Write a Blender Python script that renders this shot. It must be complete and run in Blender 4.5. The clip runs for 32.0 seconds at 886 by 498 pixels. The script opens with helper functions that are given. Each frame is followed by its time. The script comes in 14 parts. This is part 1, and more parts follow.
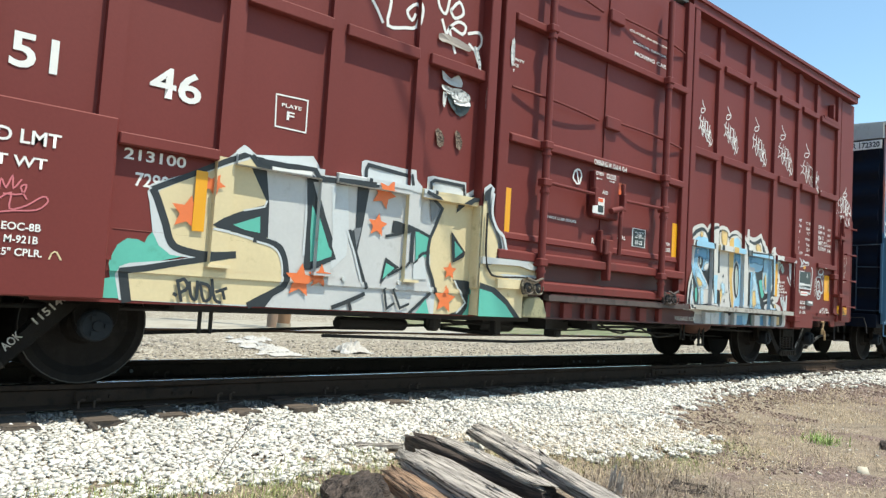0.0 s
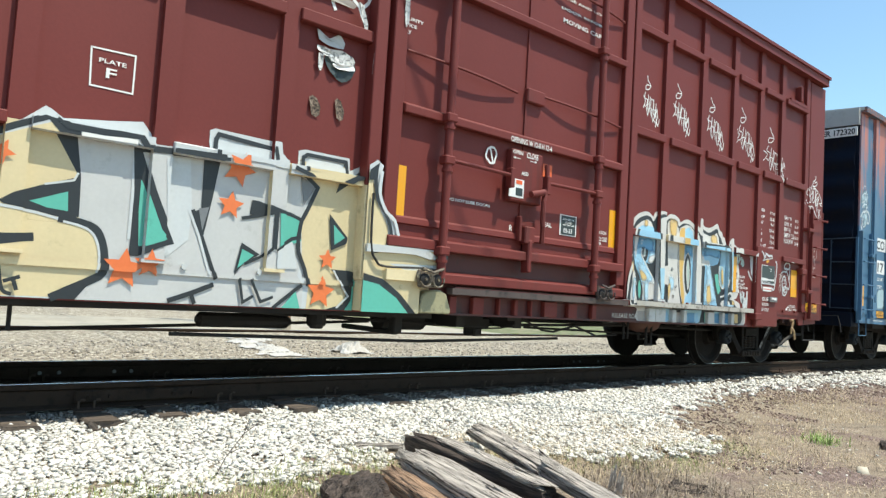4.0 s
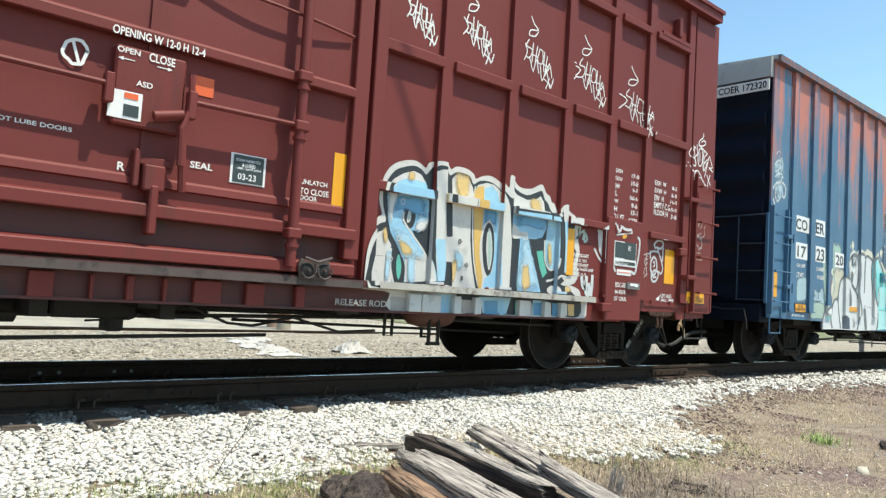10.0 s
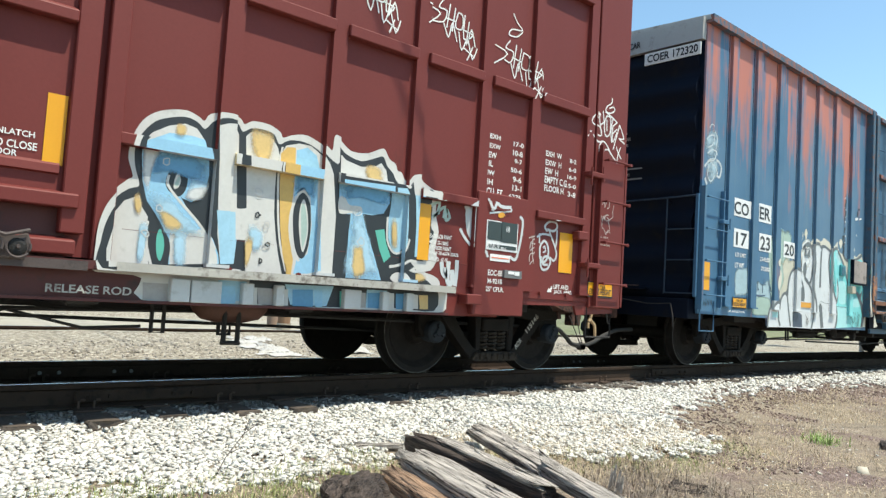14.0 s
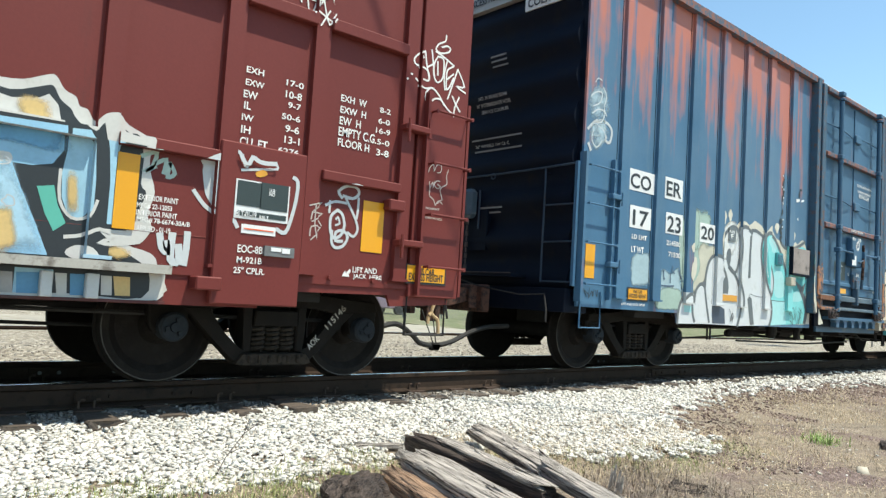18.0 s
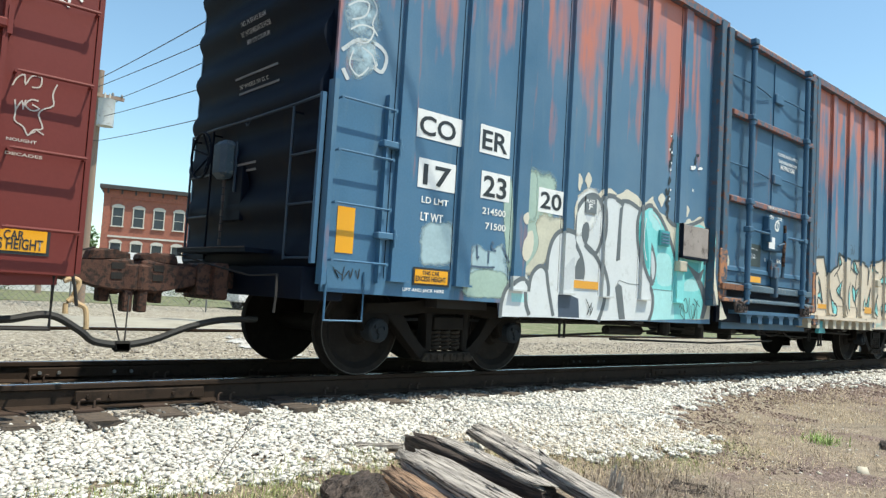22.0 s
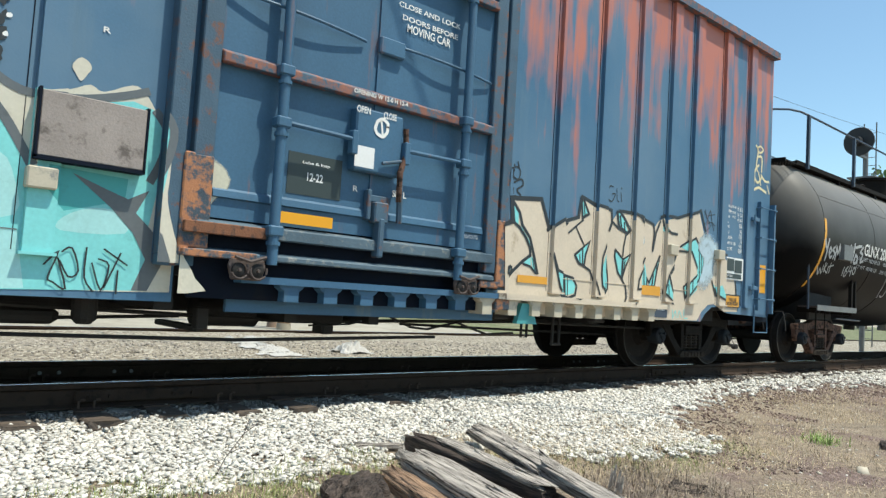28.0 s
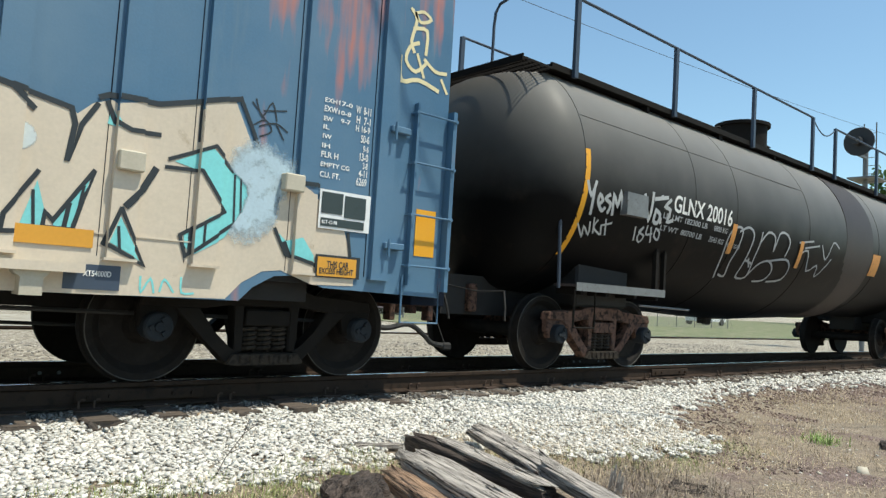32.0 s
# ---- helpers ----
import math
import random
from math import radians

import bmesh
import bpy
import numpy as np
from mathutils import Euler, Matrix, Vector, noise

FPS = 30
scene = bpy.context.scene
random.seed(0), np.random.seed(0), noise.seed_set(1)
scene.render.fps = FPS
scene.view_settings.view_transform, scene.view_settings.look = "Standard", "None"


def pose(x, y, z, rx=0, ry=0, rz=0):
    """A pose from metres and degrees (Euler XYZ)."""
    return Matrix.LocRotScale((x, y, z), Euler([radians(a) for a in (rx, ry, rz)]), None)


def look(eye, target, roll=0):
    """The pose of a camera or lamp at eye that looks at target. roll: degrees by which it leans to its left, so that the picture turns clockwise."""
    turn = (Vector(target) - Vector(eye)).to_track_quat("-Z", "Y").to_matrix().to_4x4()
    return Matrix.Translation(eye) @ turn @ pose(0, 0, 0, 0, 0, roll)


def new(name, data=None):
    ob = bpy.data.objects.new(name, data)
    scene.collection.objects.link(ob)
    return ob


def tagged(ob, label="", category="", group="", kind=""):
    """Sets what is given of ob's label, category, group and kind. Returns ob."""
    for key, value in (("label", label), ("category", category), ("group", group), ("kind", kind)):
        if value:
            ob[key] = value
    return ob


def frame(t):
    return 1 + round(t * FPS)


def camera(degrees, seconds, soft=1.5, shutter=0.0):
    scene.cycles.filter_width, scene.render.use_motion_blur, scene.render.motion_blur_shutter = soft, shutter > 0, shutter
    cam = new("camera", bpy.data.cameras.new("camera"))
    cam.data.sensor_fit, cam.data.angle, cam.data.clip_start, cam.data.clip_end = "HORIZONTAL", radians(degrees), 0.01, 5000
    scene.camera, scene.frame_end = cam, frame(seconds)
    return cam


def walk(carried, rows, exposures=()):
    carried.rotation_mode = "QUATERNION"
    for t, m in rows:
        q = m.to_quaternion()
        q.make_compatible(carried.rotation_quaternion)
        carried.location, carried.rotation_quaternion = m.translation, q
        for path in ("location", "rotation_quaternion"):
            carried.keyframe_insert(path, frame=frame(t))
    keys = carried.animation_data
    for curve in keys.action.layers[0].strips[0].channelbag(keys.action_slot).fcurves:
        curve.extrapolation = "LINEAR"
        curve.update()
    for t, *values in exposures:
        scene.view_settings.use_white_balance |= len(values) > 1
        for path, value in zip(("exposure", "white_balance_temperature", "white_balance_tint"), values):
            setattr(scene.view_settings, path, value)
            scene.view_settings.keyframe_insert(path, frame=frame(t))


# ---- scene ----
# The camera stands on a tripod beside the track; the train rolls past it.
FOV, EYE = 63.03, Vector((0.0, -6.691, 0.819))
YAW, PITCH, LEAN = radians(41.288), radians(3.758), 3.509
cam = camera(FOV, 32.0, soft=1.36)
AIM = EYE + Vector((math.sin(YAW) * math.cos(PITCH), math.cos(YAW) * math.cos(PITCH), math.sin(PITCH)))
walk(cam, [(0.0, look(EYE, AIM, LEAN)), (32.0, look(EYE, AIM, LEAN))], [(0.0, 0.62, 6950, 3.0), (8.0, 0.67, 6950, 3.0), (18.0, 0.62, 6950, 3.0), (21.5, 0.58, 6950, 3.0), (23.0, 0.43, 6950, 3.0), (25.0, 0.37, 6950, 3.0), (28.0, 0.41, 6950, 3.0), (32.0, 0.32, 6950, 3.0)])

# ---- light ----
SUN = Vector((0.20, -0.345, 0.90)).normalized()
elevation, bearing = math.asin(SUN.z), math.atan2(SUN.x, SUN.y)
world = bpy.data.worlds.new("world")
scene.world = world
world.use_nodes = True
wn = world.node_tree.nodes
sky = wn.new("ShaderNodeTexSky")
sky.sky_type, sky.sun_disc, sky.sun_elevation, sky.sun_rotation = "NISHITA", False, elevation, bearing
sky.air_density, sky.dust_density, sky.ozone_density = 1.0, 0.5, 2.8
wn["Background"].inputs["Strength"].default_value = 0.15
tint = wn.new("ShaderNodeVectorMath")
tint.operation = "MULTIPLY"
tint.inputs[1].default_value = (0.93, 1.03, 1.01)
world.node_tree.links.new(sky.outputs["Color"], tint.inputs[0])
world.node_tree.links.new(tint.outputs[0], wn["Background"].inputs["Color"])
sun_data = bpy.data.lights.new("sun", "SUN")
sun_data.energy, sun_data.angle, sun_data.color = 4.0, radians(0.55), (1.0, 0.96, 0.9)
sun = new("sun", sun_data)
sun.matrix_world = look(SUN * 60, (0, 0, 0))


# ---- materials ----
def mat(name, color, rough=0.6, metal=0.0, vary=0.12, scale=3.0, grain=60.0, bump=0.15, dirt=None, dirt_at=0.62, streak=False, islands=False, pieces=False, spec=0.5):
    """A painted or natural surface: two scales of tone, an optional layer of dirt or rust, and fine relief."""
    m = bpy.data.materials.new(name)
    m.use_nodes = True
    nt = m.node_tree
    n, l = nt.nodes, nt.links
    bsdf = n["Principled BSDF"]
    bsdf.inputs["Roughness"].default_value, bsdf.inputs["Metallic"].default_value, bsdf.inputs["Specular IOR Level"].default_value = rough, metal, spec
    co = n.new("ShaderNodeTexCoord").outputs["Object"]
    mp = n.new("ShaderNodeMapping")
    l.new(co, mp.inputs["Vector"])
    if streak:
        mp.inputs["Scale"].default_value = (1.0, 1.0, 0.12)
    big = n.new("ShaderNodeTexNoise")
    big.inputs["Scale"].default_value, big.inputs["Detail"].default_value = scale, 6.0
    l.new(mp.outputs["Vector"], big.inputs["Vector"])
    small = n.new("ShaderNodeTexNoise")
    small.inputs["Scale"].default_value, small.inputs["Detail"].default_value = grain, 4.0
    l.new(co, small.inputs["Vector"])
    tone = n.new("ShaderNodeMath")
    tone.operation = "MULTIPLY_ADD"
    tone.inputs[1].default_value, tone.inputs[2].default_value = 2.0 * vary, 1.0 - vary
    l.new(big.outputs["Fac"], tone.inputs[0])
    tone2 = n.new("ShaderNodeMath")
    tone2.operation = "MULTIPLY_ADD"
    tone2.inputs[1].default_value, tone2.inputs[2].default_value = 1.2 * vary, 1.0 - 0.6 * vary
    l.new(small.outputs["Fac"], tone2.inputs[0])
    both = n.new("ShaderNodeMath")
    both.operation = "MULTIPLY"
    l.new(tone.outputs[0], both.inputs[0]), l.new(tone2.outputs[0], both.inputs[1])
    last = both.outputs[0]
    if islands or pieces:
        if islands:
            rnd = n.new("ShaderNodeNewGeometry").outputs["Random Per Island"]
        else:
            rnd = n.new("ShaderNodeObjectInfo").outputs["Random"]
        k = n.new("ShaderNodeMath")
        k.operation = "MULTIPLY_ADD"
        k.inputs[1].default_value, k.inputs[2].default_value = 0.6, 0.68
        l.new(rnd, k.inputs[0])
        k2 = n.new("ShaderNodeMath")
        k2.operation = "MULTIPLY"
        l.new(k.outputs[0], k2.inputs[0]), l.new(last, k2.inputs[1])
        last = k2.outputs[0]
    mul = n.new("ShaderNodeVectorMath")
    mul.operation = "SCALE"
    mul.inputs[0].default_value = color
    l.new(last, mul.inputs["Scale"])
    out = mul.outputs[0]
    if dirt:
        dn = n.new("ShaderNodeTexNoise")
        dn.inputs["Scale"].default_value, dn.inputs["Detail"].default_value, dn.inputs["Roughness"].default_value = scale * 2.3, 9.0, 0.68
        l.new(mp.outputs["Vector"], dn.inputs["Vector"])
        ramp = n.new("ShaderNodeMapRange")
        ramp.inputs["From Min"].default_value, ramp.inputs["From Max"].default_value = dirt_at - 0.06, dirt_at + 0.06
        l.new(dn.outputs["Fac"], ramp.inputs["Value"])
        mix = n.new("ShaderNodeMix")
        mix.data_type = "RGBA"
        cols = [s for s in mix.inputs if s.type == "RGBA"]
        cols[1].default_value = (*dirt, 1)
        l.new(out, cols[0]), l.new(ramp.outputs[0], mix.inputs["Factor"])
        out = [s for s in mix.outputs if s.type == "RGBA"][0]
    l.new(out, bsdf.inputs["Base Color"])
    if bump:
        b = n.new("ShaderNodeBump")
        b.inputs["Strength"].default_value, b.inputs["Distance"].default_value = bump, 0.01
        l.new(small.outputs["Fac"], b.inputs["Height"]), l.new(b.outputs[0], bsdf.inputs["Normal"])
    return m


RED = mat("oxide_red_paint", (0.150, 0.0262, 0.0220), 0.6, spec=0.32, vary=0.17, scale=0.9, grain=45, bump=0.05, dirt=(0.095, 0.027, 0.023), dirt_at=0.68, streak=True)
# Darker copy of the red for recessed parts: shade put into the colour.
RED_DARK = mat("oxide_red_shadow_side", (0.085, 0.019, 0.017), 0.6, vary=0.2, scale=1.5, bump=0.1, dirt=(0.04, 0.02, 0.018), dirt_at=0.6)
BLUE = mat("faded_blue_paint", (0.040, 0.115, 0.205), 0.55, vary=0.22, scale=1.2, grain=50, bump=0.06, dirt=(0.10, 0.15, 0.19), dirt_at=0.62, streak=True)
# Navy taken near black: the sunless end walls' shade is in the colour.
NAVY = mat("shaded_navy_paint", (0.0036, 0.0072, 0.0165), 0.65, vary=0.35, scale=1.5, bump=0.08, dirt=(0.009, 0.010, 0.014), dirt_at=0.6, spec=0.12)


def dust_sheen(m):
    """Sky sheen and pale dust, put into the colour of the tank's upper half."""
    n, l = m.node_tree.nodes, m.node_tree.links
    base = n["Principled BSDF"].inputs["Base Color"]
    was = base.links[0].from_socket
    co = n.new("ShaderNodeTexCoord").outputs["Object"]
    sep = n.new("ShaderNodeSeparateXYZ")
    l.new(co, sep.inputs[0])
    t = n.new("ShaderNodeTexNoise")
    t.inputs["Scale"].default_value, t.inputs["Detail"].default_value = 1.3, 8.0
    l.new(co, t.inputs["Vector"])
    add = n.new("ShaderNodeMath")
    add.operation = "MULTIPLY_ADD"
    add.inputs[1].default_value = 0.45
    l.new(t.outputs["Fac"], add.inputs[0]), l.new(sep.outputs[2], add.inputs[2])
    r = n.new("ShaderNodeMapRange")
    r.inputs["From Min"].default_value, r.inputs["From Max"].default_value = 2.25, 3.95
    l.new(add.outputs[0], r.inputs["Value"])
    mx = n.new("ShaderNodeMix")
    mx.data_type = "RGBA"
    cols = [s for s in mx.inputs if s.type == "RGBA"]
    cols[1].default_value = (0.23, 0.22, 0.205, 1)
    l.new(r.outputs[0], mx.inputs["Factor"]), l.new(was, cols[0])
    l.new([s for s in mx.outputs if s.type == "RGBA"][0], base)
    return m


BLACK = dust_sheen(mat("tank_black_paint", (0.0042, 0.0042, 0.0044), 0.46, vary=0.4, scale=1.1, bump=0.05, dirt=(0.012, 0.009, 0.0075), dirt_at=0.60, spec=0.09))
IRON = mat("grimy_cast_steel", (0.0115, 0.0095, 0.008), 0.8, vary=0.35, scale=6, grain=90, bump=0.4, dirt=(0.022, 0.0165, 0.013), dirt_at=0.64, spec=0.15)
RUST = mat("rusty_cast_steel", (0.125, 0.070, 0.052), 0.9, vary=0.5, scale=6, grain=110, bump=0.5, dirt=(0.022, 0.015, 0.012), dirt_at=0.53, spec=0.2)
RAILM = mat("rail_steel_side", (0.040, 0.027, 0.020), 0.85, spec=0.12, vary=0.3, scale=4, grain=120, bump=0.3, dirt=(0.022, 0.016, 0.013), dirt_at=0.6)
SHINE = mat("polished_rail_head", (0.45, 0.45, 0.46), 0.22, 1.0, vary=0.1, bump=0.02)
TIE = mat("creosoted_tie_wood", (0.105, 0.080, 0.062), 0.9, vary=0.35, scale=5, grain=70, bump=0.6, dirt=(0.05, 0.04, 0.034), dirt_at=0.55)
STONE = mat("white_limestone_ballast", (0.645, 0.61, 0.555), 0.9, vary=0.22, scale=9, grain=60, bump=0.3, dirt=(0.40, 0.37, 0.31), dirt_at=0.64, islands=True)
YELLOW = mat("yellow_reflective_tape", (0.74, 0.335, 0.010), 0.4, vary=0.06, bump=0.02)
WHITE = mat("white_lettering_paint", (0.74, 0.73, 0.70), 0.6, vary=0.1, scale=8, bump=0.0)


# ---- mesh helpers ----
def box(bm, x0, x1, y0, y1, z0, z1):
    if x1 < x0: x0, x1 = x1, x0
    if y1 < y0: y0, y1 = y1, y0
    if z1 < z0: z0, z1 = z1, z0
    v = [bm.verts.new(c) for c in ((x0, y0, z0), (x1, y0, z0), (x1, y1, z0), (x0, y1, z0), (x0, y0, z1), (x1, y0, z1), (x1, y1, z1), (x0, y1, z1))]
    for f in ((3, 2, 1, 0), (4, 5, 6, 7), (0, 1, 5, 4), (1, 2, 6, 5), (2, 3, 7, 6), (3, 0, 4, 7)):
        bm.faces.new([v[i] for i in f])
    return v


def prism(bm, outline, a, b, axis="y"):
    """An outline of (u, w) pairs pushed from a to b along an axis (y: u is x, w is z; x: u is y; z: u, w are x, y)."""
    at = {"y": lambda u, w, d: (u, d, w), "x": lambda u, w, d: (d, u, w), "z": lambda u, w, d: (u, w, d)}[axis]
    lo = [bm.verts.new(at(u, w, a)) for u, w in outline]
    hi = [bm.verts.new(at(u, w, b)) for u, w in outline]
    k = len(outline)
    bm.faces.new(lo), bm.faces.new(hi[::-1])
    for i in range(k):
        bm.faces.new((lo[i], hi[i], hi[(i + 1) % k], lo[(i + 1) % k]))


def tube(bm, points, r, sides=8):
    """A round bar along a line of points."""
    pts = [Vector(q) for q in points]
    rings = []
    for i, q in enumerate(pts):
        d = (pts[min(i + 1, len(pts) - 1)] - pts[max(i - 1, 0)]).normalized()
        a = d.cross(Vector((0, 0, 1)) if abs(d.z) < 0.9 else Vector((1, 0, 0))).normalized()
        b = d.cross(a)
        rings.append([bm.verts.new(q + (a * math.cos(2 * math.pi * k / sides) + b * math.sin(2 * math.pi * k / sides)) * r) for k in range(sides)])
    for g, h in zip(rings, rings[1:]):
        for k in range(sides):
            bm.faces.new((g[k], g[(k + 1) % sides], h[(k + 1) % sides], h[k]))
    bm.faces.new(rings[0][::-1]), bm.faces.new(rings[-1])


def lathe(bm, profile, centre, axis="y", sides=28):
    """A turned body: profile of (distance along the axis, radius)."""
    c = Vector(centre)
    e = {"x": (Vector((1, 0, 0)), Vector((0, 1, 0)), Vector((0, 0, 1))), "y": (Vector((0, 1, 0)), Vector((0, 0, 1)), Vector((1, 0, 0))), "z": (Vector((0, 0, 1)), Vector((1, 0, 0)), Vector((0, 1, 0)))}[axis]
    rings = []
    for d, r in profile:
        rings.append([bm.verts.new(c + e[0] * d + (e[1] * math.cos(2 * math.pi * k / sides) + e[2] * math.sin(2 * math.pi * k / sides)) * max(r, 0.001)) for k in range(sides)])
    for g, h in zip(rings, rings[1:]):
        for k in range(sides):
            bm.faces.new((g[k], g[(k + 1) % sides], h[(k + 1) % sides], h[k]))
    bm.faces.new(rings[0][::-1]), bm.faces.new(rings[-1])


def mesh_of(name, bm, material, smooth=False, bevel=0.0):
    if bevel:
        bmesh.ops.bevel(bm, geom=bm.edges[:], offset=bevel, segments=1, affect="EDGES", profile=0.5)
    bmesh.ops.recalc_face_normals(bm, faces=bm.faces[:])
    me = bpy.data.meshes.new(name)
    bm.to_mesh(me)
    bm.free()
    for m in (material if isinstance(material, (list, tuple)) else (material,)):
        me.materials.append(m)
    if smooth:
        me.polygons.foreach_set("use_smooth", [True] * len(me.polygons))
        me.set_sharp_from_angle(angle=radians(38))
    return me




def part(name, bm, material, parent, label="", smooth=False, bevel=0.0):
    ob = new(name, mesh_of(name, bm, material, smooth, bevel))
    ob.parent = parent
    return tagged(ob, label)


def thing(name, bm, material, label, category, group="", kind="", smooth=False, bevel=0.0):
    return tagged(new(name, mesh_of(name, bm, material, smooth, bevel)), label, category, group, kind)


def boxes(rows):
    bm = bmesh.new()
    for r in rows:
        box(bm, *r)
    return bm


def bars(rows, r, sides=8):
    bm = bmesh.new()
    for q in rows:
        tube(bm, q, r, sides)
    return bm

from mathutils import geometry


def lettering(parent, text, x0, x1, z0, z1, y, material, name="lettering", label=""):
    """Stencilled letters that fill the box from x0 to x1 and z0 to z1 on the face at -y (towards the camera)."""
    cu = bpy.data.curves.new("letters", "FONT")
    cu.body, cu.size, cu.resolution_u, cu.offset = text, 1.0, 3, 0.019
    tmp = bpy.data.objects.new("letters", cu)
    me = bpy.data.meshes.new_from_object(tmp)
    co = np.empty(len(me.vertices) * 3)
    me.vertices.foreach_get("co", co)
    co = co.reshape(-1, 3)
    lo, hi = co.min(0), co.max(0)
    u, w = (co[:, 0] - lo[0]) / (hi[0] - lo[0]), (co[:, 1] - lo[1]) / (hi[1] - lo[1])
    out = np.stack([x0 + u * (x1 - x0), np.full(len(co), -y), z0 + w * (z1 - z0)], 1)
    me.vertices.foreach_set("co", out.ravel())
    me.materials.append(material)
    bpy.data.objects.remove(tmp), bpy.data.curves.remove(cu)
    ob = new(name, me)
    ob.parent = parent
    return tagged(ob, label)


def clip(poly, axis, limit, keep_above):
    out = []
    for i, a in enumerate(poly):
        b = poly[(i + 1) % len(poly)]
        ina, inb = (a[axis] >= limit) == keep_above, (b[axis] >= limit) == keep_above
        if ina:
            out.append(a)
        if ina != inb:
            k = (limit - a[axis]) / (b[axis] - a[axis])
            out.append((a[0] + k * (b[0] - a[0]), a[1] + k * (b[1] - a[1])))
    return out


def paint(bm, poly, relief, lift):
    """Lay a patch of paint on a car's side, following its posts and ledges. relief: x cuts, z cuts and the depth in each cell."""
    cx, cz, depth = relief
    for tri in geometry.tessellate_polygon([[Vector((u, w, 0.0)) for u, w in poly]]):
        tri = [poly[i] for i in tri]
        px, pz = [p[0] for p in tri], [p[1] for p in tri]
        for a, b in zip(cx, cx[1:]):
            if b <= min(px) or a >= max(px):
                continue
            strip = clip(clip(tri, 0, a, True), 0, b, False)
            for c, d in zip(cz, cz[1:]):
                if d <= min(pz) or c >= max(pz) or len(strip) < 3:
                    continue
                cell = clip(clip(strip, 1, c, True), 1, d, False)
                if len(cell) < 3:
                    continue
                y = -(depth((a + b) / 2, (c + d) / 2) + lift)
                bm.faces.new([bm.verts.new((u, y, w)) for u, w in cell])


def flowing(points, closed, k=3):
    """A curve through the points; a point given twice stays a corner."""
    n, out = len(points), []
    for i in range(n if closed else n - 1):
        p0 = points[i - 1] if closed or i else points[i]
        p1, p2 = points[i], points[(i + 1) % n]
        p3 = points[(i + 2) % n] if closed or i + 2 < n else p2
        if p1 == p2:
            continue
        for j in range(k):
            t = j / k
            out.append(tuple(0.5 * (2 * b + (c - a) * t + (2 * a - 5 * b + 4 * c - d) * t * t + (3 * b - a - 3 * c + d) * t ** 3) for a, b, c, d in zip(p0, p1, p2, p3)))
    return out if closed else out + [points[-1]]


def band(points, width, smooth=False):
    """A brush stroke along points, as quads that share their corners."""
    if smooth and len(points) > 2:
        points = flowing(points, False)
    pts = [p for i, p in enumerate(points) if i == 0 or math.dist(p, points[i - 1]) > 1e-4]
    dirs = [((b[0] - a[0]) / math.dist(a, b), (b[1] - a[1]) / math.dist(a, b)) for a, b in zip(pts, pts[1:])]
    h, rims = width / 2, []
    for i, (x, z) in enumerate(pts):
        d0, d1 = dirs[max(0, i - 1)], dirs[min(len(dirs) - 1, i)]
        mx, mz = d0[0] + d1[0], d0[1] + d1[1]
        s = math.hypot(mx, mz)
        if s < 0.5:
            mx, mz, s = d0[0], d0[1], 1.0
        mx, mz = mx / s, mz / s
        k = h / max(0.55, abs(mx * d0[0] + mz * d0[1]))
        e = -h * 0.5 if i == 0 else h * 0.5 if i == len(pts) - 1 else 0.0
        x, z = x + mx * e, z + mz * e
        rims.append(((x - mz * k, z + mx * k), (x + mz * k, z - mx * k)))
    return [[a[0], b[0], b[1], a[1]] for a, b in zip(rims, rims[1:])]


def coat(car, relief, material, lift, name, label, points, smooth=False):
    """One painted field."""
    bm = bmesh.new()
    paint(bm, flowing(points, True) if smooth else points, relief, lift)
    return flat_mesh(name, bm, material, car, label)


def stroke(car, relief, material, lift, name, label, width, points, smooth=False):
    """One painted line."""
    bm = bmesh.new()
    for i, q in enumerate(band(points, width, smooth)):
        paint(bm, q, relief, lift + 0.00002 * i)
    return flat_mesh(name, bm, material, car, label)


def haze(car, y, material, label, points, rims=(1.12, 0.68)):
    """A soft-edged patch of overspray on the flat sheet: opaque in the middle, thinning to its rim."""
    pts = flowing(points, True)
    cx, cz = sum(p[0] for p in pts) / len(pts), sum(p[1] for p in pts) / len(pts)
    n = len(pts)
    verts = [(cx + (u - cx) * k, -y, cz + (w - cz) * k) for k in rims for u, w in pts] + [(cx, -y, cz)]
    faces = [(i, (i + 1) % n, n + (i + 1) % n, n + i) for i in range(n)] + [(n + i, n + (i + 1) % n, 2 * n) for i in range(n)]
    me = bpy.data.meshes.new("overspray")
    me.from_pydata(verts, [], faces)
    at = me.attributes.new("soft", "FLOAT", "POINT")
    at.data.foreach_set("value", [0.0] * n + [1.0] * (n + 1))
    me.materials.append(material)
    ob = new("overspray", me)
    ob.parent = car
    return tagged(ob, label)


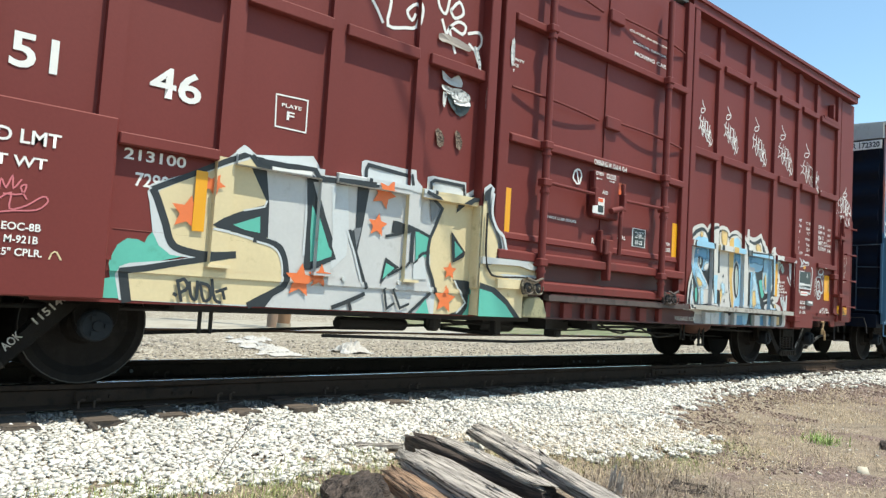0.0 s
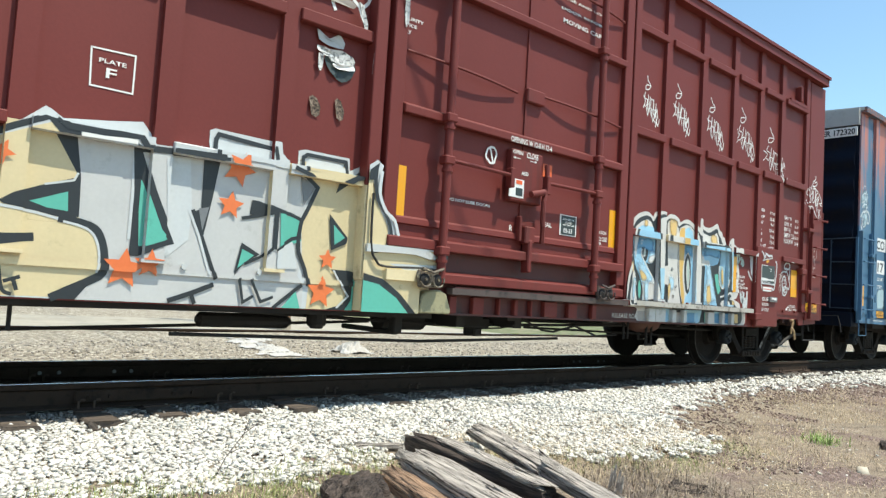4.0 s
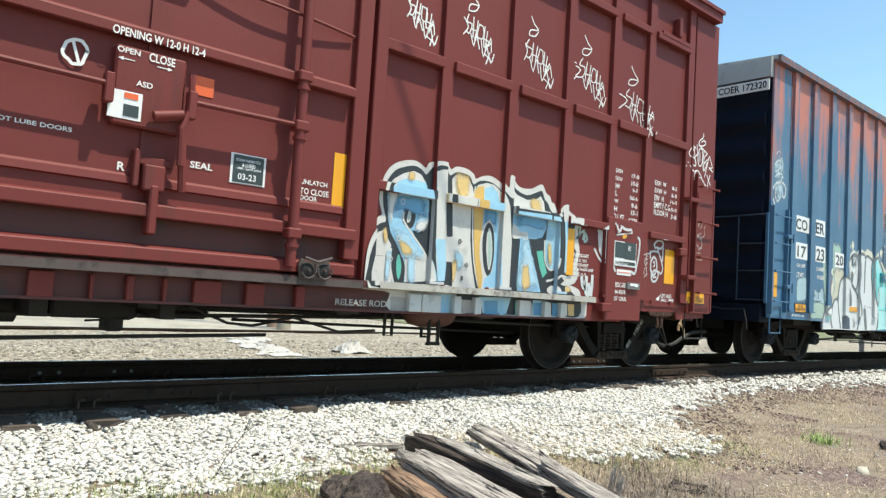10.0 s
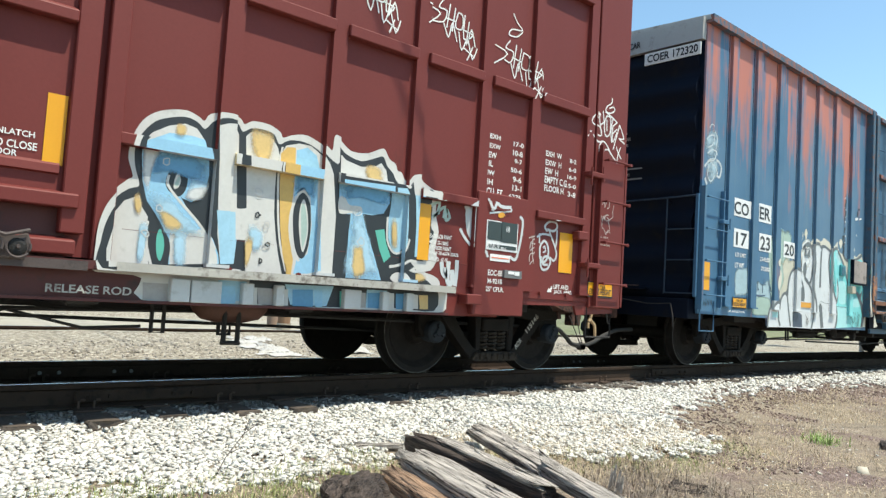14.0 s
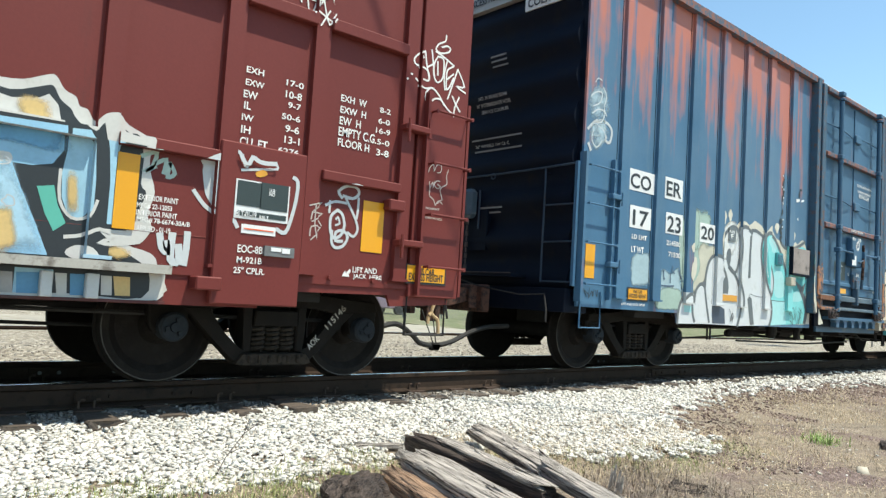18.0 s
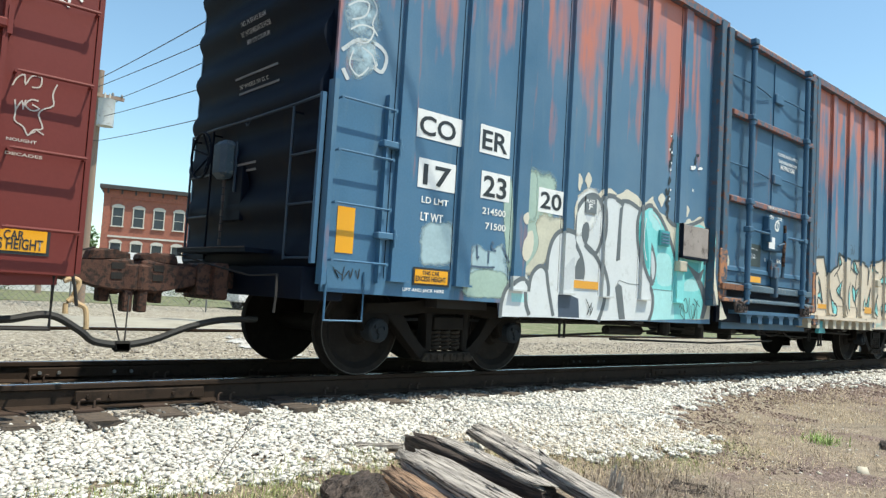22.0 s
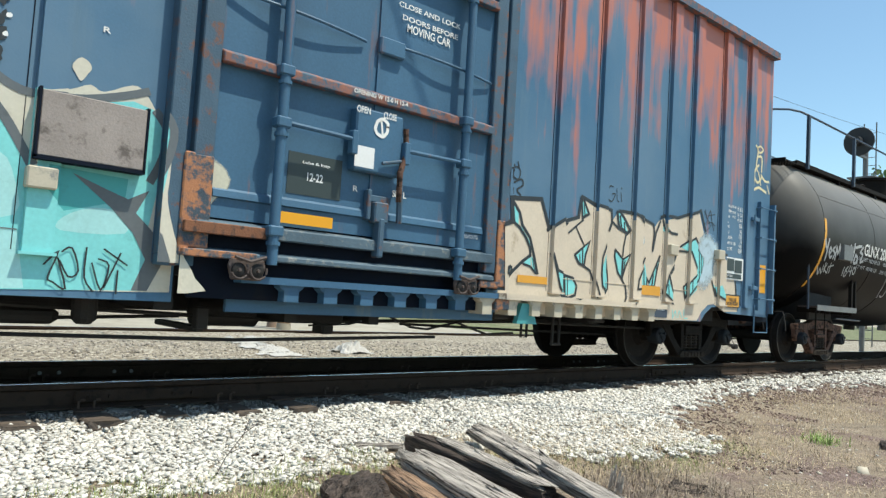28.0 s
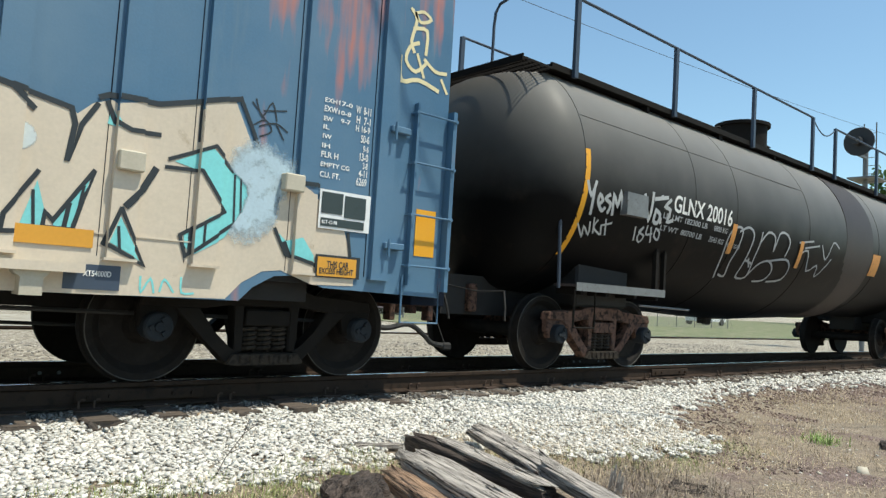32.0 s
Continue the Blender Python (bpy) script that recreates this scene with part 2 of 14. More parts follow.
def haze_paint(name, c, scale=8.0, cover=0.42):
    m = mat(name, c, 0.6, vary=0.25, scale=3, grain=40, bump=0.03)
    n, l = m.node_tree.nodes, m.node_tree.links
    at = n.new("ShaderNodeAttribute")
    at.attribute_name = "soft"
    t = n.new("ShaderNodeTexNoise")
    t.inputs["Scale"].default_value, t.inputs["Detail"].default_value, t.inputs["Roughness"].default_value = scale, 9.0, 0.75
    l.new(n.new("ShaderNodeTexCoord").outputs["Object"], t.inputs["Vector"])
    add = n.new("ShaderNodeMath")
    add.operation = "MULTIPLY_ADD"
    add.inputs[1].default_value = cover
    l.new(at.outputs["Fac"], add.inputs[0]), l.new(t.outputs["Fac"], add.inputs[2])
    r = n.new("ShaderNodeMapRange")
    r.inputs["From Min"].default_value, r.inputs["From Max"].default_value = 0.60, 0.92
    l.new(add.outputs[0], r.inputs["Value"])
    l.new(r.outputs[0], n["Principled BSDF"].inputs["Alpha"])
    return m


def star(x, z, r, turn):
    return [(x + (r if k % 2 == 0 else r * 0.47) * math.sin(radians(turn + 36 * k)), z + (r if k % 2 == 0 else r * 0.47) * math.cos(radians(turn + 36 * k))) for k in range(10)]


def blob(x, z, rx, rz, k=14):
    return [(x + rx * math.cos(2 * math.pi * i / k), z + rz * math.sin(2 * math.pi * i / k)) for i in range(k)]


def flat_mesh(name, bm, material, parent, label=""):
    bmesh.ops.remove_doubles(bm, verts=bm.verts[:], dist=0.0003)
    for f in bm.faces:
        f.normal_update()
        if f.normal.y > 0:
            f.normal_flip()
    me = bpy.data.meshes.new(name)
    bm.to_mesh(me)
    bm.free()
    me.materials.append(material)
    ob = new(name, me)
    ob.parent = parent
    return tagged(ob, label)


# ---- ground and track ----
def height(x, y):
    """The ground under everything: a flat yard behind, the ballast shoulder, and the earth bank before the track."""
    n = noise.noise(Vector((x * 0.45, y * 0.45, 0))) * 0.05 + noise.noise(Vector((x * 1.9, y * 1.9, 4))) * 0.018
    if y > -1.3:
        base = -0.26 if y < 1.4 else -0.26 - 0.06 * min(1.0, (y - 1.4) / 2.0)
        return base + n * (0.15 if y < 2 else 0.6)
    k = min(1.0, (-1.3 - y) / 1.6)
    return -0.26 - 0.17 * k * k * (3 - 2 * k) + n * k


def sheet(name, xs, ys, material, lift=0.0):
    bm = bmesh.new()
    grid = [[bm.verts.new((x, y, height(x, y) + lift)) for x in xs] for y in ys]
    for g, h in zip(grid, grid[1:]):
        for i in range(len(xs) - 1):
            bm.faces.new((g[i], g[i + 1], h[i + 1], h[i]))
    return bm


def steps(*spans):
    out = []
    for a, b, d in spans:
        k = max(1, round((b - a) / d))
        out += [a + (b - a) * i / k for i in range(k)]
    return out + [spans[-1][1]]


xs = steps((-900, -60, 140), (-60, -6, 6), (-6, 14, 0.16), (14, 40, 0.6), (40, 100, 6), (100, 1800, 240))
ys = steps((-500, -40, 90), (-40, -8, 4), (-8, -1.2, 0.16), (-1.2, 14, 0.4), (14, 60, 5), (60, 1500, 200))


def ground_material():
    """Grey gravel behind the track, dry earth with patches before it."""
    m = bpy.data.materials.new("ground_surface")
    m.use_nodes = True
    n, l = m.node_tree.nodes, m.node_tree.links
    bsdf = n["Principled BSDF"]
    bsdf.inputs["Roughness"].default_value = 0.95
    co = n.new("ShaderNodeTexCoord").outputs["Object"]
    sep = n.new("ShaderNodeSeparateXYZ")
    l.new(co, sep.inputs[0])

    def tex(scale, detail, rough=0.6):
        t = n.new("ShaderNodeTexNoise")
        t.inputs["Scale"].default_value, t.inputs["Detail"].default_value, t.inputs["Roughness"].default_value = scale, detail, rough
        l.new(co, t.inputs["Vector"])
        return t.outputs["Fac"]

    def ramp(value, *stops):
        r = n.new("ShaderNodeValToRGB")
        while len(r.color_ramp.elements) < len(stops):
            r.color_ramp.elements.new(0.5)
        for e, (at, c) in zip(r.color_ramp.elements, stops):
            e.position, e.color = at, (*c, 1)
        l.new(value, r.inputs[0])
        return r.outputs["Color"]

    def blend(fac, a, b):
        mx = n.new("ShaderNodeMix")
        mx.data_type = "RGBA"
        cols = [s for s in mx.inputs if s.type == "RGBA"]
        l.new(fac, mx.inputs["Factor"]), l.new(a, cols[0]), l.new(b, cols[1])
        return [s for s in mx.outputs if s.type == "RGBA"][0]

    vor = n.new("ShaderNodeTexVoronoi")
    vor.inputs["Scale"].default_value = 22.0
    l.new(co, vor.inputs["Vector"])
    vcol = n.new("ShaderNodeSeparateColor")
    l.new(vor.outputs["Color"], vcol.inputs[0])
    gravel = ramp(vcol.outputs[0], (0.0, (0.13, 0.105, 0.075)), (0.40, (0.29, 0.25, 0.19)), (0.80, (0.43, 0.38, 0.295)), (1.0, (0.66, 0.60, 0.50)))
    earth = ramp(tex(3.4, 12.0, 0.8), (0.28, (0.11, 0.078, 0.058)), (0.44, (0.245, 0.182, 0.136)), (0.58, (0.375, 0.287, 0.215)), (0.72, (0.50, 0.41, 0.315)))
    straw = ramp(tex(70.0, 4.0), (0.35, (0.12, 0.095, 0.07)), (0.65, (0.38, 0.32, 0.22)))
    mauve = ramp(tex(26.0, 8.0, 0.75), (0.34, (0.085, 0.054, 0.047)), (0.52, (0.20, 0.138, 0.120)), (0.68, (0.37, 0.28, 0.235)))
    patch = n.new("ShaderNodeMapRange")
    patch.inputs["From Min"].default_value, patch.inputs["From Max"].default_value = 0.50, 0.60
    l.new(tex(0.85, 7.0, 0.65), patch.inputs["Value"])
    mixed = blend(patch.outputs[0], blend(tex(1.1, 6.0), earth, straw), mauve)
    edge = n.new("ShaderNodeMath")
    edge.operation = "MULTIPLY_ADD"
    edge.inputs[1].default_value, edge.inputs[2].default_value = 2.0, 2.0
    l.new(sep.outputs[1], edge.inputs[0])
    step = n.new("ShaderNodeMath")
    step.operation, step.use_clamp = "ADD", True
    l.new(edge.outputs[0], step.inputs[0]), l.new(tex(1.5, 5.0), step.inputs[1])
    l.new(blend(step.outputs[0], mixed, gravel), bsdf.inputs["Base Color"])
    b = n.new("ShaderNodeBump")
    b.inputs["Strength"].default_value, b.inputs["Distance"].default_value = 0.9, 0.03
    hsum = n.new("ShaderNodeMath")
    hsum.operation = "ADD"
    l.new(vor.outputs["Distance"], hsum.inputs[0]), l.new(tex(45.0, 6.0), hsum.inputs[1])
    l.new(hsum.outputs[0], b.inputs["Height"]), l.new(b.outputs[0], bsdf.inputs["Normal"])
    return m


ground = thing("ground", sheet("ground", xs, ys, None), ground_material(), "dry earth and grey gravel yard along the railway", "ground", kind="structure", smooth=True)

PROFILE = [(-0.07, -0.186), (0.07, -0.186), (0.07, -0.174), (0.012, -0.155), (0.010, -0.052), (0.036, -0.038), (0.036, -0.008), (0.026, -0.002), (-0.026, -0.002), (-0.036, -0.008), (-0.036, -0.038), (-0.010, -0.052), (-0.012, -0.155), (-0.07, -0.174)]


def rail(y, z, x0, x1):
    bm = bmesh.new()
    prism(bm, [(y + a, z + b) for a, b in PROFILE], x0, x1, "x")
    ob = thing("rail", bm, RAILM, "rusty steel rail with a polished running head", "rail", "rails of the line")
    hd = bmesh.new()
    prism(hd, [(y - 0.022, z - 0.0025), (y + 0.024, z - 0.0025), (y + 0.02, z), (y - 0.018, z)], x0, x1, "x")
    part("running_surface", hd, SHINE, ob, "polished rail head")
    return ob


for y in (-0.755, 0.755):
    rail(y, 0.0, -160, 420)
rail(9.40, -0.255, -160, 420)


# ---- the train ----
ROLLED = [(0.0, 0.003), (1.0, 0.143), (2.0, 0.401), (3.0, 0.801), (6.0, 2.66), (7.0, 3.316), (8.0, 3.965), (9.0, 4.617), (10.0, 5.27), (11.0, 5.888), (12.0, 6.47), (13.0, 6.933), (14.0, 7.443), (17.0, 9.308), (18.0, 10.141), (19.0, 10.96), (20.0, 11.779), (21.0, 12.642), (22.0, 13.578), (23.0, 14.642), (24.0, 15.798), (25.0, 17.053), (28.0, 21.315), (29.0, 22.954), (30.0, 24.687), (31.0, 26.434), (32.0, 28.275)]


def rolled(t):
    """How far the train has rolled at t seconds."""
    ts, ds = [a for a, b in ROLLED], [b for a, b in ROLLED]
    i = max(0, min(len(ts) - 2, int(np.searchsorted(ts, t, "right")) - 1))

    def slope(k):
        if k == 0:
            return 0.06
        if k == len(ts) - 1:
            return (ds[-1] - ds[-2]) / (ts[-1] - ts[-2])
        return (ds[k + 1] - ds[k - 1]) / (ts[k + 1] - ts[k - 1])

    h = ts[i + 1] - ts[i]
    u = (t - ts[i]) / h
    return (2 * u ** 3 - 3 * u * u + 1) * ds[i] + (u ** 3 - 2 * u * u + u) * h * slope(i) + (3 * u * u - 2 * u ** 3) * ds[i + 1] + (u ** 3 - u * u) * h * slope(i + 1)


CARS, WHEELSETS = [], []


def car(name, x, label):
    ob = tagged(new(name), label, "freight car", "cars of the train")
    CARS.append((ob, x))
    return ob


def wheelset(parent, x, steel):
    w = new("wheelset")
    bm = bmesh.new()
    for q in (-1, 1):
        lathe(bm, [(q * 0.70, 0.12), (q * 0.70, 0.36), (q * 0.69, 0.47), (q * 0.725, 0.478), (q * 0.735, 0.457), (q * 0.83, 0.452), (q * 0.83, 0.39), (q * 0.775, 0.33), (q * 0.79, 0.16), (q * 0.86, 0.13), (q * 0.86, 0.10)], (0, 0, 0), "y", 40)
    lathe(bm, [(-1.02, 0.075), (-0.86, 0.09), (0.86, 0.09), (1.02, 0.075)], (0, 0, 0), "y", 16)
    me = mesh_of("wheelset", bm, WHEELM, True)
    w = new("wheelset", me)
    w.parent = parent
    w.location = (x, 0, 0.457)
    for q in (-1, 1):
        ring = bmesh.new()
        tube(ring, [(0.446 * math.cos(a), q * 0.832, 0.446 * math.sin(a)) for a in [2 * math.pi * k / 40 for k in range(41)]], 0.0045, 5)
        part("rim_edge", ring, RIM, w, "worn bright rim of the wheel", True)
        cap = bmesh.new()
        lathe(cap, [(q * 0.98, 0.11), (q * 1.13, 0.115), (q * 1.15, 0.10), (q * 1.15, 0.04), (q * 1.17, 0.035)], (0, 0, 0), "y", 20)
        for k in range(3):
            a = 2 * math.pi * k / 3
            box(cap, 0.062 * math.cos(a) - 0.017, 0.062 * math.cos(a) + 0.017, q * 1.15, q * 1.175, 0.062 * math.sin(a) - 0.017, 0.062 * math.sin(a) + 0.017)
        part("bearing_cap", cap, CAPM, w, "greasy dark bearing end cap", True)
    WHEELSETS.append((w, x))
    return w


DUSTIRON = mat("dusty_brown_cast_steel", (0.034, 0.027, 0.021), 0.85, vary=0.4, scale=9, grain=90, bump=0.4, dirt=(0.012, 0.010, 0.009), dirt_at=0.56, spec=0.15)
WHEELM = mat("brown_wheel_steel", (0.0125, 0.0100, 0.0085), 0.8, vary=0.35, scale=5, grain=80, bump=0.3, dirt=(0.018, 0.015, 0.013), dirt_at=0.55, spec=0.2)
CAPM = mat("greasy_bearing_cap", (0.020, 0.024, 0.029), 0.8, vary=0.3, scale=20, spec=0.2)
RIM = mat("worn_rim_steel", (0.085, 0.08, 0.072), 0.6, 0.3, vary=0.3, scale=20)


def truck(parent, x, steel, base=0.90):
    """One bogie: two side frames with their springs, a bolster and two wheelsets."""
    tr = new("truck")
    bm = bmesh.new()
    box(bm, -0.19, 0.19, -0.95, 0.95, 0.50, 0.72)
    tr = part("truck", bm, steel, parent, "grimy cast steel truck")
    tr.location = (x, 0, 0)
    for q in (-1, 1):
        sf = bmesh.new()
        y0, y1 = q * 0.93, q * 1.07
        top = [(-1.08, 0.62), (-1.05, 0.72), (-0.45, 0.74), (-0.33, 0.80), (0.33, 0.80), (0.45, 0.74), (1.05, 0.72), (1.08, 0.62), (0.62, 0.60), (0.36, 0.64), (-0.36, 0.64), (-0.62, 0.60)]
        prism(sf, top, y0, y1)
        for g in (-1, 1):
            prism(sf, [(g * 0.60, 0.62), (g * 0.82, 0.62), (g * 0.52, 0.33), (g * 0.35, 0.165), (g * 0.25, 0.165), (g * 0.25, 0.27), (g * 0.34, 0.29), (g * 0.46, 0.42)], y0, y1)
            prism(sf, [(g * 0.21, 0.66), (g * 0.31, 0.66), (g * 0.28, 0.42), (g * 0.29, 0.25), (g * 0.21, 0.25)], y0, y1)
            prism(sf, [(g * 1.08, 0.64), (g * 0.74, 0.64), (g * 0.77, 0.48), (g * 0.80, 0.40), (g * 1.02, 0.40), (g * 1.07, 0.48)], q * 0.96, q * 1.05)
        part("side_frame", sf, steel, tr, bevel=0.014)
        pan = bmesh.new()
        prism(pan, [(-0.36, 0.16), (-0.30, 0.245), (0.30, 0.245), (0.36, 0.16), (0.30, 0.15), (-0.30, 0.15)], y0 - q * 0.04, y1 + q * 0.035)
        for k in range(6):
            box(pan, -0.25 + 0.09 * k, -0.215 + 0.09 * k, y1 - q * 0.02, y1 + q * 0.05, 0.165, 0.235)
        part("spring_seat", pan, DUSTIRON, tr, "dusty brown cast spring seat", bevel=0.008)
        for k in (-0.14, 0.0, 0.14):
            sp = bmesh.new()
            pts = [(k + 0.062 * math.cos(a), q * 1.0 + 0.062 * math.sin(a), 0.26 + 0.20 * a / (10 * math.pi)) for a in [i * math.pi / 5 for i in range(51)]]
            tube(sp, pts, 0.017, 6)
            part("spring", sp, DUSTIRON, tr)
        bo = bmesh.new()
        prism(bo, [(-0.21, 0.475), (-0.20, 0.61), (0.20, 0.61), (0.21, 0.475)], q * 0.80, q * 1.09)
        part("bolster_end", bo, steel, tr, bevel=0.01)
    for g in (-1, 1):
        wheelset(parent, x + g * base, steel)
    return tr


COUPLERM = mat("brown_rust_coupler", (0.088, 0.040, 0.028), 0.85, vary=0.45, scale=9, grain=90, bump=0.6, dirt=(0.020, 0.013, 0.011), dirt_at=0.52)
# Steel made near black: the shade under the cars is put into it.
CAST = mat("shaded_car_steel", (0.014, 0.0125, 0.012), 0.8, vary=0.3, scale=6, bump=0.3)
OLDWHITE = mat("dirty_white_overspray", (0.40, 0.38, 0.34), 0.7, vary=0.25, scale=3, bump=0.1, dirt=(0.16, 0.14, 0.12), dirt_at=0.56)
GALV = mat("galvanised_grey_steel", (0.17, 0.175, 0.175), 0.55, 0.3, vary=0.3, scale=7, bump=0.15, dirt=(0.10, 0.08, 0.07), dirt_at=0.62)
ROOFM = mat("grey_roof_sheet", (0.36, 0.36, 0.35), 0.6, vary=0.25, scale=1.2, bump=0.1, dirt=(0.2, 0.18, 0.16), dirt_at=0.6)
OLIVE = mat("dull_olive_cream_steel", (0.30, 0.28, 0.17), 0.65, vary=0.25, scale=4, bump=0.1, dirt=(0.10, 0.09, 0.06), dirt_at=0.62)
RUSTG = mat("greasy_rusty_steel", (0.11, 0.085, 0.062), 0.6, vary=0.5, scale=14, bump=0.4, dirt=(0.36, 0.32, 0.22), dirt_at=0.60)
TANKB = mat("red_brown_tank_paint", (0.085, 0.035, 0.024), 0.7, vary=0.3, scale=6, bump=0.15)
HOSE = mat("black_air_hose", (0.02, 0.019, 0.018), 0.6, vary=0.3, scale=20)
PIPE = mat("tan_air_pipe", (0.50, 0.35, 0.20), 0.6, vary=0.3, scale=12)


def ledge(parent, x0, x1, z0, z1, back, front, slope, paint_mat, name="side_ledge"):
    """A horizontal stiffener whose top slopes back into the sheet."""
    bm = bmesh.new()
    prism(bm, [(-back, z0), (-front, z0), (-front, z1), (-back, z1 + slope)], x0, x1, "x")
    return part(name, bm, paint_mat, parent, bevel=0.007)


def post(parent, x, half, z0, z1, back, front, paint_mat, name="side_post"):
    bm = bmesh.new()
    prism(bm, [(x - half - 0.004, -back), (x - half, -front), (x + half, -front), (x + half + 0.004, -back)], z0, z1, "z")
    ob = part(name, bm, paint_mat, parent)
    return ob


def side_sheet(parent, outline, y, paint_mat):
    bm = bmesh.new()
    prism(bm, outline, -y, -y + 0.03)
    return part("side_sheet", bm, paint_mat, parent)


def shell(parent, xa, xb, top, sheet, paint_mat, end_mat, roof_mat):
    """The closed body behind the sheets: ends with pressed ribs, far side, floor and a ribbed roof."""
    part("far_side", boxes([(xa, xb, 1.40, 1.46, 0.75, top)]), paint_mat, parent)
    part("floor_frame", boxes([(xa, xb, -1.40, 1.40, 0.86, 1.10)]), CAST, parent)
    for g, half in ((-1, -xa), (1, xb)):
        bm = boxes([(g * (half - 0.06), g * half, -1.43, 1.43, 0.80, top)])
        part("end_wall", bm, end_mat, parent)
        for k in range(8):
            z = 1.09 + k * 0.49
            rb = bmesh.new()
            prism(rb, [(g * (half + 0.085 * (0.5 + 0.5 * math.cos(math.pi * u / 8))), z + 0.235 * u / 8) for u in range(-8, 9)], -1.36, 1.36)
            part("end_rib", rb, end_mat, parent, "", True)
    rf = bmesh.new()
    prism(rf, [(-1.52, top - 0.02), (-1.50, top + 0.05), (0, top + 0.12), (1.50, top + 0.05), (1.52, top - 0.02)], xa - 0.02, xb + 0.02, "x")
    part("roof", rf, roof_mat, parent)


def coupler(parent, x, g, steel, draft=0.84):
    """A drawbar with its head round x, pointing to g, and the draft box that far behind."""
    bm = bmesh.new()
    prism(bm, [(x - g * 0.95, 0.76), (x - g * 0.95, 0.92), (x - g * 0.34, 0.935), (x - g * 0.30, 0.78)], -0.13, 0.13)
    cp = part("coupler", bm, steel, parent, "rust brown coupler", bevel=0.02)
    hd = bmesh.new()
    prism(hd, [(x - g * 0.34, 0.775), (x - g * 0.36, 0.93), (x - g * 0.26, 0.945), (x - g * 0.02, 0.955), (x + g * 0.20, 0.99), (x + g * 0.23, 0.94), (x + g * 0.23, 0.72), (x + g * 0.10, 0.68), (x - g * 0.10, 0.74)], -0.20, 0.17)
    part("coupler_head", hd, steel, cp, bevel=0.03)
    hump = bmesh.new()
    prism(hump, [(x - g * 0.14, 0.94), (x - g * 0.11, 1.05), (x + g * 0.02, 1.06), (x + g * 0.08, 1.035), (x + g * 0.20, 1.045), (x + g * 0.22, 0.97)], -0.12, 0.10)
    part("head_cover", hump, steel, cp, bevel=0.02)
    kn = bmesh.new()
    prism(kn, [(x + g * 0.10, -0.19), (x + g * 0.24, -0.23), (x + g * 0.30, -0.12), (x + g * 0.20, -0.06), (x + g * 0.14, 0.03), (x + g * 0.20, 0.12), (x + g * 0.14, 0.19), (x + g * 0.06, 0.16)], 0.70, 0.94, "z")
    part("knuckle", kn, steel, cp, bevel=0.02)
    part("guard_arm", boxes([(x + g * 0.06, x + g * 0.22, 0.12, 0.22, 0.66, 0.98)]), steel, cp, bevel=0.02)
    part("lower_lug", boxes([(x + g * 0.15, x + g * 0.23, -0.20, -0.06, 0.52, 0.74), (x - g * 0.02, x + g * 0.07, -0.08, 0.06, 0.60, 0.76)]), steel, cp, bevel=0.012)
    for z in (0.80, 0.885):
        part("head_pocket", boxes([(x + g * 0.03, x + g * 0.12, -0.206, -0.19, z, z + 0.055)]), CAST, cp)
    sk = part("striker", boxes([(x - g * (draft + 0.14), x - g * draft, -0.36, 0.36, 0.66, 1.0)]), steel, parent, bevel=0.02)
    for q in (-1, 1):
        part("striker_rib", boxes([(x - g * (draft + 0.14), x - g * (draft - 0.12), q * 0.24 - 0.02, q * 0.24 + 0.02, 0.70, 0.985)]), steel, sk, bevel=0.008)
    part("knuckle_pin_lever", bars([[(x - g * 0.55, -1.2, 0.92), (x - g * 0.45, -0.9, 0.90), (x - g * 0.35, -0.3, 0.98), (x - g * 0.10, -0.15, 1.06)]], 0.008), CAST, parent)
    part("end_lever_handle", bars([[(x - g * 0.55, -1.2, 0.92), (x - g * 0.52, -1.26, 0.74), (x - g * 0.50, -1.28, 0.60)]], 0.012, 6), CAST, parent)


def air_hose(parent, x, g, mat_hose):
    """A brake hose that hangs from the car to its joint at x."""
    line = [(0.0, 0.25), (0.22, 0.285), (0.336, 0.371), (0.57, 0.49), (0.89, 0.445), (1.30, 0.50)] if g > 0 else [(0.0, 0.25), (0.25, 0.298), (0.54, 0.409), (0.84, 0.481), (1.20, 0.50)]
    hose = part("air_hose", bars([[(a, -0.42, b) for a, b in flowing([(x - g * d, z) for d, z in line], False, 5)]], 0.030), mat_hose, parent, "black rubber air hose", True)
    part("glad_hand", boxes([(x - 0.07, x + 0.07, -0.46, -0.38, 0.20, 0.29)]), CAST, hose, bevel=0.02)
    part("hose_chain", bars([[(x - g * 0.02, -0.42, 0.28), (x - g * 0.08, -0.25, 0.66)]], 0.007, 5), CAST, hose)


def ladder(parent, xs, zs, y, reach, r, paint_mat, rungs_name="ladder_rung"):
    for z in zs:
        part(rungs_name, bars([[(xs[0], -y, z), (xs[0], -y - reach, z), (xs[1], -y - reach, z), (xs[1], -y, z)]], r), paint_mat, parent)


def lock_pipe(parent, x, y, z0, z1, r, paint_mat, zs):
    """A door locking pipe with its guides."""
    bm = bmesh.new()
    tube(bm, [(x, -y, z0), (x, -y, z1)], r, 12)
    pp = part("lock_pipe", bm, paint_mat, parent, "", True)
    for z in zs:
        part("pipe_guide", boxes([(x - 0.062, x + 0.062, -y - 0.05, -y + 0.06, z - 0.042, z + 0.042)]), paint_mat, pp, bevel=0.012)
        part("pipe_collar", lathed((x, -y, z - 0.11), [(0, r + 0.012), (0.03, r + 0.012)]), paint_mat, pp)


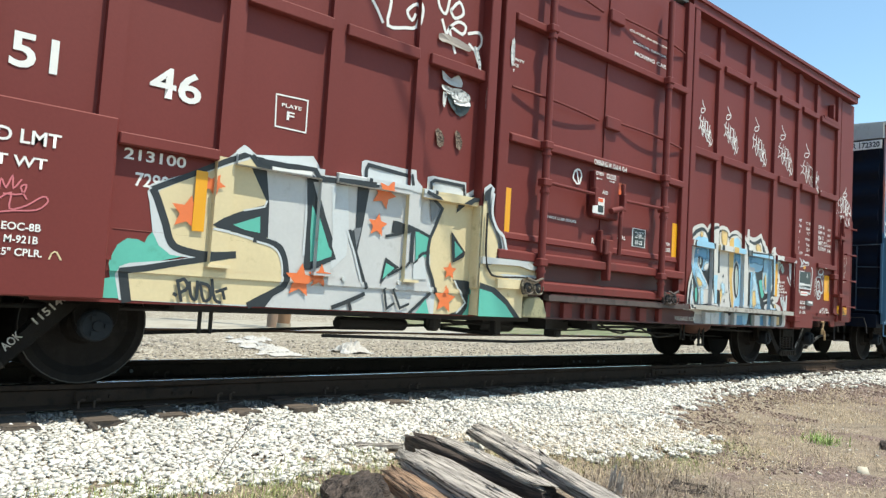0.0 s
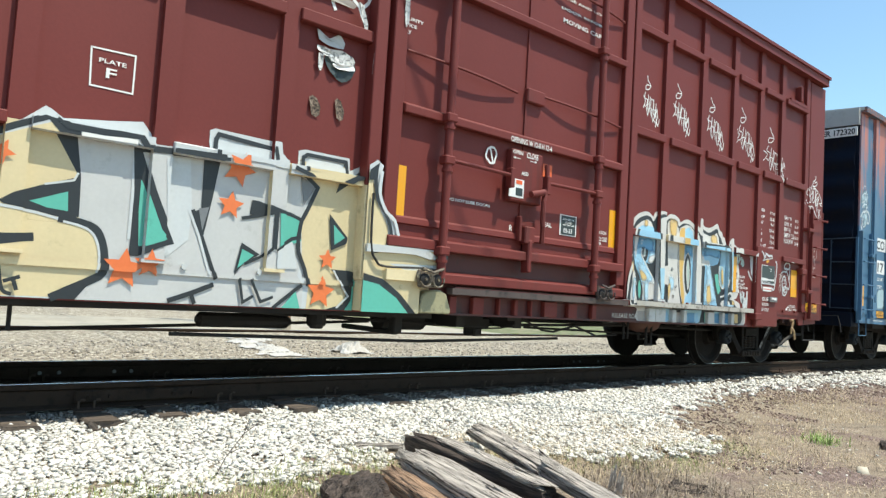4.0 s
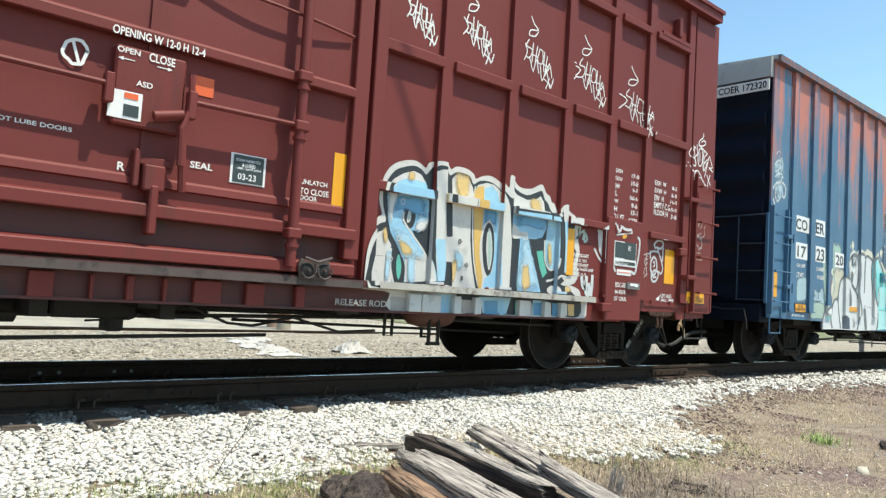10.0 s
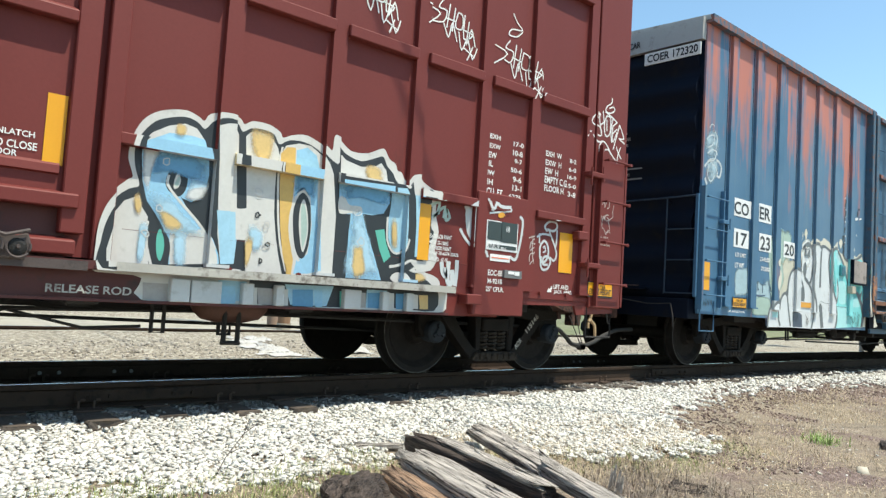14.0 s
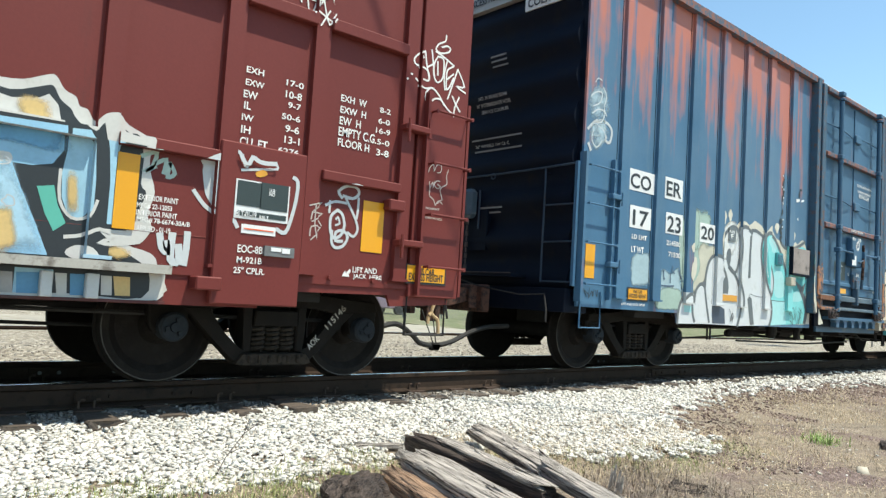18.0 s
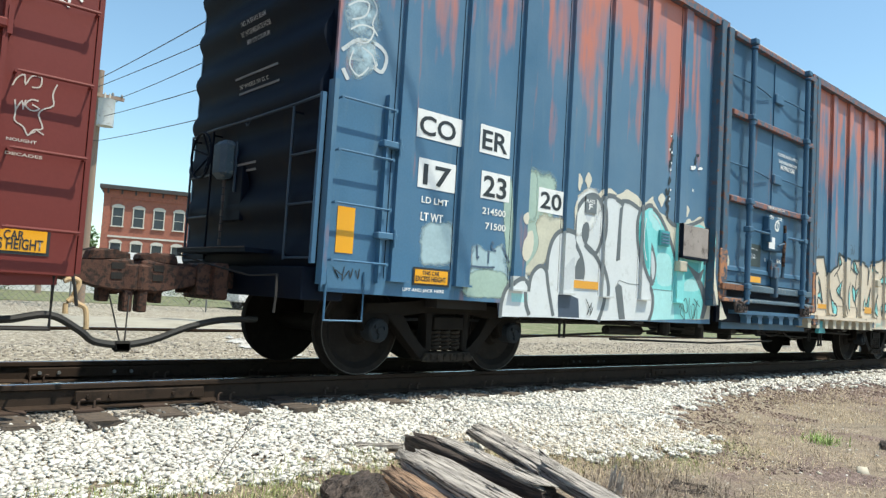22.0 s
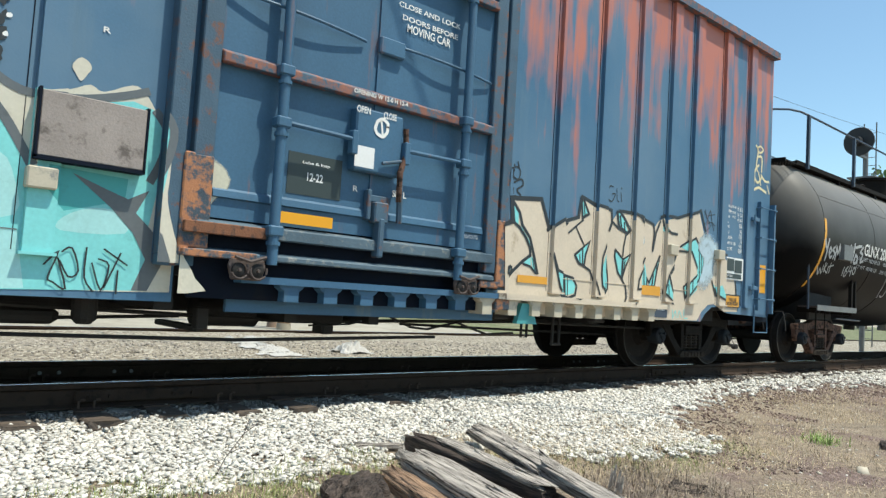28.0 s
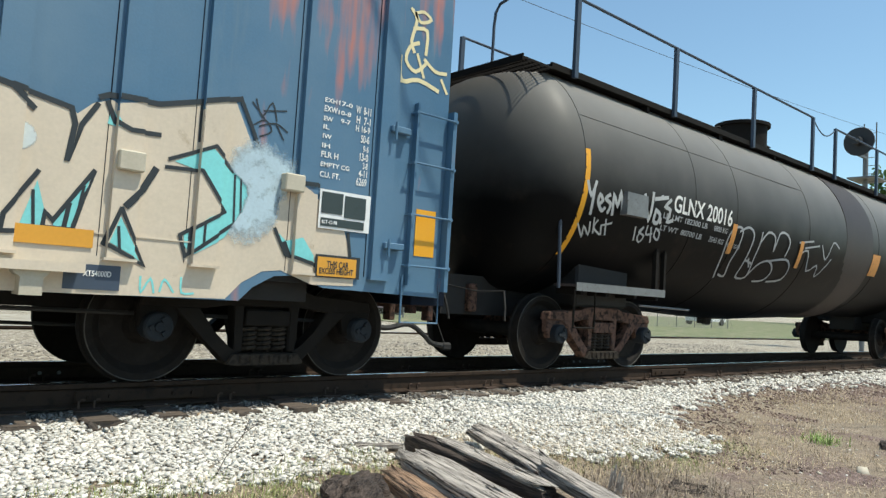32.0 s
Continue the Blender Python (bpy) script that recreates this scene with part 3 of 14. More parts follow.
def lathed(centre, profile, axis="z", sides=14):
    bm = bmesh.new()
    lathe(bm, profile, centre, axis, sides)
    return bm


def roller(parent, x, z, y, paint_mat):
    """The carriage on which a plug door rolls."""
    bm = bmesh.new()
    prism(bm, [(x - 0.15, z + 0.02), (x - 0.13, z + 0.085), (x - 0.03, z + 0.05), (x + 0.03, z + 0.05), (x + 0.13, z + 0.085), (x + 0.15, z + 0.02), (x + 0.12, z - 0.08), (x - 0.12, z - 0.08)], -y + 0.02, -y + 0.06)
    ca = part("door_roller", bm, paint_mat, parent, bevel=0.01)
    for g in (-1, 1):
        part("roller_wheel", lathed((x + g * 0.075, -y - 0.005, z - 0.005), [(0, 0.030), (0.008, 0.052), (0.03, 0.056)], "y", 16), CAST, ca)
        part("roller_bolt", lathed((x + g * 0.075, -y - 0.02, z - 0.005), [(0, 0.012), (0.02, 0.015)], "y", 8), paint_mat, ca)
        arc = [(x + g * 0.075 + 0.066 * math.cos(radians(a)), -y - 0.01, z - 0.005 + 0.066 * math.sin(radians(a))) for a in range(-200 if g > 0 else -160, 50 if g < 0 else 21, 20)]
        part("wheel_strap", bars([arc], 0.009, 6), paint_mat, ca)
    part("roller_arm", bars([[(x - 0.12, -y - 0.01, z + 0.09), (x, -y - 0.02, z + 0.06), (x + 0.13, -y - 0.01, z + 0.10)]], 0.014, 6), paint_mat, ca)


def plug_door(parent, half, pipes, ledges, paint_mat, rust, top, box_x, box_half, box_y, low, sprayed):
    """A sliding plug door with its frame, stiffeners, pipes, lock box and lower track."""
    door = part("plug_door", boxes([(-half, half, -1.545, -1.47, 1.30, top - 0.12)]), paint_mat, parent)
    for g in (-1, 1):
        part("door_edge", boxes([(g * half - 0.075, g * half + 0.075, -1.60, -1.50, 1.08, top - 0.05)]), rust[0], door, bevel=0.008)
        part("door_frame", boxes([(g * (half + 0.13), g * (half + 0.26), -1.585, -1.44, sprayed[1] if g < 0 else 0.92, top)]), rust[1], parent, bevel=0.008)
        if g < 0:
            part("door_frame_foot", boxes([(g * (half + 0.13), g * (half + 0.26), -1.585, -1.44, 0.92, sprayed[1])]), sprayed[0], parent, "sprayed lower end of the door frame", bevel=0.008)
    for z in ledges:
        bm = bmesh.new()
        prism(bm, [(-1.545, z - 0.04), (-1.63, z - 0.04), (-1.63, z + 0.035), (-1.545, z + 0.075)], -half + 0.08, half - 0.08, "x")
        part("door_stiffener", bm, rust[2], door, bevel=0.007)
    # Added thin bars that cast the curved shadows of the bulged door sheet.
    for z in (2.98, 4.28):
        for a, b in ((-half + 0.1, box_x - 0.16), (box_x + 0.2, half - 0.1)):
            pts = [(a + (b - a) * u, -1.575 - 0.05 * math.sin(math.pi * u), z + 0.05 - 0.05 * u) for u in [i / 10 for i in range(11)]]
            part("shadow_bar", bars([pts], 0.013, 6), paint_mat, door)
    part("door_seam", boxes([(box_x - 0.012, box_x + 0.014, -1.562, -1.54, 1.5, top - 0.2)]), paint_mat, door)
    for z in (2.98, 4.28):
        part("door_catch", boxes([(box_x - 0.02, box_x + 0.26, -1.60, -1.54, z - 0.06, z + 0.09)]), rust[3], door, bevel=0.012)
    bm = bmesh.new()
    prism(bm, [(-1.545, 1.53), (-1.565, 1.51), (-1.572, 1.46), (-1.545, 1.45)], -half + 0.1, half - 0.1, "x")
    part("door_lower_lip", bm, paint_mat, door)
    for z0, z1, f in low:
        bm = bmesh.new()
        start = max(sprayed[2] if z0 < 1.1 else -9.0, -half - 0.02)
        prism(bm, [(-1.50, z0), (-f, z0), (-f, z1), (-1.50, z1 + 0.03)], start, half + 0.02, "x")
        part("door_track", bm, rust[7], door, bevel=0.008)
        if start > -half:
            bm = bmesh.new()
            prism(bm, [(-1.50, z0), (-f, z0), (-f, z1), (-1.50, z1 + 0.03)], -half - 0.02, start, "x")
            part("sprayed_track", bm, sprayed[0], door, "end of the door track under cream spray")
    for g in (-1, 1):
        part("door_jamb", boxes([(g * (half - 0.02), g * (half + 0.16), -1.512, -1.455, 0.93, top - 0.05)]), paint_mat, parent)
    cut = max(-half, sprayed[2])
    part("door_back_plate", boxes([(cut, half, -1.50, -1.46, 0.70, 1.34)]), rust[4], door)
    if cut > -half:
        part("sprayed_back_plate", boxes([(-half, cut, -1.50, -1.46, 0.70, 1.34)]), sprayed[0], door, "cream sprayed plate behind the track")
    for x in pipes:
        lock_pipe(door, x, 1.665, 0.98, top - 0.25, 0.042, rust[5], [z for z in ledges] + [2.09, 1.24])
    bx = part("lock_box", boxes([(box_x - box_half, box_x + box_half, -box_y, -1.54, 1.84, 2.38)]), rust[5], door, bevel=0.015)
    for g, x in ((-1, pipes[0]), (1, pipes[1])):
        part("lock_rod", bars([[(x, -1.675, 2.095), (box_x + g * 0.27, -1.675, 2.085)]], 0.02), rust[5], door)
        part("rod_clevis", boxes([(box_x + g * 0.25, box_x + g * 0.31, -1.70, -1.62, 1.96, 2.16)]), rust[5], door, bevel=0.008)
    part("lock_handle", bars([[(box_x + 0.27, -1.66, 2.28), (box_x + 0.28, -1.67, 2.05), (box_x + 0.22, -1.68, 1.88), (box_x + 0.23, -1.67, 1.62)]], 0.026), rust[6], door)
    part("handle_grip", bars([[(box_x + 0.02, -1.68, 1.93), (box_x + 0.22, -1.68, 1.98)]], 0.035 if rust[8] is RED else 0.016, 10), rust[8], door, "", True)
    part("latch_block", boxes([(box_x + 0.0, box_x + 0.15, -1.65, -1.55, 1.42, 1.60), (box_x + 0.05, box_x + 0.11, -1.66, -1.55, 1.12, 1.46)]), rust[8], door, bevel=0.012)
    part("latch_hinge", boxes([(box_x - 0.05, box_x + 0.20, -1.60, -1.55, 1.60, 1.66), (box_x - 0.06, box_x - 0.02, -1.62, -1.55, 1.44, 1.70)]), rust[8], door, bevel=0.008)
    part("latch_arm", bars([[(box_x + 0.24, -1.66, 1.78), (box_x + 0.25, -1.66, 1.62), (box_x + 0.27, -1.64, 1.44)]], 0.028, 6), rust[8], door)
    return door


def brake_gear(parent, half):
    """What hangs under the floor: centre sill, cross-bearers, reservoir, rods and hanger loops."""
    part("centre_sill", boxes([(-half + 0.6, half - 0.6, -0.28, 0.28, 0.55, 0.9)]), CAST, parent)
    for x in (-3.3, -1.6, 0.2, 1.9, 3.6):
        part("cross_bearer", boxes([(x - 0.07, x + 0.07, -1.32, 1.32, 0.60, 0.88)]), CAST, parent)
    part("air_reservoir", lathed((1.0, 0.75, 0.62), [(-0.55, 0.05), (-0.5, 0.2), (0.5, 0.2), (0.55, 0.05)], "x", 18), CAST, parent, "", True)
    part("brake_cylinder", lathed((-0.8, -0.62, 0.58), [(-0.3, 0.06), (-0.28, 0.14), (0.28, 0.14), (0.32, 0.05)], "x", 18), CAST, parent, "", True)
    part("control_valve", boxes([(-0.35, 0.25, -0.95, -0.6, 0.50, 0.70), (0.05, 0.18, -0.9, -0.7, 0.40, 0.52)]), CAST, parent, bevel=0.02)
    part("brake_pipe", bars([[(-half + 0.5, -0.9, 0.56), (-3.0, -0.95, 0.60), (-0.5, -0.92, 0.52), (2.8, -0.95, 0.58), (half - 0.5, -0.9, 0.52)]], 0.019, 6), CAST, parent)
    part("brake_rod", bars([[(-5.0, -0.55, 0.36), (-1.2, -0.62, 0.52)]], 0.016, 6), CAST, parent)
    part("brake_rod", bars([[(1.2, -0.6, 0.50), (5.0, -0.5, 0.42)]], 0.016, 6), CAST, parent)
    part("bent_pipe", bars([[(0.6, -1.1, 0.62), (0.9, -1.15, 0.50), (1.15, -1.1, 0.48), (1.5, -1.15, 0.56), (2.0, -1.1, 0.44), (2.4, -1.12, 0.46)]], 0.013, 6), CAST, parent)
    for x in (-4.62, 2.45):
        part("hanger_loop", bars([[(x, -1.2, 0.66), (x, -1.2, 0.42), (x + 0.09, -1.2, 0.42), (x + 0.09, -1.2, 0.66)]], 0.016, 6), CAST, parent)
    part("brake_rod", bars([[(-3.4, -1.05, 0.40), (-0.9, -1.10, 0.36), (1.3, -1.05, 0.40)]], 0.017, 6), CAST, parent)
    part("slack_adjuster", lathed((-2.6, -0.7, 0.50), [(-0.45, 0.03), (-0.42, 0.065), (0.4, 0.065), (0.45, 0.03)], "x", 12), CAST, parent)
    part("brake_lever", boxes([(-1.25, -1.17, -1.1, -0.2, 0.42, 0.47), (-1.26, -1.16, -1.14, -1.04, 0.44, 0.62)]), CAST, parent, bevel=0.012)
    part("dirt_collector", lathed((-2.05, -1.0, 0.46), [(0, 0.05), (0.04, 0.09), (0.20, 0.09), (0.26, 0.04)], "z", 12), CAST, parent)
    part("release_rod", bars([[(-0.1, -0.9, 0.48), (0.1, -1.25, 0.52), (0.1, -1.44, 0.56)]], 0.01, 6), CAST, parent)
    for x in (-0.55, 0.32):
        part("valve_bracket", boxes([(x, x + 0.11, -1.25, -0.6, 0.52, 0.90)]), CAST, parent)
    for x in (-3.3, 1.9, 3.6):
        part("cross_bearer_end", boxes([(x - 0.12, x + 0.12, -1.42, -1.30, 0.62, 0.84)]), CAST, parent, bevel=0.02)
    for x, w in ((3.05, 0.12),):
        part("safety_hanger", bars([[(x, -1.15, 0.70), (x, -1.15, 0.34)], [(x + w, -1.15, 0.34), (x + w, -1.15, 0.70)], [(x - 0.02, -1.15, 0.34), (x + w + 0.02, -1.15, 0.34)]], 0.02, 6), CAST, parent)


RED_POSTS = (2.79, 3.73, 4.64, 5.50, 6.26, 7.22)
RED_LEDGES = ((1.73, 1.81), (3.00, 3.10), (4.34, 4.43))


def red_depth(x, z):
    a = abs(x)
    if -0.95 < x < 5.10 and z < 0.918:
        return 1.649 if z > 0.856 else 1.522
    if 2.0 < a < 7.34 and 0.856 < z < 0.902:
        return 1.4765
    if a > 7.34:
        return 1.50
    if z > 0.95 and any(abs(a - k) < 0.07 for k in RED_POSTS):
        return 1.508
    if a > 2.0 and any(z0 <= z <= z1 for z0, z1 in RED_LEDGES):
        return 1.545
    if 5.44 < a < 6.18 and 0.64 < z < 1.9:
        return 1.53
    return 1.46 if a > 2.0 else 1.60




RED_RELIEF = (sorted([-9.0, 9.0, -7.34, 7.34, -2.0, 2.0, -0.95, 5.10, -6.18, -5.44, 5.44, 6.18] + [g * k + e for g in (-1, 1) for k in RED_POSTS for e in (-0.07, 0.07)]),
              [0.0, 0.856, 0.902, 0.918, 0.95, 1.73, 1.81, 1.9, 3.00, 3.10, 4.34, 4.43, 6.0], red_depth)


def coat_paint(name, c):
    return mat(name, c, 0.55, vary=0.12, scale=2.5, grain=40, bump=0.04, dirt=(c[0] * 0.7, c[1] * 0.68, c[2] * 0.64), dirt_at=0.64)


COAT_CREAM, COAT_PALE, COAT_GREY = coat_paint("cream_coat", (0.66, 0.55, 0.34)), coat_paint("pale_coat", (0.50, 0.515, 0.51)), coat_paint("grey_coat", (0.50, 0.50, 0.49))
COAT_BLUE, COAT_INK = coat_paint("sky_blue_coat", (0.36, 0.53, 0.64)), coat_paint("black_coat", (0.04, 0.045, 0.05))
POST_COAT = {-2.79: COAT_CREAM, -3.73: COAT_GREY, -4.64: COAT_CREAM, 2.79: COAT_PALE, 3.73: COAT_PALE, 4.64: COAT_BLUE}
LEDGE_COAT = {(-1, 0): COAT_CREAM, (-1, 1): COAT_PALE, (-1, 2): COAT_PALE, (1, 0): COAT_PALE, (1, 1): COAT_CREAM, (1, 2): COAT_PALE}
GRIME = mat("grimy_brown_steel", (0.075, 0.055, 0.05), 0.75, vary=0.3, scale=4, bump=0.2, dirt=(0.035, 0.028, 0.026), dirt_at=0.58)


HANG = [(-1.96, 1.67), (-1.95, 1.24), (-1.89, 1.10), (-1.77, 1.05), (-1.24, 1.06), (-1.18, 0.92)]


def red_car():
    ob = car("red_boxcar", 6.965, "oxide red boxcar with exterior posts and colourful graffiti")
    shell(ob, -7.86, 7.86, 5.05, 1.46, RED, RED, ROOFM)
    for g in (-1, 1):
        side_sheet(ob, [(g * 1.9, 0.64), (g * 5.86, 0.64), (g * 5.90, 0.78), (g * 7.13, 0.80), (g * 7.17, 0.70), (g * 7.86, 0.74), (g * 7.86, 5.06), (g * 1.9, 5.06)], 1.46, RED)
        for k in RED_POSTS:
            coat = POST_COAT.get(g * k, RED)
            post(ob, g * k, 0.07, 1.77, 5.0, 1.46, 1.508, RED)
            post(ob, g * k, 0.07, 0.95, 1.77, 1.46, 1.508, coat)
            part("post_foot", boxes([(g * k - 0.09, g * k + 0.09, -1.525, -1.46, 0.93, 0.955)]), coat, ob)
        part("lever_keeper", boxes([(g * 7.42, g * 7.45, -1.57, -1.48, 2.28, 2.46)]), RED, ob)
        part("hasp_plate", boxes([(g * 7.02, g * 7.20, -1.565, -1.46, 1.56, 1.66)]), RED, ob, bevel=0.012)
        part("corner_post", boxes([(g * 7.34, g * 7.95, -1.50, -1.44, 0.80, 4.96)]), RED, ob, bevel=0.006)
        edges = [2.0] + list(RED_POSTS) + [7.34]
        for i, (a, b) in enumerate(zip(edges, edges[1:])):
            for j, (z0, z1) in enumerate(RED_LEDGES):
                if (i == 4 and j == 0) or i == 6:
                    continue
                a0 = a + (0.07 if i else 0)
                if (g, i, j) == (1, 0, 0):
                    ledge(ob, a0, 2.30, z0, z1, 1.46, 1.545, 0.012, RED)
                    a0 = 2.30
                ledge(ob, g * a0, g * (b - 0.07), z0, z1, 1.46, 1.545, 0.012, LEDGE_COAT.get((g, i), RED) if j == 0 else RED)
            for z in (1.15,):
                if a < 5.5:
                    part("weld_seam", bars([[(g * (a + 0.1), -1.462, z), (g * (b - 0.1), -1.462, z)]], 0.003, 4), RED, ob)
        part("jack_cover", boxes([(g * 5.44, g * 6.18, -1.53, -1.46, 0.66, 1.90)]), RED, ob, bevel=0.01)
        part("sill_reinforcement", boxes([(g * 2.0, g * 7.34, -1.475, -1.46, 0.86, 0.90)]), RED, ob)
        part("side_plate", boxes([(g * 1.8, g * 7.87, -1.59, -1.44, 4.98, 5.10)]), RED, ob)
        part("drip_rail", boxes([(g * 0.0, g * 7.89, -1.62, -1.50, 5.10, 5.15)]), RED, ob)
        part("hand_ledge", boxes([(g * 6.42, g * 7.10, -1.55, -1.46, 4.41, 4.46)]), RED, ob)
        part("tack_bracket", boxes([(g * 6.80, g * 6.87, -1.56, -1.46, 4.48, 4.74)]), RED, ob, bevel=0.01)
        ladder(ob, (g * 7.495, g * 7.935), (1.085, 1.575, 2.06, 2.555), 1.46, 0.13, 0.012, RED)
        part("ladder_rail", boxes([(g * 7.953, g * 7.985, -1.505, -1.45, 0.82, 2.72)]), RED, ob)
        part("ladder_rail", boxes([(g * 7.40, g * 7.43, -1.56, -1.46, 0.82, 2.72)]), RED, ob)
        for x, z in ((7.14, 2.34), (7.14, 1.28)):
            part("lever_bracket", boxes([(g * x, g * (x + 0.28), -1.59, -1.48, z - 0.03, z + 0.03)]), RED, ob, bevel=0.01)
            part("lever_pin", bars([[(g * x + 0.02, -1.60, z - 0.14), (g * x + 0.02, -1.60, z + 0.07)]], 0.014, 6), RED, ob)
        for x in (7.495, 7.935):
            for z in (1.085, 1.575, 2.06, 2.555):
                part("rung_bolt", lathed((g * x, -1.598, z), [(0, 0.021), (0.022, 0.018)], "y", 8), RED, ob)
        for z in (1.08, 1.575, 2.065, 2.56):
            part("end_rung", bars([[(g * 7.86, -1.38, z), (g * 7.97, -1.38, z), (g * 7.97, -0.95, z), (g * 7.86, -0.95, z)]], 0.011, 6), RED, ob)
        part("stirrup_step", bars([[(g * 7.36, -1.45, 0.80), (g * 7.36, -1.45, 0.45), (g * 7.84, -1.45, 0.45), (g * 7.84, -1.45, 0.80)]], 0.016, 6), CAST, ob)
        for x in (2.9, 3.5, 6.5, 6.95):
            part("sill_bolt", lathed((g * x, -1.475, 0.92), [(-0.02, 0.022), (0.0, 0.022), (0.01, 0.012)], "y", 8), COAT_PALE if g < 0 and x < 4 else RED, ob)
        if g > 0:
            part("corner_bracket", boxes([(5.30, 5.50, -1.60, -1.46, 0.76, 0.86)]), RED, ob, bevel=0.01)
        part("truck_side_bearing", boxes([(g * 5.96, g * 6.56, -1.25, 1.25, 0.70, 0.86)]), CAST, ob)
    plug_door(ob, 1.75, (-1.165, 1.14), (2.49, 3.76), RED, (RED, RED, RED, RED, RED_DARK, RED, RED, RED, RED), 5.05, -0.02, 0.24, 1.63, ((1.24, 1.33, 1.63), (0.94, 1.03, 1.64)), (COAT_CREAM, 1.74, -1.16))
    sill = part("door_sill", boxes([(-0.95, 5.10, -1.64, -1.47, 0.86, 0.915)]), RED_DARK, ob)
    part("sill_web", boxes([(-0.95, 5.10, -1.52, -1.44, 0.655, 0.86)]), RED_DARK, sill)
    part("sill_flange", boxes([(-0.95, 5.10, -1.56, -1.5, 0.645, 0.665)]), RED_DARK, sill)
    for x0, x1 in ((-0.95, -0.86), (-0.64, -0.49), (-0.275, -0.25), (-0.04, 0.01), (0.21, 0.235), (0.43, 0.64), (0.84, 0.99), (1.27, 1.35)):
        part("stake_pocket", boxes([(x0, x1, -1.575, -1.50, 0.665, 0.83)]), RED, sill, bevel=0.006)
    for x0, x1, coat in ((2.43, 2.57, COAT_PALE), (2.58, 2.81, COAT_PALE), (2.98, 3.07, COAT_PALE), (3.26, 3.33, COAT_PALE), (3.90, 4.07, COAT_GREY), (4.30, 4.37, COAT_PALE), (4.57, 4.65, COAT_PALE)):
        part("stake_pocket", boxes([(x0, x1, -1.585, -1.50, 0.665, 0.83)]), coat, sill, bevel=0.006)
    part("door_rail", boxes([(-1.0, 1.85, -1.66, -1.58, 0.845, 0.905)]), GRIME, ob)
    part("lip_overspray", boxes([(2.05, 5.10, -1.648, -1.60, 0.856, 0.918)]), OLDWHITE, ob, "pale overspray on the sill lip")
    part("track_support", boxes([(-4.9, -1.0, -1.38, -1.28, 0.60, 0.68)]), CAST, ob)
    for x in (-1.30, 1.36):
        roller(ob, x, 0.97, 1.70, GRIME if x > 0 else RUSTG)
    bm = bmesh.new()
    prism(bm, [(-1.34, 0.655), (-1.33, 0.80), (-1.27, 0.86), (-1.10, 0.88), (-1.02, 0.84), (-0.96, 0.70), (-0.96, 0.655)], -1.605, -1.42)
    part("roller_housing", bm, OLIVE, ob, "dull cream-sprayed housing under the door roller", bevel=0.012)
    plate = part("door_foot_plate", boxes([(-1.99, -1.345, -1.598, -1.46, 0.655, 0.938)]), COAT_CREAM, ob, "cream-sprayed foot plate beside the door", bevel=0.006)
    for x, z in ((-1.70, 0.885), (-1.575, 0.885), (-1.585, 0.775)):
        part("plate_bolt", lathed((x, -1.612, z), [(0, 0.018), (0.012, 0.024), (0.02, 0.024)], "y", 10), COAT_CREAM, plate)
    bm = bmesh.new()
    prism(bm, [(-1.99, 1.165), (-1.99, 1.235), (-1.50, 1.235), (-1.30, 1.225), (-1.22, 1.19), (-1.21, 1.15), (-1.28, 1.15), (-1.45, 1.18), (-1.75, 1.175)], -1.634, -1.50)
    part("sprayed_lip", bm, COAT_PALE, ob, "white sprayed lip of the door")
    bm = bmesh.new()
    prism(bm, [(-1.99, 1.125), (-1.99, 1.165), (-1.75, 1.175), (-1.45, 1.18), (-1.28, 1.15), (-1.21, 1.15), (-1.24, 1.085), (-1.31, 1.085), (-1.40, 1.125)], -1.600, -1.50)
    part("sprayed_lip", bm, COAT_INK, ob, "black sprayed edge below the lip")
    part("hanging_cable", bars([[(x, -1.63, z) for x, z in flowing(HANG, False, 6)]], 0.011, 6), HOSE, ob, "black cable looped beside the door", True)
    part("air_tank", lathed((3.15, -1.02, 0.66), [(-0.33, 0.02), (-0.31, 0.08), (-0.24, 0.14), (-0.12, 0.165), (0.12, 0.165), (0.24, 0.14), (0.31, 0.08), (0.33, 0.02)], "x", 20), TANKB, ob, "red brown air tank under the sill", True)
    part("tank_drain", bars([[(3.06, -1.02, 0.52), (3.06, -1.02, 0.40), (3.16, -1.02, 0.40), (3.16, -1.02, 0.52)]], 0.018, 6), CAST, ob)
    brake_gear(ob, 7.9)
    for g in (-1, 1):
        coupler(ob, g * 8.54, g, COUPLERM)
        air_hose(ob, g * 8.64, g, HOSE)
        tr = truck(ob, g * 6.25, IRON)
        for words, x0, x1, z in (("AOK", 0.31, 0.45, 0.34), ("115146", 0.465, 0.735, 0.57)):
            tx = lettering(tr, words, x0, x1, z - 0.03, z + 0.03, 1.078, OLDWHITE)
            tx.data.transform(Matrix.Translation(((x0 + x1) / 2, 0, z)) @ Matrix.Rotation(radians(-46), 4, "Y") @ Matrix.Translation((-(x0 + x1) / 2, 0, -z)))
    for line in ([(8.02, 0.766), (8.08, 0.785), (8.125, 0.765), (8.11, 0.70), (8.09, 0.65), (8.13, 0.605), (8.18, 0.575), (8.195, 0.50), (8.20, 0.42)], [(8.05, 0.53), (8.05, 0.60), (8.09, 0.65), (8.11, 0.71)]):
        part("bent_air_pipe", bars([[(x, -0.97, z) for x, z in flowing(line, False)]], 0.019, 8), PIPE, ob, "tan bent air pipe", True)
    return ob


BLUE_POSTS = (-7.30, -6.50, -5.69, -4.87, -4.13, -3.33, -2.50, 2.67, 3.46, 4.23, 4.97, 5.57, 6.40, 7.18)


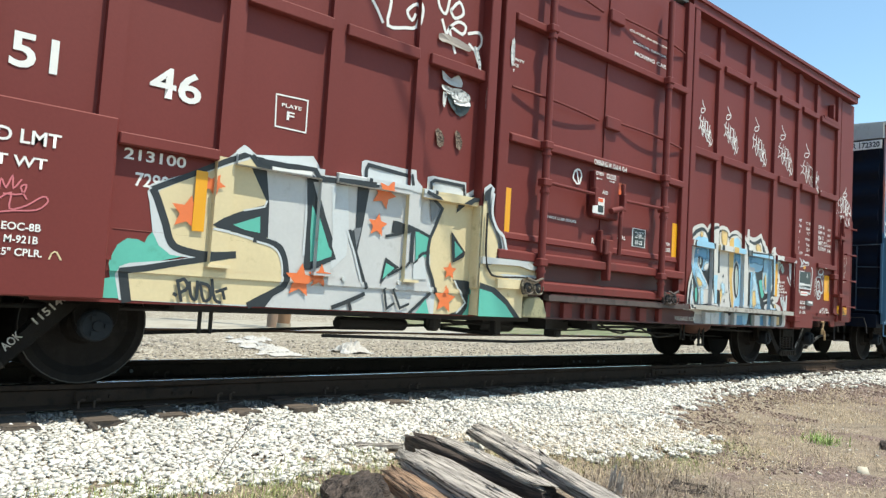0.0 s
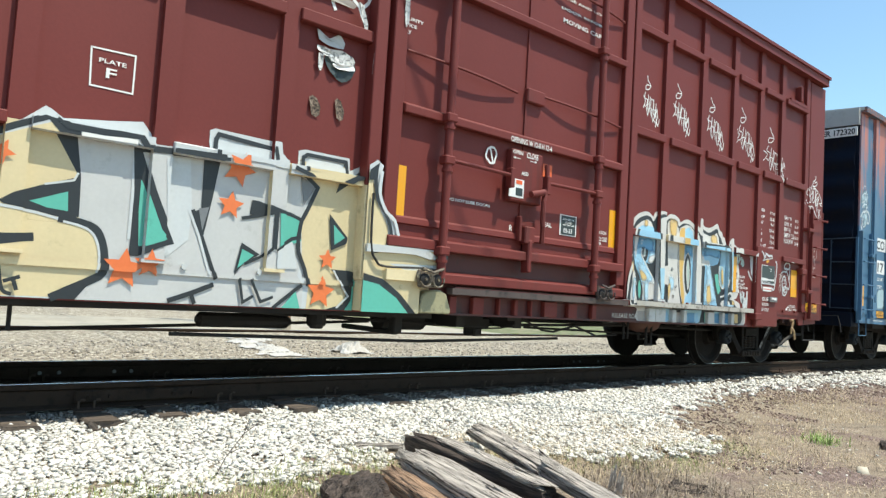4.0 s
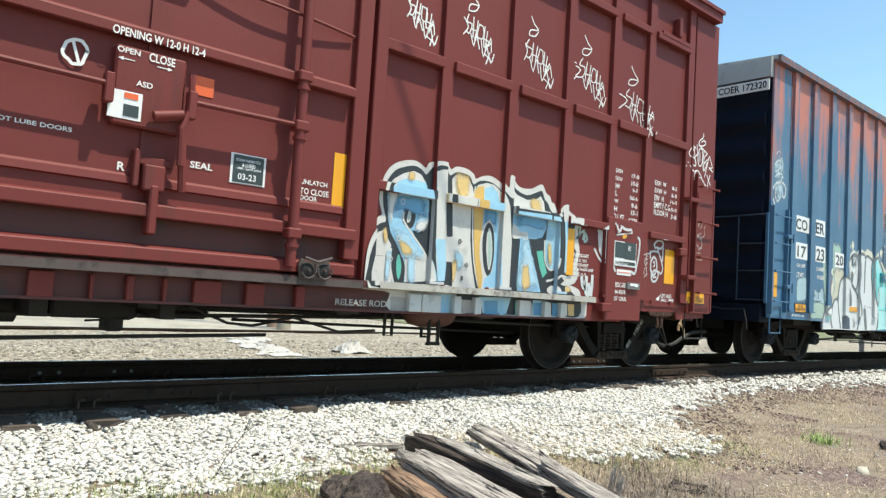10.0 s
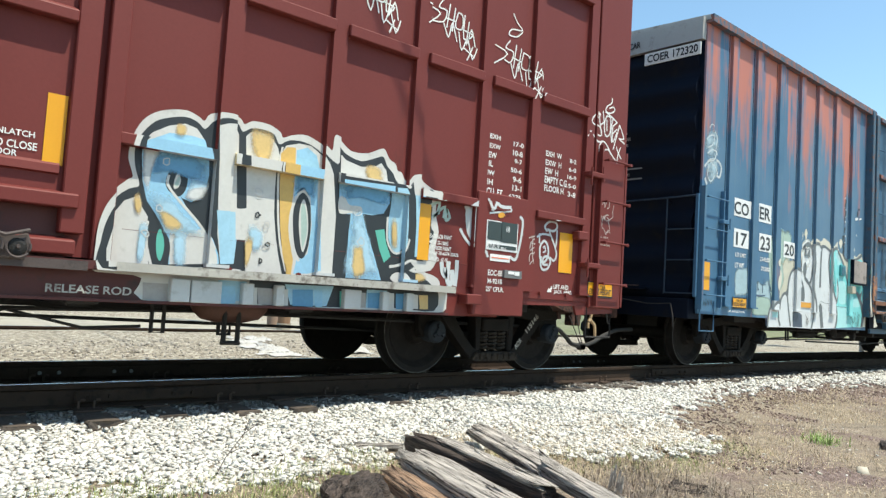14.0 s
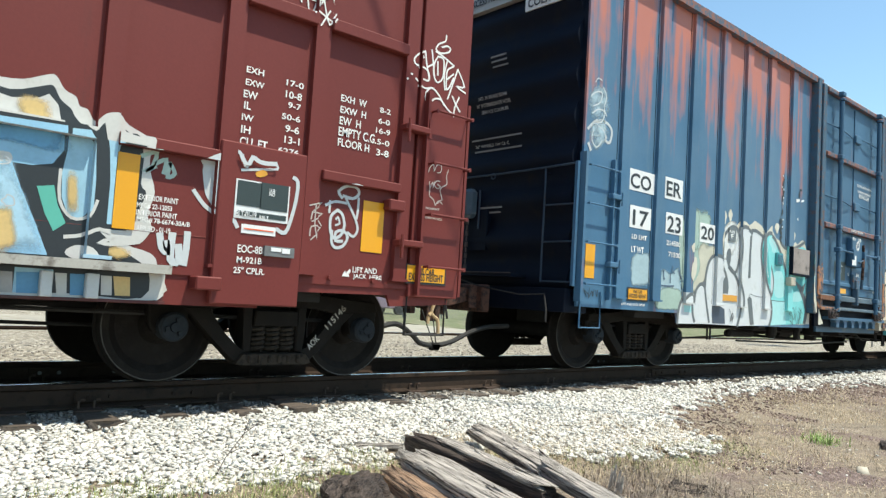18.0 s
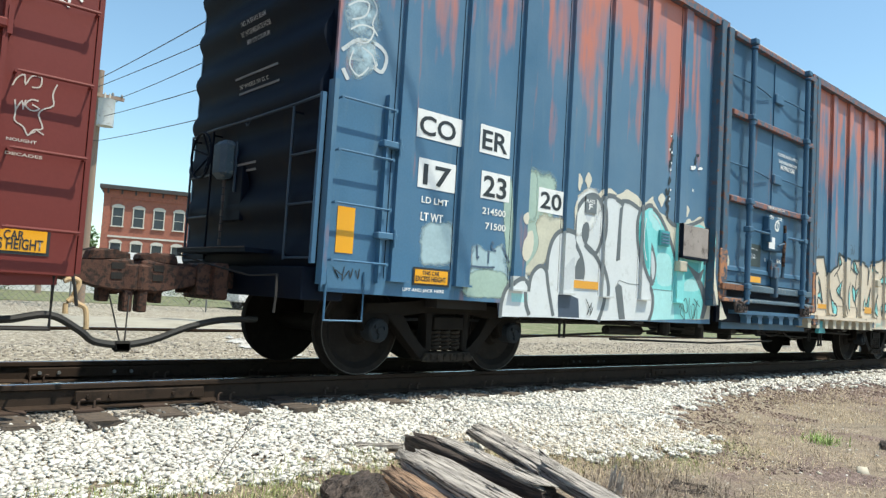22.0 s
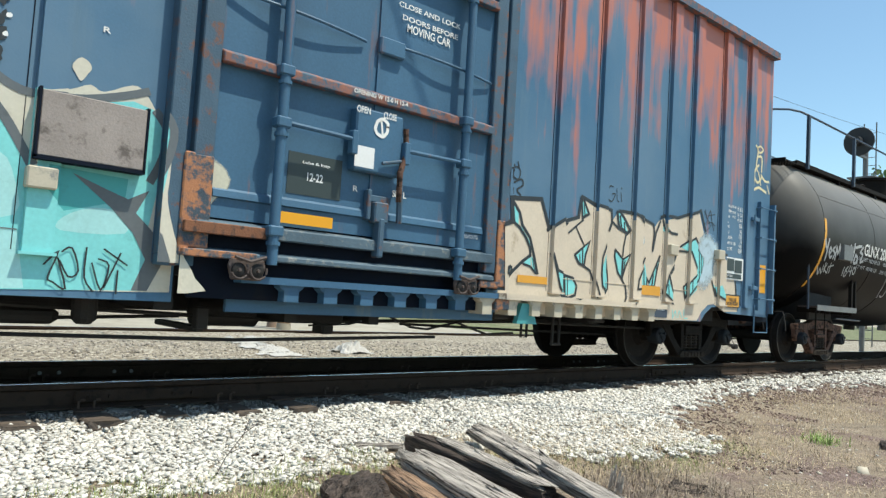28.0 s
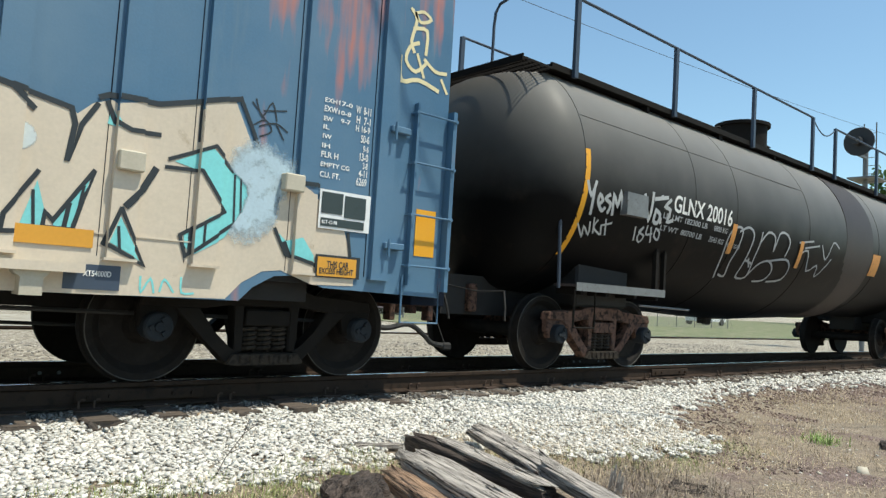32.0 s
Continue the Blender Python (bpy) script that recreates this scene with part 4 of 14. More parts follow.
def blue_depth(x, z):
    if -1.15 < x < 4.72 and z < 0.89:
        return 1.636 if z > 0.828 else 1.466
    if z > 0.94 and any(abs(x - k) < 0.09 for k in BLUE_POSTS):
        return 1.503
    if -1.77 < x < -1.62:
        return 1.588 if z > 0.94 else 1.46
    return 1.46 if abs(x) > 1.62 and (x < 0 or x > 1.77) else 1.612


BLUE_RELIEF = (sorted([-9.0, 9.0, -1.77, -1.62, 1.77, -1.15, 4.72] + [k + e for k in BLUE_POSTS for e in (-0.09, 0.09)]), [0.0, 0.828, 0.89, 0.94, 6.0], blue_depth)


def faded_blue():
    """Blue side paint that has weathered back to orange in vertical runs near the roof."""
    m = mat("faded_blue_over_orange", (0.044, 0.132, 0.232), 0.55, vary=0.28, scale=1.6, grain=50, bump=0.06, dirt=(0.085, 0.165, 0.235), dirt_at=0.62, streak=True)
    n, l = m.node_tree.nodes, m.node_tree.links
    bsdf = n["Principled BSDF"]
    base = bsdf.inputs["Base Color"].links[0].from_socket
    co = n.new("ShaderNodeTexCoord").outputs["Object"]
    def field(sx, sz, rough, detail=8.0):
        mp = n.new("ShaderNodeMapping")
        mp.inputs["Scale"].default_value = (sx, 1.0, sz)
        l.new(co, mp.inputs["Vector"])
        t = n.new("ShaderNodeTexNoise")
        t.inputs["Scale"].default_value, t.inputs["Detail"].default_value, t.inputs["Roughness"].default_value = 1.0, detail, rough
        l.new(mp.outputs["Vector"], t.inputs["Vector"])
        return t.outputs["Fac"]

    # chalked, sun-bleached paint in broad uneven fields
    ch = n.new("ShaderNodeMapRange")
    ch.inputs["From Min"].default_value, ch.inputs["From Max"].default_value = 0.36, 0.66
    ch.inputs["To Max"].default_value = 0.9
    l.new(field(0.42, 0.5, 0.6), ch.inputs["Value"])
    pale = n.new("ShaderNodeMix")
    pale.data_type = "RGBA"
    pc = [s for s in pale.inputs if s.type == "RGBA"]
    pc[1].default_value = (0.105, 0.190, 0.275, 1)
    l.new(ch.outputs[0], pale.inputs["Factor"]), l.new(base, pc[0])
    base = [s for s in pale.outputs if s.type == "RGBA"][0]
    sep = n.new("ShaderNodeSeparateXYZ")
    l.new(co, sep.inputs[0])
    up = n.new("ShaderNodeMapRange")
    up.inputs["From Min"].default_value, up.inputs["From Max"].default_value = 2.2, 4.9
    up.inputs["To Min"].default_value, up.inputs["To Max"].default_value = -0.57, -0.15
    l.new(sep.outputs[2], up.inputs["Value"])
    runs = n.new("ShaderNodeMath")
    runs.operation = "MULTIPLY_ADD"
    runs.inputs[1].default_value = 0.75
    l.new(field(7.5, 0.40, 0.5, 3.0), runs.inputs[0]), l.new(field(1.6, 0.6, 0.6, 4.0), runs.inputs[2])
    add = n.new("ShaderNodeMath")
    l.new(runs.outputs[0], add.inputs[0]), l.new(up.outputs[0], add.inputs[1])
    r = n.new("ShaderNodeMapRange")
    r.inputs["From Min"].default_value, r.inputs["From Max"].default_value = 0.49, 0.70
    r.inputs["To Max"].default_value = 0.85
    l.new(add.outputs[0], r.inputs["Value"])
    mx = n.new("ShaderNodeMix")
    mx.data_type = "RGBA"
    cols = [s for s in mx.inputs if s.type == "RGBA"]
    cols[1].default_value = (0.52, 0.155, 0.085, 1)
    l.new(r.outputs[0], mx.inputs["Factor"]), l.new(base, cols[0])
    l.new([s for s in mx.outputs if s.type == "RGBA"][0], bsdf.inputs["Base Color"])
    return m


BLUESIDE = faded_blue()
DOORBLUE = mat("door_blue_paint", (0.040, 0.112, 0.192), 0.55, vary=0.3, scale=1.8, grain=50, bump=0.08, dirt=(0.20, 0.10, 0.085), dirt_at=0.66, streak=True)
ORANGE_RAIL = mat("orange_rubbed_rail", (0.24, 0.095, 0.065), 0.7, vary=0.3, scale=5, bump=0.2, dirt=(0.05, 0.10, 0.15), dirt_at=0.50)
TRACKW = mat("weathered_blue_grey_track", (0.072, 0.115, 0.150), 0.68, vary=0.4, scale=4, bump=0.3, dirt=(0.26, 0.26, 0.24), dirt_at=0.62)
RAILBLUE = mat("dark_blue_rail_paint", (0.014, 0.034, 0.062), 0.6, vary=0.3, scale=6, bump=0.1, dirt=(0.06, 0.045, 0.04), dirt_at=0.62)
FRAME_RUST = mat("rusted_door_frame", (0.05, 0.10, 0.15), 0.7, vary=0.3, scale=4, bump=0.3, dirt=(0.17, 0.07, 0.04), dirt_at=0.60)


COAT_IVORY, COAT_AQUA = coat_paint("ivory_coat", (0.56, 0.475, 0.375)), coat_paint("aqua_coat", (0.20, 0.58, 0.58))
BLUE_COATS = {-5.69: (1.08, COAT_PALE), -4.87: (1.64, COAT_PALE), -4.13: (2.14, COAT_PALE), -3.33: (2.14, COAT_PALE), -2.50: (2.0, COAT_AQUA), 2.67: (1.68, COAT_IVORY), 3.46: (1.94, COAT_IVORY), 4.23: (1.92, COAT_IVORY), 4.97: (1.96, COAT_IVORY), 5.57: (2.10, COAT_IVORY), 6.40: (1.60, COAT_IVORY)}


def blue_car():
    ob = car("blue_boxcar", 24.92, "faded blue boxcar streaked with orange and covered in graffiti")
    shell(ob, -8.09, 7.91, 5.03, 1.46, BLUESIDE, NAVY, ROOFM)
    for g in (-1, 1):
        end, cut = (8.09, 5.90) if g < 0 else (7.91, 6.03)
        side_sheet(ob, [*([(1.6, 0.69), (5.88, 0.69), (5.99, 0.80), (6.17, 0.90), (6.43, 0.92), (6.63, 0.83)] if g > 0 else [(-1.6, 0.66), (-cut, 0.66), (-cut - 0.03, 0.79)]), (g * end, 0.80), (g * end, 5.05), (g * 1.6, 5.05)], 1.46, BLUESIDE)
        part("side_plate", boxes([(g * 1.5, g * (end + 0.01), -1.56, -1.44, 4.97, 5.08)]), ORANGE_RAIL, ob)
        rungs, ends, holds, step = ((1.07, 1.555, 2.005, 2.455), (0.60, 0.03), (2.15, 1.325), (0.43, 0.04)) if g < 0 else ((1.08, 1.55, 2.03, 2.50), (0.45, -0.03), (2.30, 1.24), (0.45, 0.0))
        ladder(ob, (g * (end - ends[0]), g * (end - ends[1])), rungs, 1.46, 0.10, 0.010, BLUESIDE)
        for z in rungs:
            for q in ends:
                part("rung_bolt", lathed((g * (end - q), -1.568, z), [(0, 0.018), (0.02, 0.015)], "y", 8), BLUESIDE, ob)
        part("ladder_rail", boxes([(g * (end - ends[0] + 0.03), g * (end - ends[0] + 0.055), -1.52, -1.46, 0.90, 2.60)]), BLUESIDE, ob)
        part("ladder_rail", boxes([(g * (end + 0.005), g * (end + 0.05), -1.545, -1.45, 0.86, 2.60)]), BLUESIDE, ob)
        for z in holds:
            part("rail_bracket", boxes([(g * (end - 0.72), g * (end - 0.50), -1.545, -1.46, z - 0.03, z + 0.03)]), BLUESIDE, ob, bevel=0.008)
            part("bracket_pin", bars([[(g * (end - 0.68), -1.55, z - 0.10), (g * (end - 0.68), -1.55, z + 0.06)]], 0.012, 6), BLUESIDE, ob)
        part("stirrup_step", bars([[(g * (end - step[0]), -1.475, 0.99), (g * (end - step[0]), -1.475, 0.56), (g * (end - step[1]), -1.475, 0.56), (g * (end - step[1]), -1.475, 0.99)]], 0.012, 6), BLUESIDE, ob)
        part("truck_side_bearing", boxes([(g * 5.9, g * 6.6, -1.25, 1.25, 0.70, 0.86)]), CAST, ob)
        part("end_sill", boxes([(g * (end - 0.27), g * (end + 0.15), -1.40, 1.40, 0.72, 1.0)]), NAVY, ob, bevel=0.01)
    for k in BLUE_POSTS:
        top, tint = BLUE_COATS.get(k, (0.94, BLUESIDE))
        post(ob, k, 0.09, top, 5.0, 1.46, 1.503, BLUESIDE)
        if top > 0.94:
            post(ob, k, 0.09, 0.94, top, 1.46, 1.503, tint, "painted_post_foot")
        part("post_foot", boxes([(k - 0.11, k + 0.11, -1.525, -1.46, 0.925, 0.945)]), tint, ob)
        part("weld_seam", boxes([(k - 0.145, k - 0.139, -1.465, -1.46, 0.95, 4.97)]), NAVY, ob)
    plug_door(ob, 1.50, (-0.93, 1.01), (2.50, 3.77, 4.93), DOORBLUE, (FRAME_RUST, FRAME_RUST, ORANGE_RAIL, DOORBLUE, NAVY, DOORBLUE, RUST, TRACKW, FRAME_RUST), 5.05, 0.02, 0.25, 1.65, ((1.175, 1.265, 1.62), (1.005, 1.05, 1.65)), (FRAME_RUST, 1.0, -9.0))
    sill = part("door_sill", boxes([(-1.15, 4.72, -1.63, -1.46, 0.83, 0.885)]), BLUE, ob)
    part("sill_web", boxes([(-1.15, 1.78, -1.40, -1.36, 0.60, 0.84)]), BLUE, sill)
    part("sill_web", boxes([(1.78, 4.72, -1.462, -1.40, 0.69, 0.84)]), BLUE, sill)
    for k in range(15):
        x = -0.765 + k * 0.366
        pk = bmesh.new()
        box(pk, x, x + 0.13, -1.60, -1.40, 0.70 if k < 6 else 0.67, 0.83)
        for q in (-1, 1):
            u = x + 0.065 + q * 0.065
            prism(pk, [(u, 0.83), (u + q * 0.045, 0.83), (u + q * 0.035, 0.808), (u, 0.785)], -1.598, -1.45)
        part("stake_pocket", pk, BLUE if k < 6 else WHITEWASH, sill)
    part("lip_overspray", boxes([(1.62, 4.72, -1.635, -1.46, 0.828, 0.89)]), LIPWORN, ob, "cream overspray flaking off the rusty sill")
    bm = bmesh.new()
    prism(bm, [(2.05, 0.80), (2.20, 0.80), (2.29, 0.585), (1.98, 0.585)], -1.56, -1.50)
    part("gusset_plate", bm, TEALDARK, ob, "aqua-sprayed gusset under the sill")
    part("door_stop", boxes([(1.34, 1.60, -1.64, -1.48, 0.93, 1.0), (1.60, 1.80, -1.62, -1.48, 0.72, 0.83)]), PEELED, ob, "rusty door stop with peeling cream paint", bevel=0.012)
    for a, b in zip(BLUE_POSTS, BLUE_POSTS[1:]):
        if 2.5 < a < 5.0:
            part("sheet_seam", boxes([(a + 0.1, b - 0.1, -1.472, -1.46, 1.10, 1.108)]), COAT_IVORY, ob)
    for x in (-1.13, 1.12):
        roller(ob, x, 0.93, 1.70, GRIME)
    bm = boxes([(-2.57, -1.91, -1.565, -1.52, 1.56, 1.985)])
    part("route_board", bm, BOARD, ob, "weathered bare plywood board", bevel=0.006)
    part("board_frame", boxes([(-2.585, -2.57, -1.57, -1.46, 1.545, 2.0), (-1.91, -1.895, -1.57, -1.46, 1.545, 2.0), (-2.585, -1.895, -1.57, -1.46, 1.535, 1.56)]), NAVY, ob)
    for x, z in ((-2.52, 1.42), (4.98, 1.62), (6.25, 1.66)):
        part("defect_card_holder", boxes([(x - 0.09, x + 0.09, -1.56, -1.46, z - 0.07, z + 0.07)]), WHITEWASH, ob, bevel=0.01)
    part("vent_grille", boxes([(-3.02, -2.80, -1.50, -1.46, 1.66, 1.86)]), TEALDARK, ob)
    for z in (1.70, 1.74, 1.78, 1.82):
        part("grille_slat", boxes([(-3.0, -2.82, -1.515, -1.49, z - 0.008, z + 0.008)]), BLUESIDE, ob)
    # the brake end
    e = -8.09
    part("brake_wheel", torus((e - 0.28, 0.58, 2.12), 0.24, 0.014), NAVY, ob, "dark blue hand brake wheel", True)
    for a in (0.4, 1.65, 2.9, 4.2, 5.4):
        part("wheel_spoke", bars([[(e - 0.28, 0.58 + 0.23 * math.cos(a), 2.12 + 0.23 * math.sin(a)), (e - 0.22, 0.50, 2.12)]], 0.012, 6), NAVY, ob)
    part("hand_brake_box", boxes([(e - 0.22, e - 0.04, 0.20, 0.46, 1.88, 2.27)]), TRACKW, ob, "pale blue-grey hand brake housing", bevel=0.05)
    links = bmesh.new()
    for k in range(9):
        box(links, e - 0.13, e - 0.11, 0.31 + 0.012 * (k % 2), 0.35 - 0.012 * (k % 2), 1.20 + k * 0.075, 1.265 + k * 0.075)
    part("brake_chain", links, GRIME, ob, "steel brake chain")
    part("crossover_platform", boxes([(e - 0.35, e, -0.73, 0.83, 1.11, 1.15)]), NAVY, ob)
    part("platform_edge", bars([[(e - 0.355, -0.72, 1.155), (e - 0.355, 0.82, 1.155)]], 0.007, 5), GRIME, ob, "worn platform edge")
    part("end_handrail", bars([[(e - 0.11, -1.46, 2.46), (e - 0.11, -0.94, 2.445), (e - 0.12, -0.11, 2.43), (e - 0.12, 0.62, 2.435), (e - 0.11, 1.22, 2.42)]], 0.013, 6), RAILBLUE, ob)
    part("rail_eye", torus((e - 0.12, -0.11, 2.41), 0.035, 0.009, 12), RAILBLUE, ob, "", True)
    part("end_post", boxes([(e - 0.125, e - 0.085, -1.485, -1.445, 1.03, 2.48)]), BLUE, ob, "blue corner post of the end railing")
    for y, m in ((-0.99, RAILBLUE), (0.70, NAVY), (1.24, RAILBLUE)):
        part("end_ladder_rail", bars([[(e - 0.11, y, 1.06), (e - 0.11, y, 2.43)]], 0.013, 6), m, ob)
    for z in (1.075, 1.545, 1.985):
        part("end_rung", bars([[(e - 0.11, -1.46, z), (e - 0.11, -0.99, z)]], 0.011, 6), RAILBLUE, ob)
        part("end_rung", bars([[(e - 0.11, 0.70, z - 0.03), (e - 0.11, 1.24, z - 0.03)]], 0.011, 6), RAILBLUE, ob)
    for y in (-0.99, 0.70, 1.24):
        for z in (1.10, 2.38):
            part("rail_standoff", bars([[(e - 0.11, y, z), (e + 0.02, y, z)]], 0.010, 5), NAVY, ob)
    part("air_conduit", bars([[(e - 0.09, 0.15, 2.25), (e - 0.09, 0.15, 1.74)]], 0.016, 6), RAILBLUE, ob)
    part("retainer_box", boxes([(e - 0.08, e, 0.0, 0.42, 1.45, 2.0)]), NAVY, ob, bevel=0.01)
    part("gable_band", boxes([(e - 0.095, e + 0.02, -1.44, 1.44, 4.72, 5.05)]), ROOFM, ob, "pale grey upper band of the end wall")
    part("rust_patch", boxes([(-1.64, -1.56, -1.608, -1.58, 1.0, 1.75)]), PEELED, ob, "rusted lower corner of the door frame", bevel=0.01)
    part("rust_patch", boxes([(-1.62, -0.98, -1.648, -1.60, 1.17, 1.255)]), RUSTB, ob, "rusted end of the door track", bevel=0.006)
    part("rust_patch", boxes([(-1.62, -1.05, -1.656, -1.60, 1.0, 1.053)]), PEELED, ob, "peeling lower door track", bevel=0.006)
    part("rust_patch", boxes([(-1.58, -1.42, -1.606, -1.55, 1.06, 1.74)]), PEELED, ob, "rusted edge of the door with cream spray", bevel=0.008)
    part("rust_patch", boxes([(1.585, 1.76, -1.608, -1.58, 0.95, 1.62)]), PEELED, ob, "peeling rusted lower corner of the door frame", bevel=0.008)
    part("end_sign", boxes([(e - 0.106, e - 0.086, -1.42, -0.50, 4.50, 4.68)]), WHITE, ob, "white sign on the end wall")
    for words, x0, x1, z0, z1, m in (("COER 172320", 0.55, 1.38, 4.53, 4.65, NAVY), ("EXCESS HEIGHT CAR", -0.55, 0.42, 4.80, 4.90, NAVY)):
        tx = lettering(ob, words, x0, x1, z0, z1, 8.202, m)
        tx.rotation_euler = (0, 0, radians(-90))
    brake_gear(ob, 7.8)
    for g in (-1, 1):
        coupler(ob, 8.74 if g > 0 else -8.91, g, COUPLERM, 0.84 if g > 0 else 0.38)
        air_hose(ob, 8.99 if g > 0 else -9.315, g, HOSE)
    truck(ob, -6.27, IRON, 0.94)
    truck(ob, 6.35, IRON, 0.94)
    return ob


def torus(c, r, w, k=30):
    bm = bmesh.new()
    pts = [(c[0], c[1] + r * math.cos(2 * math.pi * i / k), c[2] + r * math.sin(2 * math.pi * i / k)) for i in range(k + 1)]
    tube(bm, pts, w, 8)
    return bm


RUSTB = mat("brown_orange_rust", (0.20, 0.085, 0.045), 0.9, vary=0.4, scale=8, grain=90, bump=0.4, dirt=(0.06, 0.04, 0.035), dirt_at=0.58)
PEELED = mat("peeling_rusted_paint", (0.05, 0.075, 0.10), 0.8, vary=0.4, scale=5, bump=0.4, dirt=(0.40, 0.17, 0.08), dirt_at=0.49)
LIPWORN = mat("cream_paint_flaking_off_rust", (0.47, 0.42, 0.33), 0.7, vary=0.35, scale=7, grain=60, bump=0.2, dirt=(0.15, 0.095, 0.065), dirt_at=0.54)
WHITEWASH = mat("cream_overspray", (0.47, 0.42, 0.33), 0.65, vary=0.2, scale=4, bump=0.05, dirt=(0.2, 0.2, 0.2), dirt_at=0.66)
BOARD = mat("bare_plywood", (0.286, 0.247, 0.227), 0.85, vary=0.35, scale=3, bump=0.3, dirt=(0.12, 0.10, 0.09), dirt_at=0.6)
TEALDARK = mat("teal_paint_dark", (0.06, 0.30, 0.32), 0.6, vary=0.2)


def tank_swell(x):
    """How much wider the sloped tank is at x than at its ends."""
    return 0.11 * max(0.0, 1 - abs(x - 4.5) / 5.55)


def tank_car():
    """Its first truck stands at 0; the middle of the tank with the manway near 5.4."""
    ob = car("tank_car", 36.02, "black railway tank car with a railed top walkway and graffiti")
    bm = bmesh.new()
    R, zc, x0, x1 = 1.50, 2.42, -1.05, 13.05
    prof = [(x0 - 0.78 * math.cos(a), max(0.02, R * math.sin(a) ** 0.8)) for a in [math.pi / 2 * i / 9 for i in range(10)]]
    prof += [(x1 + 0.78 * math.sin(a), max(0.02, R * math.cos(a) ** 0.8)) for a in [math.pi / 2 * i / 9 for i in range(10)]]
    prof[10:10] = [(x0 + (x1 - x0) * i / 12, R) for i in range(1, 12)]
    lathe(bm, prof, (0, 0, zc), "x", 64)
    for v in bm.verts:
        k = tank_swell(v.co.x)
        v.co = Vector((v.co.x, v.co.y * (R + k) / R, zc - k + (v.co.z - zc) * (R + k) / R))
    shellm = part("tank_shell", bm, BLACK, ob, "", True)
    for x in (x0, 1.35, 2.51, 5.02, 8.6, x1):
        part("weld_ring", lathed((x, 0, zc - tank_swell(x)), [(-0.012, R + tank_swell(x)), (-0.008, R + tank_swell(x) + 0.006), (0.008, R + tank_swell(x) + 0.006), (0.012, R + tank_swell(x))], "x", 64), BLACK, shellm, "", True)
    part("soiled_band", lathed((7.5, 0, zc - tank_swell(7.5)), [(-0.72, R + tank_swell(6.78) + 0.004), (0.0, R + tank_swell(7.5) + 0.006), (0.72, R + tank_swell(8.22) + 0.010)], "x", 64), SOIL, shellm, "rust brown spill band round the tank", True)
    seam = [(x, -(R + tank_swell(x)) * math.sin(1.12), zc - tank_swell(x) + (R + tank_swell(x)) * math.cos(1.12)) for x in (x0, 1.0, 2.8, 4.5, 5.02)]
    part("seam_weld", bars([seam], 0.006, 5), BLACK, shellm)
    for a, b, x in ((1.42, 2.31, -1.06),):
        bm = bmesh.new()
        k = 14
        ring = [(-(R + 0.006) * math.sin(a + (b - a) * i / k), zc + (R + 0.006) * math.cos(a + (b - a) * i / k)) for i in range(k + 1)]
        for (y0, w0), (y1, w1) in zip(ring, ring[1:]):
            vs = [bm.verts.new(c) for c in ((x, y0, w0), (x + 0.09, y0, w0), (x + 0.09, y1, w1), (x, y1, w1))]
            bm.faces.new(vs)
        part("reflective_strip", bm, YELLOW, ob, "yellow reflective strip")
    for x, w in ((2.40, 0.13), (4.68, 0.13), (8.30, 0.42)):
        bm = bmesh.new()
        rr, zr = R + tank_swell(x + w / 2) + 0.010, zc - tank_swell(x + w / 2)
        ring = [(-rr * math.sin(1.70 + 0.29 * i / 5), zr + rr * math.cos(1.70 + 0.29 * i / 5)) for i in range(6)]
        for (y0, w0), (y1, w1) in zip(ring, ring[1:]):
            vs = [bm.verts.new(c) for c in ((x, y0, w0), (x + w, y0, w0), (x + w, y1, w1), (x, y1, w1))]
            bm.faces.new(vs)
        part("reflective_strip", bm, AMBER, ob, "orange reflective strip")
    zw = 3.73
    for q in (-1, 1):
        part("walkway", boxes([(-1.20, 13.2, q * 0.80, q * 1.02, 3.675, 3.715)]), IRON, ob)
        part("walkway_edge", boxes([(-1.20, 13.2, q * 1.0, q * 1.035, 3.65, 3.73)]), IRON, ob)
        for x in (-0.80, 1.50, 3.95, 6.35, 7.45, 9.8, 12.8):
            part("railing_post", boxes([(x - 0.035, x + 0.035, q * 1.04, q * 1.09, 3.62, 4.64)]), STEELBLUE, ob)
        part("top_rail", bars([[(-0.80, q * 1.065, 4.64), (1.5, q * 1.065, 4.64), (6.35, q * 1.065, 4.64)]], 0.02, 8), STEELBLUE, ob)
        part("top_rail", bars([[(7.45, q * 1.065, 4.64), (12.8, q * 1.065, 4.64)]], 0.02, 8), STEELBLUE, ob)
        part("safety_chain", bars([[(6.35 + 1.1 * u, q * 1.065, 4.62 - 0.22 * math.sin(math.pi * u)) for u in [i / 8 for i in range(9)]]], 0.012, 6), STEELBLUE, ob)
        part("walkway_bracket", boxes([(2.95, 3.05, q * 0.78, q * 1.0, 3.56, 3.675)]), IRON, ob)
        for x in (0.9, 4.9, 8.4):
            part("walkway_bracket", boxes([(x, x + 0.06, q * 0.78, q * 1.0, 3.58, 3.675)]), IRON, ob)
    part("end_rail", bars([[(-0.8, -1.065, 4.64), (-0.90, -0.95, 4.71), (-1.0, -0.78, 4.76), (-1.1, -0.55, 4.78), (-1.2, -0.25, 4.74), (-1.24, -0.12, 4.68), (-1.25, -0.06, 4.58), (-1.25, -0.04, 4.40), (-1.25, -0.04, 3.80)]], 0.02, 8), STEELBLUE, ob)
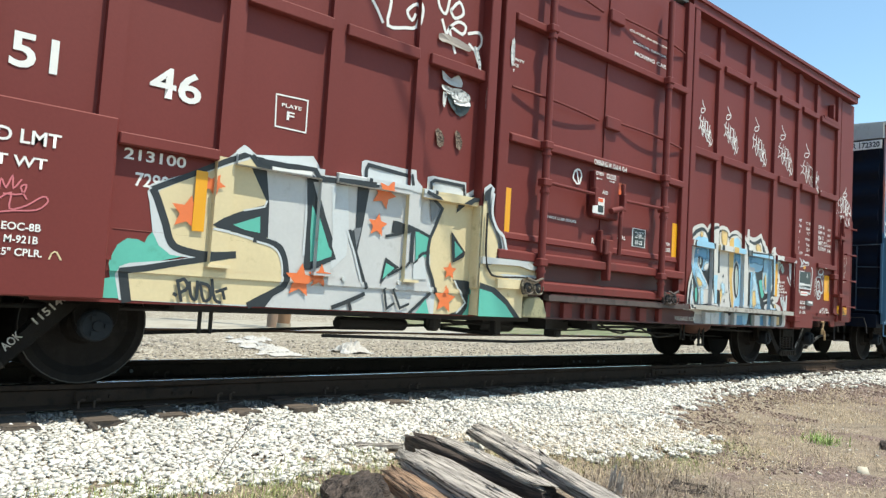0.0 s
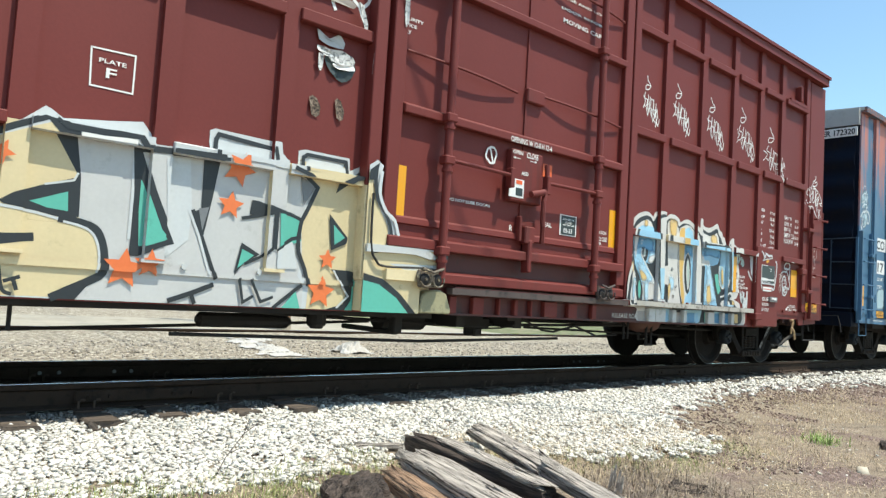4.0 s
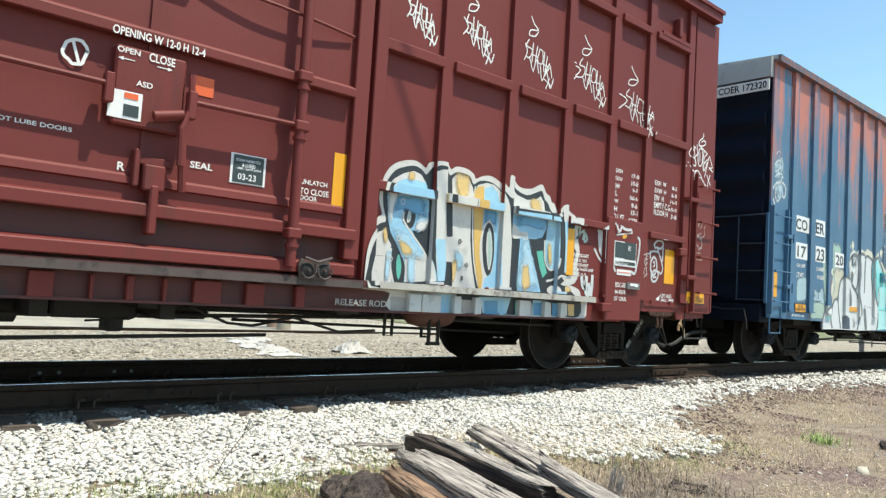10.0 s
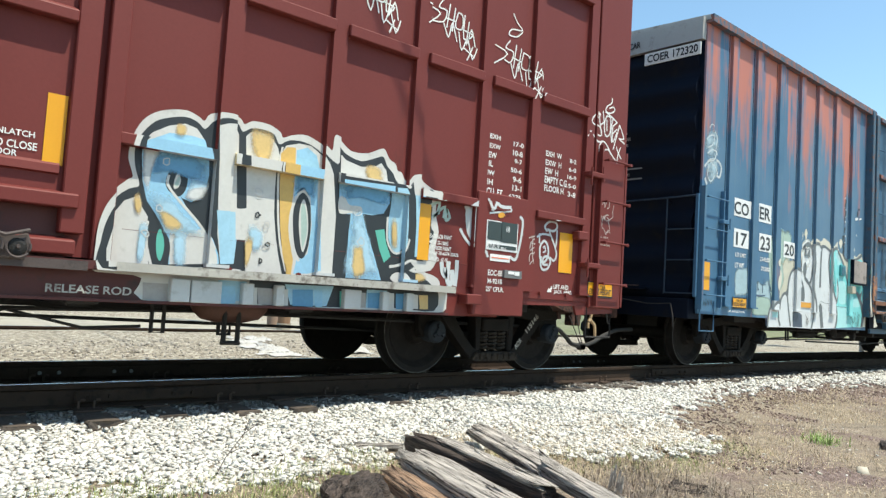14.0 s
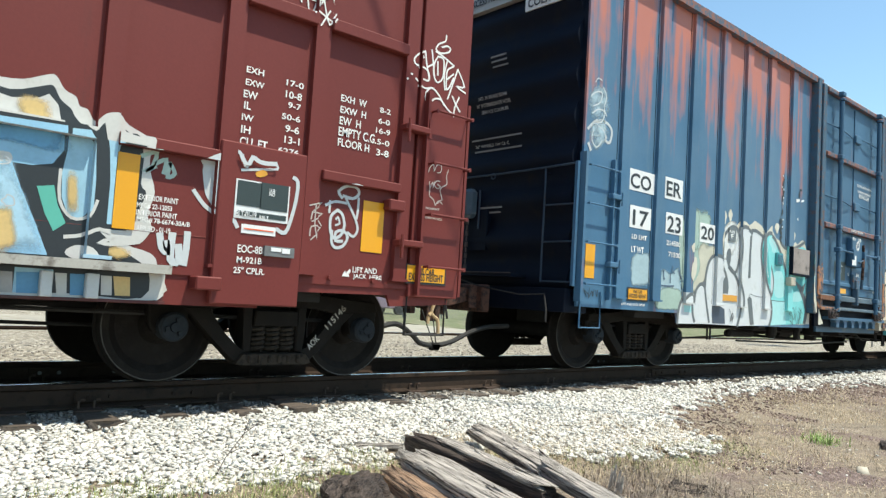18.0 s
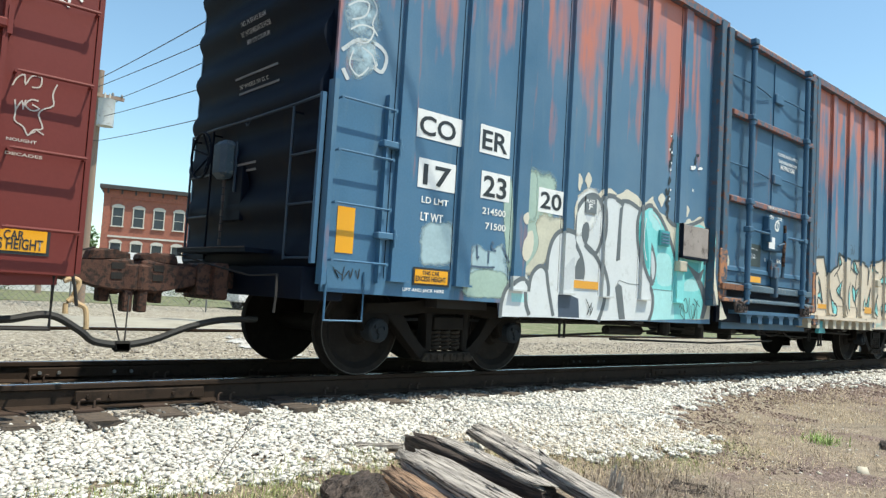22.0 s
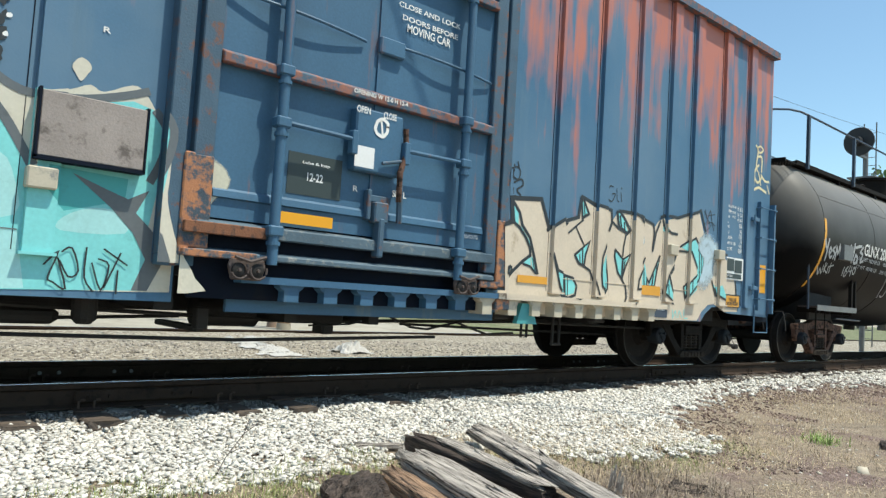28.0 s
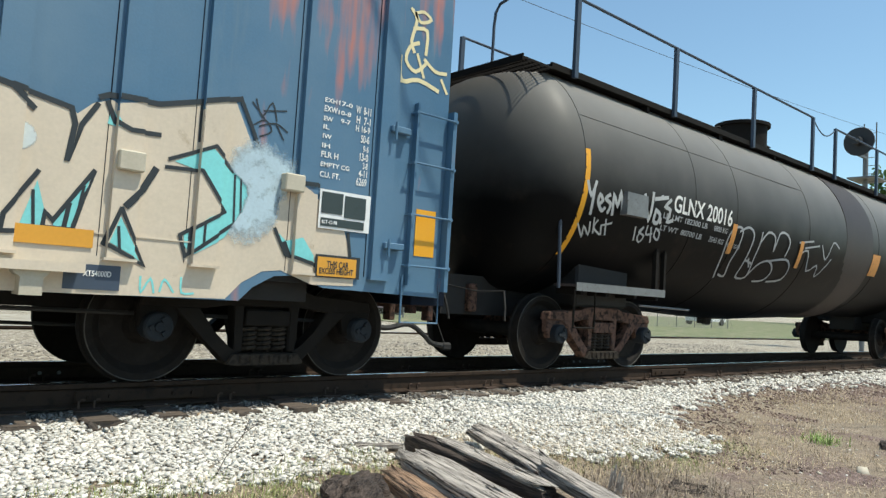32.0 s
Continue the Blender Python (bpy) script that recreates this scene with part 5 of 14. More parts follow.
    grate = [(-1.75, -1.2, -1.05 + 0.052 * k, -1.042 + 0.052 * k, zw - 0.1, zw - 0.07) for k in range(41)] + [(-1.75 + 0.108 * k, -1.74 + 0.108 * k, -1.05, 1.05, zw - 0.1, zw - 0.07) for k in range(6)]
    part("end_platform", boxes(grate + [(-1.77, -1.75, -1.07, 1.07, zw - 0.13, zw - 0.05)]), IRON, ob, "open steel grating at the tank end")
    man = part("manway", lathed((5.4, -0.15, 3.86), [(0, 0.44), (0.50, 0.44)], "z", 32), IRON, ob, "", True)
    part("manway_lid", lathed((5.4, -0.15, 4.36), [(0, 0.50), (0.06, 0.50), (0.08, 0.42)], "z", 32), IRON, man, "flat dark manway lid", True)
    part("safety_valve", lathed((6.0, -0.35, 3.86), [(0, 0.05), (0.2, 0.05), (0.22, 0.08), (0.26, 0.02)], "z", 12), IRON, ob)
    part("safety_valve", lathed((4.1, -0.35, 3.86), [(0, 0.05), (0.2, 0.05), (0.22, 0.08), (0.26, 0.02)], "z", 12), IRON, ob)
    for g, x in ((-1, 0.0), (1, 12.0)):
        part("saddle", boxes([(x - 0.55, x + 0.55, -1.05, 1.05, 0.80, 1.35)]), CAST, ob, bevel=0.03)
        part("draft_sill", boxes([(x - 2.1 if g < 0 else x - 1.0, x + 1.0 if g < 0 else x + 2.1, -0.28, 0.28, 0.62, 1.1)]), CAST, ob)
        deck = part("step_platform", boxes([(x - 0.95, x + 0.95, -1.36, -1.02, 1.035, 1.065)]), GRIME, ob, "grimy steel step platform")
        part("platform_lip", boxes([(x - 0.95, x + 0.95, -1.37, -1.355, 0.985, 1.085)]), GALV, deck, "worn grey platform edge")
        for k in (-0.8, -0.3, 0.3, 0.8):
            part("platform_bracket", boxes([(x + k - 0.025, x + k + 0.025, -1.34, -0.95, 0.94, 1.035)]), IRON, deck)
        part("platform_grab", bars([[(x - 1.2, -1.30, 1.0), (x - 1.25, -1.30, 2.40), (x - 1.27, -1.27, 2.49), (x - 1.29, -1.18, 2.53), (x - 1.33, 0.28, 2.53)]], 0.021), STEELBLUE, ob)
        part("stirrup_step", bars([[(x - 0.95, -1.34, 1.0), (x - 0.95, -1.34, 0.55), (x - 0.55, -1.34, 0.55), (x - 0.55, -1.34, 1.0)]], 0.016, 6), IRON, ob)
        part("platform_hanger", boxes([(x + 0.75, x + 0.82, -1.34, -1.28, 1.0, 1.7), (x + 0.95, x + 1.0, -1.34, -1.28, 1.0, 1.7)]), IRON, ob)
        coupler(ob, g * 2.55 + x, g, RUST)
        truck(ob, x, RUST, 0.90)
    part("placard_holder", boxes([(-0.28, 0.17, -1.56, -1.44, 1.96, 2.24)]), GALV, ob, "blank grey placard holder")
    part("brake_pipe", bars([[(0.9, -1.0, 0.86), (2.2, -1.0, 0.84)]], 0.018, 6), GALV, ob)
    part("bottom_outlet", lathed((4.5, 0, 0.62), [(0, 0.12), (0.3, 0.14), (0.4, 0.3)], "z", 16), CAST, ob)
    return ob


TAGW = mat("white_marker_spray", (0.46, 0.47, 0.47), 0.7, vary=0.2)
DIMWHITE = mat("dim_stencil_paint", (0.22, 0.22, 0.22), 0.7, vary=0.3)
AMBER = mat("orange_reflective_sheet", (0.62, 0.26, 0.05), 0.45, vary=0.15, scale=8, bump=0.05, dirt=(0.3, 0.14, 0.05), dirt_at=0.6)
SOIL = mat("brown_soiled_black", (0.030, 0.020, 0.017), 0.6, vary=0.35, scale=2, bump=0.15)
STEELBLUE = mat("bluish_rail_paint", (0.035, 0.05, 0.075), 0.5, vary=0.2)

RED_CAR, BLUE_CAR, TANK_CAR = red_car(), blue_car(), tank_car()


# ---- paint, stencils and stickers on the cars ----
def spray(name, c, vary=0.1):
    return mat(name, c, 0.5, vary=vary, scale=2.5, grain=40, bump=0.03, dirt=(c[0] * 0.8, c[1] * 0.8, c[2] * 0.78), dirt_at=0.66)


CREAM, PALE, GREY_F = spray("cream_spray", (0.63, 0.52, 0.31)), spray("white_spray", (0.53, 0.555, 0.56)), spray("pale_grey_spray", (0.50, 0.50, 0.49))
INK, TEAL, ORANGE = spray("black_spray", (0.020, 0.025, 0.029), 0.25), spray("teal_spray", (0.10, 0.42, 0.33)), spray("orange_spray", (0.72, 0.17, 0.05))
SKYB, DEEPB, GOLD = spray("sky_blue_spray", (0.27, 0.50, 0.66), 0.2), spray("deep_blue_spray", (0.10, 0.28, 0.46), 0.2), spray("orange_tape", (0.66, 0.31, 0.035))
AQUA, IVORY, PINK = spray("aqua_spray", (0.20, 0.60, 0.60), 0.2), mat("ivory_spray", (0.60, 0.505, 0.395), 0.55, vary=0.18, scale=1.6, grain=40, bump=0.04, dirt=(0.38, 0.29, 0.20), dirt_at=0.68), spray("pink_marker", (0.55, 0.15, 0.17))
MINT, DULL, SLATE = spray("mint_overspray", (0.36, 0.47, 0.42), 0.2), spray("grey_outline_spray", (0.13, 0.15, 0.16)), spray("dark_sticker", (0.03, 0.045, 0.045))
AQUAD, REDST = spray("deep_aqua_spray", (0.06, 0.38, 0.38)), spray("orange_red_sticker", (0.72, 0.12, 0.03))
PALEB, WARM = spray("pale_sky_blue_spray", (0.31, 0.52, 0.64), 0.2), spray("warm_gold_spray", (0.66, 0.46, 0.19), 0.2)
AQUAL, GREYL = spray("light_aqua_spray", (0.36, 0.66, 0.66), 0.2), spray("mid_grey_spray", (0.17, 0.18, 0.19), 0.2)
THINH = haze_paint("thin_blue_puff", (0.34, 0.46, 0.52), 6.0, 0.28)
WASHH = haze_paint("wiped_pale_blue", (0.40, 0.51, 0.57), 11.0, 0.44)
PALEH = haze_paint("pale_blue_puff", (0.55, 0.60, 0.60), 5.0, 0.7)
ORANGEH = haze_paint("worn_orange", (0.40, 0.10, 0.055), 7.0, 0.5)
WHITEW, POCKET_SHADE, GOLD2 = spray("warm_white_spray", (0.57, 0.555, 0.52), 0.12), spray("warm_grey_shade", (0.36, 0.34, 0.32), 0.2), spray("strong_gold_spray", (0.60, 0.38, 0.11), 0.2)
WHITEL, GREYWL, SLATEG = spray("white_letter_spray", (0.60, 0.625, 0.635), 0.12), spray("cool_grey_spray", (0.52, 0.55, 0.57), 0.2), spray("slate_grey_spray", (0.115, 0.13, 0.14), 0.2)
CREAMW, SMEAR = spray("cream_white_spray", (0.60, 0.56, 0.46), 0.15), spray("dark_blue_smear", (0.07, 0.11, 0.17), 0.2)
MINTS, BUFFS = haze_paint("smooth_mint_overspray", (0.33, 0.44, 0.38), 3.5, 0.66), haze_paint("smooth_cream_overspray", (0.52, 0.50, 0.40), 3.5, 0.62)
WASHS, WHITES, TANS = haze_paint("wiped_blue_green", (0.34, 0.46, 0.50), 4.5, 0.62), haze_paint("white_overspray", (0.62, 0.64, 0.63), 4.0, 0.55), haze_paint("tan_overspray", (0.50, 0.36, 0.20), 4.0, 0.6)
WARMS, PALEBS = haze_paint("soft_gold_spray", (0.60, 0.42, 0.17), 3.0, 0.6), haze_paint("soft_pale_blue_spray", (0.36, 0.55, 0.66), 3.0, 0.58)
# The deep blue haze is the ledge's shadow put into the sky blue letters.
LEDGE_SHADE, WHITEWS = haze_paint("soft_ledge_shade", (0.12, 0.31, 0.49), 3.0, 0.55), haze_paint("soft_white_spray", (0.60, 0.60, 0.58), 3.0, 0.6)
DEEPB2 = spray("dark_slate_blue_paint", (0.045, 0.065, 0.10))
CHALK = spray("pale_chalk", (0.50, 0.44, 0.40))
PAPER = spray("white_sticker_paper", (0.75, 0.75, 0.74))
LINEN = spray("pale_yellow_marker", (0.72, 0.62, 0.36))


DULLWHITE = mat("dulled_stencil_paint", (0.35, 0.36, 0.37), 0.7, vary=0.2)

part('reflective_strip', boxes([(-4.856, -4.766, -1.483, -1.480, 1.190, 1.640)]), YELLOW, RED_CAR, 'yellow reflective strip')
part('reflective_strip', boxes([(-1.675, -1.556, -1.550, -1.547, 1.520, 1.980)]), YELLOW, RED_CAR, 'yellow reflective strip')
part('reflective_strip', boxes([(1.549, 1.669, -1.550, -1.547, 1.510, 1.970)]), YELLOW, RED_CAR, 'yellow reflective strip')
part('reflective_strip', boxes([(4.725, 4.875, -1.480, -1.477, 1.150, 1.680)]), YELLOW, RED_CAR, 'yellow reflective strip')
part('reflective_strip', boxes([(6.804, 7.034, -1.466, -1.463, 1.170, 1.620)]), YELLOW, RED_CAR, 'yellow reflective strip')
part('height_sign', boxes([(7.296, 7.786, -1.506, -1.503, 0.920, 1.100)]), INK, RED_CAR, 'black border of the sign')
part('height_sign_face', boxes([(7.306, 7.766, -1.511, -1.508, 0.940, 1.090)]), YELLOW, RED_CAR, 'yellow sign with black words')
part('door_sticker', boxes([(0.640, 0.930, -1.550, -1.547, 1.580, 1.810)]), PAPER, RED_CAR, 'white border of a black notice')
part('door_notice', boxes([(0.660, 0.910, -1.554, -1.551, 1.590, 1.800)]), SLATE, RED_CAR, 'black notice with chalked words')
part('lock_box_sticker', boxes([(-0.288, -0.068, -1.634, -1.631, 1.880, 2.070)]), PAPER, RED_CAR, 'white sticker')
part('sticker_stripe', boxes([(-0.188, -0.098, -1.638, -1.635, 2.020, 2.060)]), REDST, RED_CAR, 'red square')
part('sticker_text_block', boxes([(-0.188, -0.088, -1.638, -1.635, 1.900, 1.980)]), SLATE, RED_CAR, 'small black print')
for x, way in ((-0.19, -1), (0.06, 1)):
    bm = bmesh.new()
    prism(bm, [(x - 0.05 * way, 2.283), (x - 0.05 * way, 2.289), (x + 0.025 * way, 2.289), (x + 0.025 * way, 2.299), (x + 0.06 * way, 2.286), (x + 0.025 * way, 2.273), (x + 0.025 * way, 2.283)], -1.634, -1.632)
    part('door_arrow', bm, WHITE, RED_CAR, 'small white arrow')
part('orange_sticker', boxes([(0.311, 0.461, -1.550, -1.547, 2.180, 2.320)]), REDST, RED_CAR, 'orange red warning sticker')
part('builder_plate', boxes([(5.574, 6.034, -1.536, -1.533, 1.320, 1.620)]), PAPER, RED_CAR, 'white border of the black builder plate')
part('builder_plate_panel', boxes([(5.587, 5.787, -1.540, -1.537, 1.420, 1.610)]), SLATE, RED_CAR, 'black panel')
part('builder_plate_panel', boxes([(5.781, 6.021, -1.540, -1.537, 1.410, 1.620)]), SLATE, RED_CAR, 'black panel')
part('builder_plate_panel', boxes([(5.594, 6.014, -1.540, -1.537, 1.340, 1.380)]), SLATE, RED_CAR, 'black panel')
part('paper_label', boxes([(5.644, 5.934, -1.536, -1.533, 1.210, 1.280)]), PAPER, RED_CAR, 'white paper label with red print')
part('label_print', boxes([(5.664, 5.914, -1.540, -1.537, 1.240, 1.250)]), REDST, RED_CAR, 'red line of print')
part('data_plate', boxes([(5.840, 6.100, -1.562, -1.533, 1.050, 1.130)]), GALV, RED_CAR, 'grey data plate')
part('data_plate_window', boxes([(5.891, 5.981, -1.567, -1.564, 1.090, 1.120)]), PAPER, RED_CAR, 'white window')
part('data_plate_window', boxes([(5.988, 6.058, -1.567, -1.564, 1.080, 1.120)]), PAPER, RED_CAR, 'white window')
bm = bmesh.new()
for q in band([(-4.25, 2.36), (-3.96, 2.37), (-3.96, 2.10), (-4.24, 2.10), (-4.25, 2.36)], 0.012, False):
    paint(bm, q, RED_RELIEF, 0.0040)
flat_mesh('plate_frame', bm, WHITE, RED_CAR, '')
bm = bmesh.new()
for q in band([(-0.42, 2.29), (-0.43, 2.26), (-0.44, 2.23), (-0.45, 2.20), (-0.49, 2.19), (-0.51, 2.19), (-0.53, 2.21), (-0.56, 2.23), (-0.57, 2.26), (-0.56, 2.29), (-0.55, 2.32), (-0.52, 2.34), (-0.50, 2.35), (-0.46, 2.35), (-0.45, 2.34), (-0.43, 2.32), (-0.42, 2.29)], 0.022, True):
    paint(bm, q, RED_RELIEF, -0.0400)
for q in band([(-0.51, 2.33), (-0.47, 2.21)], 0.020, True):
    paint(bm, q, RED_RELIEF, -0.0399)
flat_mesh('door_symbol', bm, WHITE, RED_CAR, '')
coat(RED_CAR, RED_RELIEF, WHITE, 0.0040, 'jack_arrow', '', [(6.63, 0.94), (6.66, 0.99), (6.67, 0.97), (6.71, 1.01), (6.72, 0.99), (6.70, 0.96), (6.71, 0.94)])
coat(RED_CAR, RED_RELIEF, TEAL, 0.00425, 'graffiti_cloud', 'teal cloud of graffiti', [(-5.46, 0.67), (-5.47, 0.75), (-5.44, 0.80), (-5.39, 0.81), (-5.41, 0.90), (-5.39, 0.97), (-5.36, 1.04), (-5.30, 1.09), (-5.23, 1.09), (-5.18, 1.07), (-5.16, 1.12), (-5.13, 1.15), (-5.09, 1.15), (-5.05, 1.10), (-5.03, 1.04), (-4.97, 1.00), (-4.88, 1.00), (-5.06, 0.95), (-5.33, 0.89), (-5.34, 0.87), (-5.31, 0.67)])
coat(RED_CAR, RED_RELIEF, PALE, 0.00450, 'graffiti_outline', 'white outer outline of the graffiti', [(-5.32, 0.66), (-5.36, 0.83), (-5.34, 0.89), (-5.27, 0.92), (-4.99, 0.96), (-4.85, 0.99), (-4.99, 1.00), (-5.08, 1.06), (-5.13, 1.15), (-5.17, 1.36), (-5.19, 1.43), (-5.17, 1.49), (-4.93, 1.60), (-4.63, 1.77), (-4.49, 1.90), (-4.46, 1.89), (-4.38, 1.84), (-4.10, 1.88), (-3.87, 1.92), (-3.81, 1.85), (-3.78, 1.77), (-3.54, 1.78), (-3.36, 1.78), (-3.38, 1.87), (-3.38, 1.96), (-3.34, 1.98), (-2.80, 1.97), (-2.78, 1.85), (-2.62, 1.81), (-2.62, 1.94), (-2.56, 1.96), (-2.12, 1.96), (-2.11, 1.85), (-2.02, 1.90), (-1.92, 1.97), (-1.85, 1.93), (-1.88, 1.82), (-1.89, 1.68), (-1.84, 1.56), (-1.75, 1.51), (-1.66, 1.38), (-1.62, 1.29), (-1.57, 1.27), (-1.18, 1.27), (-1.10, 1.18), (-1.11, 1.07), (-1.36, 1.06), (-1.38, 0.65), (-2.50, 0.65), (-3.50, 0.65), (-4.36, 0.65)])
coat(RED_CAR, RED_RELIEF, CREAM, 0.00475, 'graffiti_fill', 'cream letters', [(-5.11, 1.45), (-4.89, 1.58), (-4.54, 1.75), (-4.45, 1.79), (-4.38, 1.74), (-4.29, 1.57), (-4.25, 1.47), (-4.23, 1.20), (-4.16, 1.14), (-4.09, 1.07), (-4.06, 0.94), (-4.06, 0.83), (-4.15, 0.77), (-4.36, 0.66), (-5.27, 0.66), (-5.30, 0.80), (-5.29, 0.84), (-4.98, 0.91), (-4.68, 0.99), (-4.60, 1.02), (-4.84, 1.04), (-4.95, 1.06), (-5.00, 1.13), (-5.05, 1.26)])
coat(RED_CAR, RED_RELIEF, GREY_F, 0.00500, 'graffiti_fill', 'pale grey letters', [(-4.38, 1.77), (-3.95, 1.79), (-3.79, 1.76), (-3.52, 1.77), (-3.21, 1.79), (-2.78, 1.80), (-2.60, 1.77), (-2.51, 1.70), (-2.44, 1.66), (-2.56, 1.41), (-2.56, 1.33), (-2.57, 1.23), (-2.51, 1.08), (-2.55, 0.92), (-2.49, 0.82), (-2.49, 0.65), (-3.34, 0.65), (-4.21, 0.65), (-4.35, 0.66), (-4.12, 0.76), (-4.03, 0.88), (-4.05, 1.05), (-4.14, 1.16), (-4.22, 1.20), (-4.25, 1.49)])
coat(RED_CAR, RED_RELIEF, CREAM, 0.00525, 'graffiti_fill', 'cream letters', [(-2.57, 1.77), (-2.57, 1.86), (-2.16, 1.88), (-2.12, 1.80), (-1.97, 1.86), (-1.91, 1.62), (-1.84, 1.51), (-1.77, 1.41), (-1.75, 1.30), (-1.19, 1.24), (-1.15, 1.10), (-1.73, 1.08), (-1.61, 1.05), (-1.36, 0.99), (-1.36, 0.65), (-2.03, 0.65), (-2.45, 0.65), (-2.44, 0.82), (-2.52, 1.08), (-2.54, 1.28), (-2.52, 1.44), (-2.42, 1.66)])
stroke(RED_CAR, RED_RELIEF, INK, 0.00550, 'graffiti_line', 'black letter outlines', 0.055, [(-5.15, 1.45), (-5.12, 1.40), (-5.09, 1.33), (-5.04, 1.21), (-5.01, 1.12), (-4.96, 1.06), (-4.84, 1.03), (-4.68, 1.02), (-4.50, 1.04)], True)
stroke(RED_CAR, RED_RELIEF, INK, 0.00575, 'graffiti_line', 'black letter outlines', 0.042, [(-5.15, 1.46), (-4.89, 1.60), (-4.66, 1.73), (-4.48, 1.82), (-4.42, 1.81)])
stroke(RED_CAR, RED_RELIEF, INK, 0.00600, 'graffiti_line', 'black letter outlines', 0.045, [(-5.33, 0.86), (-5.16, 0.89), (-4.91, 0.95), (-4.68, 1.00), (-4.50, 1.04)])
stroke(RED_CAR, RED_RELIEF, INK, 0.00625, 'graffiti_line', 'black letter outlines', 0.065, [(-5.31, 0.86), (-5.27, 0.66)])
coat(RED_CAR, RED_RELIEF, INK, 0.00650, 'graffiti_line', 'black letter outlines', [(-4.48, 1.80), (-4.41, 1.79), (-4.29, 1.78), (-4.26, 1.59), (-4.24, 1.47), (-4.28, 1.43), (-4.26, 1.48), (-4.34, 1.61), (-4.42, 1.74)])
coat(RED_CAR, RED_RELIEF, INK, 0.00675, 'graffiti_line', 'black letter outlines', [(-4.71, 1.25), (-4.63, 1.31), (-4.45, 1.39), (-4.24, 1.47), (-4.23, 1.20), (-4.32, 1.18), (-4.49, 1.21), (-4.68, 1.23)])
coat(RED_CAR, RED_RELIEF, TEAL, 0.00700, 'graffiti_teal', 'teal gaps between the letters', [(-4.53, 1.27), (-4.31, 1.36), (-4.30, 1.23), (-4.43, 1.24)])
stroke(RED_CAR, RED_RELIEF, PALE, 0.00725, 'graffiti_highlight', 'white letter edges', 0.018, [(-4.70, 1.22), (-4.49, 1.20), (-4.33, 1.17)])
stroke(RED_CAR, RED_RELIEF, PALE, 0.00750, 'graffiti_highlight', 'white letter edges', 0.014, [(-4.26, 1.49), (-4.28, 1.44), (-4.45, 1.39)])
stroke(RED_CAR, RED_RELIEF, INK, 0.00775, 'graffiti_line', 'black letter outlines', 0.055, [(-4.34, 1.18), (-4.16, 1.15), (-4.09, 1.09), (-4.05, 0.96), (-4.05, 0.84), (-4.13, 0.78), (-4.26, 0.71), (-4.35, 0.66)], True)
stroke(RED_CAR, RED_RELIEF, PALE, 0.00800, 'graffiti_highlight', 'white letter edges', 0.016, [(-4.32, 1.16), (-4.18, 1.13), (-4.11, 1.06), (-4.08, 0.94), (-4.09, 0.84)], True)
coat(RED_CAR, RED_RELIEF, INK, 0.00825, 'graffiti_line', 'black letter outlines', [(-4.36, 0.65), (-4.21, 0.74), (-4.11, 0.79), (-4.21, 0.65)])
coat(RED_CAR, RED_RELIEF, WHITE, 0.00850, 'graffiti_highlight', 'white upper edge', [(-4.28, 1.77), (-3.92, 1.77), (-3.92, 1.74), (-4.28, 1.73)])
coat(RED_CAR, RED_RELIEF, PALE, 0.00875, 'graffiti_fill', 'white letter parts', [(-3.70, 1.69), (-3.51, 1.72), (-3.47, 1.34), (-3.48, 1.12), (-3.63, 0.98), (-3.69, 1.08), (-3.65, 1.13)])
# The right half of this stroke paints the ledge's shadow in black.
stroke(RED_CAR, RED_RELIEF, INK, 0.00900, 'graffiti_line', 'black upper edge with the ledge shadow painted in', 0.045, [(-4.41, 1.82), (-4.36, 1.78), (-4.14, 1.78), (-3.90, 1.80), (-3.85, 1.73), (-3.51, 1.75), (-3.25, 1.76)])
stroke(RED_CAR, RED_RELIEF, PALE, 0.00925, 'graffiti_highlight', 'white letter edges', 0.022, [(-3.91, 1.74), (-3.90, 1.38), (-3.90, 1.09)])
coat(RED_CAR, RED_RELIEF, INK, 0.00950, 'graffiti_line', 'black letter outlines', [(-3.92, 1.75), (-3.86, 1.72), (-3.75, 1.44), (-3.58, 1.08), (-3.70, 1.04), (-3.83, 0.97), (-3.89, 0.97), (-3.89, 1.15), (-3.89, 1.42)])
coat(RED_CAR, RED_RELIEF, TEAL, 0.00975, 'graffiti_teal', 'teal gaps between the letters', [(-3.85, 1.51), (-3.83, 1.48), (-3.69, 1.17), (-3.63, 1.11), (-3.78, 1.05), (-3.83, 1.04), (-3.85, 1.29)])
coat(RED_CAR, RED_RELIEF, INK, 0.01000, 'graffiti_line', 'dark slate letter part', [(-3.41, 1.74), (-3.28, 1.75), (-3.32, 1.45), (-3.37, 1.15), (-3.46, 1.33), (-3.40, 1.36)])
coat(RED_CAR, RED_RELIEF, GREYL, 0.01025, 'graffiti_shade', 'mid grey letter part', [(-3.42, 1.36), (-3.34, 1.38), (-3.38, 1.20)])
stroke(RED_CAR, RED_RELIEF, INK, 0.01050, 'graffiti_line', 'black letter outlines', 0.030, [(-3.46, 1.34), (-3.37, 1.13), (-3.25, 0.85)])
stroke(RED_CAR, RED_RELIEF, PALE, 0.01075, 'graffiti_highlight', 'white letter edges', 0.020, [(-3.49, 1.34), (-3.40, 1.15), (-3.30, 0.88)])
coat(RED_CAR, RED_RELIEF, PALE, 0.01100, 'graffiti_fill', 'white letter parts', [(-3.26, 1.81), (-3.22, 1.89), (-2.81, 1.90), (-2.66, 1.77), (-3.21, 1.77)])
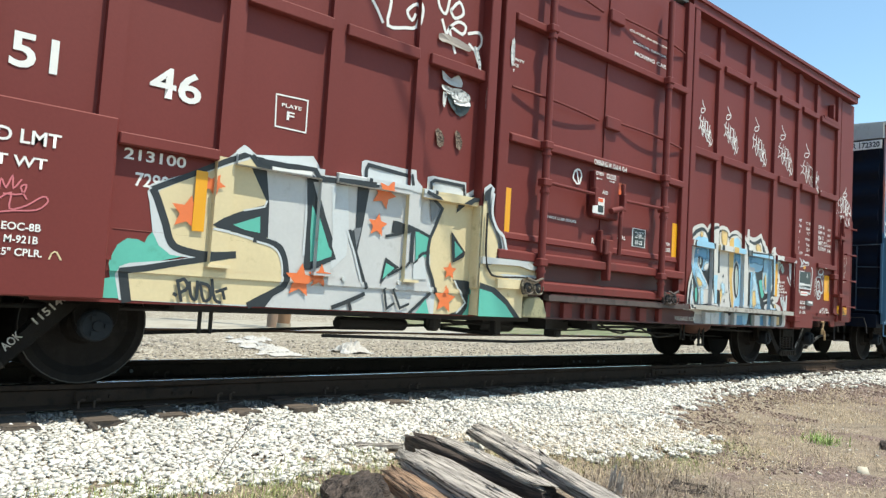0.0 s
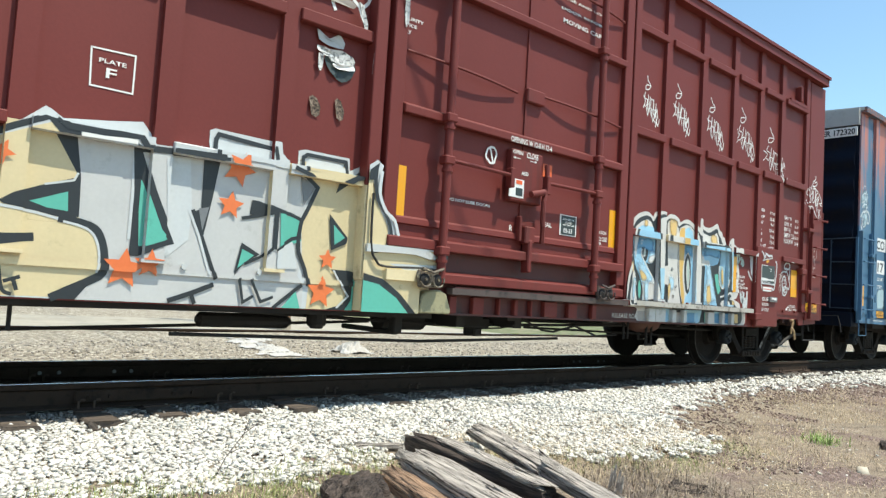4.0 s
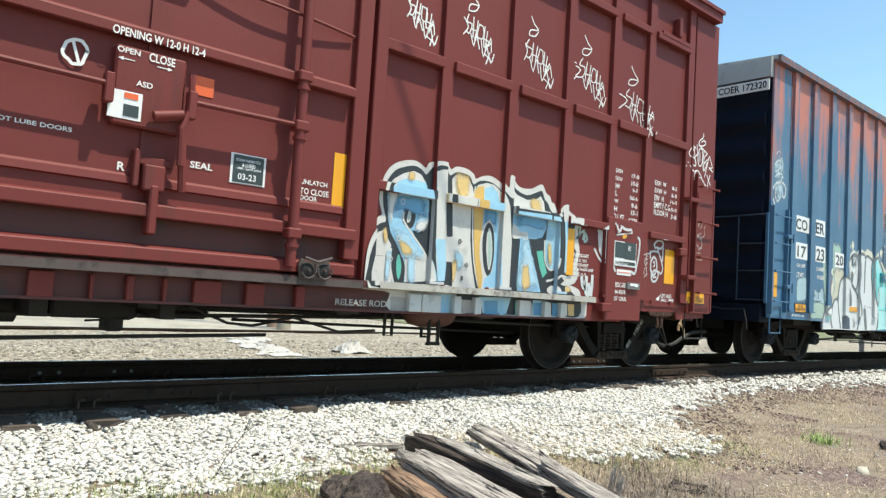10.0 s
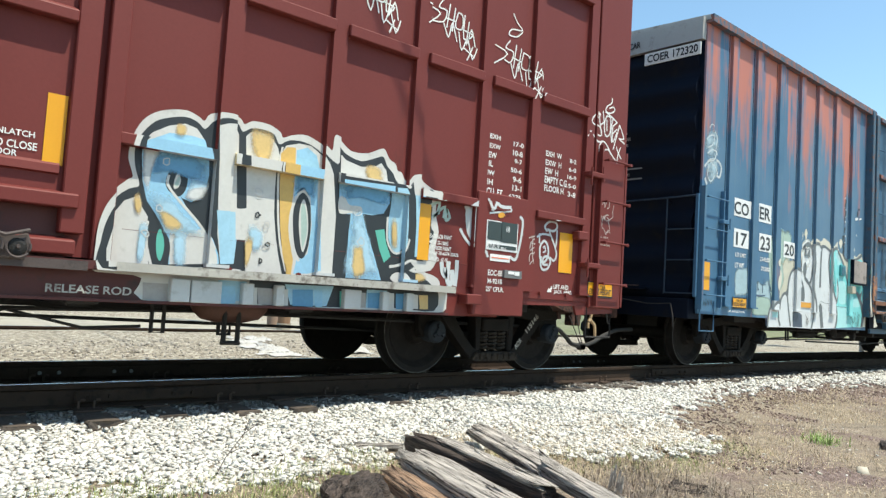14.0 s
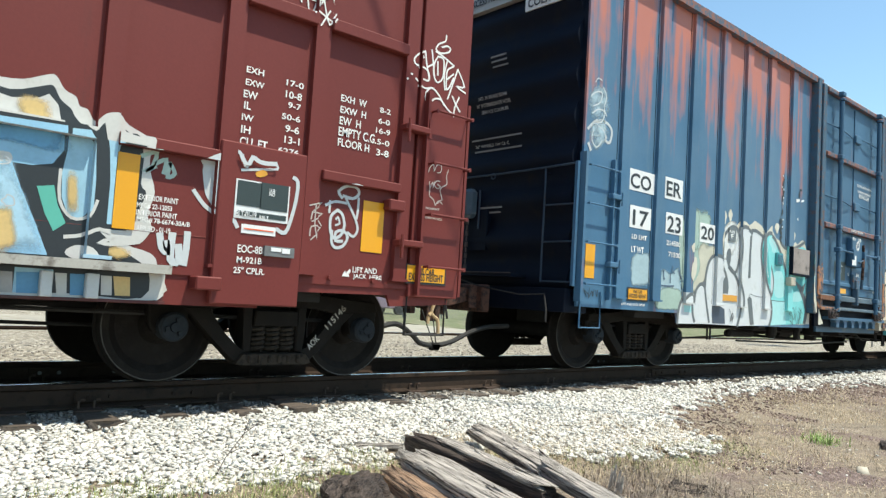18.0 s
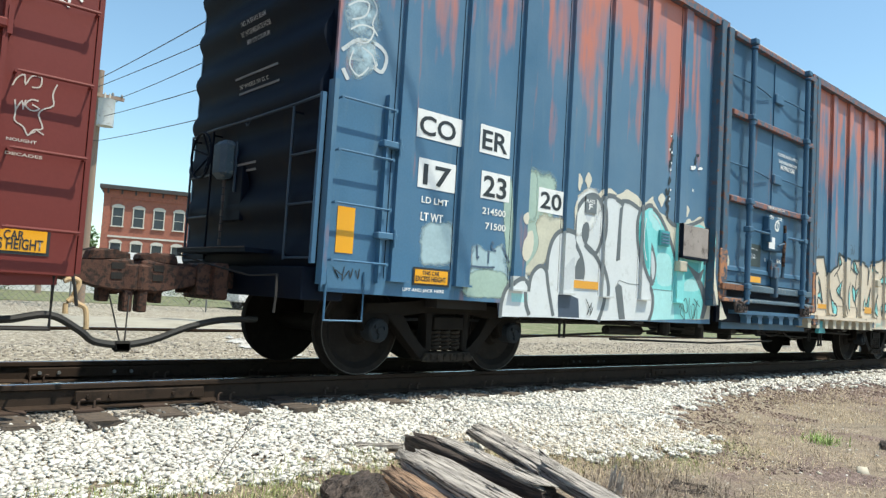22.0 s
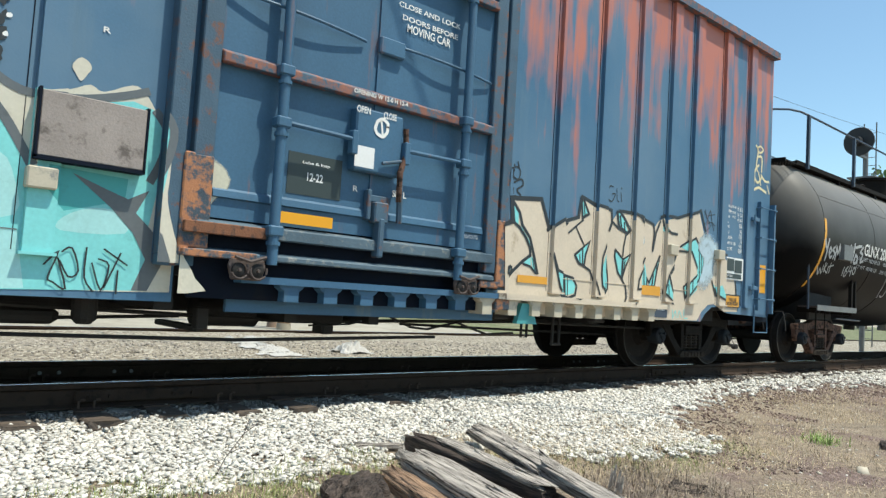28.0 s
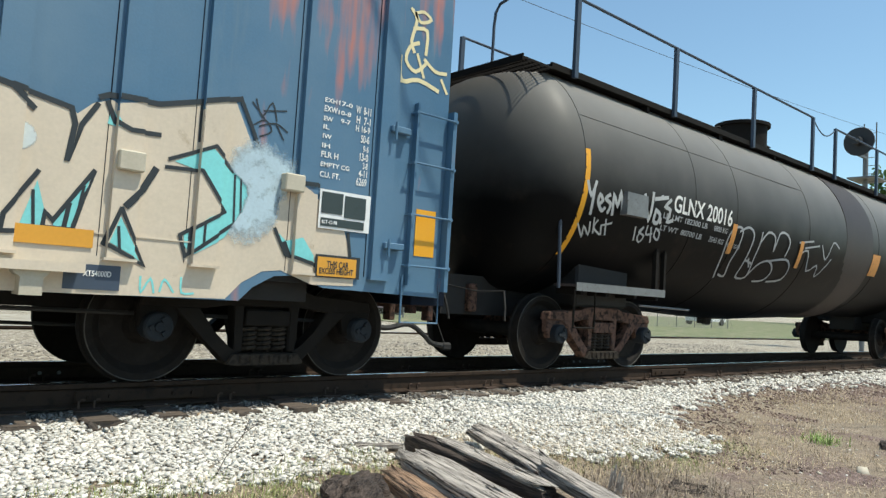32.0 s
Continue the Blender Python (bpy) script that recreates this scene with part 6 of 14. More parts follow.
stroke(RED_CAR, RED_RELIEF, INK, 0.01125, 'graffiti_line', 'black letter outlines', 0.035, [(-3.33, 1.78), (-3.33, 1.90), (-3.31, 1.94), (-2.85, 1.91), (-2.83, 1.83)])
stroke(RED_CAR, RED_RELIEF, PALE, 0.01150, 'graffiti_highlight', 'white upper edge', 0.035, [(-3.26, 1.78), (-2.98, 1.79), (-2.66, 1.78), (-2.58, 1.76)])
coat(RED_CAR, RED_RELIEF, INK, 0.01175, 'graffiti_line', 'black letter outlines', [(-3.01, 1.37), (-3.00, 1.48), (-2.94, 1.48), (-2.74, 1.43), (-2.94, 1.36)])
stroke(RED_CAR, RED_RELIEF, INK, 0.01200, 'graffiti_line', 'black letter outlines', 0.026, [(-3.07, 1.33), (-2.94, 1.36), (-2.77, 1.42)])
coat(RED_CAR, RED_RELIEF, TEAL, 0.01225, 'graffiti_teal', 'teal gaps between the letters', [(-2.77, 1.41), (-2.56, 1.37), (-2.54, 1.20), (-2.75, 1.12)])
stroke(RED_CAR, RED_RELIEF, INK, 0.01250, 'graffiti_line', 'black letter outlines', 0.030, [(-2.80, 1.42), (-2.66, 1.41), (-2.54, 1.37)])
stroke(RED_CAR, RED_RELIEF, INK, 0.01275, 'graffiti_line', 'black letter outlines', 0.042, [(-2.80, 1.41), (-2.80, 1.12)])
stroke(RED_CAR, RED_RELIEF, INK, 0.01300, 'graffiti_line', 'black letter outlines', 0.030, [(-2.77, 1.10), (-2.63, 1.21), (-2.55, 1.23)])
coat(RED_CAR, RED_RELIEF, PALE, 0.01325, 'graffiti_fill', 'white letter parts', [(-2.77, 1.10), (-2.62, 1.19), (-2.56, 0.97), (-2.77, 0.96)])
coat(RED_CAR, RED_RELIEF, INK, 0.01350, 'graffiti_line', 'black letter outlines', [(-3.11, 0.88), (-3.06, 1.14), (-2.90, 1.06), (-3.02, 0.99)])
coat(RED_CAR, RED_RELIEF, TEAL, 0.01375, 'graffiti_teal', 'dull teal letter hole', [(-3.08, 0.94), (-3.05, 1.09), (-2.95, 1.05)])
stroke(RED_CAR, RED_RELIEF, INK, 0.01400, 'graffiti_line', 'black letter outlines', 0.024, [(-3.02, 0.98), (-2.88, 1.05), (-2.82, 1.11)])
stroke(RED_CAR, RED_RELIEF, INK, 0.01425, 'graffiti_line', 'black letter outlines', 0.036, [(-2.55, 1.38), (-2.57, 1.23), (-2.56, 1.11), (-2.49, 0.97), (-2.45, 0.85)])
coat(RED_CAR, RED_RELIEF, GREYL, 0.01450, 'graffiti_shade', 'mid grey letter part', [(-2.59, 1.73), (-2.43, 1.68), (-2.54, 1.50)])
stroke(RED_CAR, RED_RELIEF, INK, 0.01475, 'graffiti_line', 'black letter outlines', 0.036, [(-2.68, 1.78), (-2.53, 1.74), (-2.42, 1.66), (-2.50, 1.47), (-2.55, 1.37)])
stroke(RED_CAR, RED_RELIEF, INK, 0.01500, 'graffiti_line', 'black letter outlines', 0.036, [(-3.59, 0.67), (-3.43, 0.73), (-3.27, 0.80)])
stroke(RED_CAR, RED_RELIEF, INK, 0.01525, 'graffiti_line', 'black letter outlines', 0.032, [(-3.43, 0.73), (-3.40, 0.66)])
coat(RED_CAR, RED_RELIEF, TEAL, 0.01550, 'graffiti_teal', 'teal gaps between the letters', [(-2.68, 0.65), (-2.56, 0.79), (-2.51, 0.65)])
stroke(RED_CAR, RED_RELIEF, INK, 0.01575, 'graffiti_line', 'black letter outlines', 0.030, [(-2.75, 0.65), (-2.59, 0.78), (-2.51, 0.84)])
coat(RED_CAR, RED_RELIEF, PALE, 0.01600, 'graffiti_fill', 'white letter parts', [(-2.55, 1.85), (-2.52, 1.89), (-2.22, 1.89), (-2.16, 1.86), (-2.16, 1.82), (-2.55, 1.80)])
stroke(RED_CAR, RED_RELIEF, INK, 0.01625, 'graffiti_line', 'black letter outlines', 0.032, [(-2.57, 1.78), (-2.58, 1.89), (-2.54, 1.92), (-2.16, 1.92), (-2.14, 1.82)])
coat(RED_CAR, RED_RELIEF, INK, 0.01650, 'graffiti_line', 'black letter outlines', [(-2.24, 1.64), (-2.21, 1.74), (-2.05, 1.83), (-1.90, 1.95), (-1.93, 1.80), (-2.08, 1.76)])
coat(RED_CAR, RED_RELIEF, INK, 0.01675, 'graffiti_line', 'black letter outlines', [(-2.29, 1.46), (-2.09, 1.27), (-2.10, 1.22), (-2.25, 1.15)])
coat(RED_CAR, RED_RELIEF, TEAL, 0.01700, 'graffiti_teal', 'dull teal letter hole', [(-2.24, 1.37), (-2.12, 1.27), (-2.22, 1.20)])
stroke(RED_CAR, RED_RELIEF, INK, 0.01725, 'graffiti_line', 'black letter outlines', 0.034, [(-1.93, 1.89), (-1.93, 1.77), (-1.90, 1.63), (-1.81, 1.52), (-1.75, 1.41), (-1.73, 1.30), (-1.81, 1.20), (-1.93, 1.17)], True)
stroke(RED_CAR, RED_RELIEF, PALE, 0.01750, 'graffiti_highlight', 'white letter edges', 0.032, [(-1.87, 1.87), (-1.88, 1.68), (-1.80, 1.53), (-1.70, 1.46), (-1.64, 1.31), (-1.57, 1.24), (-1.19, 1.24), (-1.13, 1.16)], True)
stroke(RED_CAR, RED_RELIEF, INK, 0.01775, 'graffiti_line', 'black letter outlines', 0.028, [(-1.60, 1.28), (-1.40, 1.28), (-1.16, 1.27), (-1.06, 1.19), (-1.10, 1.09)], True)
coat(RED_CAR, RED_RELIEF, INK, 0.01800, 'graffiti_line', 'black letter outlines', [(-2.24, 0.99), (-2.06, 0.99), (-1.79, 0.94), (-1.59, 0.82), (-1.40, 0.65), (-2.27, 0.65), (-2.10, 0.70), (-2.07, 0.79), (-2.16, 0.92)])
coat(RED_CAR, RED_RELIEF, TEAL, 0.01825, 'graffiti_teal', 'teal gaps between the letters', [(-2.08, 0.65), (-2.02, 0.73), (-2.01, 0.92), (-1.83, 0.89), (-1.63, 0.78), (-1.49, 0.65)])
stroke(RED_CAR, RED_RELIEF, PALE, 0.01850, 'graffiti_highlight', 'white letter edges', 0.018, [(-2.21, 0.98), (-2.14, 0.88), (-2.05, 0.77), (-2.16, 0.67)])
coat(RED_CAR, RED_RELIEF, ORANGE, 0.01875, 'graffiti_star', 'orange star', star(-4.892, 1.316, 0.135, 8))
coat(RED_CAR, RED_RELIEF, ORANGE, 0.01900, 'graffiti_star', 'orange star', star(-4.724, 1.553, 0.085, 25))
coat(RED_CAR, RED_RELIEF, ORANGE, 0.01925, 'graffiti_star', 'orange star', star(-3.919, 0.878, 0.145, 5))
coat(RED_CAR, RED_RELIEF, ORANGE, 0.01950, 'graffiti_star', 'orange star', star(-3.751, 0.923, 0.105, 0))
coat(RED_CAR, RED_RELIEF, ORANGE, 0.01975, 'graffiti_star', 'orange star', star(-3.130, 1.702, 0.140, 20))
coat(RED_CAR, RED_RELIEF, ORANGE, 0.02000, 'graffiti_star', 'orange star', star(-3.176, 1.418, 0.110, 5))
coat(RED_CAR, RED_RELIEF, ORANGE, 0.02025, 'graffiti_star', 'orange star', star(-2.282, 1.070, 0.090, 0))
coat(RED_CAR, RED_RELIEF, ORANGE, 0.02050, 'graffiti_star', 'orange star', star(-2.327, 0.794, 0.140, 5))
stroke(RED_CAR, RED_RELIEF, INK, 0.02075, 'graffiti_tag', 'black scribbled tag', 0.024, [(-4.93, 0.82), (-4.89, 0.67)])
stroke(RED_CAR, RED_RELIEF, INK, 0.02100, 'graffiti_tag', 'black scribbled tag', 0.024, [(-4.92, 0.81), (-4.88, 0.83), (-4.85, 0.77), (-4.90, 0.73)], True)
stroke(RED_CAR, RED_RELIEF, INK, 0.02125, 'graffiti_tag', 'black scribbled tag', 0.024, [(-4.84, 0.81), (-4.82, 0.71), (-4.78, 0.69), (-4.78, 0.82)], True)
stroke(RED_CAR, RED_RELIEF, INK, 0.02150, 'graffiti_tag', 'black scribbled tag', 0.024, [(-4.76, 0.81), (-4.72, 0.68), (-4.67, 0.71), (-4.69, 0.79), (-4.76, 0.81)], True)
stroke(RED_CAR, RED_RELIEF, INK, 0.02175, 'graffiti_tag', 'black scribbled tag', 0.024, [(-4.67, 0.84), (-4.64, 0.70), (-4.59, 0.67)], True)
stroke(RED_CAR, RED_RELIEF, INK, 0.02200, 'graffiti_tag', 'black scribbled tag', 0.024, [(-4.63, 0.75), (-4.55, 0.78)])
stroke(RED_CAR, RED_RELIEF, INK, 0.02225, 'graffiti_tag', 'black scribbled tag', 0.024, [(-4.58, 0.76), (-4.56, 0.70)])
stroke(RED_CAR, RED_RELIEF, INK, 0.02250, 'graffiti_tag', 'black scribbled tag', 0.024, [(-4.95, 0.72), (-4.93, 0.71)])
stroke(RED_CAR, RED_RELIEF, INK, 0.02275, 'graffiti_tag', 'black scribbled tag', 0.024, [(-3.06, 0.86), (-3.02, 0.68), (-2.94, 0.73)])
stroke(RED_CAR, RED_RELIEF, INK, 0.02300, 'graffiti_tag', 'black scribbled tag', 0.024, [(-2.96, 0.86), (-2.87, 0.69), (-2.77, 0.73)])
bm = bmesh.new()
for q in band([(-5.78, 0.94), (-5.81, 0.83), (-5.79, 0.75), (-5.71, 0.78), (-5.70, 0.85), (-5.75, 0.95), (-5.78, 0.94)], 0.010, True):
    paint(bm, q, RED_RELIEF, 0.0040)
for q in band([(-5.70, 0.82), (-5.70, 0.78), (-5.61, 0.78), (-5.58, 0.88), (-5.65, 0.89), (-5.70, 0.83)], 0.010, True):
    paint(bm, q, RED_RELIEF, 0.0040)
for q in band([(-5.55, 0.86), (-5.48, 0.89), (-5.52, 0.81), (-5.47, 0.77)], 0.010, True):
    paint(bm, q, RED_RELIEF, 0.0041)
flat_mesh('chalk_scribble', bm, CREAM, RED_CAR, '')
bm = bmesh.new()
for q in band([(-6.11, 1.27), (-6.10, 1.38), (-6.07, 1.33), (-6.04, 1.41), (-6.03, 1.33), (-5.99, 1.39)], 0.010, True):
    paint(bm, q, RED_RELIEF, 0.0040)
for q in band([(-6.11, 1.25), (-6.04, 1.30), (-6.04, 1.20), (-5.95, 1.23), (-5.86, 1.30), (-5.83, 1.27), (-5.89, 1.21), (-6.02, 1.19), (-6.11, 1.17)], 0.010, True):
    paint(bm, q, RED_RELIEF, 0.0040)
for q in band([(-6.08, 1.29), (-5.98, 1.30), (-5.96, 1.36), (-5.99, 1.34), (-5.95, 1.27)], 0.010, True):
    paint(bm, q, RED_RELIEF, 0.0041)
flat_mesh('marker_scribble', bm, PINK, RED_CAR, '')
bm = bmesh.new()
for q in band([(-3.39, 3.42), (-3.32, 3.34), (-3.26, 3.25)], 0.030, True):
    paint(bm, q, RED_RELIEF, 0.0040)
for q in band([(-3.22, 3.63), (-3.18, 3.46), (-3.20, 3.24), (-2.99, 3.28), (-2.88, 3.32), (-2.84, 3.47), (-2.88, 3.54), (-2.99, 3.44), (-2.93, 3.37), (-2.89, 3.44)], 0.030, True):
    paint(bm, q, RED_RELIEF, 0.0040)
for q in band([(-2.64, 3.72), (-2.60, 3.60), (-2.52, 3.56), (-2.48, 3.72)], 0.030, True):
    paint(bm, q, RED_RELIEF, 0.0041)
for q in band([(-2.46, 3.61), (-2.35, 3.73), (-2.29, 3.63), (-2.40, 3.55), (-2.46, 3.61)], 0.030, True):
    paint(bm, q, RED_RELIEF, 0.0042)
for q in band([(-2.56, 3.49), (-2.50, 3.37), (-2.46, 3.44), (-2.35, 3.53), (-2.25, 3.51), (-2.29, 3.42), (-2.46, 3.44), (-2.37, 3.21)], 0.030, True):
    paint(bm, q, RED_RELIEF, 0.0042)
for q in band([(-2.21, 3.45), (-2.06, 3.50), (-2.02, 3.41), (-2.10, 3.31), (-2.19, 3.35)], 0.030, True):
    paint(bm, q, RED_RELIEF, 0.0043)
flat_mesh('marker_scribble', bm, WHITE, RED_CAR, '')
bm = bmesh.new()
for q in band([(2.28, 3.55), (2.32, 3.48), (2.28, 3.39)], 0.014, True):
    paint(bm, q, RED_RELIEF, 0.0040)
for q in band([(2.35, 3.41), (2.39, 3.31), (2.41, 3.43), (2.47, 3.31)], 0.014, True):
    paint(bm, q, RED_RELIEF, 0.0040)
for q in band([(2.47, 3.39), (2.51, 3.25), (2.55, 3.38)], 0.014, True):
    paint(bm, q, RED_RELIEF, 0.0041)
for q in band([(2.57, 3.36), (2.62, 3.21), (2.66, 3.31)], 0.014, True):
    paint(bm, q, RED_RELIEF, 0.0042)
for q in band([(2.35, 3.82), (2.37, 3.76), (2.43, 3.71), (2.34, 3.70), (2.32, 3.64), (2.39, 3.65), (2.43, 3.70)], 0.014, True):
    paint(bm, q, RED_RELIEF, 0.0042)
for q in band([(2.32, 3.60), (2.30, 3.52), (2.37, 3.51), (2.34, 3.42), (2.30, 3.43)], 0.014, True):
    paint(bm, q, RED_RELIEF, 0.0043)
for q in band([(2.39, 3.58), (2.37, 3.39)], 0.014, True):
    paint(bm, q, RED_RELIEF, 0.0043)
for q in band([(2.43, 3.56), (2.41, 3.37)], 0.014, True):
    paint(bm, q, RED_RELIEF, 0.0043)
for q in band([(2.37, 3.46), (2.43, 3.46)], 0.014, True):
    paint(bm, q, RED_RELIEF, 0.0044)
for q in band([(2.45, 3.54), (2.45, 3.42), (2.51, 3.41), (2.51, 3.52), (2.45, 3.54)], 0.014, True):
    paint(bm, q, RED_RELIEF, 0.0044)
for q in band([(2.51, 3.54), (2.51, 3.35), (2.59, 3.40), (2.51, 3.41)], 0.014, True):
    paint(bm, q, RED_RELIEF, 0.0045)
for q in band([(2.57, 3.50), (2.55, 3.30), (2.59, 3.44), (2.62, 3.31)], 0.014, True):
    paint(bm, q, RED_RELIEF, 0.0046)
for q in band([(2.53, 3.27), (2.62, 3.23)], 0.014, True):
    paint(bm, q, RED_RELIEF, 0.0046)
for q in band([(2.60, 3.30), (2.57, 3.19)], 0.014, True):
    paint(bm, q, RED_RELIEF, 0.0047)
for q in band([(2.99, 3.60), (3.05, 3.52), (2.99, 3.43)], 0.014, True):
    paint(bm, q, RED_RELIEF, 0.0047)
for q in band([(3.09, 3.46), (3.14, 3.35), (3.16, 3.48), (3.22, 3.34)], 0.014, True):
    paint(bm, q, RED_RELIEF, 0.0047)
for q in band([(3.24, 3.43), (3.28, 3.28), (3.32, 3.42)], 0.014, True):
    paint(bm, q, RED_RELIEF, 0.0048)
for q in band([(3.32, 3.40), (3.39, 3.24), (3.43, 3.34)], 0.014, True):
    paint(bm, q, RED_RELIEF, 0.0049)
for q in band([(3.07, 3.89), (3.12, 3.83), (3.18, 3.78), (3.07, 3.76), (3.05, 3.69), (3.14, 3.71), (3.18, 3.77)], 0.014, True):
    paint(bm, q, RED_RELIEF, 0.0049)
for q in band([(3.05, 3.65), (3.03, 3.57), (3.10, 3.56), (3.07, 3.46), (3.03, 3.47)], 0.014, True):
    paint(bm, q, RED_RELIEF, 0.0050)
for q in band([(3.12, 3.64), (3.12, 3.43)], 0.014, True):
    paint(bm, q, RED_RELIEF, 0.0050)
for q in band([(3.18, 3.62), (3.16, 3.41)], 0.014, True):
    paint(bm, q, RED_RELIEF, 0.0051)
for q in band([(3.10, 3.51), (3.18, 3.51)], 0.014, True):
    paint(bm, q, RED_RELIEF, 0.0051)
for q in band([(3.20, 3.59), (3.18, 3.46), (3.26, 3.46), (3.26, 3.57), (3.20, 3.59)], 0.014, True):
    paint(bm, q, RED_RELIEF, 0.0052)
for q in band([(3.28, 3.59), (3.28, 3.38), (3.37, 3.44), (3.26, 3.46)], 0.014, True):
    paint(bm, q, RED_RELIEF, 0.0052)
for q in band([(3.32, 3.55), (3.30, 3.33), (3.37, 3.49), (3.39, 3.35)], 0.014, True):
    paint(bm, q, RED_RELIEF, 0.0053)
for q in band([(3.30, 3.31), (3.39, 3.26)], 0.014, True):
    paint(bm, q, RED_RELIEF, 0.0053)
for q in band([(3.37, 3.34), (3.32, 3.21)], 0.014, True):
    paint(bm, q, RED_RELIEF, 0.0054)
for q in band([(3.89, 3.59), (3.93, 3.51), (3.89, 3.41)], 0.014, True):
    paint(bm, q, RED_RELIEF, 0.0054)
for q in band([(3.98, 3.44), (4.04, 3.32), (4.08, 3.46), (4.13, 3.32)], 0.014, True):
    paint(bm, q, RED_RELIEF, 0.0054)
for q in band([(4.15, 3.41), (4.19, 3.25), (4.25, 3.40)], 0.014, True):
    paint(bm, q, RED_RELIEF, 0.0055)
for q in band([(4.26, 3.38), (4.33, 3.20), (4.38, 3.32)], 0.014, True):
    paint(bm, q, RED_RELIEF, 0.0056)
for q in band([(3.97, 3.91), (4.02, 3.84), (4.09, 3.79), (3.97, 3.76), (3.95, 3.70), (4.04, 3.71), (4.09, 3.77)], 0.014, True):
    paint(bm, q, RED_RELIEF, 0.0056)
for q in band([(3.95, 3.65), (3.91, 3.57), (4.01, 3.55), (3.97, 3.45), (3.91, 3.46)], 0.014, True):
    paint(bm, q, RED_RELIEF, 0.0057)
for q in band([(4.02, 3.63), (4.01, 3.41)], 0.014, True):
    paint(bm, q, RED_RELIEF, 0.0057)
for q in band([(4.09, 3.61), (4.06, 3.39)], 0.014, True):
    paint(bm, q, RED_RELIEF, 0.0057)
for q in band([(4.01, 3.50), (4.10, 3.49)], 0.014, True):
    paint(bm, q, RED_RELIEF, 0.0058)
for q in band([(4.13, 3.59), (4.10, 3.45), (4.18, 3.44), (4.18, 3.57), (4.13, 3.59)], 0.014, True):
    paint(bm, q, RED_RELIEF, 0.0059)
for q in band([(4.21, 3.58), (4.21, 3.36), (4.30, 3.42), (4.18, 3.44)], 0.014, True):
    paint(bm, q, RED_RELIEF, 0.0059)
for q in band([(4.26, 3.54), (4.23, 3.31), (4.30, 3.47), (4.35, 3.32)], 0.014, True):
    paint(bm, q, RED_RELIEF, 0.0060)
for q in band([(4.22, 3.28), (4.34, 3.23)], 0.014, True):
    paint(bm, q, RED_RELIEF, 0.0060)
for q in band([(4.31, 3.31), (4.26, 3.18)], 0.014, True):
    paint(bm, q, RED_RELIEF, 0.0060)
for q in band([(4.68, 3.58), (4.85, 3.54), (4.68, 3.39)], 0.014, True):
    paint(bm, q, RED_RELIEF, 0.0061)
for q in band([(4.90, 3.46), (4.97, 3.34), (5.01, 3.49), (5.08, 3.33)], 0.014, True):
    paint(bm, q, RED_RELIEF, 0.0062)
for q in band([(5.10, 3.43), (5.15, 3.26), (5.22, 3.42)], 0.014, True):
    paint(bm, q, RED_RELIEF, 0.0062)
for q in band([(5.23, 3.39), (5.30, 3.21), (5.36, 3.33)], 0.014, True):
    paint(bm, q, RED_RELIEF, 0.0063)
for q in band([(4.90, 3.97), (4.97, 3.89), (5.04, 3.84), (4.89, 3.81), (4.88, 3.74), (4.97, 3.75), (5.04, 3.82)], 0.014, True):
    paint(bm, q, RED_RELIEF, 0.0063)
for q in band([(4.88, 3.69), (4.83, 3.60), (4.93, 3.59), (4.89, 3.47), (4.71, 3.44)], 0.014, True):
    paint(bm, q, RED_RELIEF, 0.0063)
for q in band([(4.97, 3.67), (4.94, 3.43)], 0.014, True):
    paint(bm, q, RED_RELIEF, 0.0064)
for q in band([(5.04, 3.65), (5.01, 3.41)], 0.014, True):
    paint(bm, q, RED_RELIEF, 0.0065)
for q in band([(4.93, 3.52), (5.05, 3.52)], 0.014, True):
    paint(bm, q, RED_RELIEF, 0.0065)
for q in band([(5.08, 3.62), (5.05, 3.47), (5.14, 3.47), (5.14, 3.60), (5.08, 3.62)], 0.014, True):
    paint(bm, q, RED_RELIEF, 0.0066)
for q in band([(5.17, 3.62), (5.17, 3.38), (5.29, 3.45), (5.14, 3.47)], 0.014, True):
    paint(bm, q, RED_RELIEF, 0.0066)
for q in band([(5.23, 3.57), (5.21, 3.32), (5.27, 3.50), (5.33, 3.34)], 0.014, True):
    paint(bm, q, RED_RELIEF, 0.0066)
for q in band([(5.18, 3.29), (5.31, 3.24)], 0.014, True):
    paint(bm, q, RED_RELIEF, 0.0067)
for q in band([(5.30, 3.33), (5.23, 3.18)], 0.014, True):
    paint(bm, q, RED_RELIEF, 0.0068)
for q in band([(5.59, 3.45), (5.80, 3.40), (5.59, 3.24)], 0.014, True):
    paint(bm, q, RED_RELIEF, 0.0068)
for q in band([(5.86, 3.31), (5.93, 3.17), (5.97, 3.34), (6.05, 3.17)], 0.014, True):
    paint(bm, q, RED_RELIEF, 0.0069)
for q in band([(6.09, 3.28), (6.14, 3.09), (6.21, 3.26)], 0.014, True):
    paint(bm, q, RED_RELIEF, 0.0069)
for q in band([(6.23, 3.24), (6.30, 3.04), (6.39, 3.17)], 0.014, True):
    paint(bm, q, RED_RELIEF, 0.0069)
for q in band([(5.86, 3.85), (5.93, 3.77), (6.01, 3.71), (5.85, 3.68), (5.81, 3.61), (5.93, 3.62), (6.01, 3.69)], 0.014, True):
    paint(bm, q, RED_RELIEF, 0.0070)
for q in band([(5.83, 3.55), (5.77, 3.46), (5.89, 3.44), (5.85, 3.32), (5.76, 3.33)], 0.014, True):
    paint(bm, q, RED_RELIEF, 0.0071)
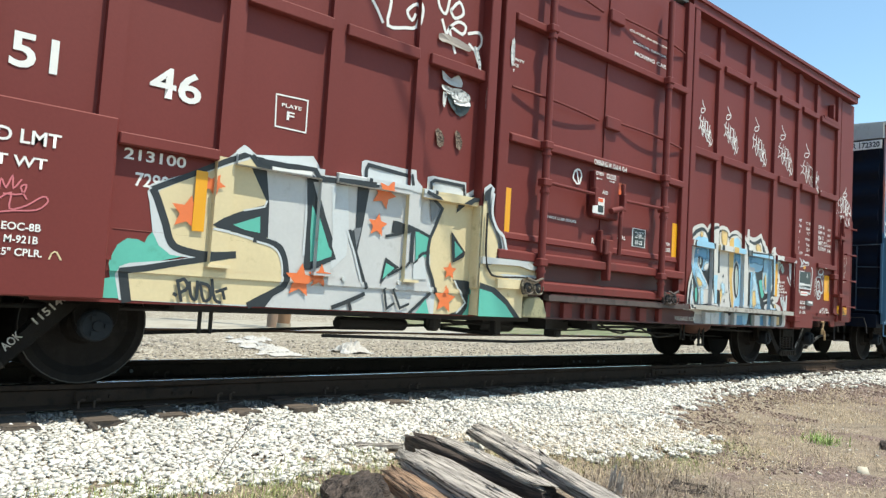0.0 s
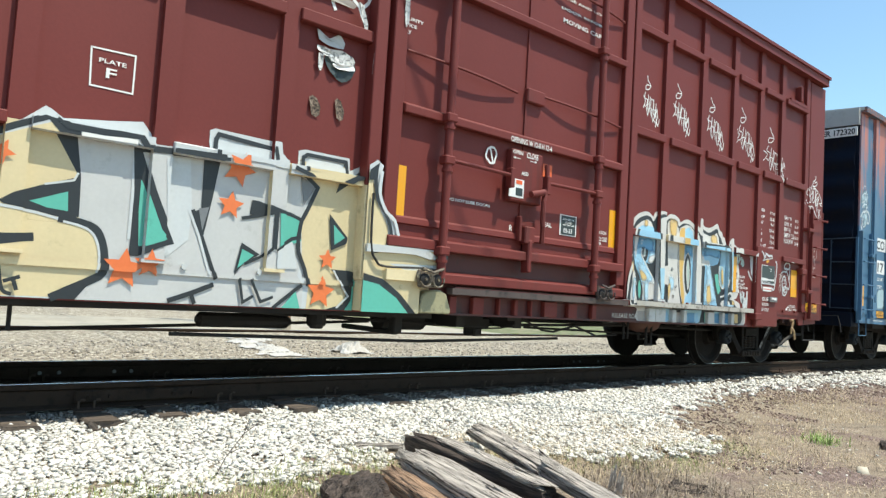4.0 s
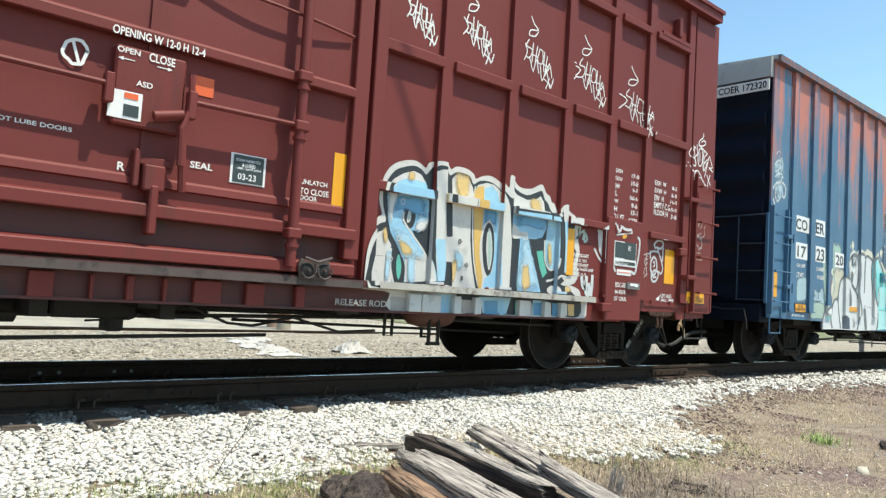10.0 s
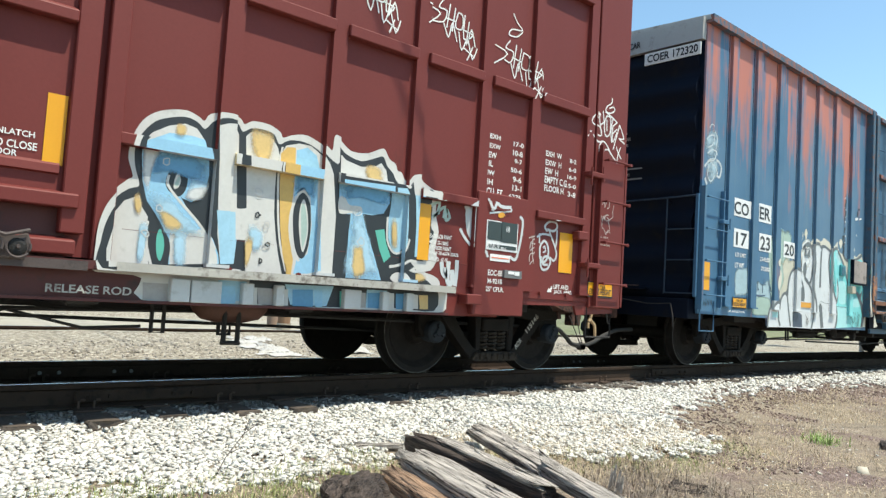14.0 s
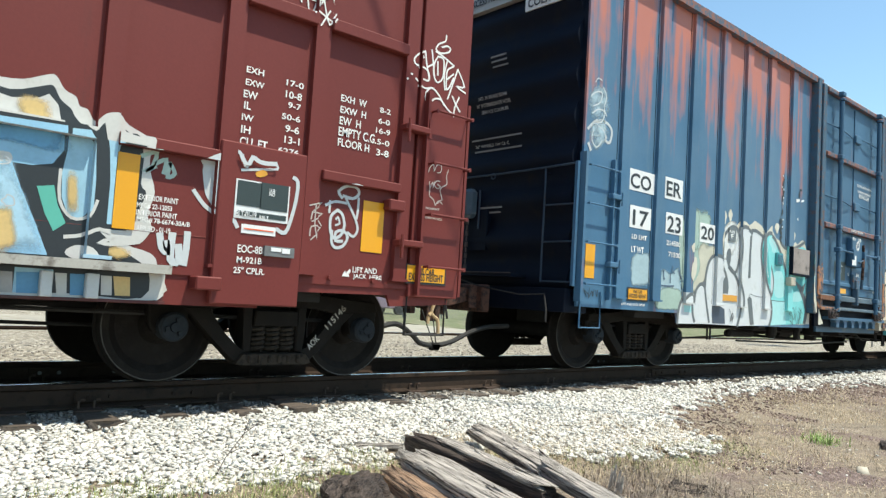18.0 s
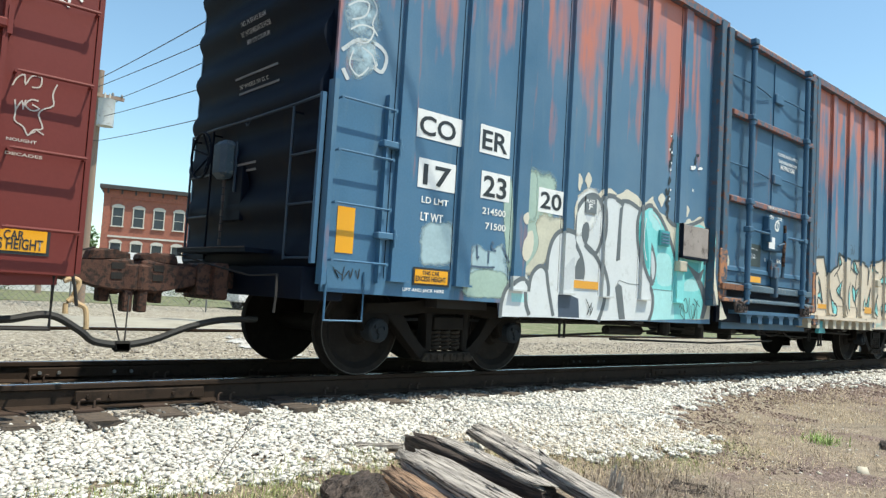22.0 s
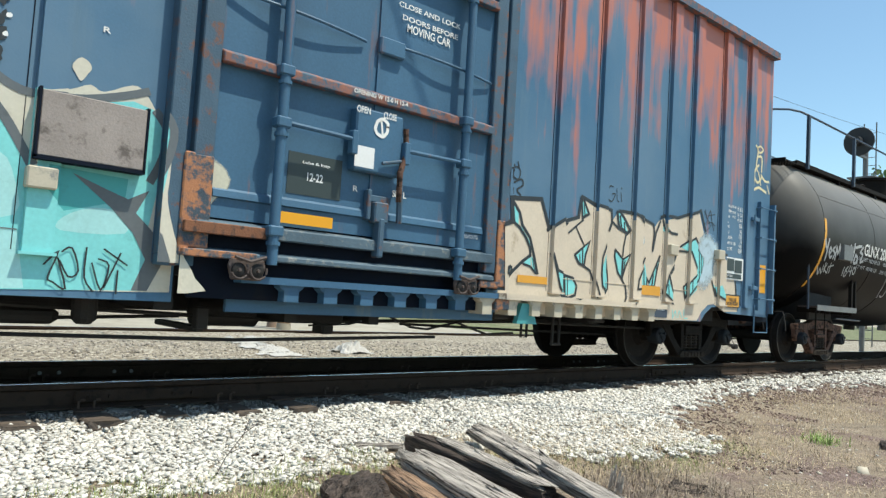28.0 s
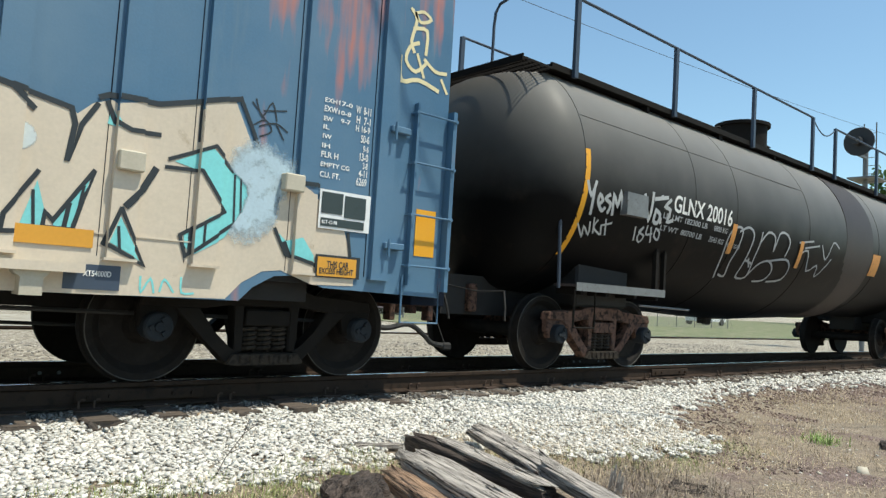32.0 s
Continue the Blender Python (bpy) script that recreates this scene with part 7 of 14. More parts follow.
for q in band([(5.93, 3.53), (5.90, 3.28)], 0.014, True):
    paint(bm, q, RED_RELIEF, 0.0071)
for q in band([(6.01, 3.51), (5.97, 3.25)], 0.014, True):
    paint(bm, q, RED_RELIEF, 0.0072)
for q in band([(5.89, 3.38), (6.01, 3.37)], 0.014, True):
    paint(bm, q, RED_RELIEF, 0.0072)
for q in band([(6.05, 3.48), (6.02, 3.32), (6.13, 3.31), (6.14, 3.45), (6.05, 3.48)], 0.014, True):
    paint(bm, q, RED_RELIEF, 0.0073)
for q in band([(6.15, 3.47), (6.15, 3.22), (6.30, 3.29), (6.13, 3.31)], 0.014, True):
    paint(bm, q, RED_RELIEF, 0.0073)
for q in band([(6.23, 3.42), (6.19, 3.16), (6.29, 3.35), (6.35, 3.17)], 0.014, True):
    paint(bm, q, RED_RELIEF, 0.0074)
for q in band([(6.18, 3.13), (6.33, 3.07)], 0.014, True):
    paint(bm, q, RED_RELIEF, 0.0074)
for q in band([(6.30, 3.16), (6.22, 3.01)], 0.014, True):
    paint(bm, q, RED_RELIEF, 0.0075)
flat_mesh('marker_tag', bm, WHITE, RED_CAR, 'white marker tags')
stroke(RED_CAR, RED_RELIEF, WHITE, 0.0040, 'graffiti_spray', 'white sprayed tag', 0.017, [(7.61, 3.33), (7.60, 3.27), (7.52, 3.22), (7.49, 3.16), (7.55, 3.14), (7.64, 3.17), (7.67, 3.21), (7.63, 3.23), (7.56, 3.20)], True)
stroke(RED_CAR, RED_RELIEF, WHITE, 0.0041, 'graffiti_spray', 'white sprayed tag', 0.017, [(7.35, 3.04), (7.31, 3.08), (7.23, 3.00), (7.26, 2.95), (7.36, 2.95), (7.42, 2.91), (7.42, 2.84), (7.36, 2.84)], True)
stroke(RED_CAR, RED_RELIEF, WHITE, 0.0042, 'graffiti_spray', 'white sprayed tag', 0.017, [(7.36, 3.11), (7.39, 2.98), (7.43, 2.85)], True)
stroke(RED_CAR, RED_RELIEF, WHITE, 0.0043, 'graffiti_spray', 'white sprayed tag', 0.017, [(7.44, 3.14), (7.47, 3.00), (7.49, 2.89)], True)
stroke(RED_CAR, RED_RELIEF, WHITE, 0.0044, 'graffiti_spray', 'white sprayed tag', 0.017, [(7.39, 2.96), (7.48, 3.02)], True)
stroke(RED_CAR, RED_RELIEF, WHITE, 0.0045, 'graffiti_spray', 'white sprayed tag', 0.017, [(7.52, 3.10), (7.48, 3.02), (7.48, 2.91), (7.53, 2.85), (7.59, 2.90), (7.60, 3.00), (7.59, 3.09), (7.52, 3.10)], True)
stroke(RED_CAR, RED_RELIEF, WHITE, 0.0046, 'graffiti_spray', 'white sprayed tag', 0.017, [(7.52, 3.05), (7.53, 2.92)], True)
stroke(RED_CAR, RED_RELIEF, WHITE, 0.0047, 'graffiti_spray', 'white sprayed tag', 0.017, [(7.49, 3.14), (7.60, 3.11), (7.73, 3.06)], True)
stroke(RED_CAR, RED_RELIEF, WHITE, 0.0048, 'graffiti_spray', 'white sprayed tag', 0.017, [(7.64, 3.09), (7.61, 2.94), (7.63, 2.80)], True)
stroke(RED_CAR, RED_RELIEF, WHITE, 0.0049, 'graffiti_spray', 'white sprayed tag', 0.017, [(7.72, 3.05), (7.65, 3.00), (7.64, 2.91), (7.65, 2.81), (7.69, 2.85), (7.73, 2.94)], True)
stroke(RED_CAR, RED_RELIEF, WHITE, 0.0050, 'graffiti_spray', 'white sprayed tag', 0.017, [(7.65, 2.91), (7.73, 2.98)], True)
stroke(RED_CAR, RED_RELIEF, WHITE, 0.0051, 'graffiti_spray', 'white sprayed tag', 0.017, [(7.78, 3.04), (7.88, 2.89), (7.78, 2.87), (7.90, 2.83)], True)
stroke(RED_CAR, RED_RELIEF, WHITE, 0.0052, 'graffiti_spray', 'white sprayed tag', 0.017, [(7.78, 3.04), (7.73, 2.89), (7.67, 2.72)], True)
stroke(RED_CAR, RED_RELIEF, WHITE, 0.0053, 'graffiti_spray', 'white sprayed tag', 0.017, [(7.26, 2.82), (7.34, 2.77), (7.40, 2.76), (7.48, 2.78), (7.56, 2.73), (7.63, 2.65)], True)
stroke(RED_CAR, RED_RELIEF, WHITE, 0.0054, 'graffiti_spray', 'white sprayed tag', 0.017, [(7.40, 2.65), (7.40, 2.72), (7.45, 2.78)], True)
stroke(RED_CAR, RED_RELIEF, WHITE, 0.0055, 'graffiti_spray', 'white sprayed tag', 0.017, [(7.48, 2.66), (7.52, 2.69), (7.59, 2.69), (7.68, 2.62), (7.76, 2.58)], True)
stroke(RED_CAR, RED_RELIEF, WHITE, 0.0056, 'graffiti_spray', 'white sprayed tag', 0.017, [(7.73, 2.76), (7.78, 2.69), (7.84, 2.63)], True)
stroke(RED_CAR, RED_RELIEF, WHITE, 0.0057, 'graffiti_spray', 'white sprayed tag', 0.017, [(7.82, 2.77), (7.77, 2.66), (7.76, 2.57)], True)
stroke(RED_CAR, RED_RELIEF, WHITE, 0.0058, 'graffiti_spray', 'white sprayed tag', 0.017, [(7.16, 2.79), (7.17, 2.80)], True)
stroke(RED_CAR, RED_RELIEF, WHITE, 0.0059, 'graffiti_spray', 'white sprayed tag', 0.017, [(7.20, 2.85), (7.22, 2.85)], True)
coat(RED_CAR, RED_RELIEF, WHITEW, 0.00356, 'graffiti_outline', 'white outer outline of the graffiti', [(1.91, 0.86), (1.90, 1.03), (1.91, 1.17), (1.95, 1.30), (2.03, 1.42), (2.11, 1.50), (2.14, 1.53), (2.10, 1.65), (2.11, 1.77), (2.15, 1.89), (2.22, 1.98), (2.33, 2.04), (2.48, 2.07), (2.58, 2.04), (2.62, 2.02), (2.66, 2.08), (2.78, 2.11), (2.90, 2.10), (2.94, 2.06), (3.01, 2.10), (3.15, 2.10), (3.25, 2.06), (3.28, 2.02), (3.37, 2.06), (3.50, 2.08), (3.65, 2.03), (3.72, 1.99), (3.73, 2.10), (3.76, 2.13), (3.83, 2.10), (3.94, 2.03), (4.11, 2.04), (4.24, 2.10), (4.30, 2.11), (4.36, 2.03), (4.43, 2.00), (4.46, 1.94), (4.51, 1.93), (4.56, 1.86), (4.62, 1.92), (4.72, 1.94), (4.78, 1.88), (4.94, 1.81), (4.95, 1.75), (4.95, 1.60), (5.00, 1.43), (4.96, 1.27), (5.00, 1.18), (4.94, 1.07), (4.85, 1.04), (5.00, 1.00), (5.06, 0.92), (5.06, 0.67), (3.92, 0.66), (3.04, 0.66), (2.25, 0.67), (2.24, 0.82), (2.03, 0.84)], True)
coat(RED_CAR, RED_RELIEF, INK, 0.00362, 'graffiti_ground', 'black letter ground', [(1.94, 0.87), (1.93, 1.04), (1.96, 1.20), (2.04, 1.36), (2.13, 1.44), (2.19, 1.47), (2.15, 1.60), (2.14, 1.73), (2.18, 1.84), (2.26, 1.94), (2.36, 1.99), (2.48, 2.02), (2.57, 2.00), (2.63, 1.96), (2.69, 2.03), (2.78, 2.07), (2.88, 2.06), (2.93, 2.00), (3.00, 2.04), (3.10, 2.05), (3.20, 2.03), (3.25, 1.96), (3.34, 2.01), (3.48, 2.02), (3.61, 1.98), (3.74, 1.90), (3.80, 1.90), (3.80, 2.06), (3.88, 2.00), (4.05, 1.96), (4.22, 2.02), (4.29, 2.04), (4.34, 1.96), (4.41, 1.91), (4.44, 1.86), (4.55, 1.78), (4.62, 1.86), (4.72, 1.86), (4.89, 1.74), (4.90, 1.48), (4.94, 1.42), (4.89, 1.26), (4.88, 1.20), (4.82, 1.14), (4.64, 1.13), (4.74, 1.04), (4.89, 0.96), (4.98, 0.88), (4.95, 0.68), (4.47, 0.69), (3.70, 0.67), (3.09, 0.68), (3.00, 0.93), (2.33, 0.89)], True)
coat(RED_CAR, RED_RELIEF, WHITEW, 0.00368, 'graffiti_fill', 'white letter part', [(1.98, 0.88), (1.97, 1.00), (2.00, 1.14), (2.04, 1.26), (2.10, 1.35), (2.20, 1.40), (2.22, 1.32), (2.28, 1.24), (2.29, 1.20), (2.28, 1.11), (2.30, 0.91)])
haze(RED_CAR, 1.4741, WARMS, 'warm gold tint', [(2.16, 1.39), (2.20, 1.40), (2.22, 1.31), (2.20, 1.26), (2.17, 1.31)], (1.35, 0.2))
haze(RED_CAR, 1.4742, PALEBS, 'pale blue tint', [(2.22, 1.22), (2.27, 1.18), (2.26, 1.03), (2.25, 0.91), (2.21, 0.91), (2.21, 1.06)], (1.35, 0.2))
coat(RED_CAR, RED_RELIEF, SKYB, 0.00374, 'graffiti_fill', 'sky blue letter part', [(2.19, 1.68), (2.19, 1.78), (2.25, 1.86), (2.36, 1.93), (2.48, 1.97), (2.57, 1.95), (2.64, 1.87), (2.68, 1.75), (2.69, 1.62), (2.67, 1.51), (2.62, 1.43), (2.57, 1.40), (2.50, 1.42), (2.56, 1.33), (2.65, 1.24), (2.74, 1.14), (2.79, 1.03), (2.80, 0.96), (2.44, 0.93), (2.44, 1.02), (2.42, 1.10), (2.38, 1.19), (2.32, 1.28), (2.25, 1.37), (2.21, 1.50)])
coat(RED_CAR, RED_RELIEF, WHITEW, 0.00380, 'graffiti_fill', 'white letter part', [(2.19, 1.78), (2.25, 1.86), (2.36, 1.93), (2.48, 1.97), (2.57, 1.95), (2.63, 1.88), (2.53, 1.89), (2.37, 1.88)])
haze(RED_CAR, 1.4743, WARMS, 'warm gold tint', [(2.41, 1.95), (2.48, 1.96), (2.49, 1.89), (2.42, 1.88)], (1.35, 0.2))
haze(RED_CAR, 1.4744, LEDGE_SHADE, 'ledge shadow put in as a deeper blue tint', [(2.20, 1.66), (2.23, 1.72), (2.38, 1.73), (2.63, 1.72), (2.69, 1.68), (2.68, 1.57), (2.52, 1.57), (2.37, 1.58), (2.21, 1.55)], (1.35, 0.2))
haze(RED_CAR, 1.4745, PALEBS, 'pale blue tint', [(2.56, 1.56), (2.68, 1.56), (2.66, 1.47), (2.60, 1.42), (2.53, 1.43)], (1.35, 0.2))
haze(RED_CAR, 1.4746, PALEBS, 'pale blue tint', [(2.25, 1.41), (2.40, 1.43), (2.50, 1.33), (2.63, 1.23), (2.64, 1.17), (2.45, 1.16), (2.38, 1.20)], (1.35, 0.2))
coat(RED_CAR, RED_RELIEF, WHITEW, 0.00386, 'graffiti_fill', 'white letter part', [(2.43, 1.18), (2.55, 1.18), (2.67, 1.21), (2.74, 1.12), (2.78, 1.02), (2.79, 0.96), (2.45, 0.93), (2.44, 1.04)])
haze(RED_CAR, 1.4747, WARMS, 'warm gold tint', [(2.33, 1.31), (2.41, 1.30), (2.48, 1.26), (2.52, 1.21), (2.45, 1.18), (2.38, 1.21)], (1.35, 0.2))
haze(RED_CAR, 1.4748, PALEBS, 'pale blue tint', [(2.47, 1.15), (2.55, 1.16), (2.56, 0.95), (2.48, 0.94)], (1.35, 0.2))
coat(RED_CAR, RED_RELIEF, INK, 0.00392, 'graffiti_line', 'black letter outline', [(2.48, 1.44), (2.53, 1.39), (2.63, 1.37), (2.69, 1.48), (2.71, 1.54), (2.72, 1.32), (2.71, 1.20), (2.65, 1.24), (2.56, 1.33)])
coat(RED_CAR, RED_RELIEF, INK, 0.00398, 'graffiti_line', 'black letter outline', [(2.37, 1.52), (2.39, 1.60), (2.44, 1.66), (2.50, 1.65), (2.53, 1.57), (2.52, 1.48), (2.48, 1.43), (2.43, 1.44), (2.39, 1.47)], True)
coat(RED_CAR, RED_RELIEF, WHITEW, 0.00404, 'graffiti_fill', 'white letter part', [(2.43, 1.51), (2.44, 1.57), (2.46, 1.60), (2.48, 1.55), (2.47, 1.50), (2.44, 1.48)], True)
coat(RED_CAR, RED_RELIEF, MINT, 0.00410, 'graffiti_teal', 'pale green letter hole', [(2.44, 1.51), (2.45, 1.55), (2.47, 1.58), (2.47, 1.54), (2.46, 1.50)], True)
coat(RED_CAR, RED_RELIEF, INK, 0.00416, 'graffiti_line', 'black letter outline', [(2.27, 1.28), (2.34, 1.21), (2.40, 1.16), (2.44, 1.08), (2.44, 0.98), (2.41, 0.92), (2.33, 0.91), (2.30, 1.01), (2.28, 1.11)], True)
coat(RED_CAR, RED_RELIEF, TEAL, 0.00422, 'graffiti_teal', 'teal gap', [(2.34, 1.12), (2.36, 1.18), (2.39, 1.12), (2.40, 1.04), (2.38, 0.95), (2.35, 1.00)], True)
stroke(RED_CAR, RED_RELIEF, WHITEW, 0.00428, 'graffiti_highlight', 'white letter edge', 0.02, [(2.27, 1.22), (2.26, 1.13), (2.28, 1.03), (2.32, 0.91)], True)
stroke(RED_CAR, RED_RELIEF, WHITEW, 0.00444, 'graffiti_highlight', 'white letter edge', 0.02, [(2.39, 1.57), (2.39, 1.50), (2.48, 1.40), (2.61, 1.28), (2.69, 1.19), (2.76, 1.07)], True)
haze(RED_CAR, 1.4749, WHITEWS, 'white tint', [(2.19, 1.74), (2.22, 1.79), (2.31, 1.76), (2.27, 1.59), (2.25, 1.43), (2.20, 1.54)], (1.35, 0.2))
haze(RED_CAR, 1.475, WHITEWS, 'white tint', [(2.57, 1.50), (2.68, 1.53), (2.66, 1.45), (2.60, 1.41), (2.51, 1.43)], (1.35, 0.2))
coat(RED_CAR, RED_RELIEF, WHITEW, 0.00460, 'graffiti_fill', 'white letter part', [(2.72, 2.00), (2.79, 2.03), (2.86, 2.04), (2.90, 1.97), (2.91, 1.84), (2.90, 1.76), (2.93, 1.40), (2.99, 1.40), (3.02, 1.16), (2.94, 1.16), (2.94, 0.97), (2.81, 0.96), (2.79, 1.08), (2.77, 1.18), (2.75, 1.54), (2.74, 1.76)])
coat(RED_CAR, RED_RELIEF, PALEB, 0.00466, 'graffiti_fill', 'pale blue letter part', [(2.75, 1.36), (2.92, 1.37), (2.95, 1.18), (2.94, 0.97), (2.81, 0.96), (2.79, 1.12)])
coat(RED_CAR, RED_RELIEF, WHITEW, 0.00472, 'graffiti_fill', 'white letter part', [(2.96, 1.97), (3.00, 2.01), (3.09, 2.02), (3.19, 1.99), (3.24, 1.93), (3.26, 1.87), (3.24, 1.75), (3.24, 1.57), (3.25, 1.39), (3.28, 1.21), (3.31, 1.08), (3.36, 0.91), (3.04, 0.92), (3.02, 1.16), (2.94, 1.16), (2.92, 1.39), (3.01, 1.41), (2.98, 1.76)])
haze(RED_CAR, 1.4751, WARMS, 'warm gold tint', [(3.01, 1.99), (3.10, 2.02), (3.18, 1.99), (3.18, 1.89), (3.14, 1.77), (3.07, 1.77)], (1.35, 0.2))
haze(RED_CAR, 1.4752, PALEBS, 'pale blue tint', [(3.04, 1.27), (3.15, 1.24), (3.15, 1.11), (3.07, 1.10)], (1.35, 0.2))
haze(RED_CAR, 1.4753, WARMS, 'warm gold tint', [(3.02, 1.16), (3.08, 1.16), (3.06, 0.99), (3.03, 0.97)], (1.35, 0.2))
stroke(RED_CAR, RED_RELIEF, WHITEW, 0.00478, 'graffiti_highlight', 'white letter edge', 0.018, [(3.28, 1.94), (3.26, 1.76), (3.28, 1.44), (3.32, 1.17), (3.39, 0.95)], True)
coat(RED_CAR, RED_RELIEF, WHITEW, 0.00494, 'graffiti_fill', 'white letter part', [(3.28, 1.90), (3.31, 1.96), (3.43, 2.00), (3.54, 2.00), (3.65, 1.94), (3.71, 1.87), (3.75, 1.79), (3.81, 1.36), (3.81, 1.07), (3.82, 0.93), (3.41, 0.92), (3.36, 1.08), (3.31, 1.31), (3.29, 1.62)])
coat(RED_CAR, RED_RELIEF, GOLD2, 0.00500, 'graffiti_fill', 'gold letter part', [(3.27, 1.89), (3.32, 1.95), (3.40, 1.96), (3.41, 1.78), (3.41, 1.62), (3.40, 1.45), (3.39, 1.31), (3.41, 1.18), (3.45, 1.04), (3.44, 0.92), (3.40, 0.92), (3.35, 1.08), (3.31, 1.30), (3.28, 1.62)])
coat(RED_CAR, RED_RELIEF, SKYB, 0.00506, 'graffiti_fill', 'sky blue letter part', [(3.41, 1.94), (3.51, 1.98), (3.60, 1.93), (3.64, 1.82), (3.63, 1.67), (3.69, 0.97), (3.60, 0.94), (3.46, 0.93), (3.48, 1.04), (3.58, 1.10), (3.60, 1.34), (3.57, 1.57), (3.51, 1.63), (3.45, 1.60), (3.42, 1.49)])
haze(RED_CAR, 1.4754, LEDGE_SHADE, 'ledge shadow put in as a deeper blue tint', [(3.41, 1.77), (3.62, 1.78), (3.62, 1.58), (3.55, 1.58), (3.49, 1.64), (3.44, 1.61), (3.41, 1.57)], (1.35, 0.2))
haze(RED_CAR, 1.4755, WARMS, 'warm gold tint', [(3.67, 1.68), (3.73, 1.66), (3.77, 1.02), (3.73, 0.97)], (1.35, 0.2))
coat(RED_CAR, RED_RELIEF, INK, 0.00512, 'graffiti_line', 'black letter outline', [(3.42, 1.45), (3.46, 1.57), (3.51, 1.60), (3.57, 1.52), (3.59, 1.38), (3.59, 1.23), (3.56, 1.09), (3.51, 1.06), (3.46, 1.14), (3.43, 1.28)], True)
coat(RED_CAR, RED_RELIEF, WHITEW, 0.00518, 'graffiti_fill', 'white letter part', [(3.48, 1.47), (3.51, 1.55), (3.55, 1.45), (3.57, 1.29), (3.55, 1.14), (3.52, 1.13), (3.48, 1.32)], True)
coat(RED_CAR, RED_RELIEF, MINT, 0.00524, 'graffiti_teal', 'pale green letter hole', [(3.49, 1.46), (3.51, 1.51), (3.54, 1.44), (3.56, 1.29), (3.54, 1.18), (3.52, 1.17)], True)
stroke(RED_CAR, RED_RELIEF, WHITEW, 0.00530, 'graffiti_highlight', 'white letter edge', 0.022, [(3.44, 1.56), (3.40, 1.43), (3.40, 1.27), (3.44, 1.13), (3.50, 1.04)], True)
coat(RED_CAR, RED_RELIEF, WHITEW, 0.00546, 'graffiti_fill', 'white letter part', [(3.84, 1.98), (3.90, 1.94), (4.06, 1.91), (4.21, 1.94), (4.27, 1.98), (4.33, 1.92), (4.36, 1.80), (3.85, 1.79)])
haze(RED_CAR, 1.4756, WARMS, 'warm gold tint', [(4.10, 1.91), (4.22, 1.94), (4.28, 1.90), (4.27, 1.80), (4.14, 1.80)], (1.35, 0.2))
coat(RED_CAR, RED_RELIEF, SKYB, 0.00552, 'graffiti_fill', 'sky blue letter part', [(3.84, 1.76), (4.38, 1.78), (4.39, 1.63), (4.33, 1.53), (4.21, 1.50), (4.10, 1.50), (4.16, 1.35), (4.25, 1.16), (4.35, 0.93), (3.97, 0.93), (3.97, 1.13), (3.97, 1.33), (3.98, 1.48), (3.86, 1.48)])
haze(RED_CAR, 1.4757, LEDGE_SHADE, 'ledge shadow put in as a deeper blue tint', [(3.85, 1.75), (4.37, 1.77), (4.37, 1.62), (4.08, 1.63), (3.86, 1.61)], (1.35, 0.2))
haze(RED_CAR, 1.4758, PALEBS, 'pale blue tint', [(4.01, 1.47), (4.09, 1.48), (4.17, 1.32), (4.28, 1.06), (4.31, 0.94), (3.99, 0.94), (3.98, 1.18)], (1.35, 0.2))
haze(RED_CAR, 1.4759, WARMS, 'warm gold tint', [(4.03, 1.19), (4.12, 1.19), (4.16, 0.96), (4.05, 0.94)], (1.35, 0.2))
coat(RED_CAR, RED_RELIEF, WHITEW, 0.00558, 'graffiti_fill', 'white letter part', [(3.85, 1.61), (3.86, 1.48), (3.98, 1.49), (4.09, 1.50), (4.08, 1.56), (3.96, 1.56), (3.91, 1.62)], True)
coat(RED_CAR, RED_RELIEF, TEAL, 0.00564, 'graffiti_teal', 'teal gap', [(4.25, 1.37), (4.35, 1.39), (4.38, 1.27), (4.44, 1.15), (4.37, 1.09), (4.31, 1.20)])
coat(RED_CAR, RED_RELIEF, PALEB, 0.00570, 'graffiti_fill', 'pale blue letter part', [(4.41, 1.77), (4.52, 1.78), (4.57, 1.71), (4.59, 1.45), (4.59, 1.26), (4.53, 1.19), (4.45, 1.20), (4.40, 1.32), (4.39, 1.48), (4.41, 1.63)])
haze(RED_CAR, 1.476, WARMS, 'warm gold tint', [(4.42, 1.48), (4.48, 1.48), (4.51, 1.24), (4.44, 1.22)], (1.35, 0.2))
stroke(RED_CAR, RED_RELIEF, WHITEW, 0.00576, 'graffiti_highlight', 'white letter edge', 0.02, [(4.38, 1.50), (4.39, 1.30), (4.47, 1.19), (4.57, 1.21), (4.61, 1.32)], True)
coat(RED_CAR, RED_RELIEF, PALEB, 0.00592, 'graffiti_fill', 'pale blue letter part', [(4.63, 1.84), (4.72, 1.83), (4.75, 1.76), (4.72, 1.61), (4.73, 1.17), (4.68, 1.17), (4.68, 1.46), (4.66, 1.67)])
coat(RED_CAR, RED_RELIEF, WHITEW, 0.00598, 'graffiti_fill', 'white letter part', [(4.61, 1.87), (4.73, 1.88), (4.79, 1.80), (4.91, 1.79), (4.90, 1.74), (4.75, 1.74), (4.64, 1.74)])
stroke(RED_CAR, RED_RELIEF, WHITEW, 0.00604, 'graffiti_highlight', 'white letter edge', 0.025, [(4.44, 1.06), (4.54, 1.08), (4.64, 1.13), (4.74, 1.09), (4.65, 1.04), (4.78, 1.04), (4.92, 1.07)], True)
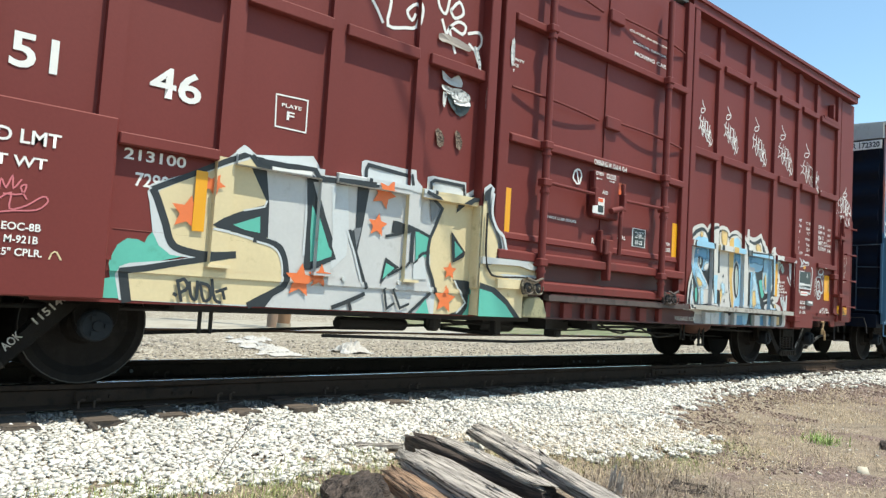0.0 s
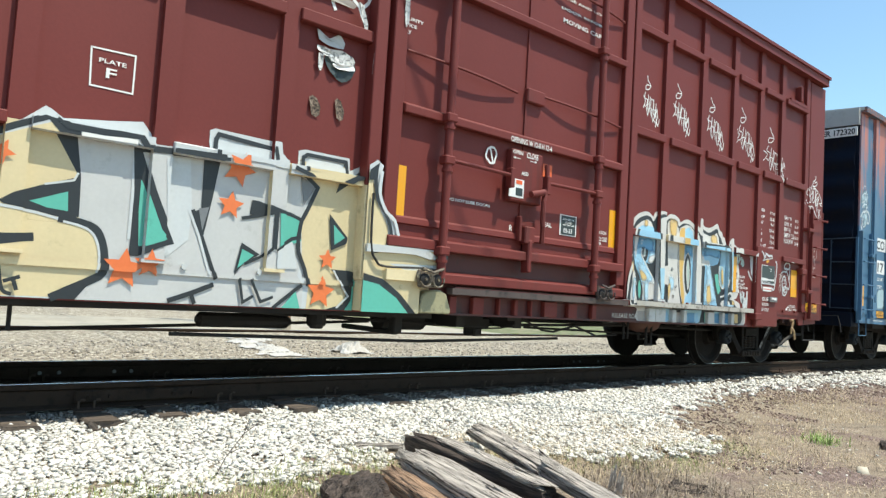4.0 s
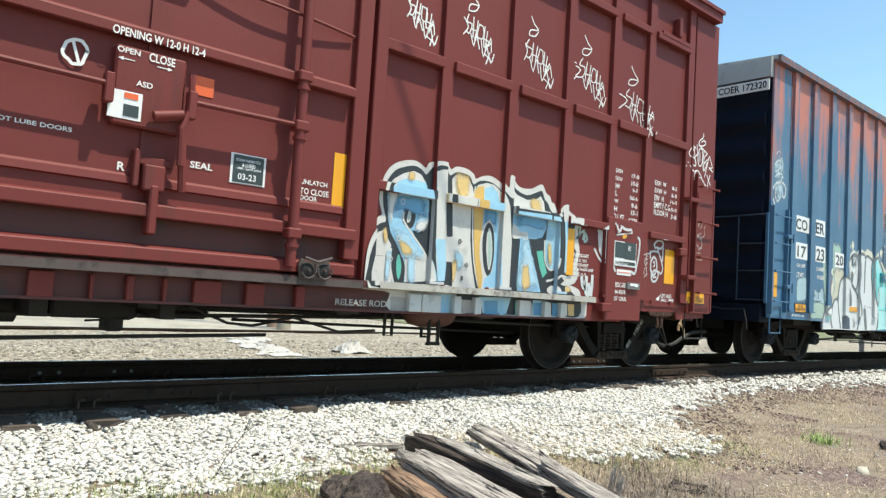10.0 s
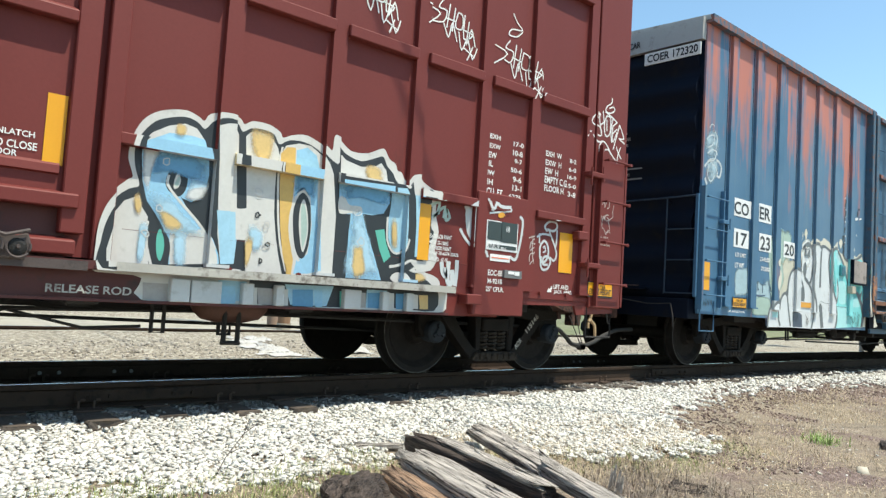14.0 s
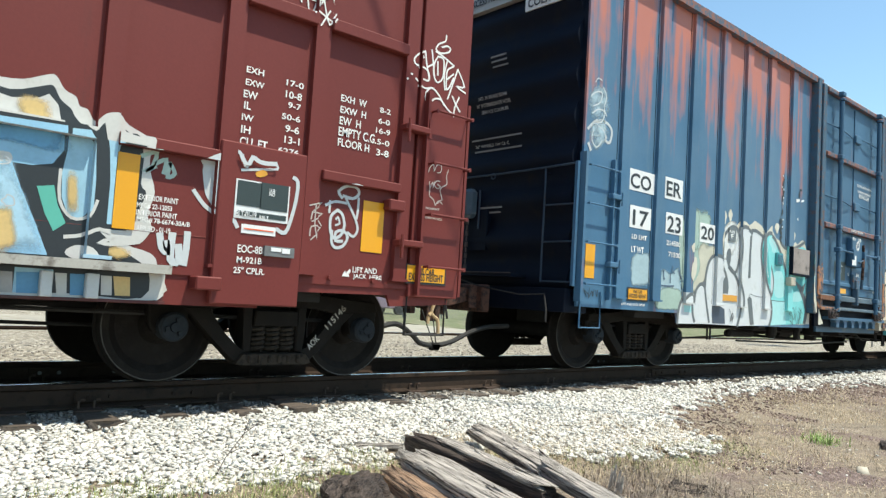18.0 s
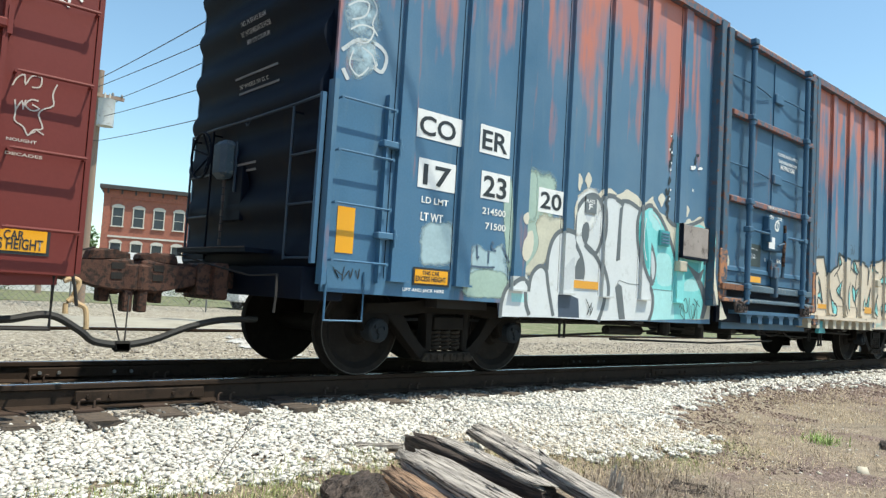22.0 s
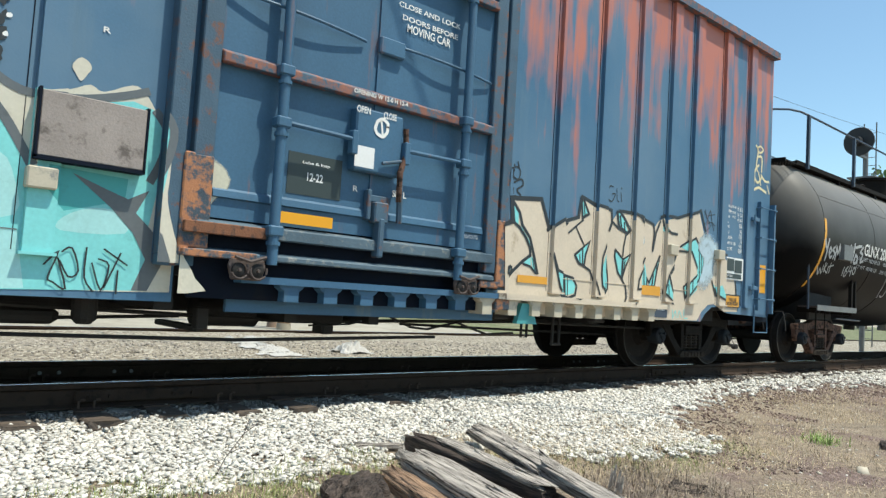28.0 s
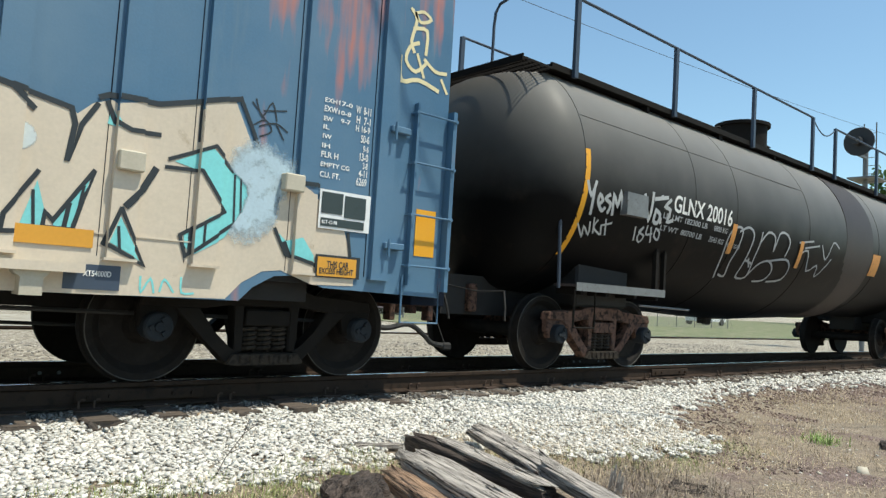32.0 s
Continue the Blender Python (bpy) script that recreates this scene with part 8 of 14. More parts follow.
coat(RED_CAR, RED_RELIEF, WHITEW, 0.00620, 'graffiti_fill', 'white letter part', [(4.45, 0.96), (4.51, 1.01), (4.61, 1.00), (4.66, 0.92), (4.51, 0.92)], True)
haze(RED_CAR, 1.4761, WARMS, 'warm gold tint', [(4.68, 0.99), (4.79, 1.03), (4.86, 0.98), (4.78, 0.93)], (1.35, 0.2))
# Grey pockets have the shade of the recess put into their spray colour.
coat(RED_CAR, RED_RELIEF, POCKET_SHADE, 0.00626, 'graffiti_fill', 'sprayed stake pocket', [(2.25, 0.79), (2.47, 0.79), (2.48, 0.66), (2.26, 0.66)])
coat(RED_CAR, RED_RELIEF, WHITEW, 0.00632, 'graffiti_fill', 'sprayed stake pocket', [(2.48, 0.79), (2.61, 0.79), (2.62, 0.66), (2.49, 0.66)])
coat(RED_CAR, RED_RELIEF, WHITEW, 0.00638, 'graffiti_fill', 'sprayed stake pocket', [(2.62, 0.79), (2.77, 0.80), (2.79, 0.66), (2.63, 0.66)])
coat(RED_CAR, RED_RELIEF, SKYB, 0.00644, 'graffiti_fill', 'sprayed stake pocket', [(2.79, 0.80), (2.94, 0.80), (2.95, 0.67), (2.80, 0.66)])
coat(RED_CAR, RED_RELIEF, WHITEW, 0.00650, 'graffiti_fill', 'sprayed stake pocket', [(3.03, 0.80), (3.12, 0.80), (3.13, 0.67), (3.05, 0.67)])
coat(RED_CAR, RED_RELIEF, POCKET_SHADE, 0.00656, 'graffiti_fill', 'sprayed stake pocket', [(3.12, 0.80), (3.31, 0.80), (3.32, 0.67), (3.14, 0.67)])
coat(RED_CAR, RED_RELIEF, WHITEW, 0.00662, 'graffiti_fill', 'sprayed stake pocket', [(3.33, 0.80), (3.39, 0.80), (3.40, 0.67), (3.34, 0.67)])
coat(RED_CAR, RED_RELIEF, DEEPB, 0.00668, 'graffiti_fill', 'sprayed stake pocket', [(3.43, 0.80), (3.62, 0.81), (3.63, 0.67), (3.44, 0.67)])
coat(RED_CAR, RED_RELIEF, SKYB, 0.00674, 'graffiti_fill', 'sprayed stake pocket', [(3.63, 0.81), (3.71, 0.81), (3.72, 0.67), (3.65, 0.67)])
coat(RED_CAR, RED_RELIEF, TEAL, 0.00680, 'graffiti_fill', 'sprayed stake pocket', [(3.88, 0.81), (3.94, 0.81), (3.95, 0.68), (3.89, 0.68)])
coat(RED_CAR, RED_RELIEF, POCKET_SHADE, 0.00686, 'graffiti_fill', 'sprayed stake pocket', [(3.98, 0.81), (4.15, 0.81), (4.16, 0.68), (3.99, 0.68)])
coat(RED_CAR, RED_RELIEF, DEEPB, 0.00692, 'graffiti_fill', 'sprayed stake pocket', [(4.17, 0.81), (4.36, 0.82), (4.37, 0.68), (4.18, 0.68)])
coat(RED_CAR, RED_RELIEF, WHITEW, 0.00698, 'graffiti_fill', 'sprayed stake pocket', [(4.39, 0.82), (4.46, 0.82), (4.47, 0.68), (4.41, 0.68)])
coat(RED_CAR, RED_RELIEF, DEEPB, 0.00704, 'graffiti_fill', 'sprayed stake pocket', [(4.48, 0.82), (4.61, 0.82), (4.62, 0.68), (4.49, 0.68)])
coat(RED_CAR, RED_RELIEF, WHITEW, 0.00710, 'graffiti_fill', 'sprayed stake pocket', [(4.67, 0.82), (4.74, 0.82), (4.75, 0.69), (4.68, 0.69)])
coat(RED_CAR, RED_RELIEF, WARM, 0.00716, 'graffiti_fill', 'sprayed stake pocket', [(4.75, 0.82), (4.86, 0.82), (4.87, 0.69), (4.77, 0.69)])
coat(RED_CAR, RED_RELIEF, OLDWHITE, 0.01250, 'sill_overspray', 'dirty white overspray along the sill lip', [(2.03, 0.857), (5.09, 0.857), (5.09, 0.9175), (2.03, 0.9175)])
bm = bmesh.new()
for q in band([(3.13, 1.56), (3.13, 1.53), (3.11, 1.52), (3.09, 1.53), (3.07, 1.55), (3.07, 1.57), (3.09, 1.58), (3.11, 1.57), (3.13, 1.56)], 0.008, True):
    paint(bm, q, RED_RELIEF, 0.0162)
for q in band([(3.21, 1.30), (3.21, 1.28), (3.19, 1.27), (3.17, 1.28), (3.17, 1.30), (3.17, 1.32), (3.19, 1.33), (3.21, 1.32), (3.21, 1.30)], 0.008, True):
    paint(bm, q, RED_RELIEF, 0.0162)
for q in band([(3.23, 1.15), (3.23, 1.13), (3.21, 1.12), (3.19, 1.12), (3.17, 1.14), (3.19, 1.16), (3.21, 1.17), (3.23, 1.17), (3.23, 1.15)], 0.008, True):
    paint(bm, q, RED_RELIEF, 0.0163)
for q in band([(2.36, 1.33), (2.36, 1.31), (2.34, 1.30), (2.32, 1.31), (2.32, 1.32), (2.32, 1.34), (2.34, 1.35), (2.34, 1.35), (2.36, 1.33)], 0.008, True):
    paint(bm, q, RED_RELIEF, 0.0164)
for q in band([(4.09, 1.51), (4.08, 1.49), (4.05, 1.48), (4.02, 1.48), (4.01, 1.50), (4.02, 1.53), (4.05, 1.54), (4.06, 1.53), (4.09, 1.51)], 0.008, True):
    paint(bm, q, RED_RELIEF, 0.0164)
for q in band([(4.13, 1.26), (4.13, 1.23), (4.09, 1.22), (4.08, 1.23), (4.06, 1.25), (4.08, 1.27), (4.09, 1.29), (4.12, 1.28), (4.13, 1.26)], 0.008, True):
    paint(bm, q, RED_RELIEF, 0.0165)
for q in band([(2.38, 1.67), (2.38, 1.65), (2.36, 1.64), (2.34, 1.65), (2.34, 1.66), (2.34, 1.68), (2.36, 1.69), (2.38, 1.69), (2.38, 1.67)], 0.008, True):
    paint(bm, q, RED_RELIEF, 0.0165)
for q in band([(2.28, 1.14), (2.28, 1.12), (2.26, 1.11), (2.25, 1.12), (2.23, 1.14), (2.23, 1.15), (2.26, 1.16), (2.26, 1.16), (2.28, 1.14)], 0.008, True):
    paint(bm, q, RED_RELIEF, 0.0165)
flat_mesh('bubble_tag', bm, GREY_F, RED_CAR, 'grey bubbles')
bm = bmesh.new()
for q in band([(3.13, 1.37), (3.11, 1.36), (3.11, 1.35), (3.09, 1.35), (3.09, 1.37), (3.09, 1.38), (3.11, 1.39), (3.11, 1.38), (3.13, 1.37)], 0.010, True):
    paint(bm, q, RED_RELIEF, 0.0112)
for q in band([(3.23, 1.14), (3.23, 1.13), (3.21, 1.12), (3.21, 1.13), (3.19, 1.14), (3.19, 1.15), (3.21, 1.16), (3.23, 1.15), (3.23, 1.14)], 0.010, True):
    paint(bm, q, RED_RELIEF, 0.0112)
for q in band([(3.17, 1.01), (3.17, 1.00), (3.15, 0.99), (3.15, 0.99), (3.15, 1.01), (3.15, 1.02), (3.15, 1.03), (3.17, 1.02), (3.17, 1.01)], 0.010, True):
    paint(bm, q, RED_RELIEF, 0.0113)
for q in band([(4.13, 1.25), (4.13, 1.24), (4.12, 1.23), (4.09, 1.23), (4.09, 1.25), (4.09, 1.26), (4.10, 1.27), (4.13, 1.27), (4.13, 1.25)], 0.010, True):
    paint(bm, q, RED_RELIEF, 0.0114)
flat_mesh('bubble_tag', bm, INK, RED_CAR, 'black bubbles')
coat(RED_CAR, RED_RELIEF, PALEB, 0.0042, 'graffiti_fill', 'pale blue sill paint', [(2.80, 0.84), (3.03, 0.84), (3.03, 0.69), (2.80, 0.68)])
coat(RED_CAR, RED_RELIEF, PALEB, 0.0043, 'graffiti_fill', 'pale blue sill paint', [(3.36, 0.84), (3.82, 0.85), (3.76, 0.68), (3.42, 0.68)])
coat(RED_CAR, RED_RELIEF, PALEB, 0.0044, 'graffiti_fill', 'pale blue sill paint', [(4.16, 0.84), (4.38, 0.84), (4.38, 0.69), (4.16, 0.68)])
coat(RED_CAR, RED_RELIEF, PALE, 0.0040, 'graffiti_arrow', 'white painted outline', [(5.34, 1.71), (5.48, 1.78), (5.49, 1.68), (5.49, 1.51), (5.49, 1.34), (5.40, 1.43), (5.36, 1.51)], True)
stroke(RED_CAR, RED_RELIEF, PALE, 0.0041, 'graffiti_arrow', 'white painted outline', 0.034, [(5.33, 1.71), (5.41, 1.76), (5.53, 1.81), (5.58, 1.82), (5.61, 1.77), (5.65, 1.73), (5.69, 1.80), (5.73, 1.78), (5.79, 1.77), (5.89, 1.78)], True)
stroke(RED_CAR, RED_RELIEF, PALE, 0.0042, 'graffiti_arrow', 'white painted outline', 0.031, [(5.28, 1.49), (5.37, 1.39), (5.49, 1.31), (5.50, 1.22), (5.57, 1.30), (5.61, 1.25)], True)
stroke(RED_CAR, RED_RELIEF, PALE, 0.0043, 'graffiti_arrow', 'white painted outline', 0.031, [(6.06, 1.70), (6.10, 1.67), (6.10, 1.56), (6.07, 1.39), (6.02, 1.25), (5.94, 1.27)], True)
stroke(RED_CAR, RED_RELIEF, PALE, 0.0044, 'graffiti_arrow', 'white painted outline', 0.019, [(5.89, 1.78), (5.90, 1.74), (5.78, 1.72), (5.61, 1.69)], True)
coat(RED_CAR, RED_RELIEF, GOLD, 0.0048, 'graffiti_fill', 'gold blob', [(5.45, 1.46), (5.49, 1.51), (5.50, 1.47), (5.50, 1.40), (5.49, 1.34), (5.45, 1.39)], True)
coat(RED_CAR, RED_RELIEF, GOLD, 0.0049, 'graffiti_fill', 'gold blob', [(5.73, 1.69), (5.79, 1.72), (5.83, 1.69), (5.78, 1.66), (5.74, 1.66)], True)
bm = bmesh.new()
for q in band([(4.89, 1.68), (4.99, 1.72), (4.96, 1.60), (4.92, 1.58), (4.99, 1.62)], 0.030, True):
    paint(bm, q, RED_RELIEF, 0.0042)
for q in band([(4.99, 1.64), (5.06, 1.68), (5.05, 1.58)], 0.030, True):
    paint(bm, q, RED_RELIEF, 0.0042)
for q in band([(5.09, 1.66), (5.08, 1.56), (5.13, 1.59), (5.09, 1.66)], 0.030, True):
    paint(bm, q, RED_RELIEF, 0.0043)
flat_mesh('graffiti_tag', bm, MINT, RED_CAR, '')
bm = bmesh.new()
for q in band([(5.06, 1.14), (5.08, 1.05), (5.12, 1.02), (5.11, 1.09)], 0.050, True):
    paint(bm, q, RED_RELIEF, 0.0050)
for q in band([(5.15, 1.15), (5.15, 0.97), (5.21, 0.96), (5.20, 1.07)], 0.055, True):
    paint(bm, q, RED_RELIEF, 0.0050)
for q in band([(5.26, 1.17), (5.26, 1.05), (5.25, 0.94)], 0.050, True):
    paint(bm, q, RED_RELIEF, 0.0051)
flat_mesh('graffiti_tag', bm, PALE, RED_CAR, 'white sprayed tag')
stroke(RED_CAR, RED_RELIEF, PALE, 0.0050, 'graffiti_spray', 'white sprayed tag', 0.026, [(6.58, 1.61), (6.54, 1.66), (6.62, 1.72), (6.72, 1.72), (6.75, 1.67), (6.69, 1.62), (6.59, 1.63)], True)
stroke(RED_CAR, RED_RELIEF, PALE, 0.0051, 'graffiti_spray', 'white sprayed tag', 0.023, [(6.62, 1.61), (6.66, 1.55), (6.72, 1.46), (6.76, 1.36), (6.72, 1.29), (6.66, 1.32)], True)
stroke(RED_CAR, RED_RELIEF, PALE, 0.0052, 'graffiti_spray', 'white sprayed tag', 0.023, [(6.75, 1.63), (6.75, 1.53), (6.74, 1.45)], True)
stroke(RED_CAR, RED_RELIEF, PALE, 0.0053, 'graffiti_spray', 'white sprayed tag', 0.023, [(6.42, 1.53), (6.51, 1.57), (6.63, 1.57)], True)
stroke(RED_CAR, RED_RELIEF, PALE, 0.0054, 'graffiti_spray', 'white sprayed tag', 0.021, [(6.46, 1.57), (6.46, 1.47)], True)
stroke(RED_CAR, RED_RELIEF, PALE, 0.0055, 'graffiti_spray', 'white sprayed tag', 0.026, [(6.54, 1.50), (6.48, 1.44), (6.48, 1.33), (6.52, 1.26), (6.59, 1.29), (6.62, 1.38), (6.59, 1.47), (6.54, 1.50)], True)
stroke(RED_CAR, RED_RELIEF, PALE, 0.0056, 'graffiti_spray', 'white sprayed tag', 0.018, [(6.53, 1.42), (6.55, 1.44), (6.57, 1.39), (6.53, 1.37)], True)
stroke(RED_CAR, RED_RELIEF, PALE, 0.0057, 'graffiti_spray', 'white sprayed tag', 0.026, [(6.50, 1.32), (6.50, 1.23), (6.54, 1.18), (6.62, 1.20), (6.66, 1.28), (6.61, 1.33), (6.54, 1.31), (6.54, 1.24), (6.61, 1.24)], True)
bm = bmesh.new()
for q in band([(6.24, 1.50), (6.38, 1.54), (6.27, 1.45), (6.39, 1.45), (6.27, 1.37)], 0.011, True):
    paint(bm, q, RED_RELIEF, 0.0040)
for q in band([(6.30, 1.51), (6.30, 1.35), (6.34, 1.21)], 0.011, True):
    paint(bm, q, RED_RELIEF, 0.0040)
for q in band([(6.26, 1.25), (6.27, 1.33), (6.38, 1.33), (6.27, 1.22)], 0.011, True):
    paint(bm, q, RED_RELIEF, 0.0041)
for q in band([(6.27, 1.45), (6.26, 1.39)], 0.011, True):
    paint(bm, q, RED_RELIEF, 0.0042)
for q in band([(6.34, 1.41), (6.39, 1.35)], 0.011, True):
    paint(bm, q, RED_RELIEF, 0.0042)
flat_mesh('marker_scribble', bm, CHALK, RED_CAR, '')
TAPE, NEWS, SPECK = spray("dull_beige_tape", (0.34, 0.29, 0.25), 0.3), mat("printed_torn_paper", (0.62, 0.62, 0.60), 0.7, vary=0.2, scale=12, grain=90, bump=0.2, dirt=(0.10, 0.11, 0.12), dirt_at=0.55), mat("speckled_glue_residue", (0.26, 0.19, 0.14), 0.8, vary=0.3, scale=25, bump=0.3, dirt=(0.035, 0.022, 0.018), dirt_at=0.5)


def scrap(name, material, label, lift, points, seed):
    """A torn piece of paper that curls off the side."""
    r = random.Random(seed)
    pts = [(x + r.uniform(-0.006, 0.006), z + r.uniform(-0.006, 0.006)) for x, z in flowing(points, True, 2)]
    cx, cz = sum(q[0] for q in pts) / len(pts), sum(q[1] for q in pts) / len(pts)
    bm = bmesh.new()
    mid = bm.verts.new((cx, -1.463 - lift, cz))
    rim = [bm.verts.new((x, -1.463 - lift - r.uniform(0.0, 0.022), z)) for x, z in pts]
    for a, b in zip(rim, rim[1:] + rim[:1]):
        bm.faces.new((mid, a, b))
    return flat_mesh(name, bm, material, RED_CAR, label)


scrap('torn_tape', TAPE, 'strip of dull beige tape', 0.010, [(-2.60, 3.33), (-2.52, 3.36), (-2.21, 3.33), (-2.20, 3.27), (-2.50, 3.27), (-2.59, 3.28)], 1)
scrap('torn_tape', NEWS, 'hanging end of torn white tape', 0.060, [(-2.19, 3.31), (-2.14, 3.30), (-2.07, 3.15), (-2.07, 3.02), (-2.11, 3.10), (-2.15, 3.20)], 2)
# This scrap is greyed: the shadow on it is put into its colour.
scrap('torn_paper', GREY_F, 'torn corner of a notice, greyed for the shadow on it', 0.006, [(-2.54, 2.99), (-2.50, 2.98), (-2.46, 2.94), (-2.37, 2.93), (-2.33, 2.99), (-2.28, 2.97), (-2.27, 2.89), (-2.42, 2.87), (-2.52, 2.90)], 3)
scrap('torn_card', SLATE, 'dark card under the torn notice', 0.003, [(-2.44, 2.80), (-2.15, 2.80), (-2.17, 2.66), (-2.26, 2.60), (-2.36, 2.63), (-2.42, 2.70)], 4)
scrap('torn_paper', NEWS, 'printed torn remains of a notice', 0.014, [(-2.53, 2.85), (-2.42, 2.84), (-2.30, 2.86), (-2.17, 2.84), (-2.15, 2.76), (-2.26, 2.74), (-2.38, 2.76), (-2.46, 2.79), (-2.52, 2.80)], 5)
scrap('torn_paper', PAPER, 'white strip of torn paper', 0.018, [(-2.37, 2.735), (-2.26, 2.74), (-2.16, 2.76), (-2.155, 2.72), (-2.25, 2.70), (-2.36, 2.705)], 6)
scrap('torn_paper', NEWS, 'small curled end of torn paper', 0.016, [(-2.52, 2.79), (-2.47, 2.78), (-2.46, 2.68), (-2.49, 2.64), (-2.51, 2.67)], 7)
scrap('glue_residue', SPECK, 'speckled remains of a sticker', 0.003, [(-2.56, 2.40), (-2.49, 2.41), (-2.46, 2.27), (-2.53, 2.26)], 8)
scrap('glue_residue', SPECK, 'speckled remains of a sticker', 0.003, [(-2.315, 2.43), (-2.25, 2.43), (-2.225, 2.28), (-2.29, 2.28)], 9)
scrap('torn_tape', NEWS, 'torn tape end on the door edge', 0.10, [(-2.01, 2.96), (-1.95, 2.95), (-1.96, 2.82), (-1.98, 2.68), (-2.01, 2.72)], 10)
scrap('torn_tape', NEWS, 'torn tape end on the door edge', 0.14, [(-1.74, 3.49), (-1.69, 3.48), (-1.68, 3.26), (-1.72, 3.24)], 11)
bm = bmesh.new()
for q in band([(7.51, 1.89), (7.52, 1.82), (7.52, 1.76), (7.57, 1.73), (7.60, 1.68), (7.63, 1.72), (7.68, 1.74), (7.65, 1.82), (7.67, 1.86), (7.73, 1.90), (7.72, 1.97), (7.74, 2.04)], 0.009, True):
    paint(bm, q, RED_RELIEF, 0.0040)
for q in band([(7.49, 1.98), (7.51, 2.03), (7.55, 2.06), (7.56, 2.00), (7.59, 2.06), (7.64, 2.07), (7.65, 2.04), (7.64, 2.00), (7.60, 1.99)], 0.009, True):
    paint(bm, q, RED_RELIEF, 0.0040)
for q in band([(7.52, 1.83), (7.55, 1.89), (7.56, 1.84)], 0.009, True):
    paint(bm, q, RED_RELIEF, 0.0041)
for q in band([(7.56, 1.85), (7.57, 1.90)], 0.009, True):
    paint(bm, q, RED_RELIEF, 0.0042)
for q in band([(7.64, 1.91), (7.60, 1.91), (7.57, 1.87), (7.61, 1.84), (7.65, 1.86), (7.61, 1.88)], 0.009, True):
    paint(bm, q, RED_RELIEF, 0.0042)
for q in band([(7.61, 1.69), (7.64, 1.71)], 0.007, True):
    paint(bm, q, RED_RELIEF, 0.0043)
for q in band([(7.65, 1.72), (7.69, 1.70)], 0.007, True):
    paint(bm, q, RED_RELIEF, 0.0043)
flat_mesh('chalk_tag', bm, CHALK, RED_CAR, 'pale chalk drawing')
